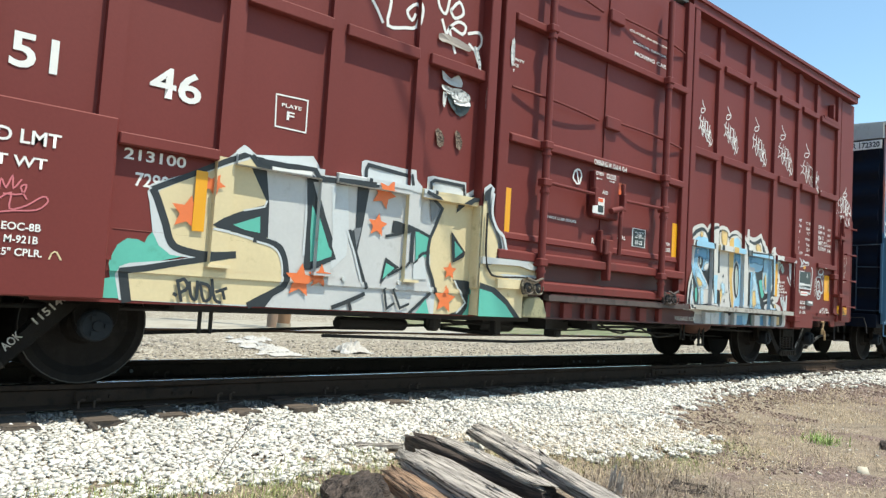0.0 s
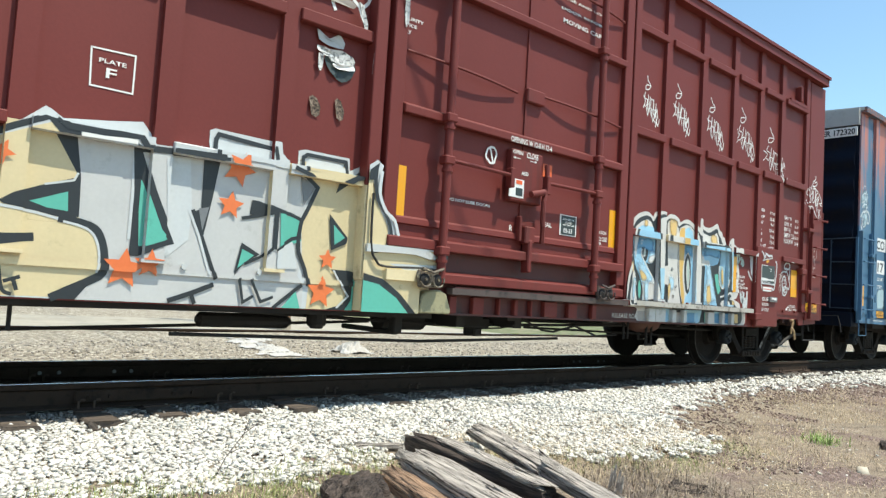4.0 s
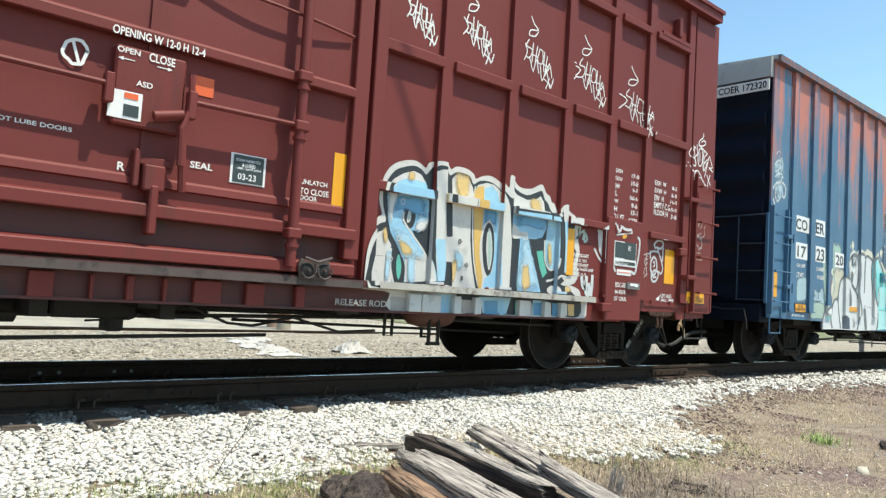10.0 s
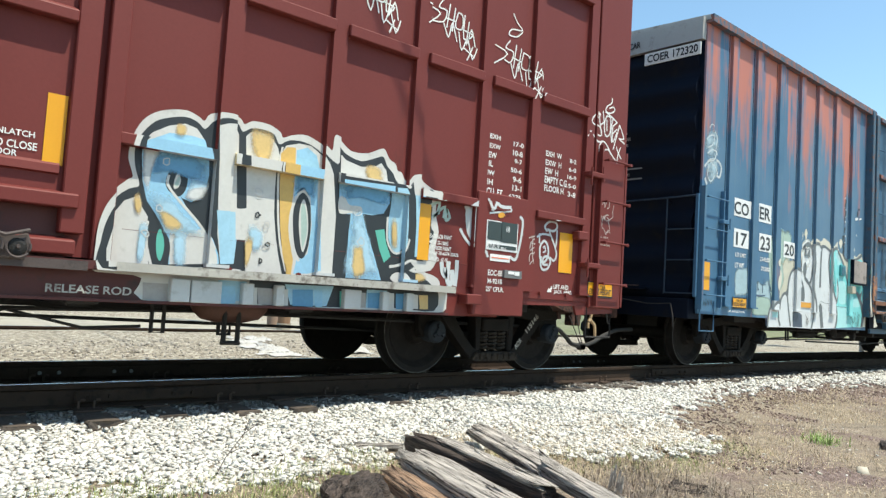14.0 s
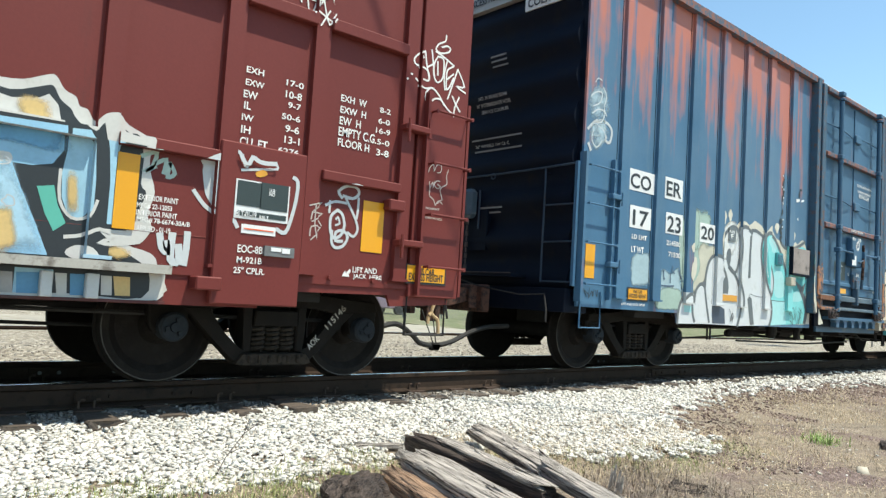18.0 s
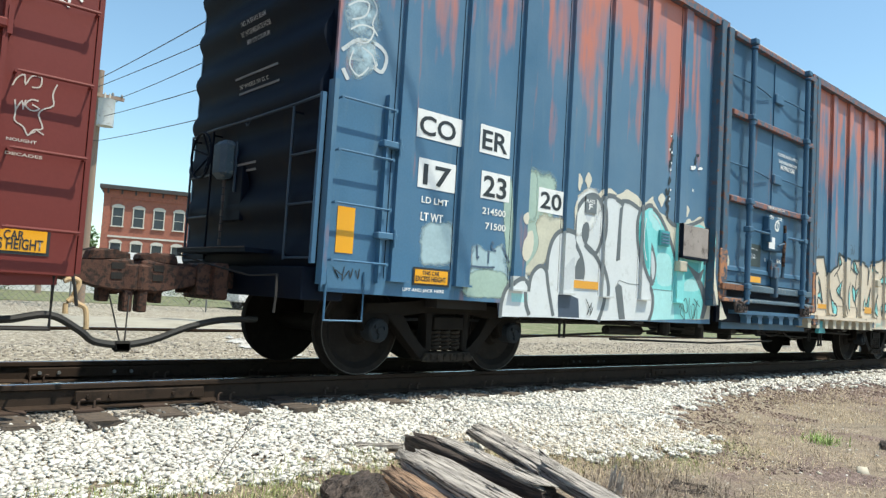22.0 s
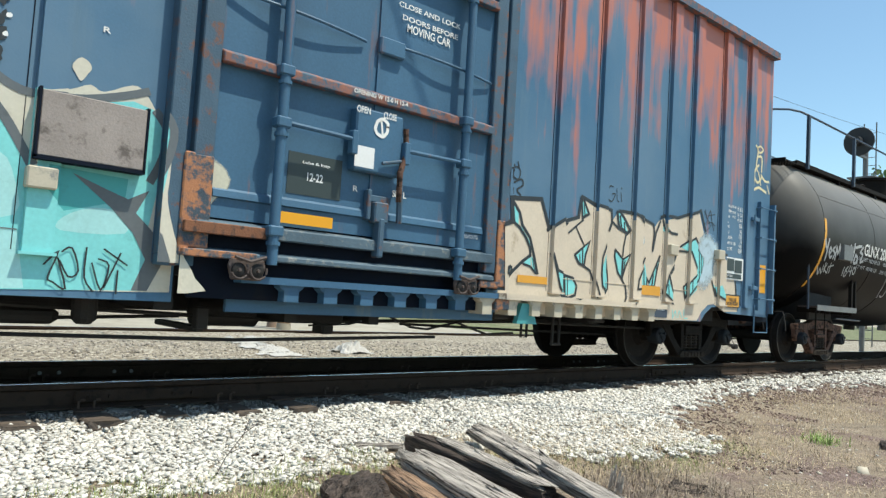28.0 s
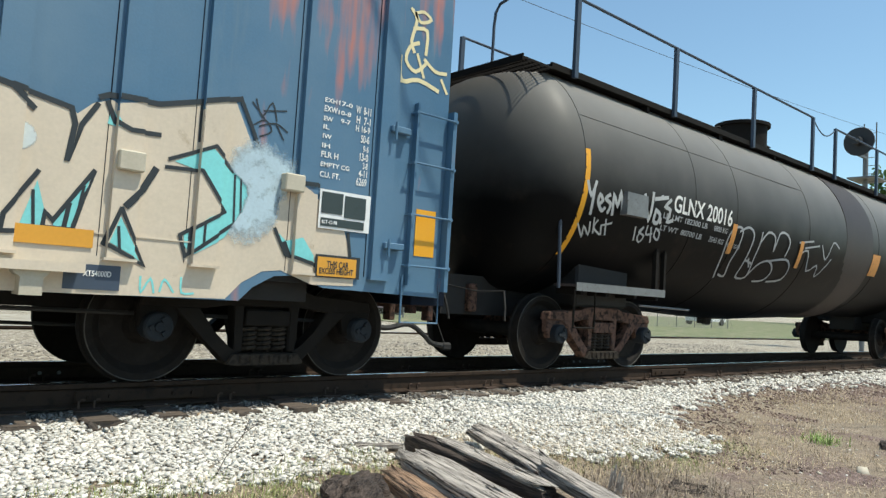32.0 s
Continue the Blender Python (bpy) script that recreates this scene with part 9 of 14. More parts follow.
for words, x0, x1, z0, z1, y, m in (
        ('51', -6.115, -5.835, 2.110, 2.340, 1.466, WHITE),
        ('46', -5.241, -4.861, 2.120, 2.350, 1.466, WHITE),
        ('LD LMT', -6.215, -5.785, 1.620, 1.710, 1.536, WHITE),
        ('LT WT', -6.195, -5.855, 1.470, 1.540, 1.536, WHITE),
        ('213100', -5.372, -4.932, 1.640, 1.720, 1.466, WHITE),
        ('72900', -5.282, -4.982, 1.460, 1.560, 1.4615, WHITE),
        ('EOC-8B', -6.075, -5.855, 1.070, 1.120, 1.536, WHITE),
        ('M-921B', -6.055, -5.865, 0.990, 1.040, 1.536, WHITE),
        ('25" CPLR.', -6.095, -5.835, 0.910, 0.960, 1.536, WHITE),
        ('PLATE', -4.196, -4.016, 2.270, 2.300, 1.466, WHITE),
        ('F', -4.146, -4.076, 2.170, 2.240, 1.466, WHITE),
        ('DO NOT LUBE DOORS', -1.037, -0.467, 1.740, 1.770, 1.551, WHITE),
        ('OPENING W 12-0 H 12-4', -0.298, 0.342, 2.440, 2.500, 1.636, WHITE),
        ('OPEN', -0.258, -0.108, 2.325, 2.365, 1.636, WHITE),
        ('CLOSE', -0.048, 0.132, 2.310, 2.370, 1.636, WHITE),
        ('ASD', -0.118, -0.008, 2.120, 2.160, 1.636, WHITE),
        ('R', -0.168, -0.118, 1.540, 1.600, 1.551, WHITE),
        ('SEAL', 0.331, 0.501, 1.640, 1.690, 1.551, WHITE),
        ('UNLATCH', 1.246, 1.496, 1.660, 1.700, 1.551, WHITE),
        ('TO CLOSE', 1.245, 1.515, 1.580, 1.630, 1.551, WHITE),
        ('DOOR', 1.248, 1.408, 1.530, 1.570, 1.551, WHITE),
        ('CLOSE AND LOCK', 0.395, 1.375, 4.230, 4.260, 1.551, WHITE),
        ('DOOR BEFORE', 0.485, 1.295, 4.100, 4.130, 1.551, WHITE),
        ('MOVING CAR', 0.525, 1.245, 3.960, 4.010, 1.551, WHITE),
        ('SECURITY', -1.754, -1.464, 3.320, 3.350, 1.551, WHITE),
        ('DEVICE', -1.744, -1.544, 3.260, 3.290, 1.551, WHITE),
        ('ONLY', -1.753, -1.603, 3.190, 3.230, 1.551, WHITE),
        ('EXH', 5.617, 5.767, 2.470, 2.520, 1.466, WHITE),
        ('EXW', 5.617, 5.777, 2.370, 2.420, 1.466, WHITE),
        ('EW', 5.608, 5.728, 2.270, 2.330, 1.466, WHITE),
        ('IL', 5.619, 5.679, 2.180, 2.240, 1.466, WHITE),
        ('IW', 5.608, 5.708, 2.090, 2.140, 1.466, WHITE),
        ('IH', 5.609, 5.689, 1.990, 2.050, 1.466, WHITE),
        ('CU. FT.', 5.607, 5.857, 1.890, 1.960, 1.466, WHITE),
        ('17-0', 5.968, 6.128, 2.450, 2.500, 1.466, WHITE),
        ('10-8', 5.968, 6.118, 2.350, 2.410, 1.466, WHITE),
        ('9-7', 5.997, 6.117, 2.270, 2.320, 1.466, WHITE),
        ('50-6', 5.948, 6.118, 2.170, 2.220, 1.466, WHITE),
        ('9-6', 5.987, 6.117, 2.070, 2.130, 1.466, WHITE),
        ('13-1', 5.987, 6.127, 1.980, 2.040, 1.466, WHITE),
        ('6276', 5.938, 6.128, 1.890, 1.940, 1.466, WHITE),
        ('EXH  W', 6.496, 6.766, 2.440, 2.500, 1.466, WHITE),
        ('EXW  H', 6.496, 6.766, 2.340, 2.400, 1.466, WHITE),
        ('EW  H', 6.497, 6.717, 2.240, 2.310, 1.466, WHITE),
        ('EMPTY C.G.', 6.493, 6.893, 2.140, 2.220, 1.466, WHITE),
        ('FLOOR H', 6.494, 6.824, 2.050, 2.120, 1.466, WHITE),
        ('8-2', 6.912, 7.032, 2.430, 2.480, 1.466, WHITE),
        ('6-0', 6.902, 7.032, 2.330, 2.380, 1.466, WHITE),
        ('16-9', 6.882, 7.042, 2.240, 2.290, 1.466, WHITE),
        ('5-0', 6.902, 7.042, 2.140, 2.190, 1.466, WHITE),
        ('3-8', 6.902, 7.042, 2.040, 2.100, 1.466, WHITE),
        ('EOC-8B', 5.626, 5.836, 1.060, 1.120, 1.536, WHITE),
        ('M-921B', 5.626, 5.836, 0.980, 1.030, 1.536, WHITE),
        ('25" CPLR.', 5.606, 5.866, 0.900, 0.950, 1.536, WHITE),
        ('LIFT AND', 6.736, 6.996, 0.980, 1.030, 1.466, WHITE),
        ('JACK  HERE', 6.745, 7.055, 0.920, 0.970, 1.466, WHITE),
        ('EXTERIOR PAINT', 4.892, 5.172, 1.370, 1.410, 1.466, WHITE),
        ('MFG# 22-12053', 4.882, 5.132, 1.310, 1.350, 1.466, WHITE),
        ('INTERIOR PAINT', 4.882, 5.172, 1.260, 1.300, 1.466, WHITE),
        ('MFG# 78-6674-30A/B', 4.891, 5.271, 1.210, 1.250, 1.466, WHITE),
        ('APPLIED - 01-19', 4.892, 5.132, 1.150, 1.190, 1.466, WHITE),
        ('RELEASE ROD', 1.630, 2.160, 0.695, 0.750, 1.591, OLDWHITE),
        ('THIS CAR', 7.386, 7.636, 1.010, 1.070, 1.514, INK),
        ('EXCESS HEIGHT', 7.326, 7.746, 0.950, 1.020, 1.514, INK),
        ('DOOR INSPECTED', 0.680, 0.880, 1.750, 1.770, 1.557, PAPER),
        ('& LUBED', 0.730, 0.840, 1.710, 1.740, 1.557, PAPER),
        ('NBSR - SAINT JOHN', 0.690, 0.885, 1.685, 1.705, 1.557, PAPER),
        ('03-23', 0.700, 0.850, 1.610, 1.660, 1.557, PAPER),
        ('LUB', 5.852, 5.902, 1.550, 1.580, 1.543, PAPER),
        ('NO', 5.852, 5.902, 1.520, 1.550, 1.543, PAPER),
        ('BLT-01-19', 5.587, 5.757, 1.330, 1.380, 1.543, PAPER),
        ('RBLT', 5.783, 5.863, 1.330, 1.360, 1.543, PAPER),
        ('NOUGHT', 7.485, 7.655, 1.630, 1.650, 1.503, CHALK),
        ('DECADES', 7.485, 7.695, 1.540, 1.560, 1.503, CHALK),
):
    lettering(RED_CAR, words, x0, x1, z0, z1, y, m)



part('number_panel', boxes([(-7.169, -6.589, -1.466, -1.463, 2.300, 2.570)]), PAPER, BLUE_CAR, 'white panel with black letters')
part('number_panel', boxes([(-6.343, -5.903, -1.466, -1.463, 2.300, 2.590)]), PAPER, BLUE_CAR, 'white panel with black letters')
part('number_panel', boxes([(-7.119, -6.649, -1.466, -1.463, 1.830, 2.110)]), PAPER, BLUE_CAR, 'white panel with black letters')
part('number_panel', boxes([(-6.293, -5.873, -1.466, -1.463, 1.840, 2.120)]), PAPER, BLUE_CAR, 'white panel with black letters')
part('number_panel', boxes([(-5.410, -4.990, -1.466, -1.463, 1.810, 2.080)]), PAPER, BLUE_CAR, 'white panel with black letters')
part('reflective_strip', boxes([(-7.975, -7.795, -1.466, -1.463, 1.140, 1.540)]), YELLOW, BLUE_CAR, 'yellow reflective strip')
part('height_sign', boxes([(-7.109, -6.649, -1.470, -1.467, 0.910, 1.080)]), INK, BLUE_CAR, 'black border of the sign')
part('height_sign_face', boxes([(-7.089, -6.679, -1.475, -1.472, 0.930, 1.060)]), YELLOW, BLUE_CAR, 'yellow sign with black words')
part('white_strip', boxes([(-7.288, -7.218, -1.466, -1.463, 1.450, 1.660)]), WHITE, BLUE_CAR, 'white strip')
part('reflective_strip', boxes([(-4.751, -4.281, -1.478, -1.475, 1.010, 1.100)]), GOLD, BLUE_CAR, 'orange reflective strip')
part('reflective_strip', boxes([(-0.850, -0.370, -1.604, -1.601, 1.320, 1.410)]), YELLOW, BLUE_CAR, 'yellow reflective strip')
part('chalk_board', boxes([(-0.790, -0.280, -1.550, -1.547, 1.570, 1.910)]), SLATE, BLUE_CAR, 'black panel with chalked words')
part('lock_box_sticker', boxes([(-0.230, -0.030, -1.654, -1.651, 1.870, 2.050)]), PAPER, BLUE_CAR, 'white sticker')
bm = bmesh.new()
for q in band([(0.09, 2.26), (0.09, 2.22), (0.07, 2.19), (0.05, 2.17), (0.02, 2.17), (-0.01, 2.18), (-0.03, 2.20), (-0.04, 2.23), (-0.03, 2.26), (-0.02, 2.29), (0.01, 2.31), (0.04, 2.32), (0.06, 2.31), (0.09, 2.29), (0.09, 2.26)], 0.030, True):
    paint(bm, q, BLUE_RELIEF, 0.0440)
for q in band([(0.02, 2.30), (0.04, 2.19)], 0.020, True):
    paint(bm, q, BLUE_RELIEF, 0.0440)
flat_mesh('door_symbol', bm, WHITE, BLUE_CAR, '')
part('plate_panel', boxes([(-4.590, -4.380, -1.478, -1.475, 1.900, 2.110)]), DULL, BLUE_CAR, 'grey plate panel')
haze(BLUE_CAR, 1.4630, ORANGEH, 'worn orange patch', [(-6.51, 1.65), (-6.44, 1.70), (-6.38, 1.43), (-6.37, 1.17), (-6.46, 1.13), (-6.52, 1.41)])
haze(BLUE_CAR, 1.4665, PALEH, 'faint blue puff of spray', [(4.24, 1.72), (4.31, 1.77), (4.38, 1.74), (4.40, 1.66), (4.32, 1.59), (4.24, 1.62)])
haze(BLUE_CAR, 1.4622, WASHS, 'pale blue green wash over the sheet', [(-7.01, 1.48), (-6.89, 1.53), (-6.74, 1.54), (-6.65, 1.50), (-6.62, 1.20), (-6.64, 1.13), (-6.82, 1.11), (-7.01, 1.10), (-7.06, 1.33)])
haze(BLUE_CAR, 1.4624, WASHS, 'pale blue green wash over the sheet', [(-6.39, 1.16), (-6.37, 1.30), (-6.29, 1.36), (-6.13, 1.32), (-5.94, 1.40), (-5.86, 1.30), (-5.79, 0.93), (-6.09, 0.87), (-6.36, 0.89)])
haze(BLUE_CAR, 1.4626, MINTS, 'pale green overspray', [(-6.47, 0.99), (-6.37, 1.08), (-6.15, 1.12), (-5.83, 1.09), (-5.77, 0.85), (-6.13, 0.83), (-6.46, 0.84)])
haze(BLUE_CAR, 1.4628, MINTS, 'pale green overspray', [(-5.96, 1.99), (-5.85, 2.10), (-5.80, 1.81), (-5.76, 1.44), (-5.76, 1.10), (-5.84, 1.13), (-5.91, 1.50)])
haze(BLUE_CAR, 1.463, MINTS, 'pale green overspray', [(-5.72, 1.95), (-5.70, 2.15), (-5.60, 2.26), (-5.46, 2.27), (-5.37, 2.23), (-5.25, 2.25), (-5.13, 2.19), (-5.13, 1.89), (-5.16, 1.65), (-5.25, 1.42), (-5.38, 1.25), (-5.50, 1.11), (-5.65, 1.10), (-5.70, 1.53)])
haze(BLUE_CAR, 1.4634, MINTS, 'pale green overspray', [(-5.68, 2.18), (-5.58, 2.23), (-5.46, 2.23), (-5.43, 1.97), (-5.44, 1.70), (-5.62, 1.71), (-5.68, 1.96)])
haze(BLUE_CAR, 1.4638, BUFFS, 'cream overspray', [(-5.44, 1.70), (-5.31, 1.83), (-5.13, 1.79), (-4.95, 1.78), (-4.91, 1.60), (-5.13, 1.52), (-5.21, 1.31), (-5.37, 1.16), (-5.52, 1.08), (-5.64, 1.09), (-5.49, 1.25), (-5.37, 1.45)])
haze(BLUE_CAR, 1.4642, BUFFS, 'cream overspray', [(-5.74, 1.97), (-5.71, 2.02), (-5.67, 1.83), (-5.57, 1.59), (-5.65, 1.54), (-5.71, 1.65)])
haze(BLUE_CAR, 1.4644, TANS, 'tan overspray', [(-5.70, 1.23), (-5.60, 1.28), (-5.62, 1.13), (-5.68, 1.11)])
haze(BLUE_CAR, 1.4646, WHITES, 'white overspray round the letters', [(-5.90, 0.80), (-5.82, 0.99), (-5.70, 1.10), (-5.57, 1.13), (-5.49, 1.08), (-5.44, 0.74), (-5.75, 0.66)])
haze(BLUE_CAR, 1.4648, WHITES, 'white overspray round the letters', [(-4.83, 1.61), (-4.88, 1.84), (-4.82, 2.00), (-4.66, 2.13), (-4.49, 2.20), (-4.31, 2.19), (-4.29, 1.89), (-4.50, 1.66)])
coat(BLUE_CAR, BLUE_RELIEF, CREAMW, 0.00426, 'paint_drop', 'cream paint blob', [(-5.67, 1.34), (-5.65, 1.46), (-5.58, 1.54), (-5.50, 1.59), (-5.46, 1.55), (-5.45, 1.43), (-5.47, 1.34), (-5.52, 1.27), (-5.59, 1.24), (-5.65, 1.28)], True)
coat(BLUE_CAR, BLUE_RELIEF, CREAMW, 0.00432, 'paint_drop', 'cream paint blob', [(-5.68, 1.72), (-5.62, 1.77), (-5.55, 1.75), (-5.55, 1.69), (-5.62, 1.64), (-5.67, 1.67)], True)
coat(BLUE_CAR, BLUE_RELIEF, CREAMW, 0.00438, 'paint_drop', 'cream paint blob', [(-4.76, 2.29), (-4.72, 2.34), (-4.67, 2.30), (-4.65, 2.25), (-4.67, 2.21), (-4.70, 2.13), (-4.74, 2.19), (-4.77, 2.23)], True)
coat(BLUE_CAR, BLUE_RELIEF, CREAMW, 0.00444, 'paint_drop', 'cream paint blob', [(-4.59, 2.33), (-4.55, 2.38), (-4.51, 2.35), (-4.48, 2.30), (-4.50, 2.25), (-4.54, 2.17), (-4.58, 2.24), (-4.61, 2.27)], True)
coat(BLUE_CAR, BLUE_RELIEF, CREAMW, 0.00450, 'paint_drop', 'cream paint blob', [(-3.04, 2.31), (-2.98, 2.35), (-2.92, 2.33), (-2.89, 2.29), (-2.92, 2.24), (-2.97, 2.17), (-3.03, 2.23), (-3.06, 2.26)], True)
coat(BLUE_CAR, BLUE_RELIEF, CREAMW, 0.00456, 'paint_drop', 'cream paint blob', [(-2.38, 2.23), (-2.34, 2.27), (-2.29, 2.25), (-2.27, 2.21), (-2.29, 2.17), (-2.33, 2.11), (-2.37, 2.16), (-2.39, 2.19)], True)
coat(BLUE_CAR, BLUE_RELIEF, CREAMW, 0.00462, 'graffiti_outline', 'cream fringe over the letters', [(-4.82, 1.80), (-4.82, 1.95), (-4.76, 2.05), (-4.68, 2.11), (-4.57, 2.18), (-4.45, 2.20), (-4.36, 2.15), (-4.28, 2.20), (-4.17, 2.24), (-4.00, 2.19), (-3.85, 2.24), (-3.77, 2.29), (-3.66, 2.27), (-3.53, 2.24), (-3.41, 2.17), (-3.32, 2.23), (-3.23, 2.27), (-3.12, 2.19), (-3.02, 2.10), (-2.89, 2.07), (-2.79, 2.03), (-2.59, 1.99), (-2.39, 2.04), (-2.27, 2.10), (-2.18, 2.07), (-2.00, 2.16), (-1.91, 2.13), (-1.82, 2.01), (-1.74, 1.86), (-1.73, 1.55), (-1.73, 1.36), (-1.63, 1.05), (-1.50, 0.84), (-1.55, 0.73), (-3.12, 0.74), (-3.84, 1.02), (-4.70, 1.34)], True)
coat(BLUE_CAR, BLUE_RELIEF, WHITEL, 0.00468, 'graffiti_fill', 'white letter', [(-5.91, 0.65), (-5.90, 0.80), (-5.85, 0.93), (-5.76, 1.02), (-5.65, 1.06), (-5.55, 1.05), (-5.49, 0.99), (-5.47, 1.08), (-5.40, 1.18), (-5.30, 1.22), (-5.22, 1.19), (-5.21, 1.34), (-5.15, 1.51), (-5.05, 1.61), (-4.92, 1.65), (-4.79, 1.62), (-4.78, 1.78), (-4.74, 1.90), (-4.65, 2.01), (-4.53, 2.09), (-4.38, 2.12), (-4.28, 2.06), (-4.19, 2.15), (-4.00, 2.15), (-3.85, 2.12), (-3.67, 2.15), (-3.46, 2.08), (-3.41, 2.03), (-3.35, 1.33), (-3.09, 1.08), (-3.06, 0.68), (-4.18, 0.65), (-5.06, 0.66)])
coat(BLUE_CAR, BLUE_RELIEF, AQUA, 0.00474, 'graffiti_fill', 'aqua letter', [(-3.46, 2.04), (-3.31, 2.12), (-3.12, 2.11), (-2.91, 1.98), (-2.76, 1.81), (-2.63, 1.61), (-2.55, 1.44), (-2.54, 1.94), (-2.29, 1.97), (-1.98, 2.05), (-1.80, 2.01), (-1.72, 1.80), (-1.76, 1.48), (-1.81, 1.16), (-1.80, 0.73), (-3.12, 0.68), (-3.07, 0.85), (-3.08, 1.02), (-3.15, 1.13), (-3.27, 1.20), (-3.38, 1.35), (-3.45, 1.54), (-3.48, 1.75), (-3.48, 1.94)])
coat(BLUE_CAR, BLUE_RELIEF, AQUAL, 0.00480, 'graffiti_fill', 'light aqua letter part', [(-3.09, 1.08), (-2.62, 1.08), (-2.55, 0.71), (-3.10, 0.68), (-3.06, 0.86)])
coat(BLUE_CAR, BLUE_RELIEF, AQUAL, 0.00486, 'graffiti_fill', 'light aqua letter part', [(-3.31, 2.09), (-3.14, 2.08), (-2.98, 1.96), (-3.03, 1.84), (-3.21, 1.90), (-3.33, 1.99)], True)
coat(BLUE_CAR, BLUE_RELIEF, AQUAL, 0.00492, 'graffiti_fill', 'light aqua letter part', [(-3.03, 1.53), (-2.76, 1.56), (-2.66, 1.40), (-2.64, 1.17), (-2.99, 1.16)], True)
coat(BLUE_CAR, BLUE_RELIEF, AQUAD, 0.00498, 'graffiti_fill', 'deeper aqua field on the letter', [(-3.45, 1.92), (-3.38, 1.87), (-3.31, 1.61), (-3.27, 1.34), (-3.36, 1.38), (-3.43, 1.54), (-3.47, 1.75)], True)
# Below the board: its shadow put into the letter as deeper aqua.
coat(BLUE_CAR, BLUE_RELIEF, AQUAD, 0.00504, 'graffiti_fill', 'deeper aqua field on the letter', [(-2.48, 1.52), (-1.97, 1.50), (-1.98, 1.36), (-2.10, 1.31), (-2.36, 1.23), (-2.47, 1.35)])
coat(BLUE_CAR, BLUE_RELIEF, AQUAL, 0.00510, 'graffiti_fill', 'light aqua letter part', [(-2.36, 1.19), (-2.19, 1.27), (-1.99, 1.26), (-1.96, 1.12), (-2.37, 1.10)], True)
coat(BLUE_CAR, BLUE_RELIEF, GREYWL, 0.00516, 'graffiti_shade', 'pale grey shading', [(-4.91, 1.27), (-4.77, 1.36), (-4.74, 1.15), (-4.81, 1.00), (-4.99, 0.99), (-4.98, 1.17)], True)
coat(BLUE_CAR, BLUE_RELIEF, GREYWL, 0.00522, 'graffiti_shade', 'pale grey shading', [(-4.54, 2.07), (-4.43, 2.05), (-4.45, 1.86), (-4.52, 1.80), (-4.58, 1.89)], True)
coat(BLUE_CAR, BLUE_RELIEF, AQUAL, 0.00528, 'graffiti_fill', 'light aqua foot', [(-5.76, 0.90), (-5.50, 0.90), (-5.50, 0.81), (-5.75, 0.81)])
coat(BLUE_CAR, BLUE_RELIEF, DEEPB2, 0.00534, 'graffiti_gap', 'dark blue unpainted patch', [(-5.00, 0.92), (-4.78, 0.93), (-4.72, 0.91), (-4.63, 0.89), (-4.60, 0.67), (-4.98, 0.67)])
stroke(BLUE_CAR, BLUE_RELIEF, SLATEG, 0.00540, 'graffiti_line', 'slate grey letter outline', 0.05, [(-5.91, 0.65), (-5.90, 0.80), (-5.85, 0.93), (-5.76, 1.01), (-5.65, 1.06), (-5.54, 1.04), (-5.49, 0.99)], True)
stroke(BLUE_CAR, BLUE_RELIEF, SLATEG, 0.00556, 'graffiti_line', 'slate grey letter outline', 0.05, [(-5.49, 0.94), (-5.47, 1.08), (-5.40, 1.18), (-5.30, 1.22), (-5.22, 1.17), (-5.19, 1.06), (-5.14, 0.89), (-5.07, 0.69)], True)
stroke(BLUE_CAR, BLUE_RELIEF, SLATEG, 0.00572, 'graffiti_line', 'slate grey letter outline', 0.055, [(-5.54, 0.91), (-5.52, 0.78), (-5.47, 0.69)], True)
stroke(BLUE_CAR, BLUE_RELIEF, SLATEG, 0.00588, 'graffiti_line', 'slate grey letter outline', 0.055, [(-5.21, 1.20), (-5.20, 1.35), (-5.14, 1.52), (-5.04, 1.62), (-4.92, 1.65), (-4.78, 1.63)], True)
stroke(BLUE_CAR, BLUE_RELIEF, SLATEG, 0.00604, 'graffiti_line', 'slate grey letter outline', 0.055, [(-4.57, 1.13), (-4.56, 1.24), (-4.62, 1.39), (-4.71, 1.50), (-4.77, 1.59), (-4.78, 1.78), (-4.74, 1.90), (-4.65, 2.02), (-4.51, 2.11), (-4.37, 2.12), (-4.26, 2.03), (-4.22, 1.90), (-4.22, 1.70), (-4.28, 1.52), (-4.35, 1.44), (-4.45, 1.46), (-4.55, 1.52)], True)
stroke(BLUE_CAR, BLUE_RELIEF, SLATEG, 0.00620, 'graffiti_line', 'slate grey letter outline', 0.06, [(-4.54, 1.52), (-4.40, 1.45), (-4.27, 1.34), (-4.18, 1.20), (-4.12, 1.05), (-4.13, 0.90), (-4.18, 0.75), (-4.23, 0.65)], True)
coat(BLUE_CAR, BLUE_RELIEF, SLATEG, 0.00636, 'graffiti_line', 'slate grey letter outline', [(-4.63, 1.66), (-4.60, 1.76), (-4.53, 1.79), (-4.49, 1.74), (-4.49, 1.63), (-4.54, 1.52), (-4.60, 1.57)], True)
coat(BLUE_CAR, BLUE_RELIEF, SLATEG, 0.00642, 'graffiti_shade', 'slate grey letter shade', [(-4.68, 1.33), (-4.63, 1.38), (-4.58, 1.26), (-4.57, 1.12), (-4.71, 1.11), (-4.72, 1.25)])
stroke(BLUE_CAR, BLUE_RELIEF, SLATEG, 0.00648, 'graffiti_line', 'slate grey letter outline', 0.06, [(-4.28, 2.08), (-4.19, 2.15), (-4.00, 2.14), (-3.88, 2.11), (-3.84, 2.08)], True)
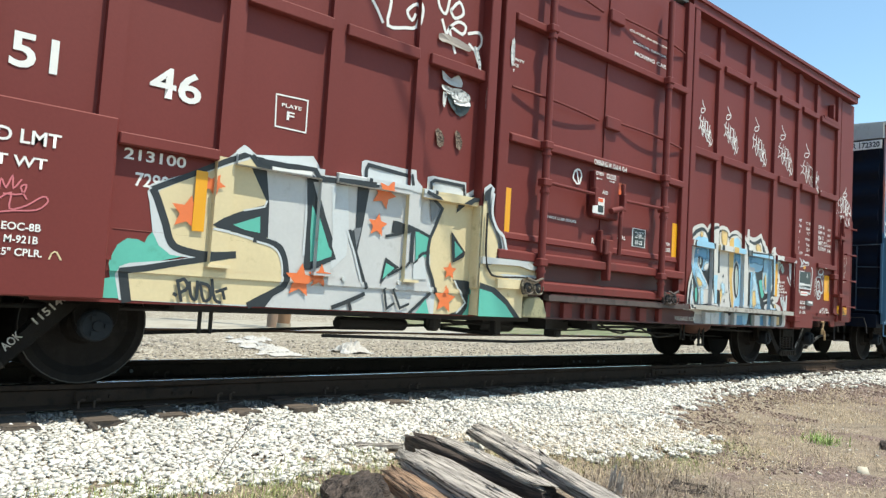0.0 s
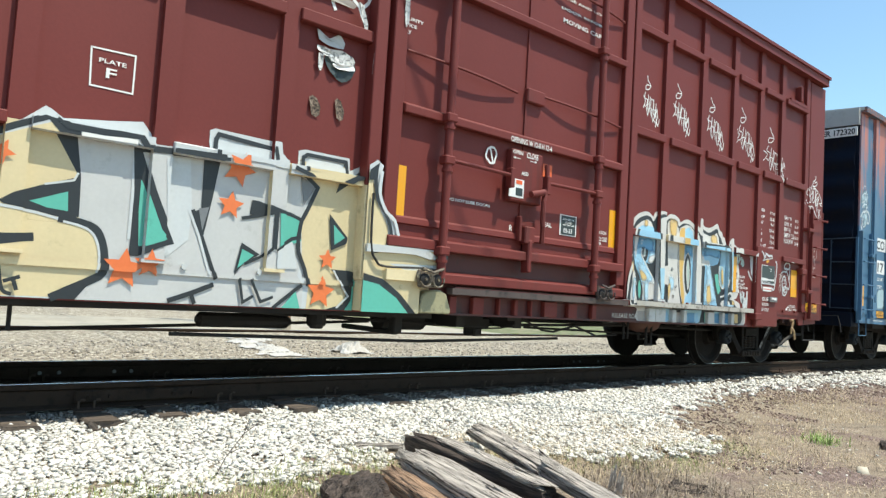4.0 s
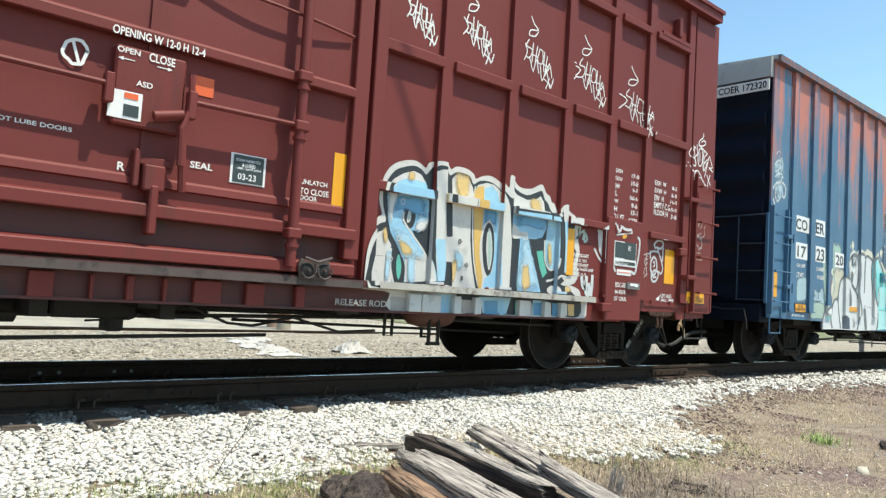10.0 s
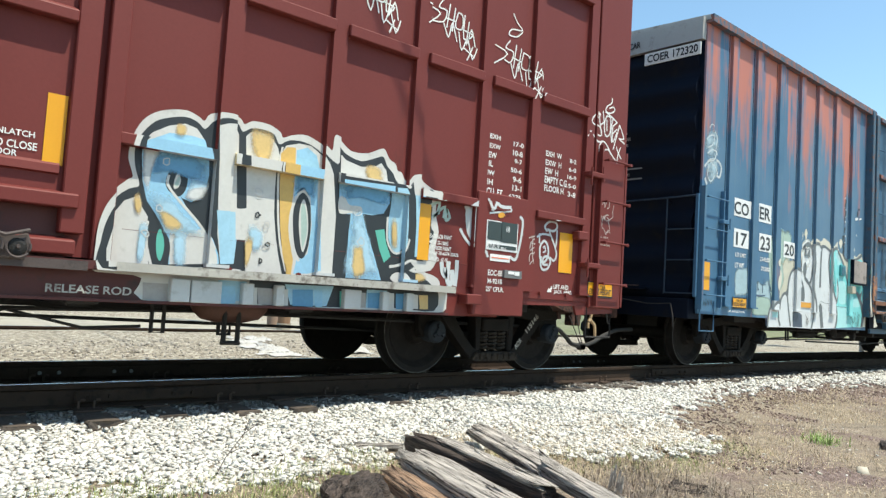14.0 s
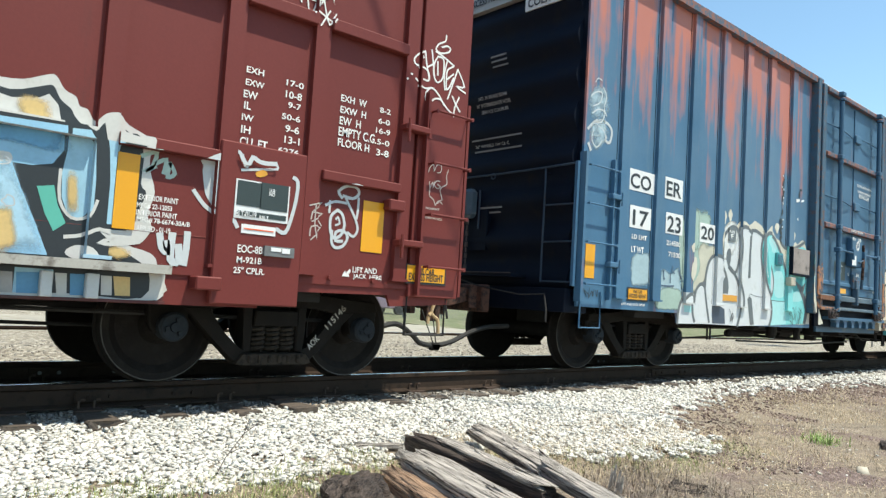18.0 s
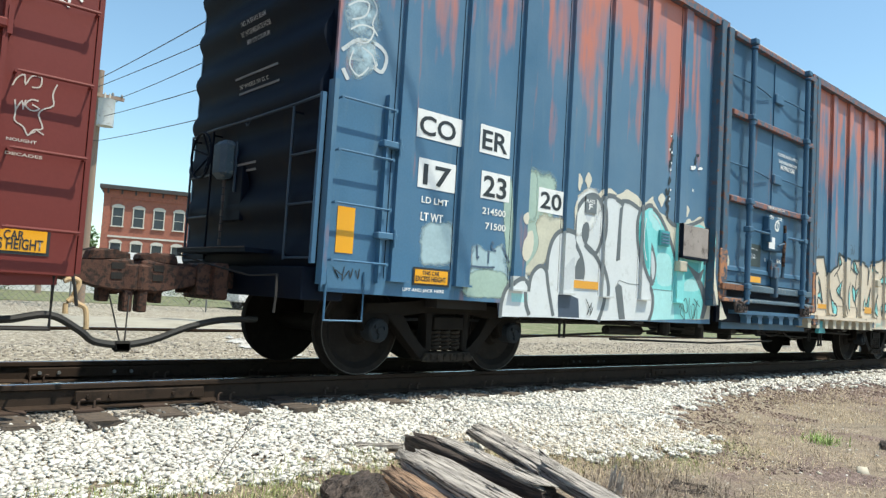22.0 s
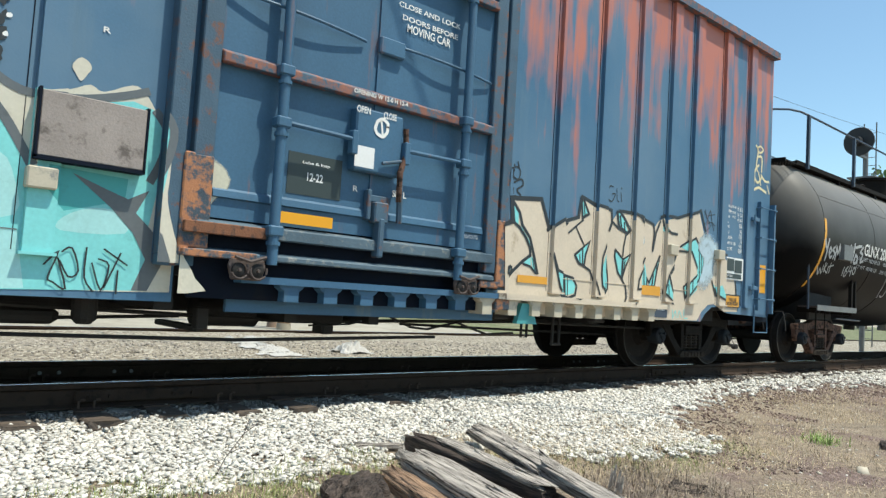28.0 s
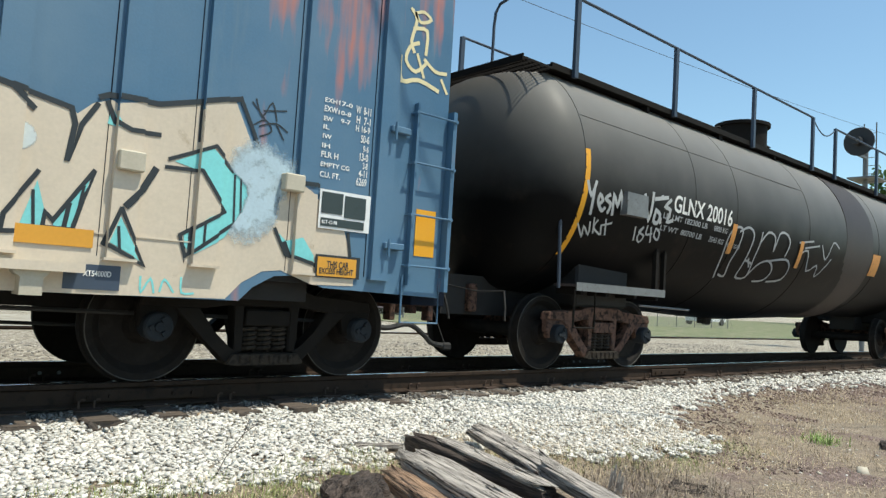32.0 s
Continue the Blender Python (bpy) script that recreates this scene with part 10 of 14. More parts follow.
coat(BLUE_CAR, BLUE_RELIEF, SLATEG, 0.00664, 'graffiti_line', 'slate grey letter outline', [(-3.90, 2.03), (-3.83, 2.09), (-3.85, 1.80), (-3.85, 1.40), (-3.93, 1.38), (-3.92, 1.64)])
stroke(BLUE_CAR, BLUE_RELIEF, SLATEG, 0.00670, 'graffiti_line', 'slate grey letter outline', 0.055, [(-3.85, 2.13), (-3.72, 2.14), (-3.58, 2.11), (-3.46, 2.07)], True)
coat(BLUE_CAR, BLUE_RELIEF, SLATEG, 0.00686, 'graffiti_line', 'slate grey letter outline', [(-3.93, 1.06), (-3.86, 1.11), (-3.79, 1.08), (-3.69, 0.68), (-3.82, 0.67), (-3.88, 0.89)])
stroke(BLUE_CAR, BLUE_RELIEF, SLATEG, 0.00692, 'graffiti_line', 'slate grey letter outline', 0.06, [(-3.46, 2.07), (-3.51, 1.91), (-3.50, 1.72), (-3.44, 1.51), (-3.37, 1.34), (-3.26, 1.20), (-3.15, 1.09), (-3.09, 0.96), (-3.10, 0.80), (-3.16, 0.68)], True)
stroke(BLUE_CAR, BLUE_RELIEF, SLATEG, 0.00708, 'graffiti_line', 'slate grey letter outline', 0.06, [(-3.46, 2.07), (-3.34, 2.14), (-3.19, 2.13), (-3.03, 2.06), (-2.86, 1.91), (-2.72, 1.74), (-2.58, 1.51)], True)
coat(BLUE_CAR, BLUE_RELIEF, SLATEG, 0.00724, 'graffiti_line', 'slate grey letter outline', [(-3.24, 1.61), (-3.20, 1.70), (-3.11, 1.59), (-3.04, 1.42), (-3.05, 1.24), (-3.11, 1.12), (-3.18, 1.18), (-3.22, 1.34)], True)
coat(BLUE_CAR, BLUE_RELIEF, GREYWL, 0.00730, 'graffiti_fill', 'pale letter hole', [(-3.17, 1.57), (-3.10, 1.48), (-3.07, 1.32), (-3.11, 1.20), (-3.15, 1.29)], True)
stroke(BLUE_CAR, BLUE_RELIEF, SLATEG, 0.00736, 'graffiti_line', 'slate grey letter outline', 0.055, [(-2.85, 2.12), (-2.82, 2.04), (-2.67, 1.97), (-2.50, 1.97), (-2.28, 2.00), (-2.03, 2.08), (-1.89, 2.14)], True)
stroke(BLUE_CAR, BLUE_RELIEF, SLATEG, 0.00752, 'graffiti_line', 'slate grey letter outline', 0.06, [(-1.82, 2.01), (-1.73, 1.88), (-1.75, 1.68), (-1.82, 1.51)], True)
coat(BLUE_CAR, BLUE_RELIEF, SLATEG, 0.00768, 'graffiti_line', 'slate grey letter outline', [(-2.33, 1.49), (-2.11, 1.41), (-1.96, 1.36), (-1.82, 1.44), (-1.90, 1.27), (-1.75, 1.13), (-1.68, 0.95), (-1.78, 0.73), (-1.89, 0.73), (-1.81, 0.95), (-1.91, 1.13), (-2.06, 1.28)])
stroke(BLUE_CAR, BLUE_RELIEF, WHITEL, 0.00774, 'graffiti_highlight', 'white highlight', 0.016, [(-3.38, 1.97), (-3.41, 1.81), (-3.40, 1.60), (-3.34, 1.44)], True)
stroke(BLUE_CAR, BLUE_RELIEF, WHITEL, 0.00790, 'graffiti_highlight', 'white highlight', 0.016, [(-3.23, 2.07), (-3.06, 2.00), (-2.94, 1.88)], True)
stroke(BLUE_CAR, BLUE_RELIEF, DULL, 0.00806, 'scuff_line', 'scuffed line', 0.008, [(-3.91, 1.07), (-3.85, 1.15), (-3.65, 1.12), (-3.41, 1.12)])
stroke(BLUE_CAR, BLUE_RELIEF, DULL, 0.00822, 'scuff_line', 'scuffed line', 0.008, [(-3.15, 1.08), (-2.62, 1.08)])
stroke(BLUE_CAR, BLUE_RELIEF, SMEAR, 0.00838, 'paint_smear', 'dark blue smear', 0.02, [(-6.30, 1.35), (-6.29, 1.23), (-6.27, 1.24)], True)
stroke(BLUE_CAR, BLUE_RELIEF, SMEAR, 0.00854, 'paint_smear', 'dark blue smear', 0.02, [(-6.13, 1.32), (-6.13, 1.19)], True)
stroke(BLUE_CAR, BLUE_RELIEF, SMEAR, 0.00870, 'paint_smear', 'dark blue smear', 0.02, [(-6.10, 1.37), (-6.07, 1.33), (-6.03, 1.32)], True)
stroke(BLUE_CAR, BLUE_RELIEF, SMEAR, 0.00886, 'paint_smear', 'dark blue smear', 0.02, [(-6.07, 1.39), (-6.09, 1.41)], True)
stroke(BLUE_CAR, BLUE_RELIEF, SMEAR, 0.00902, 'paint_smear', 'dark blue smear', 0.02, [(-6.38, 1.14), (-6.19, 1.14), (-6.04, 1.15)], True)
stroke(BLUE_CAR, BLUE_RELIEF, SMEAR, 0.00918, 'paint_smear', 'dark blue smear', 0.02, [(-5.93, 1.37), (-5.82, 1.22)], True)
bm = bmesh.new()
for q in band([(-4.50, 0.89), (-4.43, 0.79), (-4.47, 0.71), (-4.39, 0.85), (-4.41, 0.71), (-4.36, 0.80)], 0.012, True):
    paint(bm, q, BLUE_RELIEF, 0.0160)
flat_mesh('marker_tag', bm, INK, BLUE_CAR, '')
coat(BLUE_CAR, BLUE_RELIEF, INK, 0.0060, 'paint_run', 'black chipped run of paint', [(-2.776, 3.162), (-2.775, 3.131), (-2.786, 3.119), (-2.797, 3.132), (-2.804, 3.155), (-2.799, 3.175), (-2.792, 3.200), (-2.776, 3.191)])
coat(BLUE_CAR, BLUE_RELIEF, PAPER, 0.0061, 'paint_run', 'pale chip in the run of paint', [(-2.787, 3.153), (-2.791, 3.144), (-2.805, 3.130), (-2.818, 3.136), (-2.823, 3.144), (-2.823, 3.159), (-2.808, 3.162), (-2.792, 3.164)])
coat(BLUE_CAR, BLUE_RELIEF, INK, 0.0062, 'paint_run', 'black chipped run of paint', [(-2.734, 3.100), (-2.748, 3.076), (-2.762, 3.070), (-2.774, 3.063), (-2.786, 3.087), (-2.784, 3.108), (-2.766, 3.118), (-2.747, 3.115)])
coat(BLUE_CAR, BLUE_RELIEF, INK, 0.0063, 'paint_run', 'black chipped run of paint', [(-2.756, 3.043), (-2.773, 3.024), (-2.787, 2.998), (-2.814, 3.011), (-2.819, 3.027), (-2.814, 3.043), (-2.794, 3.074), (-2.762, 3.068)])
coat(BLUE_CAR, BLUE_RELIEF, INK, 0.0064, 'paint_run', 'black chipped run of paint', [(-2.761, 3.000), (-2.764, 2.960), (-2.793, 2.958), (-2.820, 2.963), (-2.830, 2.983), (-2.821, 3.005), (-2.799, 3.024), (-2.766, 3.026)])
coat(BLUE_CAR, BLUE_RELIEF, PAPER, 0.0065, 'paint_run', 'pale chip in the run of paint', [(-2.812, 2.965), (-2.819, 2.955), (-2.826, 2.942), (-2.835, 2.951), (-2.844, 2.957), (-2.844, 2.965), (-2.829, 2.981), (-2.818, 2.979)])
coat(BLUE_CAR, BLUE_RELIEF, INK, 0.0066, 'paint_run', 'black chipped run of paint', [(-2.778, 2.937), (-2.778, 2.917), (-2.800, 2.917), (-2.815, 2.915), (-2.821, 2.927), (-2.825, 2.938), (-2.804, 2.962), (-2.785, 2.958)])
coat(BLUE_CAR, BLUE_RELIEF, PAPER, 0.0067, 'paint_run', 'pale chip in the run of paint', [(-2.756, 2.935), (-2.764, 2.925), (-2.774, 2.909), (-2.790, 2.912), (-2.791, 2.927), (-2.792, 2.940), (-2.777, 2.947), (-2.764, 2.947)])
coat(BLUE_CAR, BLUE_RELIEF, INK, 0.0068, 'paint_run', 'black chipped run of paint', [(-2.721, 2.900), (-2.741, 2.884), (-2.770, 2.871), (-2.806, 2.861), (-2.797, 2.882), (-2.802, 2.899), (-2.774, 2.920), (-2.752, 2.904)])
coat(BLUE_CAR, BLUE_RELIEF, INK, 0.0069, 'paint_run', 'black chipped run of paint', [(-2.755, 2.850), (-2.760, 2.808), (-2.772, 2.795), (-2.784, 2.802), (-2.798, 2.840), (-2.791, 2.863), (-2.780, 2.893), (-2.767, 2.888)])
coat(BLUE_CAR, BLUE_RELIEF, INK, 0.0070, 'paint_run', 'black chipped run of paint', [(-2.783, 2.798), (-2.773, 2.782), (-2.801, 2.760), (-2.830, 2.765), (-2.830, 2.787), (-2.836, 2.804), (-2.807, 2.832), (-2.776, 2.826)])
coat(BLUE_CAR, BLUE_RELIEF, PAPER, 0.0071, 'paint_run', 'pale chip in the run of paint', [(-2.769, 2.788), (-2.771, 2.777), (-2.780, 2.770), (-2.795, 2.773), (-2.802, 2.780), (-2.791, 2.795), (-2.782, 2.802), (-2.766, 2.802)])
coat(BLUE_CAR, BLUE_RELIEF, INK, 0.0072, 'paint_run', 'black chipped run of paint', [(-2.776, 2.758), (-2.793, 2.733), (-2.806, 2.719), (-2.829, 2.712), (-2.839, 2.744), (-2.831, 2.767), (-2.811, 2.785), (-2.785, 2.778)])
coat(BLUE_CAR, BLUE_RELIEF, INK, 0.0073, 'paint_run', 'black chipped run of paint', [(-2.768, 2.691), (-2.777, 2.675), (-2.796, 2.665), (-2.819, 2.666), (-2.831, 2.677), (-2.818, 2.696), (-2.799, 2.702), (-2.783, 2.712)])
coat(BLUE_CAR, BLUE_RELIEF, PAPER, 0.0074, 'paint_run', 'pale chip in the run of paint', [(-2.777, 2.697), (-2.783, 2.680), (-2.790, 2.674), (-2.805, 2.675), (-2.804, 2.691), (-2.804, 2.703), (-2.793, 2.713), (-2.776, 2.705)])
coat(BLUE_CAR, BLUE_RELIEF, INK, 0.0075, 'paint_run', 'black chipped run of paint', [(-2.770, 2.561), (-2.782, 2.519), (-2.800, 2.509), (-2.829, 2.514), (-2.830, 2.549), (-2.825, 2.583), (-2.808, 2.609), (-2.786, 2.586)])
coat(BLUE_CAR, BLUE_RELIEF, INK, 0.0076, 'paint_run', 'black chipped run of paint', [(-2.802, 2.504), (-2.805, 2.486), (-2.816, 2.471), (-2.825, 2.486), (-2.839, 2.496), (-2.834, 2.518), (-2.819, 2.519), (-2.810, 2.517)])
coat(BLUE_CAR, BLUE_RELIEF, INK, 0.0077, 'paint_run', 'black chipped run of paint', [(-2.789, 2.434), (-2.793, 2.409), (-2.802, 2.402), (-2.821, 2.411), (-2.823, 2.427), (-2.815, 2.442), (-2.806, 2.452), (-2.798, 2.460)])
coat(BLUE_CAR, BLUE_RELIEF, PAPER, 0.0078, 'paint_run', 'pale chip in the run of paint', [(-2.760, 2.430), (-2.763, 2.415), (-2.778, 2.409), (-2.792, 2.410), (-2.797, 2.423), (-2.790, 2.439), (-2.781, 2.438), (-2.772, 2.443)])
coat(BLUE_CAR, BLUE_RELIEF, INK, 0.0079, 'paint_run', 'black chipped run of paint', [(-2.799, 2.382), (-2.804, 2.360), (-2.824, 2.348), (-2.853, 2.348), (-2.849, 2.373), (-2.855, 2.398), (-2.829, 2.422), (-2.803, 2.407)])
coat(BLUE_CAR, BLUE_RELIEF, INK, 0.0080, 'paint_run', 'black chipped run of paint', [(-2.782, 2.310), (-2.780, 2.274), (-2.811, 2.252), (-2.846, 2.269), (-2.855, 2.297), (-2.844, 2.321), (-2.818, 2.343), (-2.786, 2.347)])
coat(BLUE_CAR, BLUE_RELIEF, PAPER, 0.0081, 'paint_run', 'pale chip in the run of paint', [(-2.775, 2.305), (-2.774, 2.290), (-2.789, 2.284), (-2.803, 2.288), (-2.807, 2.299), (-2.801, 2.309), (-2.792, 2.319), (-2.779, 2.317)])
coat(BLUE_CAR, BLUE_RELIEF, INK, 0.0082, 'paint_run', 'black chipped run of paint', [(-2.820, 2.254), (-2.830, 2.210), (-2.839, 2.207), (-2.846, 2.210), (-2.860, 2.247), (-2.853, 2.284), (-2.845, 2.292), (-2.836, 2.279)])
coat(BLUE_CAR, BLUE_RELIEF, INK, 0.0083, 'paint_run', 'black chipped run of paint', [(-2.793, 2.192), (-2.800, 2.159), (-2.813, 2.147), (-2.828, 2.159), (-2.843, 2.183), (-2.833, 2.202), (-2.820, 2.229), (-2.798, 2.210)])
coat(BLUE_CAR, BLUE_RELIEF, INK, 0.0084, 'paint_run', 'black chipped run of paint', [(-2.791, 2.137), (-2.803, 2.121), (-2.827, 2.105), (-2.859, 2.110), (-2.869, 2.124), (-2.863, 2.142), (-2.831, 2.155), (-2.799, 2.160)])
coat(BLUE_CAR, BLUE_RELIEF, INK, 0.0085, 'paint_run', 'black chipped run of paint', [(-2.853, 2.412), (-2.867, 2.383), (-2.877, 2.367), (-2.891, 2.383), (-2.903, 2.402), (-2.892, 2.430), (-2.883, 2.440), (-2.873, 2.433)])
coat(BLUE_CAR, BLUE_RELIEF, INK, 0.0086, 'paint_run', 'black chipped run of paint', [(-2.857, 2.359), (-2.854, 2.342), (-2.871, 2.326), (-2.882, 2.342), (-2.897, 2.351), (-2.889, 2.374), (-2.875, 2.385), (-2.860, 2.376)])
coat(BLUE_CAR, BLUE_RELIEF, INK, 0.0087, 'paint_run', 'black chipped run of paint', [(-2.825, 2.312), (-2.824, 2.294), (-2.835, 2.281), (-2.850, 2.286), (-2.848, 2.308), (-2.848, 2.323), (-2.839, 2.330), (-2.826, 2.328)])
coat(BLUE_CAR, BLUE_RELIEF, INK, 0.0088, 'paint_run', 'black chipped run of paint', [(-2.836, 2.258), (-2.830, 2.238), (-2.854, 2.226), (-2.876, 2.220), (-2.890, 2.249), (-2.870, 2.275), (-2.859, 2.289), (-2.845, 2.281)])
coat(BLUE_CAR, BLUE_RELIEF, INK, 0.0089, 'paint_run', 'black chipped run of paint', [(-2.832, 2.207), (-2.828, 2.183), (-2.845, 2.183), (-2.858, 2.181), (-2.873, 2.200), (-2.868, 2.222), (-2.850, 2.236), (-2.833, 2.229)])
coat(BLUE_CAR, BLUE_RELIEF, INK, 0.0090, 'paint_run', 'black chipped run of paint', [(-2.812, 2.158), (-2.822, 2.140), (-2.828, 2.127), (-2.838, 2.131), (-2.842, 2.153), (-2.845, 2.174), (-2.834, 2.193), (-2.823, 2.174)])
coat(BLUE_CAR, BLUE_RELIEF, INK, 0.0091, 'paint_run', 'black chipped run of paint', [(-2.806, 2.107), (-2.818, 2.090), (-2.833, 2.072), (-2.856, 2.084), (-2.862, 2.098), (-2.848, 2.124), (-2.837, 2.121), (-2.815, 2.129)])
coat(BLUE_CAR, BLUE_RELIEF, INK, 0.0092, 'paint_run', 'black chipped run of paint', [(-2.812, 2.054), (-2.806, 2.040), (-2.826, 2.029), (-2.845, 2.024), (-2.858, 2.046), (-2.844, 2.060), (-2.831, 2.084), (-2.808, 2.067)])
coat(BLUE_CAR, BLUE_RELIEF, PAPER, 0.0093, 'paint_run', 'chipped spot of paint', [(-2.150, 2.837), (-2.169, 2.805), (-2.220, 2.785), (-2.292, 2.781), (-2.281, 2.808), (-2.295, 2.834), (-2.224, 2.839), (-2.179, 2.851)])
coat(BLUE_CAR, BLUE_RELIEF, PAPER, 0.0094, 'paint_run', 'chipped spot of paint', [(-1.966, 2.851), (-1.977, 2.830), (-2.038, 2.812), (-2.096, 2.804), (-2.093, 2.824), (-2.081, 2.838), (-2.042, 2.856), (-1.992, 2.859)])
coat(BLUE_CAR, BLUE_RELIEF, INK, 0.0095, 'paint_run', 'chipped spot of paint', [(-2.139, 2.920), (-2.144, 2.887), (-2.163, 2.866), (-2.184, 2.862), (-2.190, 2.908), (-2.187, 2.964), (-2.172, 2.979), (-2.155, 2.966)])
coat(BLUE_CAR, BLUE_RELIEF, INK, 0.0096, 'paint_run', 'chipped spot of paint', [(-2.077, 3.021), (-2.075, 3.004), (-2.108, 2.989), (-2.132, 2.986), (-2.159, 3.002), (-2.152, 3.020), (-2.112, 3.034), (-2.085, 3.034)])
bm = bmesh.new()
for q in band([(-2.45, 0.87), (-2.37, 0.96), (-2.42, 0.79), (-2.39, 0.76), (-2.31, 0.72), (-2.37, 0.92), (-2.30, 0.80), (-2.24, 0.84), (-2.29, 0.99), (-2.35, 0.96)], 0.012, True):
    paint(bm, q, BLUE_RELIEF, 0.0165)
for q in band([(-2.20, 1.00), (-2.20, 0.80), (-2.14, 0.71)], 0.012, True):
    paint(bm, q, BLUE_RELIEF, 0.0165)
for q in band([(-2.16, 0.90), (-2.09, 0.72), (-2.05, 0.89), (-2.12, 0.93)], 0.012, True):
    paint(bm, q, BLUE_RELIEF, 0.0165)
for q in band([(-2.09, 1.00), (-1.93, 0.90)], 0.012, True):
    paint(bm, q, BLUE_RELIEF, 0.0165)
for q in band([(-1.98, 0.98), (-2.07, 0.74)], 0.012, True):
    paint(bm, q, BLUE_RELIEF, 0.0165)
for q in band([(-1.99, 0.86), (-1.99, 0.70)], 0.012, True):
    paint(bm, q, BLUE_RELIEF, 0.0165)
flat_mesh('graffiti_tag', bm, INK, BLUE_CAR, 'thin black tag')
haze(BLUE_CAR, 1.553, BUFFS, 'cream overspray on the door', [(-1.42, 1.73), (-1.33, 1.70), (-1.26, 1.60), (-1.29, 1.50), (-1.36, 1.44), (-1.41, 1.40), (-1.42, 1.55)])
bm = bmesh.new()
for q in band([(-7.98, 1.01), (-7.92, 0.92), (-7.96, 0.99), (-7.89, 0.95)], 0.010, True):
    paint(bm, q, BLUE_RELIEF, 0.0060)
for q in band([(-7.87, 1.02), (-7.88, 0.91), (-7.82, 0.99), (-7.80, 0.93), (-7.78, 1.01)], 0.010, True):
    paint(bm, q, BLUE_RELIEF, 0.0060)
for q in band([(-7.75, 1.00), (-7.72, 0.93), (-7.71, 1.01)], 0.010, True):
    paint(bm, q, BLUE_RELIEF, 0.0061)
flat_mesh('marker_tag', bm, INK, BLUE_CAR, '')
coat(BLUE_CAR, BLUE_RELIEF, PALE, 0.0040, 'sprayed_scrawl', 'white sprayed scrawl', [(-7.92, 3.00), (-7.73, 3.05), (-7.68, 2.94), (-7.87, 2.91)])
bm = bmesh.new()
for q in band([(-8.04, 2.89), (-7.88, 3.02), (-7.68, 3.03), (-7.57, 2.95), (-7.61, 2.80), (-7.71, 2.82)], 0.035, True):
    paint(bm, q, BLUE_RELIEF, 0.0040)
for q in band([(-7.96, 2.83), (-7.72, 2.88), (-7.82, 2.97)], 0.020, True):
    paint(bm, q, BLUE_RELIEF, 0.0041)
for q in band([(-8.02, 2.72), (-7.97, 2.65)], 0.040, True):
    paint(bm, q, BLUE_RELIEF, 0.0042)
for q in band([(-7.78, 2.77), (-7.67, 2.85), (-7.75, 2.92)], 0.020, True):
    paint(bm, q, BLUE_RELIEF, 0.0042)
flat_mesh('sprayed_scrawl', bm, PALE, BLUE_CAR, 'white sprayed scrawl')
coat(BLUE_CAR, BLUE_RELIEF, IVORY, 0.0035, 'graffiti_fill', 'cream letters', [(1.67, 1.59), (1.79, 1.62), (1.93, 1.66), (1.91, 1.89), (1.98, 1.91), (2.38, 1.95), (2.52, 1.65), (2.67, 1.73), (2.81, 1.79), (3.05, 1.83), (3.08, 2.06), (3.32, 1.99), (3.66, 1.98), (3.69, 1.85), (3.79, 1.97), (3.85, 1.99), (4.24, 1.99), (4.50, 1.94), (4.63, 1.89), (4.72, 1.98), (4.84, 2.03), (4.88, 2.01), (5.73, 2.23), (5.90, 1.90), (5.88, 1.85), (6.14, 1.58), (6.19, 1.66), (6.37, 1.65), (6.76, 1.44), (6.93, 1.00), (6.93, 0.86), (6.52, 0.85), (6.22, 0.95), (6.06, 0.93), (5.89, 0.83), (5.77, 0.70), (4.87, 0.69), (3.20, 0.69), (1.74, 0.69)])
coat(BLUE_CAR, BLUE_RELIEF, AQUA, 0.0055, 'graffiti_teal', 'aqua letter gaps', [(1.94, 1.85), (2.02, 1.78), (2.03, 1.63), (1.95, 1.65)])
coat(BLUE_CAR, BLUE_RELIEF, AQUA, 0.0056, 'graffiti_teal', 'aqua letter gaps', [(2.06, 1.63), (2.25, 1.44), (2.24, 1.40), (2.15, 1.50)])
coat(BLUE_CAR, BLUE_RELIEF, AQUA, 0.0057, 'graffiti_teal', 'aqua letter gaps', [(2.13, 1.22), (2.24, 1.31), (2.26, 1.21), (2.20, 1.22)])
coat(BLUE_CAR, BLUE_RELIEF, AQUA, 0.0058, 'graffiti_teal', 'aqua letter gaps', [(2.25, 1.31), (2.30, 1.29), (2.36, 1.14), (2.30, 1.15)])
coat(BLUE_CAR, BLUE_RELIEF, AQUA, 0.0059, 'graffiti_teal', 'aqua letter gaps', [(1.77, 1.15), (1.88, 1.19), (1.94, 1.16), (1.93, 1.10), (1.88, 1.05), (1.77, 1.09)])
coat(BLUE_CAR, BLUE_RELIEF, AQUA, 0.0060, 'graffiti_teal', 'aqua letter gaps', [(2.63, 1.25), (2.71, 1.18), (2.93, 1.13), (3.04, 1.05), (3.02, 0.95), (2.89, 0.92), (2.81, 0.92), (2.73, 1.03)])
coat(BLUE_CAR, BLUE_RELIEF, AQUA, 0.0061, 'graffiti_teal', 'aqua letter gaps', [(3.02, 1.38), (3.24, 1.54), (3.19, 1.41), (3.17, 1.28), (3.08, 1.31)])
coat(BLUE_CAR, BLUE_RELIEF, AQUA, 0.0062, 'graffiti_teal', 'aqua letter gaps', [(3.10, 2.04), (3.20, 1.90), (3.12, 1.85)])
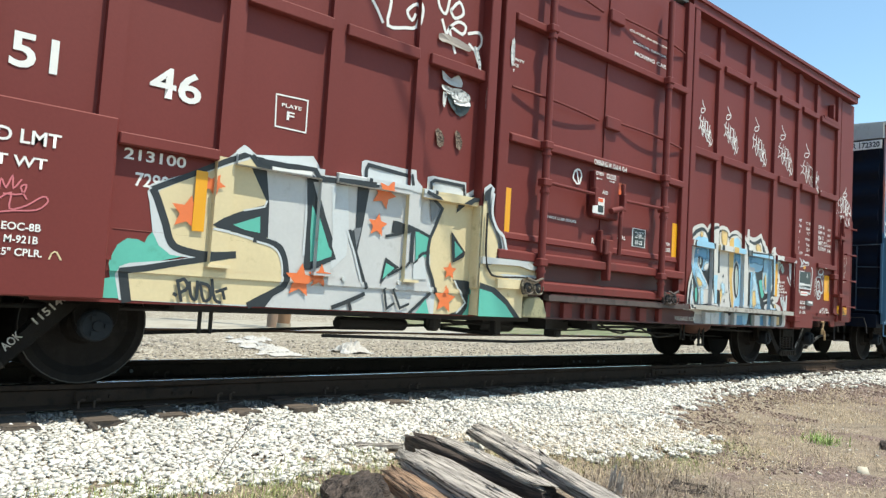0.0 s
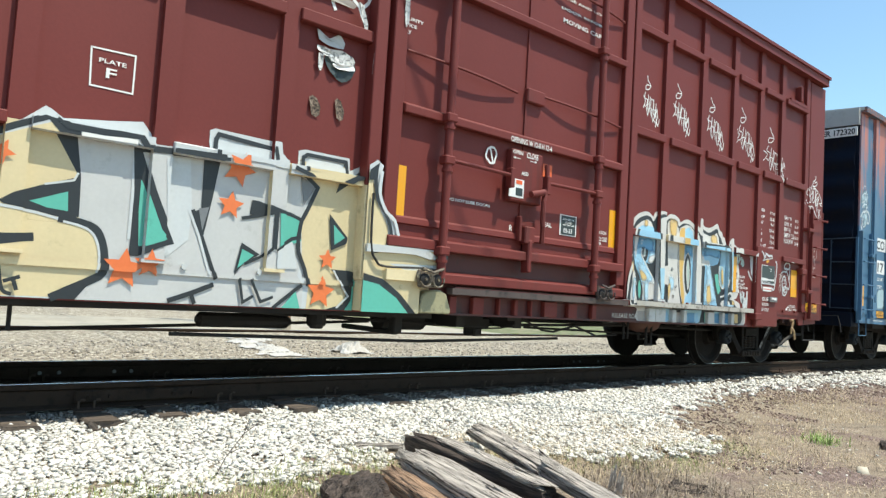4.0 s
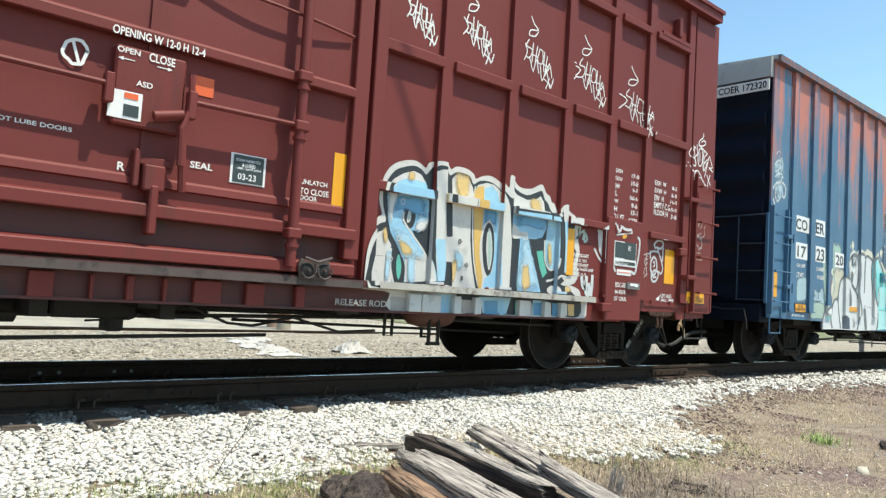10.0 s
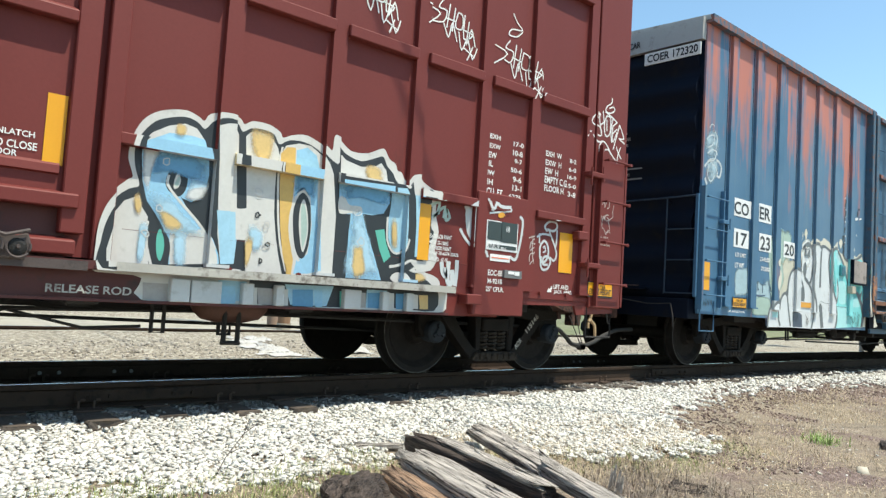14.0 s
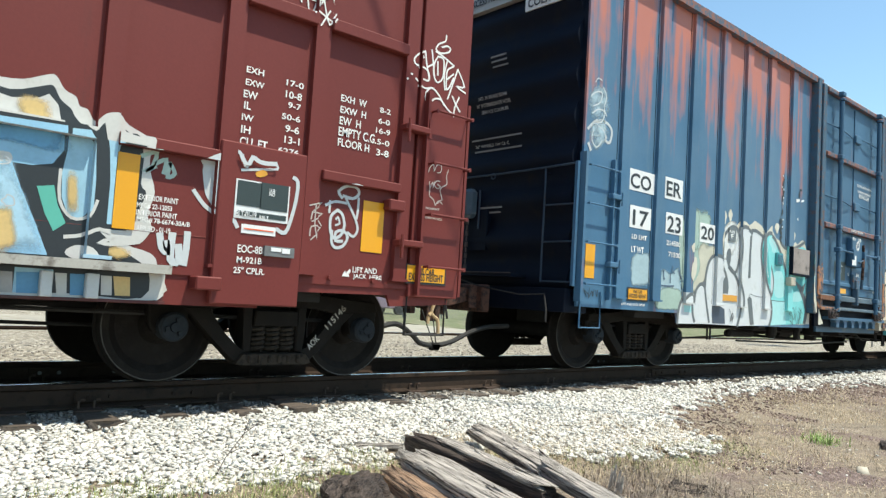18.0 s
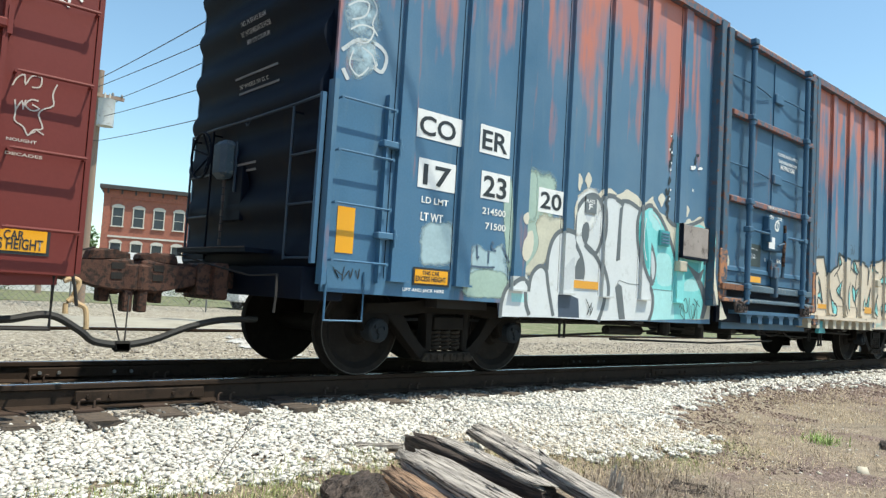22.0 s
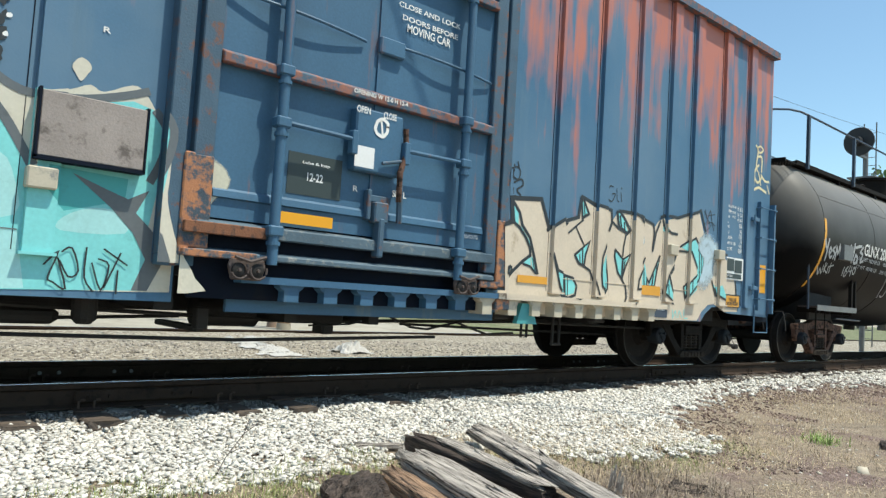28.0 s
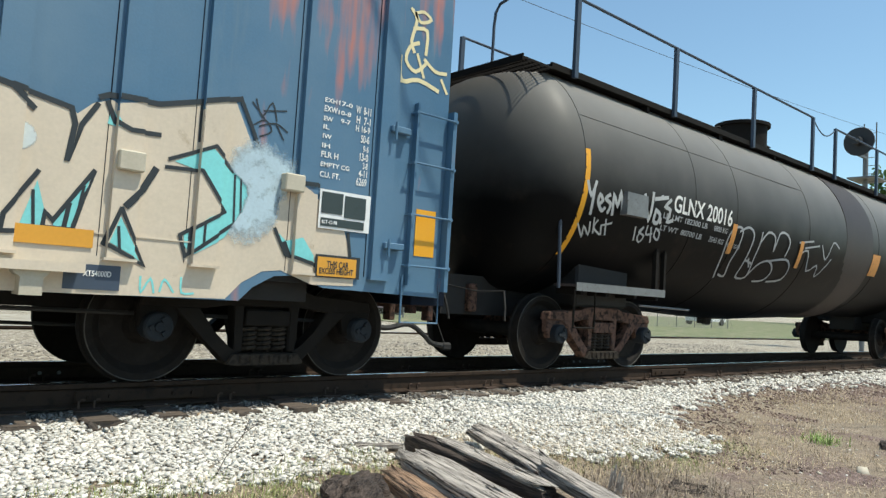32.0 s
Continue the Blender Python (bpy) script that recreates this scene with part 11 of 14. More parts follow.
coat(BLUE_CAR, BLUE_RELIEF, AQUA, 0.0063, 'graffiti_teal', 'aqua letter gaps', [(3.57, 1.49), (3.49, 1.30), (3.50, 1.08), (3.61, 0.99), (3.64, 1.06), (3.64, 1.19), (3.60, 1.37)])
coat(BLUE_CAR, BLUE_RELIEF, AQUA, 0.0064, 'graffiti_teal', 'aqua letter gaps', [(3.80, 1.97), (3.86, 1.82), (4.02, 1.76), (3.95, 1.90), (3.85, 1.99)])
coat(BLUE_CAR, BLUE_RELIEF, AQUA, 0.0065, 'graffiti_teal', 'aqua letter gaps', [(3.79, 1.50), (3.79, 1.43), (3.87, 1.25), (3.94, 1.19), (3.99, 1.33), (4.07, 1.46), (3.95, 1.41)])
coat(BLUE_CAR, BLUE_RELIEF, AQUA, 0.0066, 'graffiti_teal', 'aqua letter gaps', [(4.43, 1.41), (4.49, 1.21), (4.48, 1.09), (4.34, 1.08)])
coat(BLUE_CAR, BLUE_RELIEF, AQUA, 0.0067, 'graffiti_teal', 'aqua letter gaps', [(4.54, 1.16), (4.75, 1.49), (4.67, 1.13), (4.55, 1.11)])
coat(BLUE_CAR, BLUE_RELIEF, AQUA, 0.0068, 'graffiti_teal', 'aqua letter gaps', [(4.84, 1.98), (4.90, 1.89), (4.95, 1.84), (4.82, 1.86)])
coat(BLUE_CAR, BLUE_RELIEF, AQUA, 0.0069, 'graffiti_teal', 'aqua letter gaps', [(5.30, 1.68), (5.57, 1.82), (5.74, 1.67), (5.85, 1.72), (5.89, 1.49), (5.84, 1.33), (5.72, 1.16), (5.47, 1.01), (5.42, 1.08), (5.41, 1.16), (5.58, 1.30), (5.72, 1.37), (5.58, 1.52), (5.50, 1.64)])
coat(BLUE_CAR, BLUE_RELIEF, AQUA, 0.0070, 'graffiti_teal', 'aqua letter gaps', [(4.95, 1.23), (4.89, 1.05), (5.11, 0.94)])
coat(BLUE_CAR, BLUE_RELIEF, AQUA, 0.0071, 'graffiti_teal', 'aqua letter gaps', [(6.16, 1.26), (6.25, 1.19), (6.38, 1.23), (6.53, 1.04), (6.26, 1.07)])
stroke(BLUE_CAR, BLUE_RELIEF, INK, 0.0066, 'graffiti_line', 'black letter outlines', 0.045, [(1.67, 1.59), (1.79, 1.63), (1.93, 1.65), (1.91, 1.89)])
stroke(BLUE_CAR, BLUE_RELIEF, INK, 0.0067, 'graffiti_line', 'black letter outlines', 0.050, [(1.90, 1.90), (2.38, 1.95), (2.53, 1.64)])
stroke(BLUE_CAR, BLUE_RELIEF, INK, 0.0068, 'graffiti_line', 'black letter outlines', 0.042, [(2.50, 1.62), (2.60, 1.69), (2.79, 1.79), (2.84, 1.73)])
stroke(BLUE_CAR, BLUE_RELIEF, INK, 0.0069, 'graffiti_line', 'black letter outlines', 0.042, [(2.81, 1.76), (3.04, 1.83), (3.08, 2.07)])
stroke(BLUE_CAR, BLUE_RELIEF, INK, 0.0070, 'graffiti_line', 'black letter outlines', 0.040, [(3.08, 2.08), (3.37, 2.01), (3.67, 1.99), (3.69, 1.84), (3.64, 1.74)])
stroke(BLUE_CAR, BLUE_RELIEF, INK, 0.0071, 'graffiti_line', 'black letter outlines', 0.040, [(1.93, 1.87), (2.04, 1.76), (2.09, 1.63), (2.22, 1.51), (2.30, 1.32), (2.37, 1.13)])
stroke(BLUE_CAR, BLUE_RELIEF, INK, 0.0072, 'graffiti_line', 'black letter outlines', 0.036, [(1.92, 1.87), (1.96, 1.65), (2.05, 1.60), (2.15, 1.51), (2.23, 1.40), (2.24, 1.32), (2.11, 1.24), (1.96, 1.12), (1.88, 1.03)])
stroke(BLUE_CAR, BLUE_RELIEF, INK, 0.0073, 'graffiti_line', 'black letter outlines', 0.026, [(2.13, 1.22), (2.25, 1.20), (2.34, 1.13)])
stroke(BLUE_CAR, BLUE_RELIEF, INK, 0.0074, 'graffiti_line', 'black letter outlines', 0.034, [(1.88, 1.03), (1.76, 1.10), (1.76, 1.16), (1.88, 1.20), (1.95, 1.17), (1.96, 1.12), (1.88, 1.03)])
stroke(BLUE_CAR, BLUE_RELIEF, INK, 0.0075, 'graffiti_line', 'black letter outlines', 0.032, [(2.58, 1.37), (2.63, 1.27), (2.67, 1.19), (2.85, 1.14), (2.99, 1.12), (3.06, 1.03), (3.04, 0.93), (2.92, 0.89), (2.80, 0.91), (2.72, 1.00), (2.67, 1.13), (2.58, 1.36)])
stroke(BLUE_CAR, BLUE_RELIEF, INK, 0.0076, 'graffiti_line', 'black letter outlines', 0.024, [(2.87, 1.63), (3.13, 1.81)])
stroke(BLUE_CAR, BLUE_RELIEF, INK, 0.0077, 'graffiti_line', 'black letter outlines', 0.020, [(3.00, 1.71), (3.16, 1.52)])
stroke(BLUE_CAR, BLUE_RELIEF, INK, 0.0078, 'graffiti_line', 'black letter outlines', 0.034, [(3.00, 1.39), (3.27, 1.57), (3.20, 1.41), (3.18, 1.27), (3.08, 1.30), (3.00, 1.39)])
stroke(BLUE_CAR, BLUE_RELIEF, INK, 0.0079, 'graffiti_line', 'black letter outlines', 0.030, [(3.18, 1.27), (3.29, 1.23), (3.35, 1.14), (3.42, 1.02), (3.47, 0.92)])
stroke(BLUE_CAR, BLUE_RELIEF, INK, 0.0080, 'graffiti_line', 'black letter outlines', 0.034, [(3.08, 2.07), (3.11, 1.83), (3.23, 1.89), (3.10, 2.07)])
stroke(BLUE_CAR, BLUE_RELIEF, INK, 0.0081, 'graffiti_line', 'black letter outlines', 0.028, [(3.56, 1.57), (3.48, 1.40), (3.47, 1.20), (3.50, 1.06), (3.60, 0.97), (3.65, 1.03), (3.65, 1.14), (3.61, 1.32), (3.56, 1.57)])
stroke(BLUE_CAR, BLUE_RELIEF, INK, 0.0082, 'graffiti_line', 'black letter outlines', 0.042, [(3.79, 1.99), (3.83, 1.81), (4.01, 1.74), (4.08, 1.79), (3.92, 1.94), (3.83, 2.00)])
stroke(BLUE_CAR, BLUE_RELIEF, INK, 0.0083, 'graffiti_line', 'black letter outlines', 0.030, [(3.70, 1.85), (3.84, 1.78), (4.01, 1.74)])
stroke(BLUE_CAR, BLUE_RELIEF, INK, 0.0084, 'graffiti_line', 'black letter outlines', 0.026, [(3.99, 1.73), (3.95, 1.57), (3.94, 1.45)])
stroke(BLUE_CAR, BLUE_RELIEF, INK, 0.0085, 'graffiti_line', 'black letter outlines', 0.030, [(3.78, 1.52), (3.77, 1.44), (3.85, 1.24), (3.94, 1.17), (4.01, 1.33), (4.11, 1.49), (3.95, 1.41), (3.78, 1.52)])
stroke(BLUE_CAR, BLUE_RELIEF, INK, 0.0086, 'graffiti_line', 'black letter outlines', 0.030, [(3.93, 1.18), (4.03, 1.07), (4.05, 0.94), (4.01, 0.87)])
stroke(BLUE_CAR, BLUE_RELIEF, INK, 0.0087, 'graffiti_line', 'black letter outlines', 0.040, [(3.83, 2.00), (4.09, 2.01), (4.24, 1.98), (4.37, 1.87)])
stroke(BLUE_CAR, BLUE_RELIEF, INK, 0.0088, 'graffiti_line', 'black letter outlines', 0.036, [(4.24, 1.99), (4.59, 1.92), (4.62, 1.82), (4.59, 1.56), (4.66, 1.82), (4.75, 1.98)])
stroke(BLUE_CAR, BLUE_RELIEF, INK, 0.0089, 'graffiti_line', 'black letter outlines', 0.030, [(4.43, 1.47), (4.25, 1.17), (4.24, 1.06), (4.48, 1.08), (4.49, 1.21), (4.54, 1.16), (4.77, 1.53), (4.71, 1.32), (4.66, 1.11), (4.50, 1.11)])
stroke(BLUE_CAR, BLUE_RELIEF, INK, 0.0090, 'graffiti_line', 'black letter outlines', 0.034, [(4.81, 2.01), (4.87, 1.88), (4.97, 1.84), (5.18, 1.85)])
stroke(BLUE_CAR, BLUE_RELIEF, INK, 0.0091, 'graffiti_line', 'black letter outlines', 0.040, [(4.76, 2.03), (4.82, 2.06), (5.16, 2.07), (5.78, 2.25)])
stroke(BLUE_CAR, BLUE_RELIEF, INK, 0.0092, 'graffiti_line', 'black letter outlines', 0.024, [(5.47, 2.15), (5.47, 1.86)])
stroke(BLUE_CAR, BLUE_RELIEF, INK, 0.0093, 'graffiti_line', 'black letter outlines', 0.030, [(5.77, 2.26), (5.89, 2.03), (5.96, 1.88)])
stroke(BLUE_CAR, BLUE_RELIEF, INK, 0.0094, 'graffiti_line', 'black letter outlines', 0.028, [(5.26, 1.69), (5.59, 1.84), (5.75, 1.68), (5.87, 1.75)])
stroke(BLUE_CAR, BLUE_RELIEF, INK, 0.0095, 'graffiti_line', 'black letter outlines', 0.028, [(5.24, 1.63), (5.50, 1.64), (5.71, 1.36), (5.38, 1.15), (5.43, 1.00), (5.90, 1.36)])
stroke(BLUE_CAR, BLUE_RELIEF, INK, 0.0096, 'graffiti_line', 'black letter outlines', 0.030, [(4.95, 1.29), (4.86, 1.04), (5.14, 0.91), (4.95, 1.29)])
stroke(BLUE_CAR, BLUE_RELIEF, INK, 0.0097, 'graffiti_line', 'black letter outlines', 0.036, [(6.13, 1.45), (6.16, 1.59), (6.21, 1.67), (6.52, 1.68)])
stroke(BLUE_CAR, BLUE_RELIEF, INK, 0.0098, 'graffiti_line', 'black letter outlines', 0.030, [(6.14, 1.28), (6.25, 1.08), (6.54, 1.01)])
stroke(BLUE_CAR, BLUE_RELIEF, INK, 0.0099, 'graffiti_line', 'black letter outlines', 0.030, [(6.84, 1.31), (6.88, 1.09)])
stroke(BLUE_CAR, BLUE_RELIEF, INK, 0.0100, 'graffiti_line', 'black letter outlines', 0.050, [(5.17, 1.60), (5.09, 1.44), (4.98, 1.31)])
stroke(BLUE_CAR, BLUE_RELIEF, INK, 0.0078, 'graffiti_stripe', 'black stripes in the gaps', 0.014, [(1.79, 1.15), (1.86, 1.07)])
stroke(BLUE_CAR, BLUE_RELIEF, INK, 0.0079, 'graffiti_stripe', 'black stripes in the gaps', 0.022, [(1.88, 1.17), (1.90, 1.06)])
stroke(BLUE_CAR, BLUE_RELIEF, INK, 0.0080, 'graffiti_stripe', 'black stripes in the gaps', 0.014, [(2.28, 1.29), (2.32, 1.16)])
stroke(BLUE_CAR, BLUE_RELIEF, INK, 0.0081, 'graffiti_stripe', 'black stripes in the gaps', 0.014, [(2.32, 1.27), (2.34, 1.15)])
stroke(BLUE_CAR, BLUE_RELIEF, INK, 0.0082, 'graffiti_stripe', 'black stripes in the gaps', 0.040, [(2.83, 1.12), (2.85, 0.92)])
stroke(BLUE_CAR, BLUE_RELIEF, INK, 0.0083, 'graffiti_stripe', 'black stripes in the gaps', 0.016, [(2.89, 1.12), (2.90, 0.92)])
stroke(BLUE_CAR, BLUE_RELIEF, INK, 0.0084, 'graffiti_stripe', 'black stripes in the gaps', 0.018, [(3.09, 1.40), (3.10, 1.32)])
stroke(BLUE_CAR, BLUE_RELIEF, INK, 0.0085, 'graffiti_stripe', 'black stripes in the gaps', 0.024, [(3.14, 1.47), (3.15, 1.29)])
stroke(BLUE_CAR, BLUE_RELIEF, INK, 0.0086, 'graffiti_stripe', 'black stripes in the gaps', 0.018, [(3.13, 2.00), (3.15, 1.87)])
stroke(BLUE_CAR, BLUE_RELIEF, INK, 0.0087, 'graffiti_stripe', 'black stripes in the gaps', 0.014, [(3.58, 1.42), (3.61, 1.01)])
stroke(BLUE_CAR, BLUE_RELIEF, INK, 0.0088, 'graffiti_stripe', 'black stripes in the gaps', 0.030, [(3.85, 1.94), (3.88, 1.82)])
stroke(BLUE_CAR, BLUE_RELIEF, INK, 0.0089, 'graffiti_stripe', 'black stripes in the gaps', 0.026, [(3.94, 1.87), (3.96, 1.77)])
stroke(BLUE_CAR, BLUE_RELIEF, INK, 0.0090, 'graffiti_stripe', 'black stripes in the gaps', 0.040, [(3.94, 1.39), (3.94, 1.21)])
stroke(BLUE_CAR, BLUE_RELIEF, INK, 0.0091, 'graffiti_stripe', 'black stripes in the gaps', 0.018, [(3.99, 1.40), (3.97, 1.27)])
stroke(BLUE_CAR, BLUE_RELIEF, INK, 0.0092, 'graffiti_stripe', 'black stripes in the gaps', 0.020, [(4.41, 1.34), (4.43, 1.10)])
stroke(BLUE_CAR, BLUE_RELIEF, INK, 0.0093, 'graffiti_stripe', 'black stripes in the gaps', 0.030, [(4.63, 1.28), (4.61, 1.13)])
stroke(BLUE_CAR, BLUE_RELIEF, INK, 0.0094, 'graffiti_stripe', 'black stripes in the gaps', 0.020, [(4.71, 1.41), (4.69, 1.26)])
stroke(BLUE_CAR, BLUE_RELIEF, INK, 0.0095, 'graffiti_stripe', 'black stripes in the gaps', 0.018, [(5.77, 1.65), (5.79, 1.25)])
stroke(BLUE_CAR, BLUE_RELIEF, INK, 0.0096, 'graffiti_stripe', 'black stripes in the gaps', 0.016, [(5.82, 1.67), (5.84, 1.34)])
stroke(BLUE_CAR, BLUE_RELIEF, INK, 0.0097, 'graffiti_stripe', 'black stripes in the gaps', 0.030, [(5.46, 1.19), (5.46, 1.02)])
stroke(BLUE_CAR, BLUE_RELIEF, INK, 0.0098, 'graffiti_stripe', 'black stripes in the gaps', 0.020, [(5.55, 1.25), (5.55, 1.10)])
stroke(BLUE_CAR, BLUE_RELIEF, INK, 0.0099, 'graffiti_stripe', 'black stripes in the gaps', 0.020, [(4.94, 1.16), (4.96, 0.99)])
stroke(BLUE_CAR, BLUE_RELIEF, INK, 0.0100, 'graffiti_stripe', 'black stripes in the gaps', 0.050, [(6.23, 1.17), (6.27, 1.09)])
haze(BLUE_CAR, 1.4745, WASHH, 'wiped pale blue spray', [(5.67, 1.75), (5.85, 1.93), (6.09, 1.95), (6.30, 1.82), (6.33, 1.66), (6.18, 1.50), (6.13, 1.29), (5.94, 1.15), (5.72, 1.16), (5.83, 1.36), (5.85, 1.58)])
part('reflective_strip', boxes([(2.048, 2.528, -1.476, -1.473, 1.020, 1.100)]), GOLD, BLUE_CAR, 'orange reflective strip')
part('reflective_strip', boxes([(4.325, 4.795, -1.476, -1.473, 1.000, 1.120)]), GOLD, BLUE_CAR, 'orange reflective strip')
part('reflective_strip', boxes([(7.585, 7.825, -1.466, -1.463, 1.180, 1.620)]), YELLOW, BLUE_CAR, 'yellow reflective strip')
part('height_sign', boxes([(6.529, 6.979, -1.478, -1.475, 0.920, 1.110)]), INK, BLUE_CAR, 'dark border of the sign')
part('height_sign_face', boxes([(6.549, 6.939, -1.483, -1.480, 0.930, 1.090)]), GOLD, BLUE_CAR, 'orange yellow sign with black words')
part('builder_plate', boxes([(6.529, 7.049, -1.478, -1.475, 1.330, 1.660)]), PAPER, BLUE_CAR, 'white border of the black builder plate')
part('builder_plate_panel', boxes([(6.549, 6.759, -1.483, -1.480, 1.460, 1.640)]), SLATE, BLUE_CAR, 'black panel')
part('builder_plate_panel', boxes([(6.778, 6.998, -1.483, -1.480, 1.440, 1.630)]), SLATE, BLUE_CAR, 'black panel')
part('builder_plate_panel', boxes([(6.549, 6.989, -1.483, -1.480, 1.350, 1.420)]), SLATE, BLUE_CAR, 'black panel')
part('sill_panel', boxes([(4.631, 4.991, -1.472, -1.469, 0.720, 0.890)]), DEEPB2, BLUE_CAR, 'dark blue repainted sill panel')
bm = bmesh.new()
for q in band([(7.38, 3.48), (7.45, 3.39), (7.40, 3.18), (7.44, 3.08)], 0.035, True):
    paint(bm, q, BLUE_RELIEF, 0.0040)
for q in band([(7.43, 3.45), (7.53, 3.49), (7.62, 3.44), (7.50, 3.38), (7.43, 3.45)], 0.030, True):
    paint(bm, q, BLUE_RELIEF, 0.0040)
for q in band([(7.42, 3.30), (7.58, 3.32), (7.58, 3.09)], 0.035, True):
    paint(bm, q, BLUE_RELIEF, 0.0041)
for q in band([(7.49, 3.18), (7.39, 3.12), (7.35, 2.98), (7.47, 2.90), (7.60, 3.02)], 0.035, True):
    paint(bm, q, BLUE_RELIEF, 0.0042)
for q in band([(7.28, 2.99), (7.31, 2.78), (7.51, 2.83), (7.76, 2.78)], 0.040, True):
    paint(bm, q, BLUE_RELIEF, 0.0042)
for q in band([(7.57, 3.04), (7.71, 2.96), (7.85, 2.97)], 0.035, True):
    paint(bm, q, BLUE_RELIEF, 0.0043)
for q in band([(7.79, 2.90), (7.87, 2.78)], 0.030, True):
    paint(bm, q, BLUE_RELIEF, 0.0043)
for q in band([(7.48, 3.07), (7.57, 2.87)], 0.030, True):
    paint(bm, q, BLUE_RELIEF, 0.0043)
flat_mesh('marker_tag', bm, LINEN, BLUE_CAR, 'pale yellow tag')
bm = bmesh.new()
for q in band([(5.87, 2.25), (5.98, 2.14)], 0.012, True):
    paint(bm, q, BLUE_RELIEF, 0.0040)
for q in band([(5.97, 2.20), (6.17, 2.24)], 0.012, True):
    paint(bm, q, BLUE_RELIEF, 0.0040)
for q in band([(5.94, 2.07), (6.08, 2.12), (6.19, 2.07)], 0.012, True):
    paint(bm, q, BLUE_RELIEF, 0.0041)
flat_mesh('marker_tag', bm, INK, BLUE_CAR, '')
bm = bmesh.new()
for q in band([(3.69, 2.28), (3.62, 2.28), (3.59, 2.21), (3.60, 2.12), (3.67, 2.10), (3.72, 2.16), (3.73, 2.20), (3.67, 2.19)], 0.014, True):
    paint(bm, q, BLUE_RELIEF, 0.0040)
for q in band([(3.76, 2.27), (3.78, 2.13), (3.82, 2.12)], 0.012, True):
    paint(bm, q, BLUE_RELIEF, 0.0040)
for q in band([(3.85, 2.23), (3.87, 2.12)], 0.012, True):
    paint(bm, q, BLUE_RELIEF, 0.0041)
for q in band([(3.85, 2.29), (3.87, 2.28)], 0.014, True):
    paint(bm, q, BLUE_RELIEF, 0.0042)
flat_mesh('marker_tag', bm, INK, BLUE_CAR, 'small dark marker tag')
bm = bmesh.new()
for q in band([(1.76, 2.22), (1.75, 2.08), (1.79, 2.05)], 0.018, True):
    paint(bm, q, BLUE_RELIEF, 0.0042)
for q in band([(1.75, 2.15), (1.95, 2.24), (2.02, 2.20), (1.99, 2.11), (1.92, 2.13)], 0.016, True):
    paint(bm, q, BLUE_RELIEF, 0.0042)
for q in band([(1.93, 2.07), (2.04, 2.12), (2.07, 2.06), (1.98, 2.00), (2.04, 1.95)], 0.020, True):
    paint(bm, q, BLUE_RELIEF, 0.0043)
for q in band([(1.77, 1.98), (1.79, 1.90), (1.96, 1.93)], 0.018, True):
    paint(bm, q, BLUE_RELIEF, 0.0043)
for q in band([(1.97, 2.30), (2.00, 2.23)], 0.014, True):
    paint(bm, q, BLUE_RELIEF, 0.0044)
flat_mesh('marker_tag', bm, INK, BLUE_CAR, 'dark blue sprayed scribble')
bm = bmesh.new()
for q in band([(5.90, 2.28), (5.96, 2.15), (6.04, 2.28), (6.09, 2.14)], 0.012, True):
    paint(bm, q, BLUE_RELIEF, 0.0042)
for q in band([(5.89, 2.07), (5.99, 2.13), (6.05, 2.05), (5.95, 1.99)], 0.012, True):
    paint(bm, q, BLUE_RELIEF, 0.0042)
for q in band([(6.09, 2.11), (6.16, 2.00)], 0.012, True):
    paint(bm, q, BLUE_RELIEF, 0.0043)
flat_mesh('marker_tag', bm, INK, BLUE_CAR, 'small dark marker tag')
part('label_print', boxes([(1.170, 1.350, -1.550, -1.547, 1.360, 1.360)]), PAPER, BLUE_CAR, 'white line of print')
haze(BLUE_CAR, 1.4655, THINH, 'pale blue puff of spray', [(-8.03, 3.37), (-7.85, 3.49), (-7.68, 3.45), (-7.64, 3.17), (-7.79, 2.99), (-7.97, 3.02), (-8.05, 3.19)])
haze(BLUE_CAR, 1.4659, THINH, 'pale blue puff of spray', [(-8.01, 2.92), (-7.84, 3.02), (-7.68, 2.97), (-7.68, 2.78), (-7.86, 2.64), (-8.00, 2.70)])
stroke(BLUE_CAR, BLUE_RELIEF, PALE, 0.0060, 'graffiti_spray', 'pale sprayed scrawl', 0.016, [(-8.01, 3.29), (-7.91, 3.36), (-7.80, 3.37), (-7.83, 3.25), (-7.96, 3.18)], True)
stroke(BLUE_CAR, BLUE_RELIEF, PALE, 0.0061, 'graffiti_spray', 'pale sprayed scrawl', 0.014, [(-7.78, 3.44), (-7.71, 3.34), (-7.75, 3.20), (-7.69, 3.11)], True)
stroke(BLUE_CAR, BLUE_RELIEF, PALE, 0.0062, 'graffiti_spray', 'pale sprayed scrawl', 0.016, [(-7.97, 3.09), (-7.86, 3.16), (-7.73, 3.15), (-7.79, 3.02), (-7.94, 3.00)], True)
stroke(BLUE_CAR, BLUE_RELIEF, PALE, 0.0063, 'graffiti_spray', 'pale sprayed scrawl', 0.014, [(-7.93, 2.91), (-7.96, 2.78), (-7.86, 2.70), (-7.76, 2.80)], True)
stroke(BLUE_CAR, BLUE_RELIEF, PALE, 0.0064, 'graffiti_spray', 'pale sprayed scrawl', 0.012, [(-7.84, 2.96), (-7.73, 2.92), (-7.68, 2.81)], True)
stroke(BLUE_CAR, BLUE_RELIEF, PALE, 0.0065, 'graffiti_spray', 'pale sprayed scrawl', 0.012, [(-7.94, 3.47), (-7.89, 3.53), (-7.81, 3.52)], True)
bm = bmesh.new()
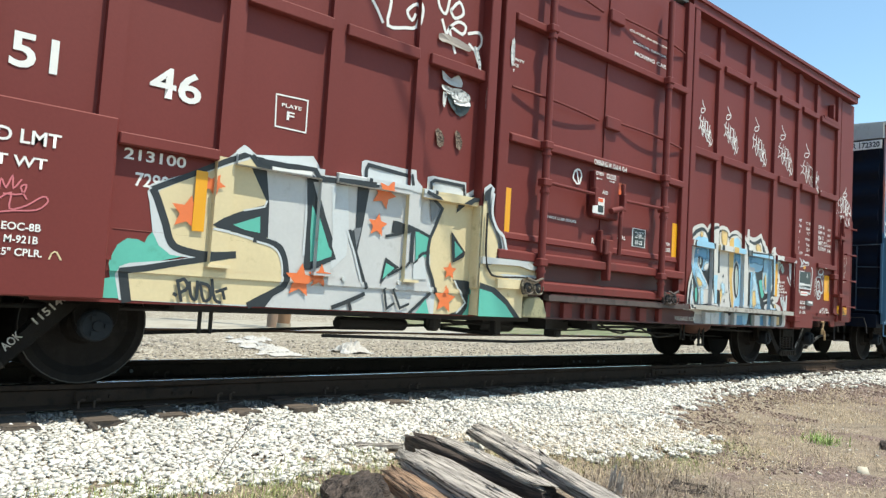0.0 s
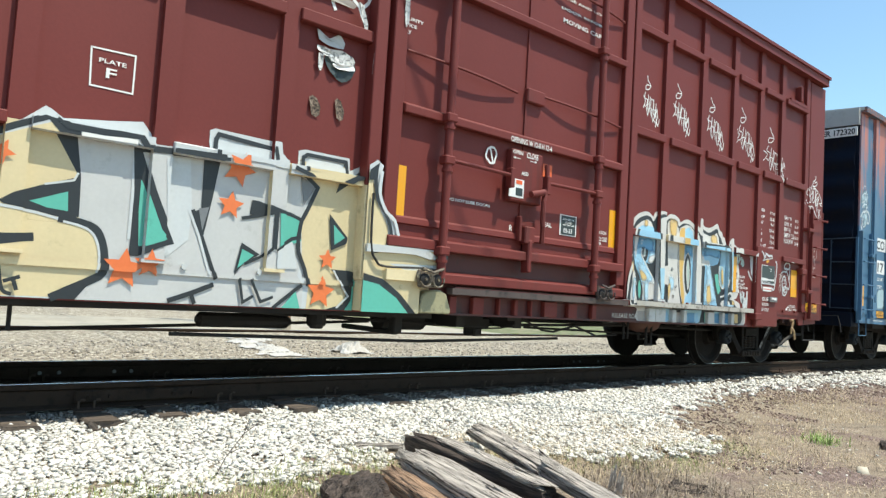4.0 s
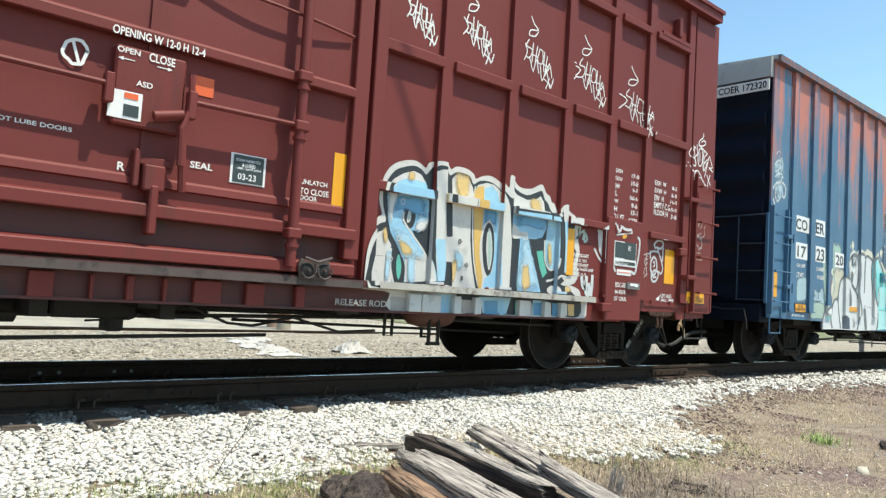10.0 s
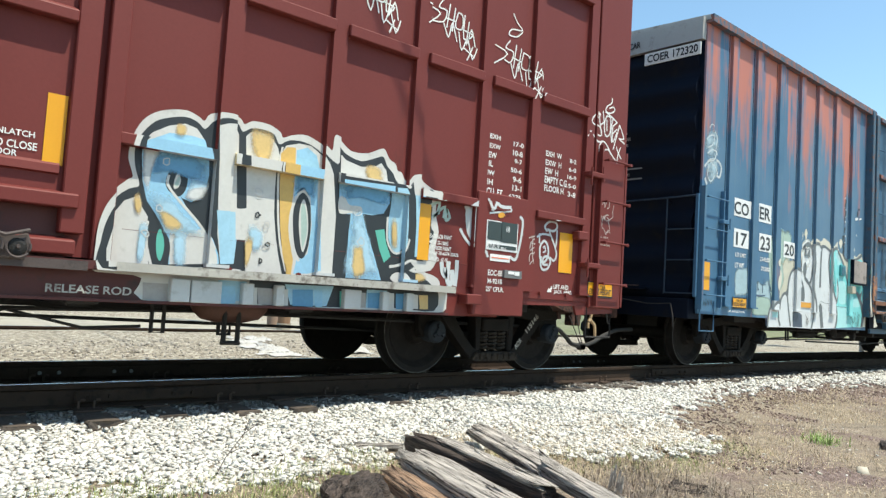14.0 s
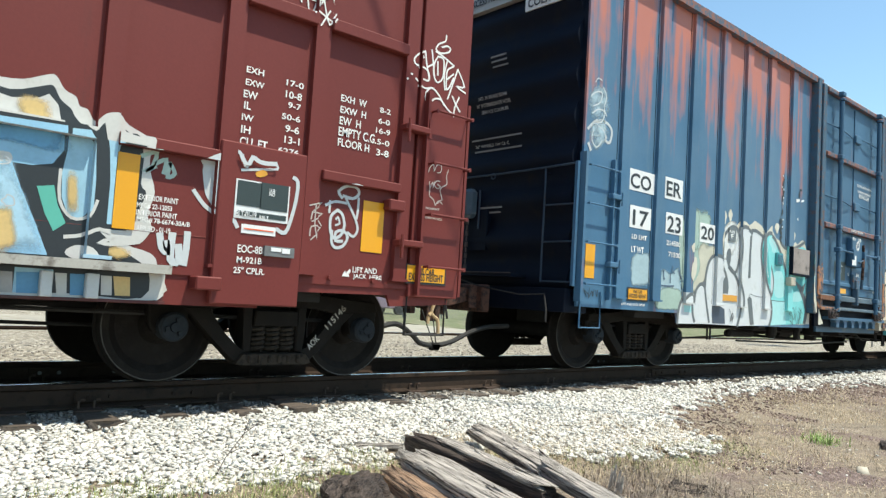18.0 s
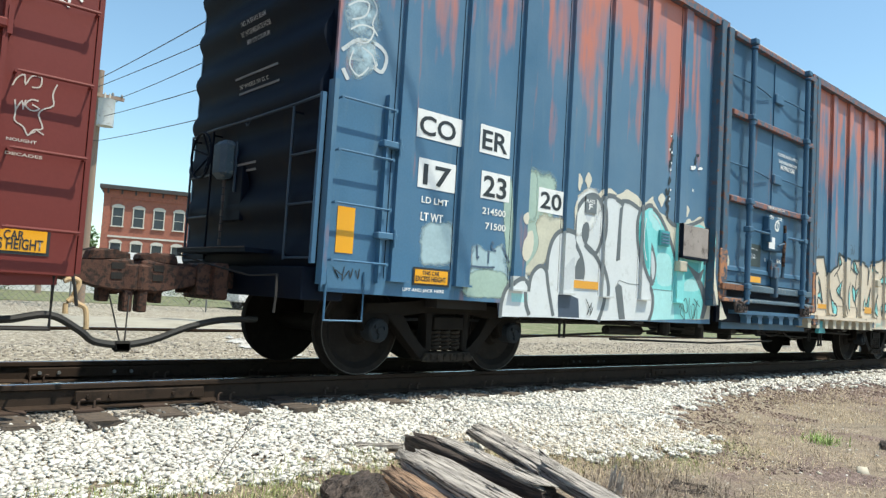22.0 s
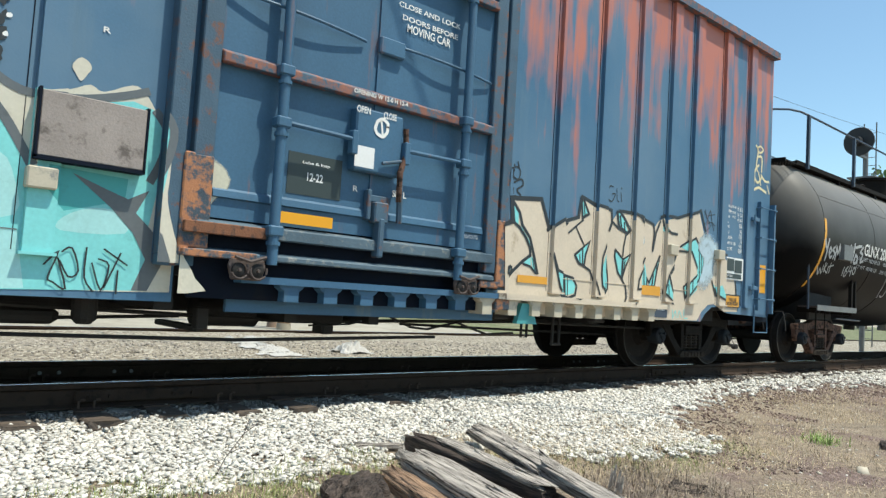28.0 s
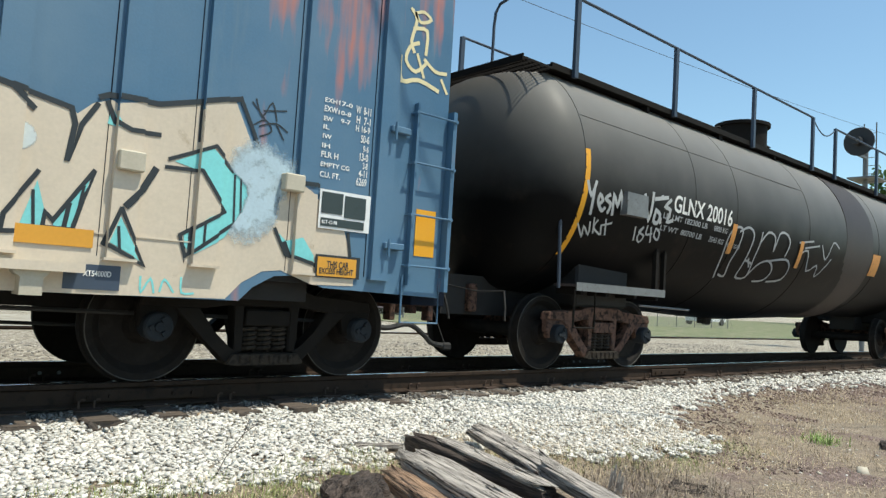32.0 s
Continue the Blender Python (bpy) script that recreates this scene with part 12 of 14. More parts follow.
for q in band([(5.13, 0.83), (5.14, 0.72), (5.20, 0.82), (5.23, 0.72)], 0.015, True):
    paint(bm, q, BLUE_RELIEF, 0.0060)
for q in band([(5.27, 0.73), (5.30, 0.82), (5.37, 0.73)], 0.015, True):
    paint(bm, q, BLUE_RELIEF, 0.0060)
for q in band([(5.42, 0.84), (5.43, 0.73), (5.52, 0.73)], 0.015, True):
    paint(bm, q, BLUE_RELIEF, 0.0061)
flat_mesh('marker_tag', bm, AQUA, BLUE_CAR, '')
for words, x0, x1, z0, z1, y, m in (
        ('CO', -7.139, -6.679, 2.330, 2.520, 1.469, INK),
        ('ER', -6.313, -5.943, 2.340, 2.540, 1.469, INK),
        ('17', -7.059, -6.709, 1.860, 2.060, 1.469, INK),
        ('23', -6.263, -5.923, 1.860, 2.080, 1.469, INK),
        ('20', -5.380, -5.020, 1.850, 2.040, 1.469, INK),
        ('LD LMT', -7.059, -6.719, 1.690, 1.750, 1.466, WHITE),
        ('LT WT', -7.059, -6.779, 1.520, 1.600, 1.466, WHITE),
        ('214500', -6.253, -5.913, 1.680, 1.750, 1.466, WHITE),
        ('71500', -6.202, -5.902, 1.530, 1.600, 1.466, WHITE),
        ('LIFT AND JACK HERE', -7.219, -6.709, 0.840, 0.880, 1.466, WHITE),
        ('THIS CAR', -6.999, -6.789, 1.010, 1.050, 1.478, INK),
        ('EXCESS HEIGHT', -7.079, -6.699, 0.950, 1.000, 1.478, INK),
        ('Lube & Insp', -0.660, -0.400, 1.820, 1.850, 1.553, PAPER),
        ('12-22', -0.610, -0.460, 1.690, 1.760, 1.553, PAPER),
        ('CLOSE AND LOCK', 0.200, 0.960, 3.410, 3.460, 1.557, WHITE),
        ('DOORS BEFORE', 0.250, 0.930, 3.300, 3.350, 1.557, WHITE),
        ('MOVING CAR', 0.310, 0.840, 3.200, 3.280, 1.557, WHITE),
        ('OPEN', -0.240, -0.100, 2.330, 2.390, 1.656, WHITE),
        ('CLOSE', 0.040, 0.180, 2.330, 2.390, 1.656, WHITE),
        ('OPENING W 12-0 H 12-4', -0.270, 0.310, 2.490, 2.530, 1.638, WHITE),
        ('R', -0.160, -0.110, 1.670, 1.720, 1.557, WHITE),
        ('SEAL', 0.260, 0.420, 1.680, 1.740, 1.557, WHITE),
        ('R', -2.220, -2.170, 2.480, 2.520, 1.466, WHITE),
        ('PLATE', -4.581, -4.421, 2.020, 2.060, 1.480, PAPER),
        ('F', -4.530, -4.460, 1.940, 2.010, 1.480, PAPER),
        ('THIS CAR', 6.639, 6.859, 1.000, 1.060, 1.486, INK),
        ('EXCESS HEIGHT', 6.569, 6.909, 0.950, 1.000, 1.486, INK),
        ('EXH', 6.520, 6.640, 2.400, 2.440, 1.466, WHITE),
        ('EXW', 6.519, 6.650, 2.320, 2.370, 1.466, WHITE),
        ('EW', 6.520, 6.610, 2.240, 2.280, 1.466, WHITE),
        ('IL', 6.520, 6.580, 2.170, 2.210, 1.466, WHITE),
        ('IW', 6.520, 6.610, 2.090, 2.130, 1.466, WHITE),
        ('IH', 6.520, 6.600, 2.010, 2.050, 1.466, WHITE),
        ('FLR H', 6.519, 6.689, 1.930, 1.980, 1.466, WHITE),
        ('EMPTY CG', 6.519, 6.809, 1.850, 1.890, 1.466, WHITE),
        ('CU. FT.', 6.519, 6.719, 1.760, 1.810, 1.466, WHITE),
        ('17-0', 6.659, 6.799, 2.400, 2.440, 1.466, WHITE),
        ('10-8', 6.659, 6.789, 2.320, 2.360, 1.466, WHITE),
        ('9-7', 6.689, 6.789, 2.250, 2.290, 1.466, WHITE),
        ('W  8-11', 6.838, 6.998, 2.370, 2.440, 1.466, WHITE),
        ('H  7-1', 6.848, 6.998, 2.280, 2.350, 1.466, WHITE),
        ('H 16-9', 6.848, 6.998, 2.210, 2.270, 1.466, WHITE),
        ('50-6', 6.908, 6.998, 2.120, 2.190, 1.466, WHITE),
        ('9-6', 6.938, 6.998, 2.040, 2.100, 1.466, WHITE),
        ('13-0', 6.908, 6.998, 1.960, 2.030, 1.466, WHITE),
        ('3-8', 6.948, 6.998, 1.890, 1.950, 1.466, WHITE),
        ('4-11', 6.908, 6.998, 1.820, 1.880, 1.466, WHITE),
        ('6269', 6.888, 6.998, 1.740, 1.810, 1.466, WHITE),
        ('XT54000D', 4.750, 4.930, 0.810, 0.850, 1.478, WHITE),
        ('BLT-12-98', 6.559, 6.709, 1.370, 1.400, 1.486, PAPER),
        ('UNLATCH TO', 1.150, 1.350, 1.400, 1.440, 1.553, PAPER),
):
    lettering(BLUE_CAR, words, x0, x1, z0, z1, y, m)


def end_wave(z):
    """How far the pressed end wall stands at height z."""
    u = ((z - 0.845) % 0.49 - 0.245) / 0.235
    return 8.094 + 0.085 * (0.5 + 0.5 * math.cos(math.pi * max(-1.0, min(1.0, u))))


for z, w in ((4.02, 0.28), (3.96, 0.28), (3.90, 0.28), (2.93, 0.90), (2.78, 0.85), (2.00, 0.4), (1.94, 0.3)):
    part("end_stencil", boxes([(-end_wave(z) - 0.008, -end_wave(z), -0.05 - w / 2, -0.05 + w / 2, z, z + 0.022)]), DIMWHITE, BLUE_CAR)
for words, x0, x1, z0, z1 in (("NO. 34 BRAKE BEAM", -0.29, 0.23, 3.475, 3.52), ('36" INTERMEDIATE HOSE', -0.36, 0.27, 3.39, 3.435), ("SERVICE COUPLER", -0.29, 0.21, 3.305, 3.35), ('36" WHEELS 1W CL C', -0.36, 0.26, 2.84, 2.88)):
    tx = lettering(BLUE_CAR, words, x0, x1, z0, z1, 8.12, DULLWHITE)
    for v in tx.data.vertices:
        v.co.y = -end_wave(v.co.z) - 0.004
    tx.rotation_euler = (0, 0, radians(-90))



def round_lettering(text, x0, x1, z, h, material, lift=0.006):
    """Letters that lie on the curved side of the tank."""
    ob = lettering(TANK_CAR, text, x0, x1, z, z + h, 1.5, material)
    me = ob.data
    for v in me.vertices:
        a, r, zc = (v.co.z - 2.42) / 1.5, 1.5 + tank_swell(v.co.x) + lift, 2.42 - tank_swell(v.co.x)
        v.co.y, v.co.z = -r * math.cos(a), zc + r * math.sin(a)
    return ob


for words, x0, x1, z, h, m in (("GLNX 20016", 0.82, 2.36, 2.17, 0.23, WHITE), ("LD LMT 182300 LB", 0.62, 1.72, 2.06, 0.075, DULLWHITE), ("8800 KG", 1.90, 2.28, 2.06, 0.075, DULLWHITE),
                               ("LT WT  80700 LB", 0.62, 1.65, 1.90, 0.075, DULLWHITE), ("3545 KG", 1.85, 2.25, 1.90, 0.075, DULLWHITE), ("NEW 10-96", 2.35, 2.75, 1.88, 0.07, DULLWHITE)):
    round_lettering(words, x0, x1, z, h, m)


def tank_line(points, w, material, name, label):
    """A sprayed line on the curved side of the tank."""
    bm = bmesh.new()
    for i, q in enumerate(band(points, w, True)):
        r = 1.506 + 0.00004 * i
        bm.faces.new([bm.verts.new((x, -(r + tank_swell(x)) * math.cos((z - 2.42) / 1.5), 2.42 - tank_swell(x) + (r + tank_swell(x)) * math.sin((z - 2.42) / 1.5))) for x, z in q])
    flat_mesh(name, bm, material, TANK_CAR, label)


tank_line([(-1.00, 2.27), (-0.90, 2.12), (-0.84, 2.29)], 0.045, TAGW, 'sprayed_tag', 'pale sprayed tag')
tank_line([(-0.86, 2.21), (-0.85, 2.05), (-0.83, 1.90)], 0.045, TAGW, 'sprayed_tag', 'pale sprayed tag')
tank_line([(-0.74, 2.03), (-0.67, 2.09), (-0.74, 2.15), (-0.75, 2.06), (-0.65, 1.97), (-0.60, 2.01)], 0.045, TAGW, 'sprayed_tag', 'pale sprayed tag')
tank_line([(-0.55, 2.18), (-0.62, 2.12), (-0.51, 2.07), (-0.53, 1.96)], 0.045, TAGW, 'sprayed_tag', 'pale sprayed tag')
tank_line([(-0.43, 1.95), (-0.48, 2.19), (-0.37, 2.07), (-0.35, 2.24), (-0.25, 1.99)], 0.045, TAGW, 'sprayed_tag', 'pale sprayed tag')
tank_line([(-0.98, 1.76), (-0.82, 1.61), (-0.86, 1.74), (-0.72, 1.65), (-0.78, 1.81)], 0.026, TAGW, 'sprayed_tag', 'thin pale sprayed tag')
tank_line([(-0.73, 1.87), (-0.65, 1.68)], 0.026, TAGW, 'sprayed_tag', 'thin pale sprayed tag')
tank_line([(-0.65, 1.85), (-0.68, 1.75), (-0.52, 1.68)], 0.026, TAGW, 'sprayed_tag', 'thin pale sprayed tag')
tank_line([(-0.56, 1.80), (-0.50, 1.68)], 0.026, TAGW, 'sprayed_tag', 'thin pale sprayed tag')
tank_line([(-0.51, 1.88), (-0.42, 1.69)], 0.026, TAGW, 'sprayed_tag', 'thin pale sprayed tag')
tank_line([(-0.54, 1.80), (-0.38, 1.85)], 0.026, TAGW, 'sprayed_tag', 'thin pale sprayed tag')
tank_line([(0.15, 2.29), (0.32, 1.99), (0.33, 2.34)], 0.05, TAGW, 'sprayed_tag', 'pale sprayed tag')
tank_line([(0.43, 2.12), (0.43, 2.00), (0.52, 1.98), (0.54, 2.09), (0.42, 2.14)], 0.05, TAGW, 'sprayed_tag', 'pale sprayed tag')
tank_line([(0.53, 2.33), (0.59, 1.99)], 0.05, TAGW, 'sprayed_tag', 'pale sprayed tag')
tank_line([(0.38, 2.27), (0.66, 2.33)], 0.05, TAGW, 'sprayed_tag', 'pale sprayed tag')
tank_line([(0.74, 2.31), (0.63, 2.21), (0.75, 2.18), (0.73, 2.03), (0.85, 2.06)], 0.05, TAGW, 'sprayed_tag', 'pale sprayed tag')
tank_line([(0.11, 1.87), (0.17, 1.70)], 0.028, TAGW, 'sprayed_tag', 'thin pale sprayed tag')
tank_line([(0.27, 1.89), (0.21, 1.82), (0.34, 1.78), (0.30, 1.69), (0.22, 1.75), (0.27, 1.89)], 0.028, TAGW, 'sprayed_tag', 'thin pale sprayed tag')
tank_line([(0.35, 1.92), (0.37, 1.81), (0.49, 1.83)], 0.028, TAGW, 'sprayed_tag', 'thin pale sprayed tag')
tank_line([(0.43, 1.91), (0.53, 1.72)], 0.028, TAGW, 'sprayed_tag', 'thin pale sprayed tag')
tank_line([(0.54, 1.91), (0.55, 1.81), (0.66, 1.77), (0.64, 1.87), (0.54, 1.91)], 0.028, TAGW, 'sprayed_tag', 'thin pale sprayed tag')
tank_line([(2.49, 1.40), (2.40, 1.59), (2.34, 1.94), (2.40, 2.11), (2.58, 2.20), (2.72, 2.15), (2.70, 1.90), (2.65, 1.67), (2.73, 1.45), (2.55, 1.46)], 0.034, DULLWHITE, 'sprayed_tag', 'grey outlined throw-up')
tank_line([(2.64, 2.14), (2.87, 2.23), (3.07, 2.15), (3.06, 1.90), (3.04, 1.67), (3.06, 1.47), (3.34, 1.50), (3.28, 1.79), (3.31, 2.05), (3.32, 2.21)], 0.034, DULLWHITE, 'sprayed_tag', 'grey outlined throw-up')
tank_line([(3.31, 2.05), (3.50, 2.23), (3.75, 2.19), (3.79, 1.98), (3.88, 2.25), (4.11, 2.28), (4.28, 2.16), (4.22, 1.94)], 0.034, DULLWHITE, 'sprayed_tag', 'grey outlined throw-up')
tank_line([(3.34, 1.50), (3.48, 1.73), (3.77, 1.82), (4.00, 1.69), (3.93, 1.51), (3.63, 1.45)], 0.034, DULLWHITE, 'sprayed_tag', 'grey outlined throw-up')
tank_line([(3.77, 1.82), (4.30, 1.90), (4.52, 1.78), (4.46, 1.57), (4.05, 1.49)], 0.034, DULLWHITE, 'sprayed_tag', 'grey outlined throw-up')
tank_line([(3.05, 1.76), (3.31, 1.72)], 0.034, DULLWHITE, 'sprayed_tag', 'grey outlined throw-up')
tank_line([(3.13, 1.79), (3.25, 1.67)], 0.034, DULLWHITE, 'sprayed_tag', 'grey outlined throw-up')
tank_line([(4.63, 2.20), (5.21, 2.26)], 0.03, DULLWHITE, 'sprayed_tag', 'thin pale sprayed tag')
tank_line([(4.90, 2.13), (5.49, 2.20)], 0.03, DULLWHITE, 'sprayed_tag', 'thin pale sprayed tag')
tank_line([(4.74, 2.02), (5.05, 2.09), (5.25, 1.76), (5.61, 1.88), (5.74, 1.67), (6.15, 2.01)], 0.03, DULLWHITE, 'sprayed_tag', 'thin pale sprayed tag')
tank_line([(5.61, 2.22), (5.89, 1.99), (6.11, 2.30), (6.42, 2.22)], 0.03, DULLWHITE, 'sprayed_tag', 'thin pale sprayed tag')


# ---- ties, ballast and what lies before the track ----
tie_rng = random.Random(5)
PLATE = mat("rusty_tie_plate", (0.055, 0.032, 0.022), 0.85, vary=0.3, scale=9, bump=0.4)
TANSTONE = mat("rust_stained_ballast", (0.36, 0.27, 0.18), 0.92, vary=0.2, scale=9, grain=60, bump=0.3, islands=True)


def tie_mesh(seed):
    r = random.Random(seed)
    bm = bmesh.new()
    n = 9
    rows = []
    for i in range(n):
        y = -1.30 + 2.6 * i / (n - 1)
        j = [r.uniform(-0.008, 0.008) for _ in range(8)]
        c = ((-0.11, -0.37), (-0.115, -0.20), (-0.10, -0.188), (0.0, -0.186), (0.10, -0.188), (0.115, -0.20), (0.11, -0.37))
        rows.append([bm.verts.new((a + j[k] * 0.6, y + (r.uniform(-0.015, 0.015) if i in (0, n - 1) else 0), b + j[k] * 0.5)) for k, (a, b) in enumerate(c)])
    for g, h in zip(rows, rows[1:]):
        for k in range(6):
            bm.faces.new((g[k], g[k + 1], h[k + 1], h[k]))
    bm.faces.new(rows[0]), bm.faces.new(rows[-1][::-1])
    return mesh_of("tie", bm, TIE)


tie_meshes = [tie_mesh(k) for k in range(6)]
plate_mesh = mesh_of("tie_plate", boxes([(-0.10, 0.10, -0.17, 0.17, -0.186, -0.172)]), PLATE)
sp = bmesh.new()
tube(sp, [(0, 0, -0.175), (0, 0, -0.125), (0.02, 0.012, -0.115), (0.045, 0.02, -0.118)], 0.011, 5)
spike_mesh = mesh_of("spike", sp, PLATE)
for k in range(110):
    x = -4.2 + k * 0.535 + tie_rng.uniform(-0.03, 0.03)
    t = tagged(new("tie", tie_meshes[k % 6]), "weathered creosoted wooden tie in the ballast", "railway tie", "ties of the line")
    t.matrix_basis = pose(x, tie_rng.uniform(-0.05, 0.05), tie_rng.uniform(-0.008, 0.004), 0, 0, tie_rng.uniform(-1.5, 1.5))
    if k < 60:
        for q in (-1, 1):
            pl = new("tie_plate", plate_mesh)
            pl.parent, pl.location = t, (0, q * 0.755, 0.002)
            for e, s in ((0.05, 1), (-0.06, -1)):
                for side in (-1, 1):
                    if (k + s + side) % 2:
                        sk = new("spike", spike_mesh)
                        sk.parent, sk.location = pl, (e, side * 0.085, 0.004)
for x in (2.15, 9.9):
    for q in (-1, 1):
        jb = thing("joint_bar", boxes([(x - 0.55, x + 0.45, q * 0.755 - 0.055, q * 0.755 - 0.03, -0.145, -0.055)]), RAILM, "rusty joint bar bolted to the rail", "joint bar", bevel=0.008)
        for k in (-0.46, -0.30, 0.19, 0.35):
            part("bolt", lathed((x + k, q * 0.755 - 0.075, -0.10), [(0, 0.016), (0.025, 0.018)], "y", 8), GALV if q > 0 else RAILM, jb)


def stones(name, pts, sizes, material, label, seed, squash=0.62):
    """Many broken stones in one mesh: blocks with knocked-off, uneven corners, turned every way."""
    r = np.random.RandomState(seed)
    v = np.array([(x, y, z) for z in (-1, 1) for y in (-1, 1) for x in (-1, 1)], dtype=float) * 0.62
    f = np.array([(0, 2, 3), (0, 3, 1), (4, 5, 7), (4, 7, 6), (0, 1, 5), (0, 5, 4), (2, 6, 7), (2, 7, 3), (0, 4, 6), (0, 6, 2), (1, 3, 7), (1, 7, 5)])
    n = len(pts)
    base = v[None] * r.uniform(0.45, 1.25, (n, 8, 3))
    base = base * np.stack([r.uniform(0.8, 1.45, n), r.uniform(0.6, 1.05, n), r.uniform(squash - 0.2, squash + 0.2, n)], 1)[:, None, :]
    a, b = r.uniform(0, 2 * np.pi, n), r.normal(0, 0.33, n)
    ca, sa, cb, sb = np.cos(a), np.sin(a), np.cos(b), np.sin(b)
    x = base[..., 0] * cb[:, None] - base[..., 2] * sb[:, None]
    z = base[..., 0] * sb[:, None] + base[..., 2] * cb[:, None]
    y = base[..., 1]
    out = np.stack([x * ca[:, None] - y * sa[:, None], x * sa[:, None] + y * ca[:, None], z], 2) * (np.asarray(sizes) / 2)[:, None, None] + np.asarray(pts)[:, None, :]
    faces = (f[None] + (np.arange(n) * 8)[:, None, None]).reshape(-1, 3)
    me = bpy.data.meshes.new(name)
    me.vertices.add(n * 8), me.loops.add(len(faces) * 3), me.polygons.add(len(faces))
    me.vertices.foreach_set("co", out.reshape(-1))
    me.loops.foreach_set("vertex_index", faces.reshape(-1).astype(np.int32))
    me.polygons.foreach_set("loop_start", np.arange(0, len(faces) * 3, 3, dtype=np.int32))
    me.update(calc_edges=True)
    me.validate()
    me.materials.append(material)
    return tagged(new(name, me), label, "ballast", "", "stuff")


EDGE_X = [-6.0, 0.5, 1.6, 2.4, 3.1, 4.2, 4.8, 5.4, 6.4, 7.0, 7.7, 9.0, 10.5, 13.0, 20.0, 45.0]
EDGE_Y = [-2.4, -2.35, -2.45, -2.6, -2.3, -2.45, -2.9, -3.15, -3.2, -2.6, -2.1, -1.8, -1.55, -1.65, -1.9, -1.9]


def edge(x):
    return float(np.interp(x, EDGE_X, EDGE_Y)) + 0.12 * noise.noise(Vector((x * 1.7, 3.1, 0)))


def bed_height(x, y):
    """The top of the white ballast: level with the ties, then falling to the earth."""
    k = max(0.0, min(1.0, (-1.15 - y) / 1.1))
    return max(-0.196 - 0.21 * k, height(x, y) + 0.012) + 0.016 * noise.noise(Vector((x * 2.2, y * 2.2, 1)))


def scatter(n, x0, x1, y0, y1, seed, lo, hi, ok, top):
    r = np.random.RandomState(seed)
    pts, sizes = [], []
    for x, y, s, h in zip(r.uniform(x0, x1, n), r.uniform(y0, y1, n), lo + (hi - lo) * r.uniform(0, 1, n) ** 1.4, r.uniform(-0.38, 0.22, n)):
        if ok(x, y):
            pts.append((x, y, top(x, y) + h * s))
            sizes.append(s)
    return np.array(pts), np.array(sizes)


def bed_ok(x, y):
    return y > edge(x) - 0.12 + 0.55 * noise.noise(Vector((x * 5, y * 5, 9)))


bed = bmesh.new()
bx = steps((-6, 14, 0.2), (14, 45, 1.0))
by = [i / 10 for i in range(11)]
grid = []
for x in bx:
    row = []
    for u in by:
        y = -0.5 + u * (edge(x) + 0.03 + 0.5)
        row.append(bed.verts.new((x, y, bed_height(x, y) - 0.018 if u < 1 else height(x, y) - 0.03)))
    grid.append(row)
for g, h in zip(grid, grid[1:]):
    for k in range(10):
        bed.faces.new((g[k], h[k], h[k + 1], g[k + 1]))
BEDM = mat("ballast_fines", (0.46, 0.42, 0.37), 0.95, vary=0.3, scale=8, grain=45, bump=0.8)
thing("ballast_shoulder", bed, BEDM, "pale limestone ballast shoulder beside the track", "ballast", kind="structure", smooth=True)
P, S = scatter(82000, -1.2, 9.0, -3.5, -1.22, 11, 0.022, 0.070, bed_ok, bed_height)
stones("ballast", P, S, STONE, "white crushed limestone ballast on the shoulder", 1, 0.44)
P, S = scatter(13000, 9.0, 30.0, -2.3, -1.15, 12, 0.04, 0.09, bed_ok, bed_height)
stones("ballast", P, S, STONE, "white crushed limestone ballast further along", 2)
# Grimed stones darkened further: the train's shadow is put into their colour.
SHADESTONE = mat("grimed_shadow_ballast", (0.20, 0.18, 0.16), 0.92, vary=0.4, scale=7, grain=60, bump=0.3, islands=True)
P, S = scatter(5200, -1.2, 14.0, -1.34, -0.86, 18, 0.025, 0.065, lambda x, y: y > -1.27 + 0.12 * noise.noise(Vector((x * 6, y * 6, 4))), lambda x, y: bed_height(x, y) - 0.006)
stones("grimed_ballast", P, S, SHADESTONE, "grimed ballast between the tie ends, darkened for the train's shadow", 8, 0.5)
P, S = scatter(9000, -2.0, 14.0, -1.25, 1.3, 13, 0.03, 0.065, lambda x, y: True, lambda x, y: -0.225)
stones("crib_ballast", P, S, TANSTONE, "rust-stained ballast between the ties", 3)
GREYSTONE = mat("grey_yard_stone", (0.33, 0.30, 0.265), 0.95, vary=0.3, scale=9, grain=50, bump=0.4, islands=True)
P, S = scatter(16000, 0.0, 24.0, 1.3, 8.2, 14, 0.03, 0.075, lambda x, y: not 6.9 < y < 8.9, lambda x, y: height(x, y))
stones("yard_gravel", P, S, GREYSTONE, "loose grey gravel of the yard", 4)
P, S = scatter(9000, 0.5, 16.0, -5.6, -1.6, 15, 0.008, 0.040, lambda x, y: y < edge(x) + 0.1 and abs(noise.noise(Vector((x * 40, y * 40, 2)))) < 0.42 * math.exp((y - edge(x)) * 1.7) + 0.03, lambda x, y: height(x, y))
stones("pebbles", P, S, STONE, "stray white pebbles on the earth", 5)
BARK = mat("dark_bark_chips", (0.095, 0.062, 0.05), 0.9, vary=0.4, scale=12, bump=0.4, islands=True)
MAUVE = mat("mauve_cinder_gravel", (0.185, 0.128, 0.112), 0.95, vary=0.4, scale=12, bump=0.4, islands=True)
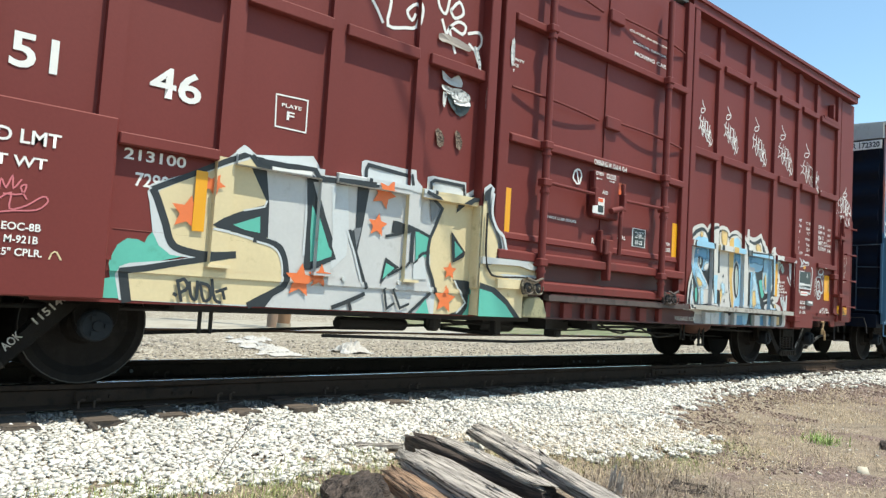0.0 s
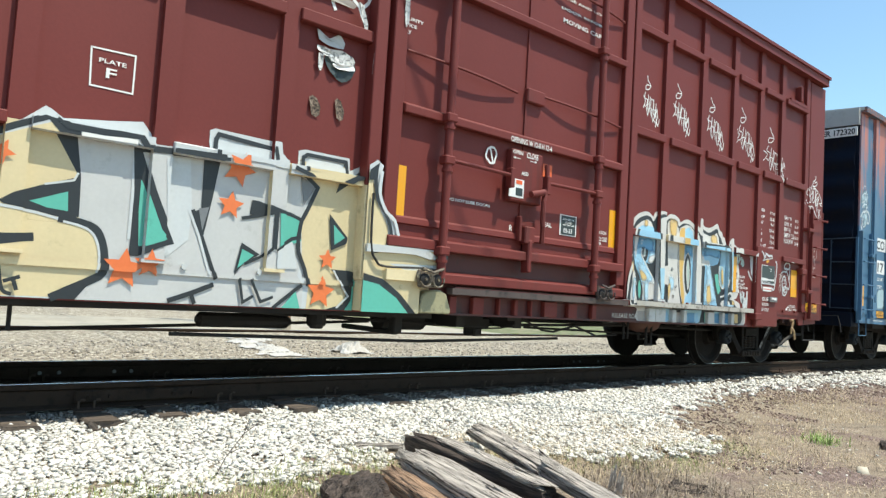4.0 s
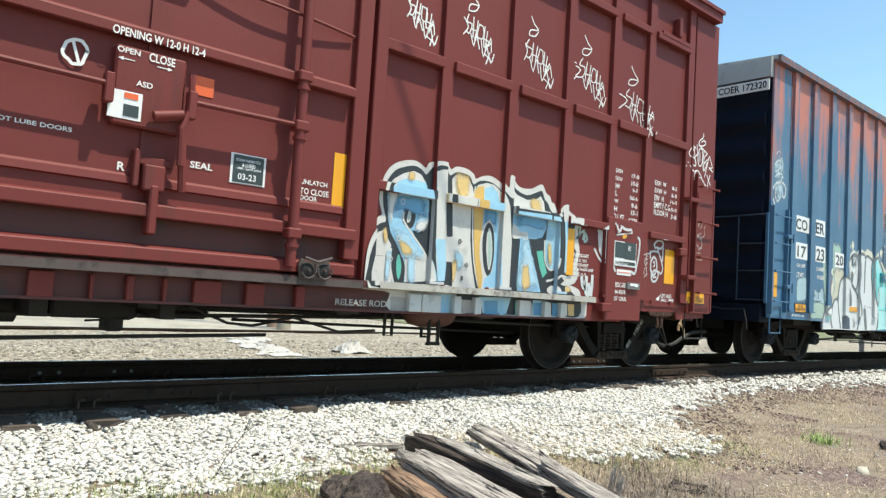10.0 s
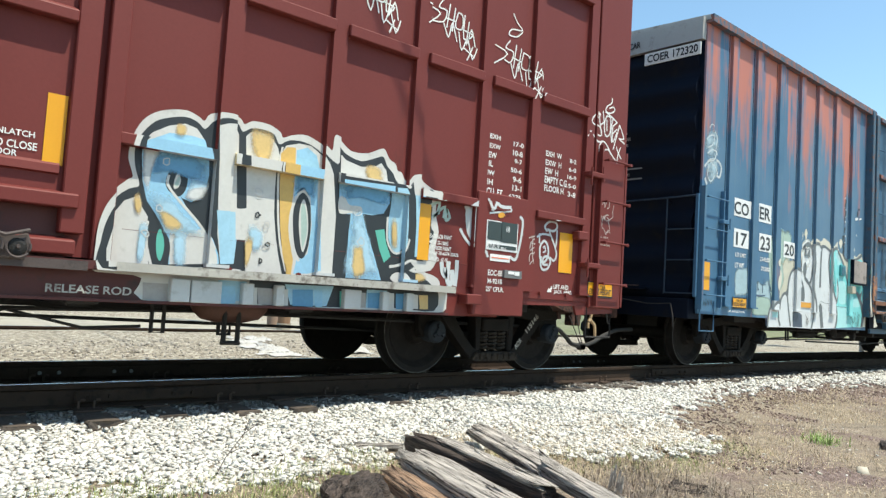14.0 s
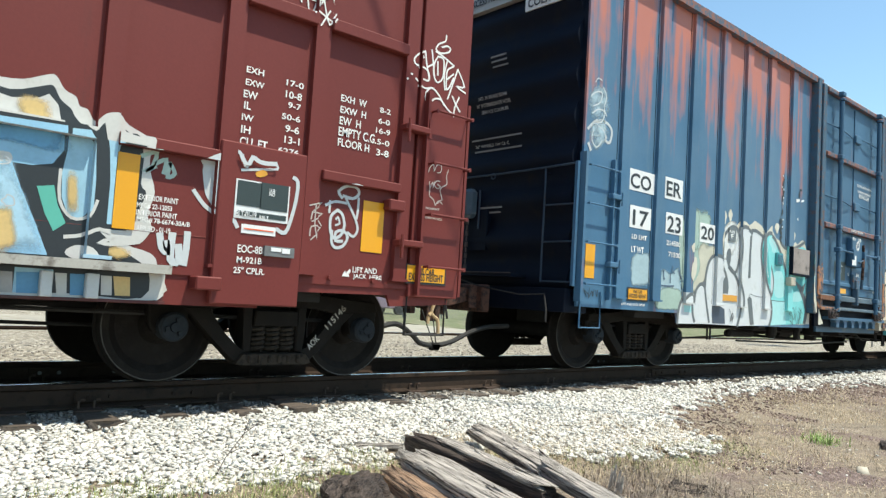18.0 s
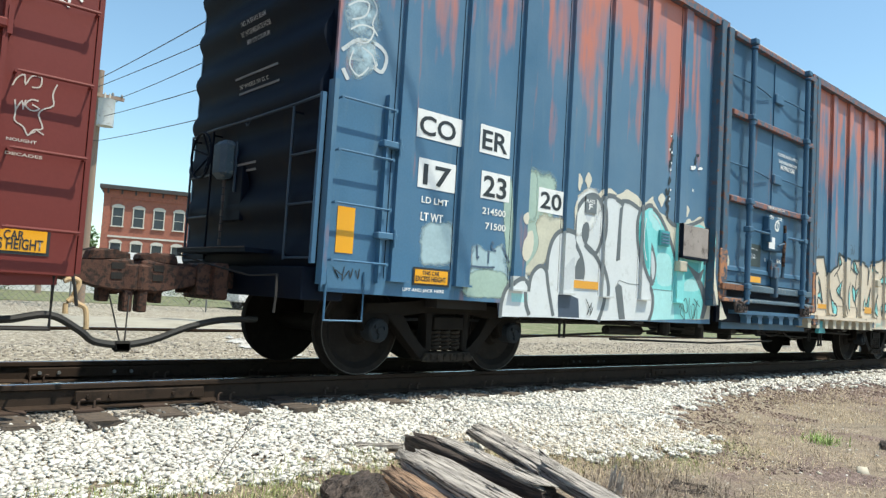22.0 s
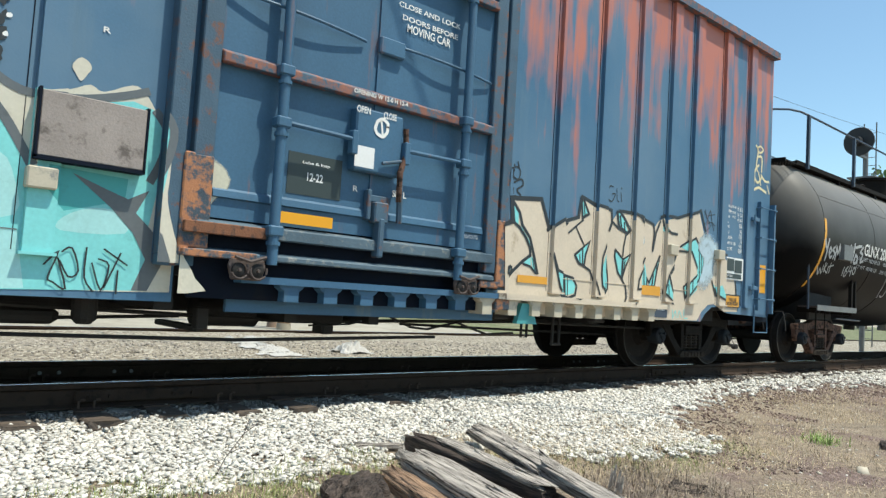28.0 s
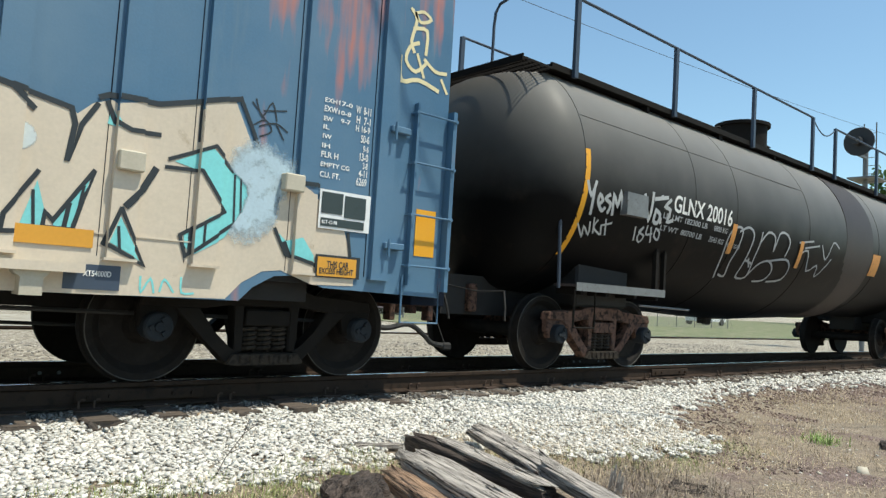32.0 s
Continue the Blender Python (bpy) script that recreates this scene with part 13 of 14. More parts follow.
P, S = scatter(1900, 6.0, 13.0, -3.6, -1.5, 16, 0.012, 0.055, lambda x, y: edge(x) - 0.5 < y < edge(x) + 0.12 and noise.noise(Vector((x * 1.6, y * 2.4, 0))) > 0.05, lambda x, y: height(x, y) + 0.004)
stones("bark_chips", P, S, BARK, "dark bark and cinders along the ballast edge", 6, 0.35)
P, S = scatter(30000, 5.8, 17.0, -4.4, -1.4, 17, 0.014, 0.055, lambda x, y: y < edge(x) + 0.15 and noise.noise(Vector((x * 1.1, y * 1.8, 3))) * 0.5 + (y - edge(x)) * 0.8 > -0.72, lambda x, y: height(x, y))
stones("cinder_gravel", P, S, MAUVE, "brown cinder gravel between ballast and earth", 7, 0.5)


# ---- old timbers ----
def timber_material(name, light, dark):
    m = bpy.data.materials.new(name)
    m.use_nodes = True
    n, l = m.node_tree.nodes, m.node_tree.links
    bsdf = n["Principled BSDF"]
    bsdf.inputs["Roughness"].default_value = 0.9
    co = n.new("ShaderNodeTexCoord").outputs["Object"]
    mp = n.new("ShaderNodeMapping")
    mp.inputs["Scale"].default_value = (1.5, 40.0, 40.0)
    l.new(co, mp.inputs["Vector"])
    t = n.new("ShaderNodeTexNoise")
    t.inputs["Scale"].default_value, t.inputs["Detail"].default_value, t.inputs["Roughness"].default_value = 1.6, 8.0, 0.7
    l.new(mp.outputs["Vector"], t.inputs["Vector"])
    r = n.new("ShaderNodeValToRGB")
    r.color_ramp.elements[0].position, r.color_ramp.elements[0].color = 0.42, (*dark, 1)
    r.color_ramp.elements[1].position, r.color_ramp.elements[1].color = 0.60, (*light, 1)
    e = r.color_ramp.elements.new(0.465)
    e.color = (*[0.62 * a for a in light], 1)
    l.new(t.outputs["Fac"], r.inputs[0])
    wide = n.new("ShaderNodeMapping")
    wide.inputs["Scale"].default_value = (2.2, 13.0, 13.0)
    l.new(co, wide.inputs["Vector"])
    t2 = n.new("ShaderNodeTexNoise")
    t2.inputs["Scale"].default_value, t2.inputs["Detail"].default_value = 1.3, 6.0
    l.new(wide.outputs["Vector"], t2.inputs["Vector"])
    tone = n.new("ShaderNodeMapRange")
    tone.inputs["From Min"].default_value, tone.inputs["From Max"].default_value, tone.inputs["To Min"].default_value, tone.inputs["To Max"].default_value = 0.34, 0.60, 0.58, 1.08
    l.new(t2.outputs["Fac"], tone.inputs["Value"])
    mul = n.new("ShaderNodeVectorMath")
    mul.operation = "SCALE"
    l.new(r.outputs["Color"], mul.inputs[0]), l.new(tone.outputs[0], mul.inputs["Scale"])
    l.new(mul.outputs[0], bsdf.inputs["Base Color"])
    b = n.new("ShaderNodeBump")
    b.inputs["Strength"].default_value, b.inputs["Distance"].default_value = 1.0, 0.02
    l.new(t.outputs["Fac"], b.inputs["Height"]), l.new(b.outputs[0], bsdf.inputs["Normal"])
    return m


OLDGREY = timber_material("silvered_split_timber", (0.57, 0.51, 0.455), (0.025, 0.019, 0.016))
OLDBROWN = timber_material("rotting_brown_timber", (0.50, 0.32, 0.21), (0.05, 0.032, 0.026))
OLDDARK = timber_material("dark_creosoted_timber", (0.115, 0.085, 0.07), (0.03, 0.022, 0.02))


def timber(name, a, b, w, h, material, label, seed, ragged=0.06, roll=0.0):
    """A split old beam from a to b (middle of its top), with cracks along the grain and splintered ends."""
    r = random.Random(seed)
    a, b = Vector(a), Vector(b)
    length = (b - a).length
    n, m = 40, 48
    prof = []
    for k in range(m):
        t = 2 * math.pi * k / m
        cy, cz = math.cos(t), math.sin(t)
        s = (abs(cy) ** 5 + abs(cz) ** 5) ** -0.2
        prof.append((0.5 * cy * s, 0.5 * cz * s, r.uniform(0.08, 0.26) if r.random() < 0.17 else r.uniform(-0.02, 0.03), r.uniform(0, 9)))
    bm = bmesh.new()
    rings = []
    for i in range(n + 1):
        ring = []
        u = i / n
        for k, (y, z, d, ph) in enumerate(prof):
            x = length * u
            slant = 0.5 + 0.5 * math.sin(k * 0.7 + seed) * math.cos(k * 0.23)
            if i < 4:
                x += ragged * (r.uniform(-0.5, 0.5) + slant) * (1 - i / 4)
            if i > n - 4:
                x -= ragged * (r.uniform(-0.5, 0.5) + slant) * (1 - (n - i) / 4)
            wob = d * max(0.0, 0.5 + 1.1 * noise.noise(Vector((x * 2.0, ph, seed)))) + 0.16 * noise.noise(Vector((x * 1.3, k * 0.16, seed + 5))) + 0.05 * noise.noise(Vector((x * 6, k * 0.5, seed)))
            wob += 0.22 * max(0.0, 0.16 - u) / 0.16 + 0.22 * max(0.0, u - 0.88) / 0.12
            ring.append(bm.verts.new((x, y * w * (1 - wob), (-0.5 + z * (1 - wob)) * h)))
        rings.append(ring)
    for g, q in zip(rings, rings[1:]):
        for k in range(m):
            bm.faces.new((g[k], g[(k + 1) % m], q[(k + 1) % m], q[k]))
    bm.faces.new(rings[0]), bm.faces.new(rings[-1][::-1])
    ob = thing(name, bm, material, label, "timber", "pile of old timbers")
    d = (b - a).normalized()
    side = d.cross(Vector((0, 0, 1))).normalized() * -1
    up = d.cross(side).normalized()
    if up.z < 0:
        up, side = -up, -side
    rot = Matrix((d, side, up)).transposed().to_4x4()
    ob.matrix_basis = Matrix.Translation(a) @ rot @ pose(0, 0, 0, roll, 0, 0)
    for _ in range(int(2 * length) if w > 0.1 else 1):
        x, y, l = r.uniform(-0.05, length * 0.8), r.uniform(-0.48, 0.48) * w, r.uniform(0.12, 0.5)
        t0, t1 = r.uniform(0.001, 0.004), r.uniform(0.0, 0.022)
        sb = bmesh.new()
        k = r.uniform(0.003, 0.007)
        prism(sb, [(x, -0.004), (x - 0.02, t0 + t1), (x + l * 0.35, t0), (x + l, -0.012)], y, y + k)
        bmesh.ops.rotate(sb, verts=sb.verts[:], cent=(x, y, 0), matrix=Matrix.Rotation(r.uniform(-0.07, 0.07), 3, "Z"))
        part("splinter", sb, material, ob)
    return ob


timber("old_timber", (3.19, -2.86, -0.20), (2.55, -4.95, -0.20), 0.30, 0.14, OLDGREY, "silver-grey splintered beam on the timber pile", 1, 0.13, -6)
timber("old_timber", (3.50, -2.46, -0.195), (3.24, -4.05, -0.20), 0.15, 0.20, OLDDARK, "dark rotten beam with a grey split top", 2, 0.06, 4)
timber("old_timber", (3.50, -2.80, -0.17), (3.22, -4.05, -0.19), 0.13, 0.04, OLDGREY, "grey split slab on the dark beam", 8, 0.12, 0)
timber("old_timber", (4.26, -2.38, -0.20), (3.02, -4.85, -0.15), 0.13, 0.09, OLDGREY, "long grey weathered plank with a forked end", 3, 0.10, 12)
timber("old_timber", (4.10, -2.48, -0.215), (3.50, -3.75, -0.20), 0.07, 0.06, OLDGREY, "short grey splinter leaning on the pile", 9, 0.08, 0)
timber("old_timber", (2.98, -2.98, -0.275), (2.46, -4.80, -0.285), 0.30, 0.15, OLDBROWN, "reddish brown rotting beam under the pile", 4, 0.12, -10)
# Added dark beam that fills the black, shaded gaps between the timbers.
timber("old_timber", (3.78, -2.95, -0.29), (2.95, -4.75, -0.29), 0.26, 0.15, OLDDARK, "added dark beam filling the shaded gaps of the pile", 5, 0.05, 0)
lump = bmesh.new()
bmesh.ops.create_icosphere(lump, subdivisions=4, radius=1.0)
for v in lump.verts:
    k = 1 + 0.30 * noise.noise(v.co * 1.4) + 0.16 * noise.noise(v.co * 4.0 + Vector((0, 0, 7))) + 0.07 * noise.noise(v.co * 11)
    v.co = Vector((v.co.x * 0.21, v.co.y * 0.20, max(-0.6, min(0.75, v.co.z)) * 0.20)) * k
stump = thing("log_stump", lump, OLDDARK, "dark brown rotten log end in the grass", "log")
stump.matrix_basis = pose(2.52, -3.22, -0.40, 0, 0, 35)
timber("loose_plank", (3.21, -2.17, -0.325), (3.58, -2.29, -0.325), 0.075, 0.05, OLDGREY, "short grey plank lying on the ballast", 7, 0.02, 0)
STAKEM = mat("pale_frayed_wood", (0.46, 0.40, 0.34), 0.9, vary=0.4, scale=14, grain=80, bump=0.5, pieces=True)
stake = tagged(new("frayed_stake"), "frayed grey stake stub standing in dry grass", "stake")
stake.matrix_basis = pose(4.26, -3.76, -0.46, 8, -6, 30)
sr = random.Random(10)
for k in range(34):
    x, y, h = sr.uniform(-0.085, 0.085), sr.uniform(-0.05, 0.05), sr.uniform(0.05, 0.20)
    sb = bmesh.new()
    w = sr.uniform(0.005, 0.013)
    prism(sb, [(x - w, -0.02), (x + w, -0.02), (x + w * 0.8, h * 0.7), (x + sr.uniform(-0.01, 0.01), h), (x - w * 0.7, h * 0.8)], y - w * 0.6, y + w * 0.6)
    part("splinter", sb, STAKEM, stake)


# ---- grass and weeds ----
def blades(name, spots, material, label, seed, spread, lo, hi, lean, width, category="grass"):
    """Tufts of thin bent blades in one mesh. spots: x, y, how many."""
    r = random.Random(seed)
    verts, faces = [], []
    for cx, cy, count in spots:
        for _ in range(count):
            x, y = cx + r.gauss(0, spread), cy + r.gauss(0, spread)
            z = max(height(x, y), -0.5) - 0.01
            if y > edge(x):
                z = bed_height(x, y) - 0.01
            a, l, k = r.uniform(0, 6.283), r.uniform(lo, hi), r.uniform(0.1, lean)
            dx, dy = math.cos(a), math.sin(a)
            w = width * r.uniform(0.6, 1.3)
            i = len(verts)
            for u, s in ((0, 1), (0.5, 0.8), (1, 0.05)):
                px, py, pz = x + dx * l * k * u * u, y + dy * l * k * u * u, z + l * u * (1 - 0.45 * k * u)
                verts += [(px - dy * w * s, py + dx * w * s, pz), (px + dy * w * s, py - dx * w * s, pz)]
            faces += [(i, i + 1, i + 3, i + 2), (i + 2, i + 3, i + 5, i + 4)]
    me = bpy.data.meshes.new(name)
    me.from_pydata(verts, [], faces)
    me.materials.append(material)
    return tagged(new(name, me), label, category, "", "stuff")


STRAW = mat("dry_straw", (0.56, 0.45, 0.31), 0.8, vary=0.3, scale=9, bump=0, islands=True)
GREEN = mat("grass_green", (0.25, 0.28, 0.10), 0.7, vary=0.3, scale=9, bump=0, islands=True)
DEADT = mat("dead_twigs", (0.20, 0.16, 0.125), 0.85, vary=0.3, scale=9, bump=0, islands=True)
gr = random.Random(21)


def tufts(n, x0, x1, off0, off1, count):
    """Spots along the ballast edge, off0 to off1 metres before it."""
    out = []
    for _ in range(n):
        x = gr.uniform(x0, x1)
        out.append((x, edge(x) - gr.uniform(off0, off1), count))
    return out


dry = tufts(520, 3.6, 7.0, -0.30, 0.8, 10) + tufts(300, 0.3, 3.3, 0.0, 0.8, 11) + [(gr.uniform(3.9, 4.9), gr.uniform(-4.3, -3.2), 22) for _ in range(60)]
dry += tufts(240, 6.5, 14, 0.1, 1.6, 6) + tufts(120, 9, 22, 0.3, 2.2, 14)
blades("dry_grass", dry, STRAW, "dry straw-coloured grass on the bank", 31, 0.09, 0.02, 0.085, 1.7, 0.0026)
flat = [(gr.uniform(3.8, 14), gr.uniform(-5.6, -2.0), 12) for _ in range(2600)]
flat = [s for s in flat if noise.noise(Vector((s[0] * 0.9, s[1] * 1.4, 6))) > 0.02]
blades("straw_litter", flat, STRAW, "flattened straw litter on the earth", 32, 0.14, 0.03, 0.10, 2.15, 0.0026)
blades("dark_litter", [(gr.uniform(3.6, 13), gr.uniform(-5.6, -1.9), 6) for _ in range(700)], DEADT, "dark dead stems lying on the earth", 37, 0.16, 0.02, 0.08, 2.15, 0.0028)
green = tufts(300, 0.0, 3.3, -0.06, 0.6, 10) + tufts(200, 3.6, 6.8, -0.05, 0.6, 6) + [(2.2, -2.85, 60), (1.35, -2.45, 50), (2.85, -2.6, 40)]
blades("green_grass", green, GREEN, "thin green grass at the ballast edge", 33, 0.07, 0.03, 0.12, 1.2, 0.0026)
blades("weed_tuft", [(8.0, -3.70, 60), (8.15, -3.62, 36), (7.85, -3.74, 34)], mat("bright_weed_green", (0.26, 0.36, 0.10), 0.6, vary=0.3, scale=20, bump=0, islands=True), "bright green weed tuft on bare earth", 34, 0.09, 0.06, 0.17, 1.5, 0.005, "weed")
blades("dead_brush", [(gr.uniform(4.1, 5.1), gr.uniform(-4.3, -3.3), 14) for _ in range(90)], DEADT, "tangled dead brush beside the stake", 35, 0.11, 0.04, 0.17, 2.0, 0.0030, "brush")
blades("straw_wisps", [(3.62, -3.0, 34), (3.5, -3.15, 22)], STRAW, "wisps of straw caught on the timbers", 36, 0.06, 0.24, 0.33, 1.5, 0.002)
stalk = bars([[(1.98, -2.42, -0.42), (2.08, -2.38, -0.27), (2.22, -2.33, -0.14), (2.36, -2.28, -0.08)], [(2.22, -2.33, -0.14), (2.25, -2.33, -0.05)], [(2.10, -2.37, -0.25), (2.20, -2.36, -0.22)]], 0.0028, 5)
thing("dry_stalk", stalk, OLDDARK, "single dry weed stalk leaning over the ballast", "weed stalk")
for x, y, w in ((6.8, -4.45, 0.16), (6.3, -4.3, 0.07), (5.9, -3.9, 0.06), (7.4, -4.7, 0.08)):
    P = np.array([(x, y, height(x, y) + 0.01)])
    st = stones("flat_rock", P, np.array([w]), mat("pale_flat_rock", (0.46, 0.41, 0.33), 0.9, vary=0.2, scale=9), "pale flat rock lying on the earth", int(w * 1000), 0.24)
    st["category"], st["kind"] = "rock", "object"
timber("charred_stick", (8.2, -4.2, -0.39), (8.6, -4.05, -0.39), 0.07, 0.05, OLDDARK, "dark stick lying on the earth", 12, 0.02, 0)
pit = bmesh.new()
lathe(pit, [(0, 0.16), (0.035, 0.14), (0.05, 0.115), (0.02, 0.09), (0.01, 0.01)], (4.85, -3.98, -0.465), "z", 22)
for v in pit.verts:
    v.co += Vector((0, 0, 0.03 * noise.noise(v.co * 9)))
thing("burnt_stump", pit, OLDDARK, "low dark hollow stump rim in the earth", "stump", smooth=True)


# ---- beyond the track ----
CONCRETE = mat("pale_concrete", (0.36, 0.325, 0.26), 0.9, vary=0.35, scale=0.8, grain=20, bump=0.2, dirt=(0.24, 0.215, 0.16), dirt_at=0.6)
thing("paved_strip", boxes([(-60, 17.5, 9.75, 14.2, -0.36, -0.285)]), CONCRETE, "pale sandy concrete strip beyond the buried rail", "pavement", kind="structure")
CLOTH = mat("crumpled_white_sheet", (0.47, 0.46, 0.44), 0.8, vary=0.2, scale=9, bump=0.3)


def crumple(name, cx, cy, sx, sy, hgt, seed, label):
    bm = bmesh.new()
    n = 16
    rows = []
    for i in range(n + 1):
        row = []
        for j in range(n + 1):
            u, v = i / n * 2 - 1, j / n * 2 - 1
            q = 1 + 0.25 * noise.noise(Vector((u * 2, v * 2, seed)))
            z = hgt * max(0.0, 1 - (u * u + v * v) * 0.8) * (0.5 + 0.9 * abs(noise.noise(Vector((u * 3.3, v * 3.3, seed + 3)))))
            row.append(bm.verts.new((cx + u * sx * q, cy + v * sy * q, height(cx, cy) + 0.015 + z)))
        rows.append(row)
    for g, h in zip(rows, rows[1:]):
        for j in range(n):
            bm.faces.new((g[j], g[j + 1], h[j + 1], h[j]))
    return thing(name, bm, CLOTH, label, "litter")


crumple("plastic_sheet", 7.75, 4.55, 0.34, 0.3, 0.24, 1, "crumpled white plastic sheet on the gravel")
crumple("paper_litter", 6.15, 4.15, 0.30, 0.22, 0.06, 7, "scraps of white litter on the gravel")
lr = random.Random(77)
for k in range(26):
    u = lr.random()
    crumple("rubble_scrap", 7.0 - 1.0 * u + lr.uniform(-0.35, 0.25), 7.2 - 3.1 * u + lr.uniform(-0.3, 0.3), lr.uniform(0.05, 0.17), lr.uniform(0.06, 0.22), lr.uniform(0.03, 0.09), 20 + k, "pale broken plaster scrap in a rubble patch on the gravel")
POSTWOOD = mat("brown_post_wood", (0.24, 0.145, 0.085), 0.9, vary=0.3, scale=6, grain=60, bump=0.4, streak=True)
post_thing = tagged(new("wooden_post"), "round brown wooden post with a shaded grey foot by the strip", "post")
part("post_shaft", lathed((9.42, 10.1, -0.12), [(0, 0.165), (2.6, 0.15)], "z", 18), POSTWOOD, post_thing, "", True)
# Added grey collar: the shade on the post's foot made solid.
part("foot_shade_collar", lathed((9.42, 10.1, -0.36), [(0, 0.19), (0.24, 0.185)], "z", 18), CONCRETE, post_thing, "dull grey collar in place of the shaded foot", True)

LEAF = mat("tree_leaves", (0.07, 0.125, 0.035), 0.7, vary=0.35, scale=3, bump=0, islands=True)
BARKM = mat("tree_bark", (0.12, 0.09, 0.07), 0.9, vary=0.3, scale=8, bump=0.6)


def tree(x, y, z0, tall, wide, seed, label, leaves=2600):
    r = random.Random(seed)
    ob = tagged(new("tree"), label, "tree", "trees beyond the yard")
    ob.location = (x, y, z0)
    bm = bmesh.new()
    for i in range(7):
        a = i * 0.9 + r.random()
        top = Vector((math.cos(a) * wide * 0.5 * r.uniform(0.4, 1), math.sin(a) * wide * 0.5 * r.uniform(0.4, 1), tall * r.uniform(0.6, 0.9)))
        mid = Vector((top.x * 0.25, top.y * 0.25, tall * 0.35))
        for (p, q, w) in (((0, 0, tall * 0.18), mid, 0.10), (mid, top, 0.05)):
            tube(bm, [p, q], w * tall / 8, 6)
    tube(bm, [(0, 0, 0), (0.02, 0, tall * 0.12), (0, 0.03, tall * 0.25)], 0.035 * tall, 8)
    part("trunk", bm, BARKM, ob)
    clumps = [(r.uniform(-0.5, 0.5) * wide, r.uniform(-0.5, 0.5) * wide, tall * r.uniform(0.28, 1.0), r.uniform(0.10, 0.22) * wide) for _ in range(26)]
    clumps = [c for c in clumps if (c[0] ** 2 + c[1] ** 2) ** 0.5 < 0.56 * wide * (1.15 - abs(c[2] / tall - 0.6))]
    verts, faces = [], []
    for _ in range(leaves):
        cx, cy, cz, cr = r.choice(clumps)
        d = Vector((r.gauss(0, 1), r.gauss(0, 1), r.gauss(0, 1))).normalized() * cr * r.uniform(0.55, 1.05)
        p = Vector((cx, cy, cz)) + d
        u = Vector((r.gauss(0, 1), r.gauss(0, 1), r.gauss(0, 1))).normalized()
        v = u.cross(Vector((r.gauss(0, 1), r.gauss(0, 1), r.gauss(0, 1)))).normalized()
        s = 0.022 * tall * r.uniform(0.6, 1.4)
        i = len(verts)
        verts += [tuple(p + u * s), tuple(p + v * s * 0.6), tuple(p - u * s), tuple(p - v * s * 0.6)]
        faces.append((i, i + 1, i + 2, i + 3))
    me = bpy.data.meshes.new("crown")
    me.from_pydata(verts, [], faces)
    me.materials.append(LEAF)
    cr = new("crown", me)
    cr.parent = ob
    return ob


for x, y, z, h, w, s in ((14.6, 52.5, -0.4, 5.0, 4.6, 1), (26.6, 48.0, -0.4, 11.2, 7.0, 2), (30.5, 50.0, -0.4, 9.0, 6.0, 3), (128, 33, -0.4, 23.0, 15.0, 4), (140, 40, -0.4, 25.0, 15.0, 5), (64, 30, -0.4, 2.6, 3.4, 6), (74, 34, -0.4, 3.0, 4.2, 7), (52, 31, -0.4, 2.2, 3.0, 8), (88, 40, -0.4, 3.2, 5.0, 9), (10.0, 27, -0.4, 1.3, 1.8, 10), (5.5, 26.5, -0.4, 1.2, 1.6, 11), (13.8, 27, -0.4, 1.1, 2.0, 12)):
    tree(x, y, z, h, w, s, "leafy green tree beyond the yard" if h > 4 else "low green bush along the fence", 2600 if h > 4 else 900)

SIDING = mat("white_metal_siding", (0.62, 0.62, 0.60), 0.6, vary=0.12, scale=1.5, bump=0.05, dirt=(0.45, 0.43, 0.40), dirt_at=0.62)
BRICKM = mat("old_red_brick", (0.34, 0.125, 0.085), 0.9, vary=0.25, scale=2.5, grain=12, bump=0.3, dirt=(0.24, 0.10, 0.075), dirt_at=0.55)
SLATER = mat("purple_grey_shingles", (0.16, 0.10, 0.105), 0.85, vary=0.3, scale=3, bump=0.3)
STUCCO = mat("grey_wall_paint", (0.30, 0.275, 0.255), 0.85, vary=0.15, scale=1.2, bump=0.1, dirt=(0.45, 0.42, 0.38), dirt_at=0.6)
DARKGLASS = mat("dark_window_glass", (0.03, 0.035, 0.045), 0.12, vary=0.1, bump=0)
TRIM = mat("pale_window_trim", (0.55, 0.52, 0.46), 0.7, vary=0.1)
CORNICE = mat("dark_cornice", (0.05, 0.045, 0.045), 0.7, vary=0.2)


def window(parent, x, z, w, h, y, arch=True):
    win = part("window", boxes([(x - w / 2, x + w / 2, y - 0.02, y + 0.05, z, z + h)]), DARKGLASS, parent)
    part("window_frame", boxes([(x - w / 2 - 0.12, x - w / 2, y - 0.08, y, z, z + h), (x + w / 2, x + w / 2 + 0.12, y - 0.08, y, z, z + h)]), TRIM, win)
    part("sash_bar", boxes([(x - w / 2, x + w / 2, y - 0.05, y - 0.025, z + h * 0.5, z + h * 0.5 + 0.06)]), TRIM, win)
    part("window_sill", boxes([(x - w / 2 - 0.2, x + w / 2 + 0.2, y - 0.16, y, z - 0.14, z)]), TRIM, win)
    if arch:
        bm = bmesh.new()
        pts = [(x + (w / 2 + 0.2) * math.cos(a), z + h + 0.42 * math.sin(a)) for a in [math.pi * i / 8 for i in range(9)]]
        prism(bm, pts, y - 0.12, y)
        part("window_arch", bm, TRIM, win)
    return win


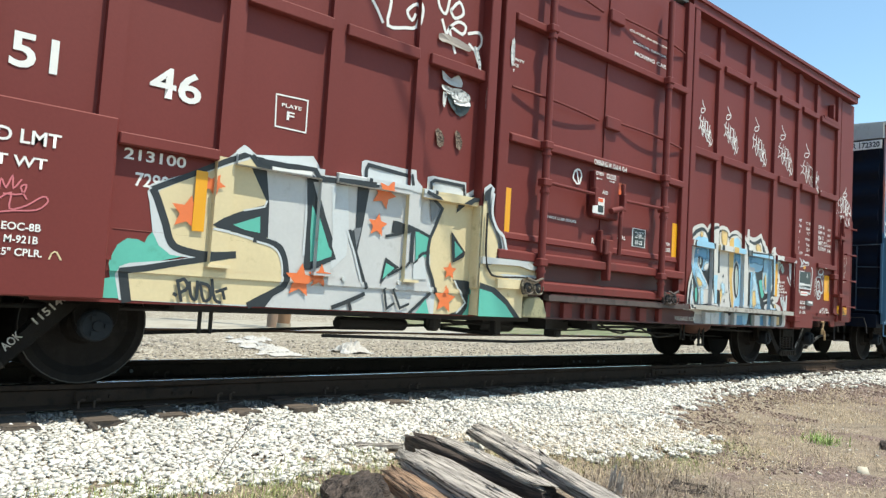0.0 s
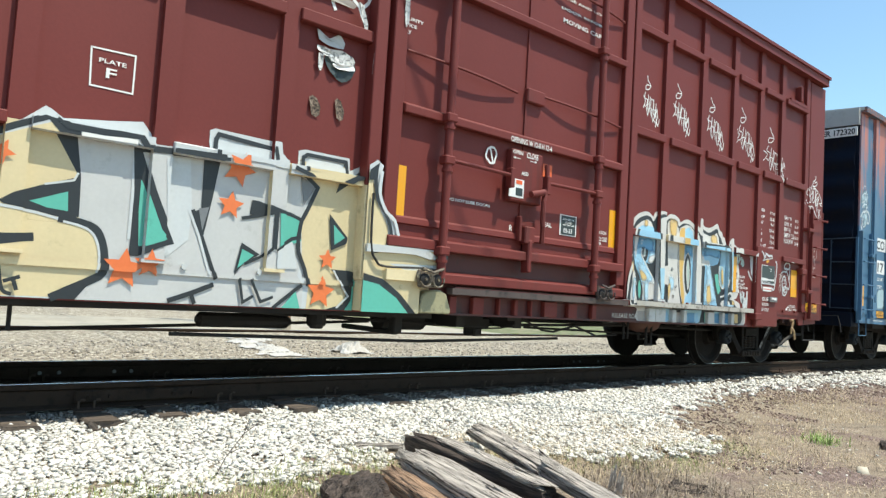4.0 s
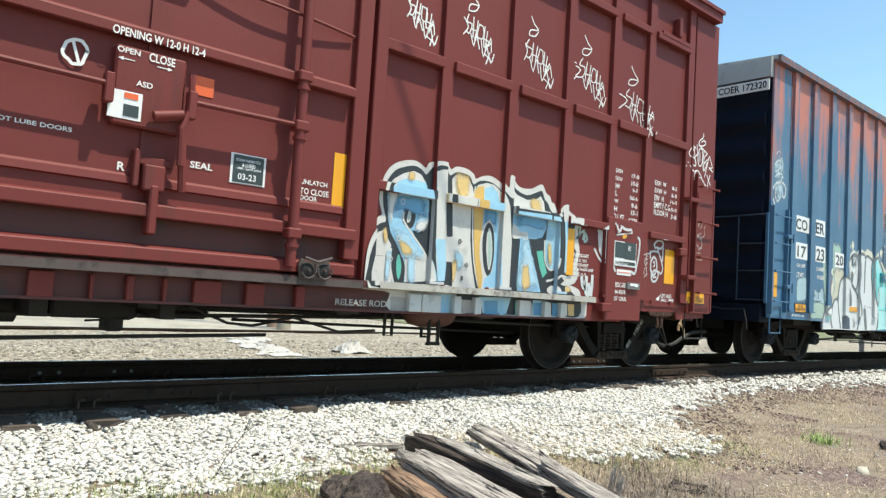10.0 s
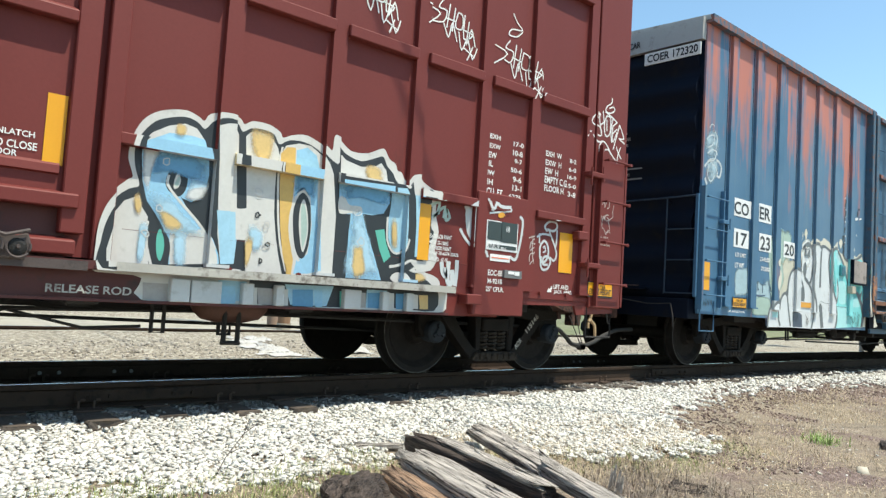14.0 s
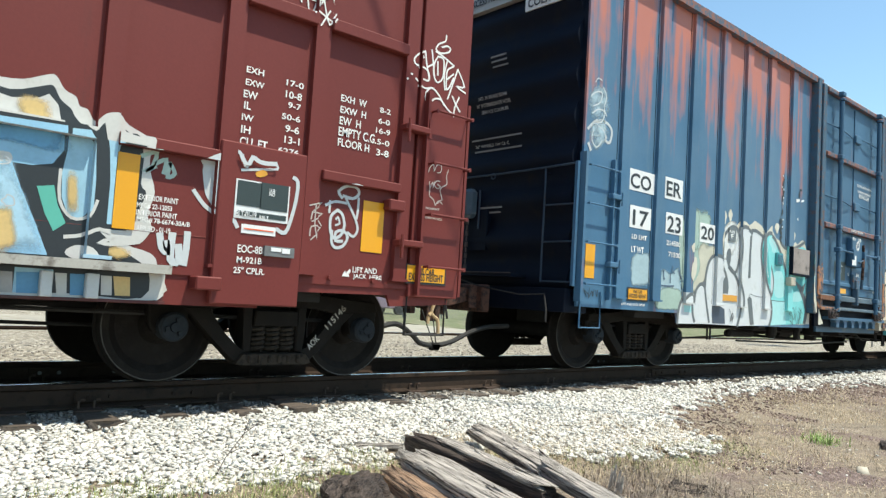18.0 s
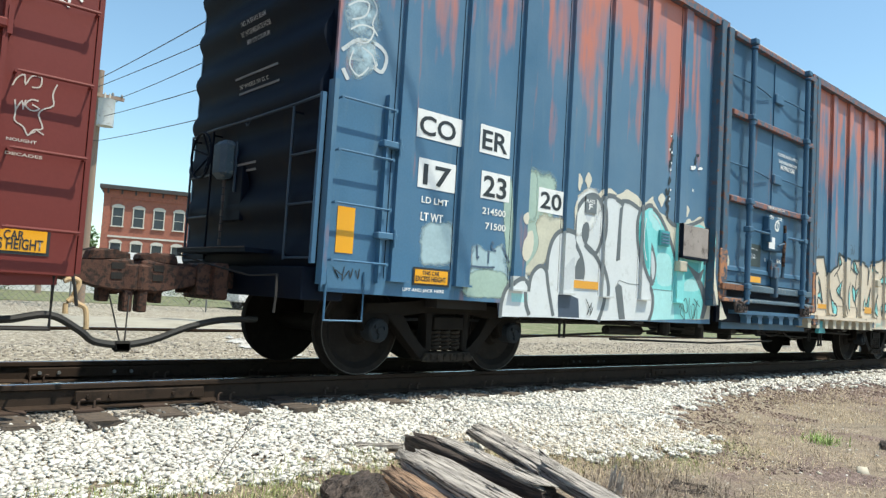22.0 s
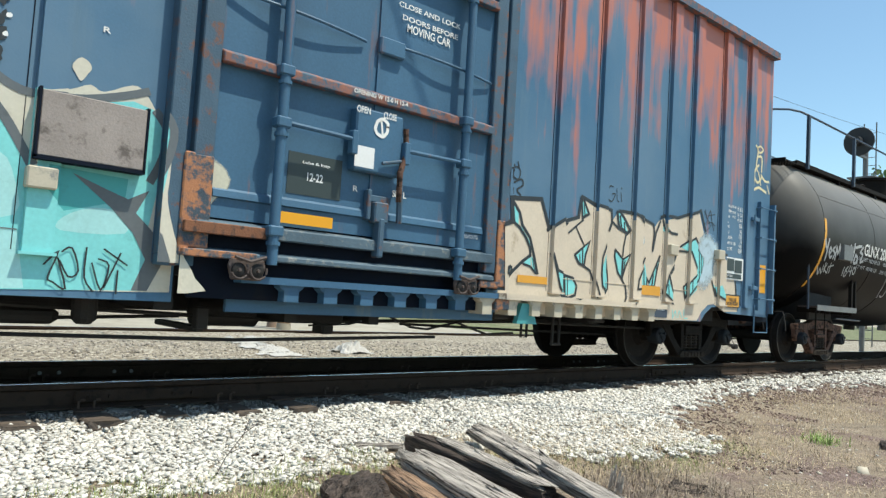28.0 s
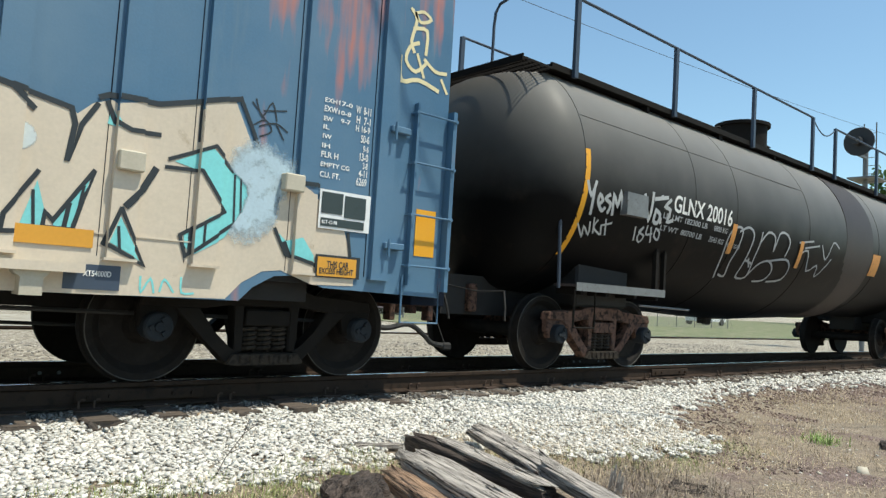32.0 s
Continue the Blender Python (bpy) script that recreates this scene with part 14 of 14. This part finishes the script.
def brick_building():
    ob = tagged(new("brick_building"), "two-storey red brick building with a dark cornice", "building")
    ob.matrix_basis = pose(25.2, 81.8, -0.4, 0, 0, -20)
    part("wall", boxes([(0, 20, 0, 14, 0, 11.2)]), BRICKM, ob)
    part("cornice", boxes([(-0.5, 20.5, -0.7, 14.3, 11.3, 11.75)]), CORNICE, ob)
    part("frieze", boxes([(-0.06, 20.06, -0.14, 0, 10.3, 11.3)]), BRICKM, ob)
    for k in range(14):
        part("cornice_bracket", boxes([(0.3 + 1.48 * k, 0.5 + 1.48 * k, -0.55, 0, 10.8, 11.3)]), CORNICE, ob)
    part("belt_course", boxes([(-0.05, 20.05, -0.1, 0, 5.75, 5.95)]), TRIM, ob)
    for x in (-0.02, 19.3):
        part("corner_pilaster", boxes([(x, x + 0.7, -0.12, 0, 0, 10.3)]), BRICKM, ob)
    for k in range(8):
        for z in (3.0, 7.1):
            window(ob, 1.6 + 2.23 * k, z, 1.05, 2.1, 0)
    return ob


def shed():
    ob = tagged(new("metal_shed"), "long low white metal-sided shed with a pale roof", "shed")
    ob.location = (-8.0, 42.0, -0.4)
    part("wall", boxes([(0, 40, 0, 3.6, 0, 2.2)]), SIDING, ob)
    for k in range(11):
        part("siding_board", boxes([(-0.02, 40.02, -0.05, 0, 0.1 + 0.19 * k, 0.25 + 0.19 * k)]), SIDING, ob)
    bm = bmesh.new()
    prism(bm, [(-0.4, 2.2), (-0.4, 2.3), (1.8, 2.9), (4.0, 2.3), (4.0, 2.2)], -0.4, 40.4, "x")
    part("roof", bm, ROOFM, ob)
    for x in (6.0, 15.0, 27.0):
        part("door", boxes([(x, x + 1.0, -0.07, 0, 0, 1.95)]), TRIM, ob)
    return ob


def house():
    ob = tagged(new("house"), "grey house with a purple-grey hipped roof", "house")
    ob.location = (-9.0, 46.6, -0.4)
    part("wall", boxes([(0, 21.4, 0, 12, 0, 5.2)]), STUCCO, ob)
    bm = bmesh.new()
    v = [bm.verts.new(c) for c in ((-0.6, -0.6, 5.2), (22.0, -0.6, 5.2), (22.0, 12.6, 5.2), (-0.6, 12.6, 5.2), (4, 6, 9.8), (18.5, 6, 9.8))]
    for f in ((0, 1, 5, 4), (1, 2, 5), (2, 3, 4, 5), (3, 0, 4), (0, 3, 2, 1)):
        bm.faces.new([v[i] for i in f])
    part("roof", bm, SLATER, ob)
    part("eave_board", boxes([(-0.6, 22.0, -0.68, -0.58, 5.05, 5.25)]), CORNICE, ob)
    for x in (8.0, 13.0, 17.0, 20.2):
        window(ob, x, 2.0, 1.0, 1.8, 0, False)
    part("door", boxes([(18.1, 19.0, -0.05, 0.02, 0.1, 2.2)]), TRIM, ob)
    return ob


brick_building(), shed(), house()

POLEM = mat("weathered_pole_wood", (0.28, 0.20, 0.15), 0.9, vary=0.3, scale=3, bump=0.5, streak=True)
WIREM = mat("black_cable", (0.02, 0.02, 0.022), 0.6, vary=0.1, bump=0)


PALESTEEL = mat("pale_grey_can", (0.50, 0.52, 0.52), 0.5, vary=0.15, bump=0.03, dirt=(0.3, 0.28, 0.25), dirt_at=0.62)


def utility_pole(x, y, tall, can, label, r=0.15):
    ob = tagged(new("utility_pole"), label, "utility pole", "utility poles")
    ob.location = (x, y, -0.4)
    part("shaft", lathed((0, 0, 0), [(0, r), (tall, r * 0.68)], "z", 14), POLEM, ob, "", True)
    for z in (tall - 1.0,):
        part("crossarm", boxes([(-0.8, 0.8, -0.24, -0.14, z, z + 0.12)]), POLEM, ob)
        for k in (-0.72, -0.4, 0.4, 0.72):
            part("insulator", lathed((k, -0.19, z + 0.12), [(0, 0.03), (0.06, 0.05), (0.12, 0.03)], "z", 10), GALV, ob)
        part("arm_brace", bars([[(-0.6, -0.14, z), (0, -0.12, z - 0.6), (0.6, -0.14, z)]], 0.02, 6), GALV, ob)
    if can:
        part("transformer", lathed((0.16, -0.42, tall - 2.1), [(0, 0.1), (0.03, 0.28), (0.95, 0.28), (1.0, 0.30), (1.03, 0.14)], "z", 18), PALESTEEL, ob, "grey transformer can", True)
        for k in (-0.08, 0.08):
            part("bushing", lathed((0.16 + k, -0.42, tall - 1.07), [(0, 0.03), (0.2, 0.03)], "z", 8), TRIM, ob)
    return ob


def cable(a, b, sag, r=0.012):
    a, b = Vector(a), Vector(b)
    pts = [a.lerp(b, u) - Vector((0, 0, sag * 4 * u * (1 - u))) for u in [i / 14 for i in range(15)]]
    thing("overhead_cable", bars([pts], r, 5), WIREM, "thin black overhead cable", "cable", "overhead cables")


utility_pole(7.4, 21.0, 8.6, True, "grey-brown wooden utility pole with a transformer")
utility_pole(9.6, 11.0, 8.2, False, "tall brown wooden pole by the paved strip", 0.17)
utility_pole(9.3, 36.0, 9.0, False, "distant wooden pole with a crossarm", 0.16)
for k, z0, x1, y1, z1 in ((-0.72, 7.75, 5.44, 9.42, 5.98), (-0.4, 7.75, 6.12, 9.17, 6.12), (0.72, 7.75, 6.26, 9.12, 5.75), (0.1, 6.9, 6.26, 9.12, 5.16), (0.0, 6.0, 6.35, 9.08, 4.5)):
    a, e = Vector((7.4 + k, 20.8, z0 - 0.4)), Vector((x1, y1, z1))
    cable(a, a + (e - a) * 1.45, 0.05, 0.011)
    cable(a, (-20 + k, 24.0, z0 + 0.2), 0.6)
cable((7.4, 21, 7.0), (9.3, 36, 8.0), 0.3)
cable((-30.0, 14.0, 12.0), (95.0, 20.0, 22.0), 1.2, 0.016)
utility_pole(-30.0, 14.2, 13.4, False, "wooden utility pole beyond the yard")
utility_pole(95.0, 20.2, 23.4, False, "tall wooden utility pole far along the line", 0.25)
utility_pole(-16.6, 7.5, 10.7, False, "wooden utility pole beyond the yard")
utility_pole(26.45, -14.5, 10.7, False, "wooden utility pole beside the bank")
cable((-16.60, 7.30, 9.62), (26.42, -14.66, 9.62), 0.5, 0.019)


def signal():
    ob = tagged(new("railway_signal"), "black railway signal head on a ladder mast", "signal")
    ob.location = (29.2, 3.4, -0.3)
    part("mast", lathed((1.1, 0, 0), [(0, 0.09), (8.6, 0.08)], "z", 12), GALV, ob, "", True)
    part("target", lathed((0.3, 0, 7.95), [(0, 0.54), (0.03, 0.55), (0.05, 0.54)], "x", 30), WIREM, ob, "round black background disc", True)
    part("hood", lathed((-0.05, 0, 7.95), [(0, 0.16), (0.35, 0.17)], "x", 18), WIREM, ob, "", True)
    part("lamp_case", boxes([(0.35, 0.75, -0.2, 0.2, 7.7, 8.2)]), WIREM, ob, bevel=0.03)
    part("bracket", boxes([(0.4, 1.15, -0.05, 0.05, 7.4, 7.5)]), GALV, ob)
    part("platform", boxes([(0.6, 2.0, -0.5, 0.5, 6.6, 6.66)]), GALV, ob)
    for y in (-0.22, 0.22):
        part("ladder_rail", bars([[(1.5, y, 0.2), (1.5, y, 8.9)]], 0.025, 6), GALV, ob)
    for k in range(26):
        part("ladder_rung", bars([[(1.5, -0.22, 0.5 + k * 0.32), (1.5, 0.22, 0.5 + k * 0.32)]], 0.014, 5), GALV, ob)
    return ob


signal()
TEALM = mat("teal_container_paint", (0.05, 0.22, 0.22), 0.5, vary=0.15)
thing("steel_container", boxes([(-2.0, 5.0, 23.5, 26.0, -0.42, 0.75)]), TEALM, "low teal steel container beyond the road", "container", bevel=0.04)


def parked_car(x, y, paint_mat, label):
    ob = tagged(new("parked_car"), label, "car", "parked cars")
    ob.location = (x, y, -0.33)
    bm = bmesh.new()
    prism(bm, [(-2.1, 0.35), (-2.15, 0.75), (-1.2, 0.9), (1.3, 0.95), (2.1, 0.85), (2.15, 0.35)], -0.85, 0.85)
    part("body", bm, paint_mat, ob, bevel=0.05)
    bm = bmesh.new()
    prism(bm, [(-1.0, 0.9), (-0.5, 1.4), (0.9, 1.42), (1.5, 0.93)], -0.72, 0.72)
    part("cabin", bm, DARKGLASS, ob, bevel=0.04)
    part("roof", boxes([(-0.45, 0.9, -0.7, 0.7, 1.40, 1.45)]), paint_mat, ob, bevel=0.02)
    for a in (-1.3, 1.3):
        for q in (-1, 1):
            part("wheel", lathed((a, q * 0.85, 0.32), [(-0.1, 0.2), (-0.09, 0.32), (0.09, 0.32), (0.1, 0.2)], "y", 18), HOSE, ob, "", True)
    return ob


CARWHITE = mat("white_car_paint", (0.7, 0.7, 0.7), 0.3, vary=0.03, bump=0)
CARGREEN = mat("green_car_paint", (0.05, 0.20, 0.12), 0.3, vary=0.05, bump=0)
CARMAUVE = mat("mauve_car_paint", (0.22, 0.17, 0.22), 0.3, vary=0.05, bump=0)
parked_car(16.5, 24.0, CARWHITE, "white car parked by the far fence")
parked_car(22.5, 24.5, CARMAUVE, "mauve car parked by the far fence")
parked_car(36.0, 26.0, CARGREEN, "green car parked by the far fence")
parked_car(62.0, 27.0, CARWHITE, "white car parked near the bushes")
GRASSY = mat("far_grass", (0.12, 0.14, 0.055), 0.9, vary=0.4, scale=0.9, grain=9, bump=0.4, dirt=(0.24, 0.21, 0.13), dirt_at=0.54)
thing("grass_verge", boxes([(17.6, 200, 10.2, 60, -0.40, -0.29)]), GRASSY, "green grass verge beyond the road", "grass", kind="structure")
thing("grass_verge", boxes([(-30, 30, 24.8, 41, -0.40, -0.30)]), GRASSY, "green grass strip before the shed", "grass", kind="structure")

FENCE = tagged(new("chain_link_fence"), "grey chain link fence beyond the road", "fence")
for k in range(22):
    part("fence_post", bars([[(2 + 2.4 * k, 20.0, -0.4), (2 + 2.4 * k, 20.0, 1.3)]], 0.03, 6), GALV, FENCE)
part("top_rail", bars([[(2, 20.0, 1.3), (52.4, 20.0, 1.3)]], 0.025, 6), GALV, FENCE)
wires = []
for k in range(250):
    x = 2 + 0.2 * k
    wires += [[(x, 20.0, -0.38), (x + 1.6, 20.0, 1.28)], [(x + 1.6, 20.0, -0.38), (x, 20.0, 1.28)]]
tagged(part("mesh_wire", bars(wires, 0.006, 3), GALV, FENCE), kind="stuff")


def motions():
    times = [i * 0.5 for i in range(65)]
    for ob, x in CARS:
        walk(ob, [(t, pose(x - rolled(t), 0, 0)) for t in times])
    for w, x in WHEELSETS:
        walk(w, [(t, pose(x, 0, 0.457, 0, -math.degrees(rolled(t) / 0.457), 0)) for t in [i * 0.2 for i in range(161)]])


motions()
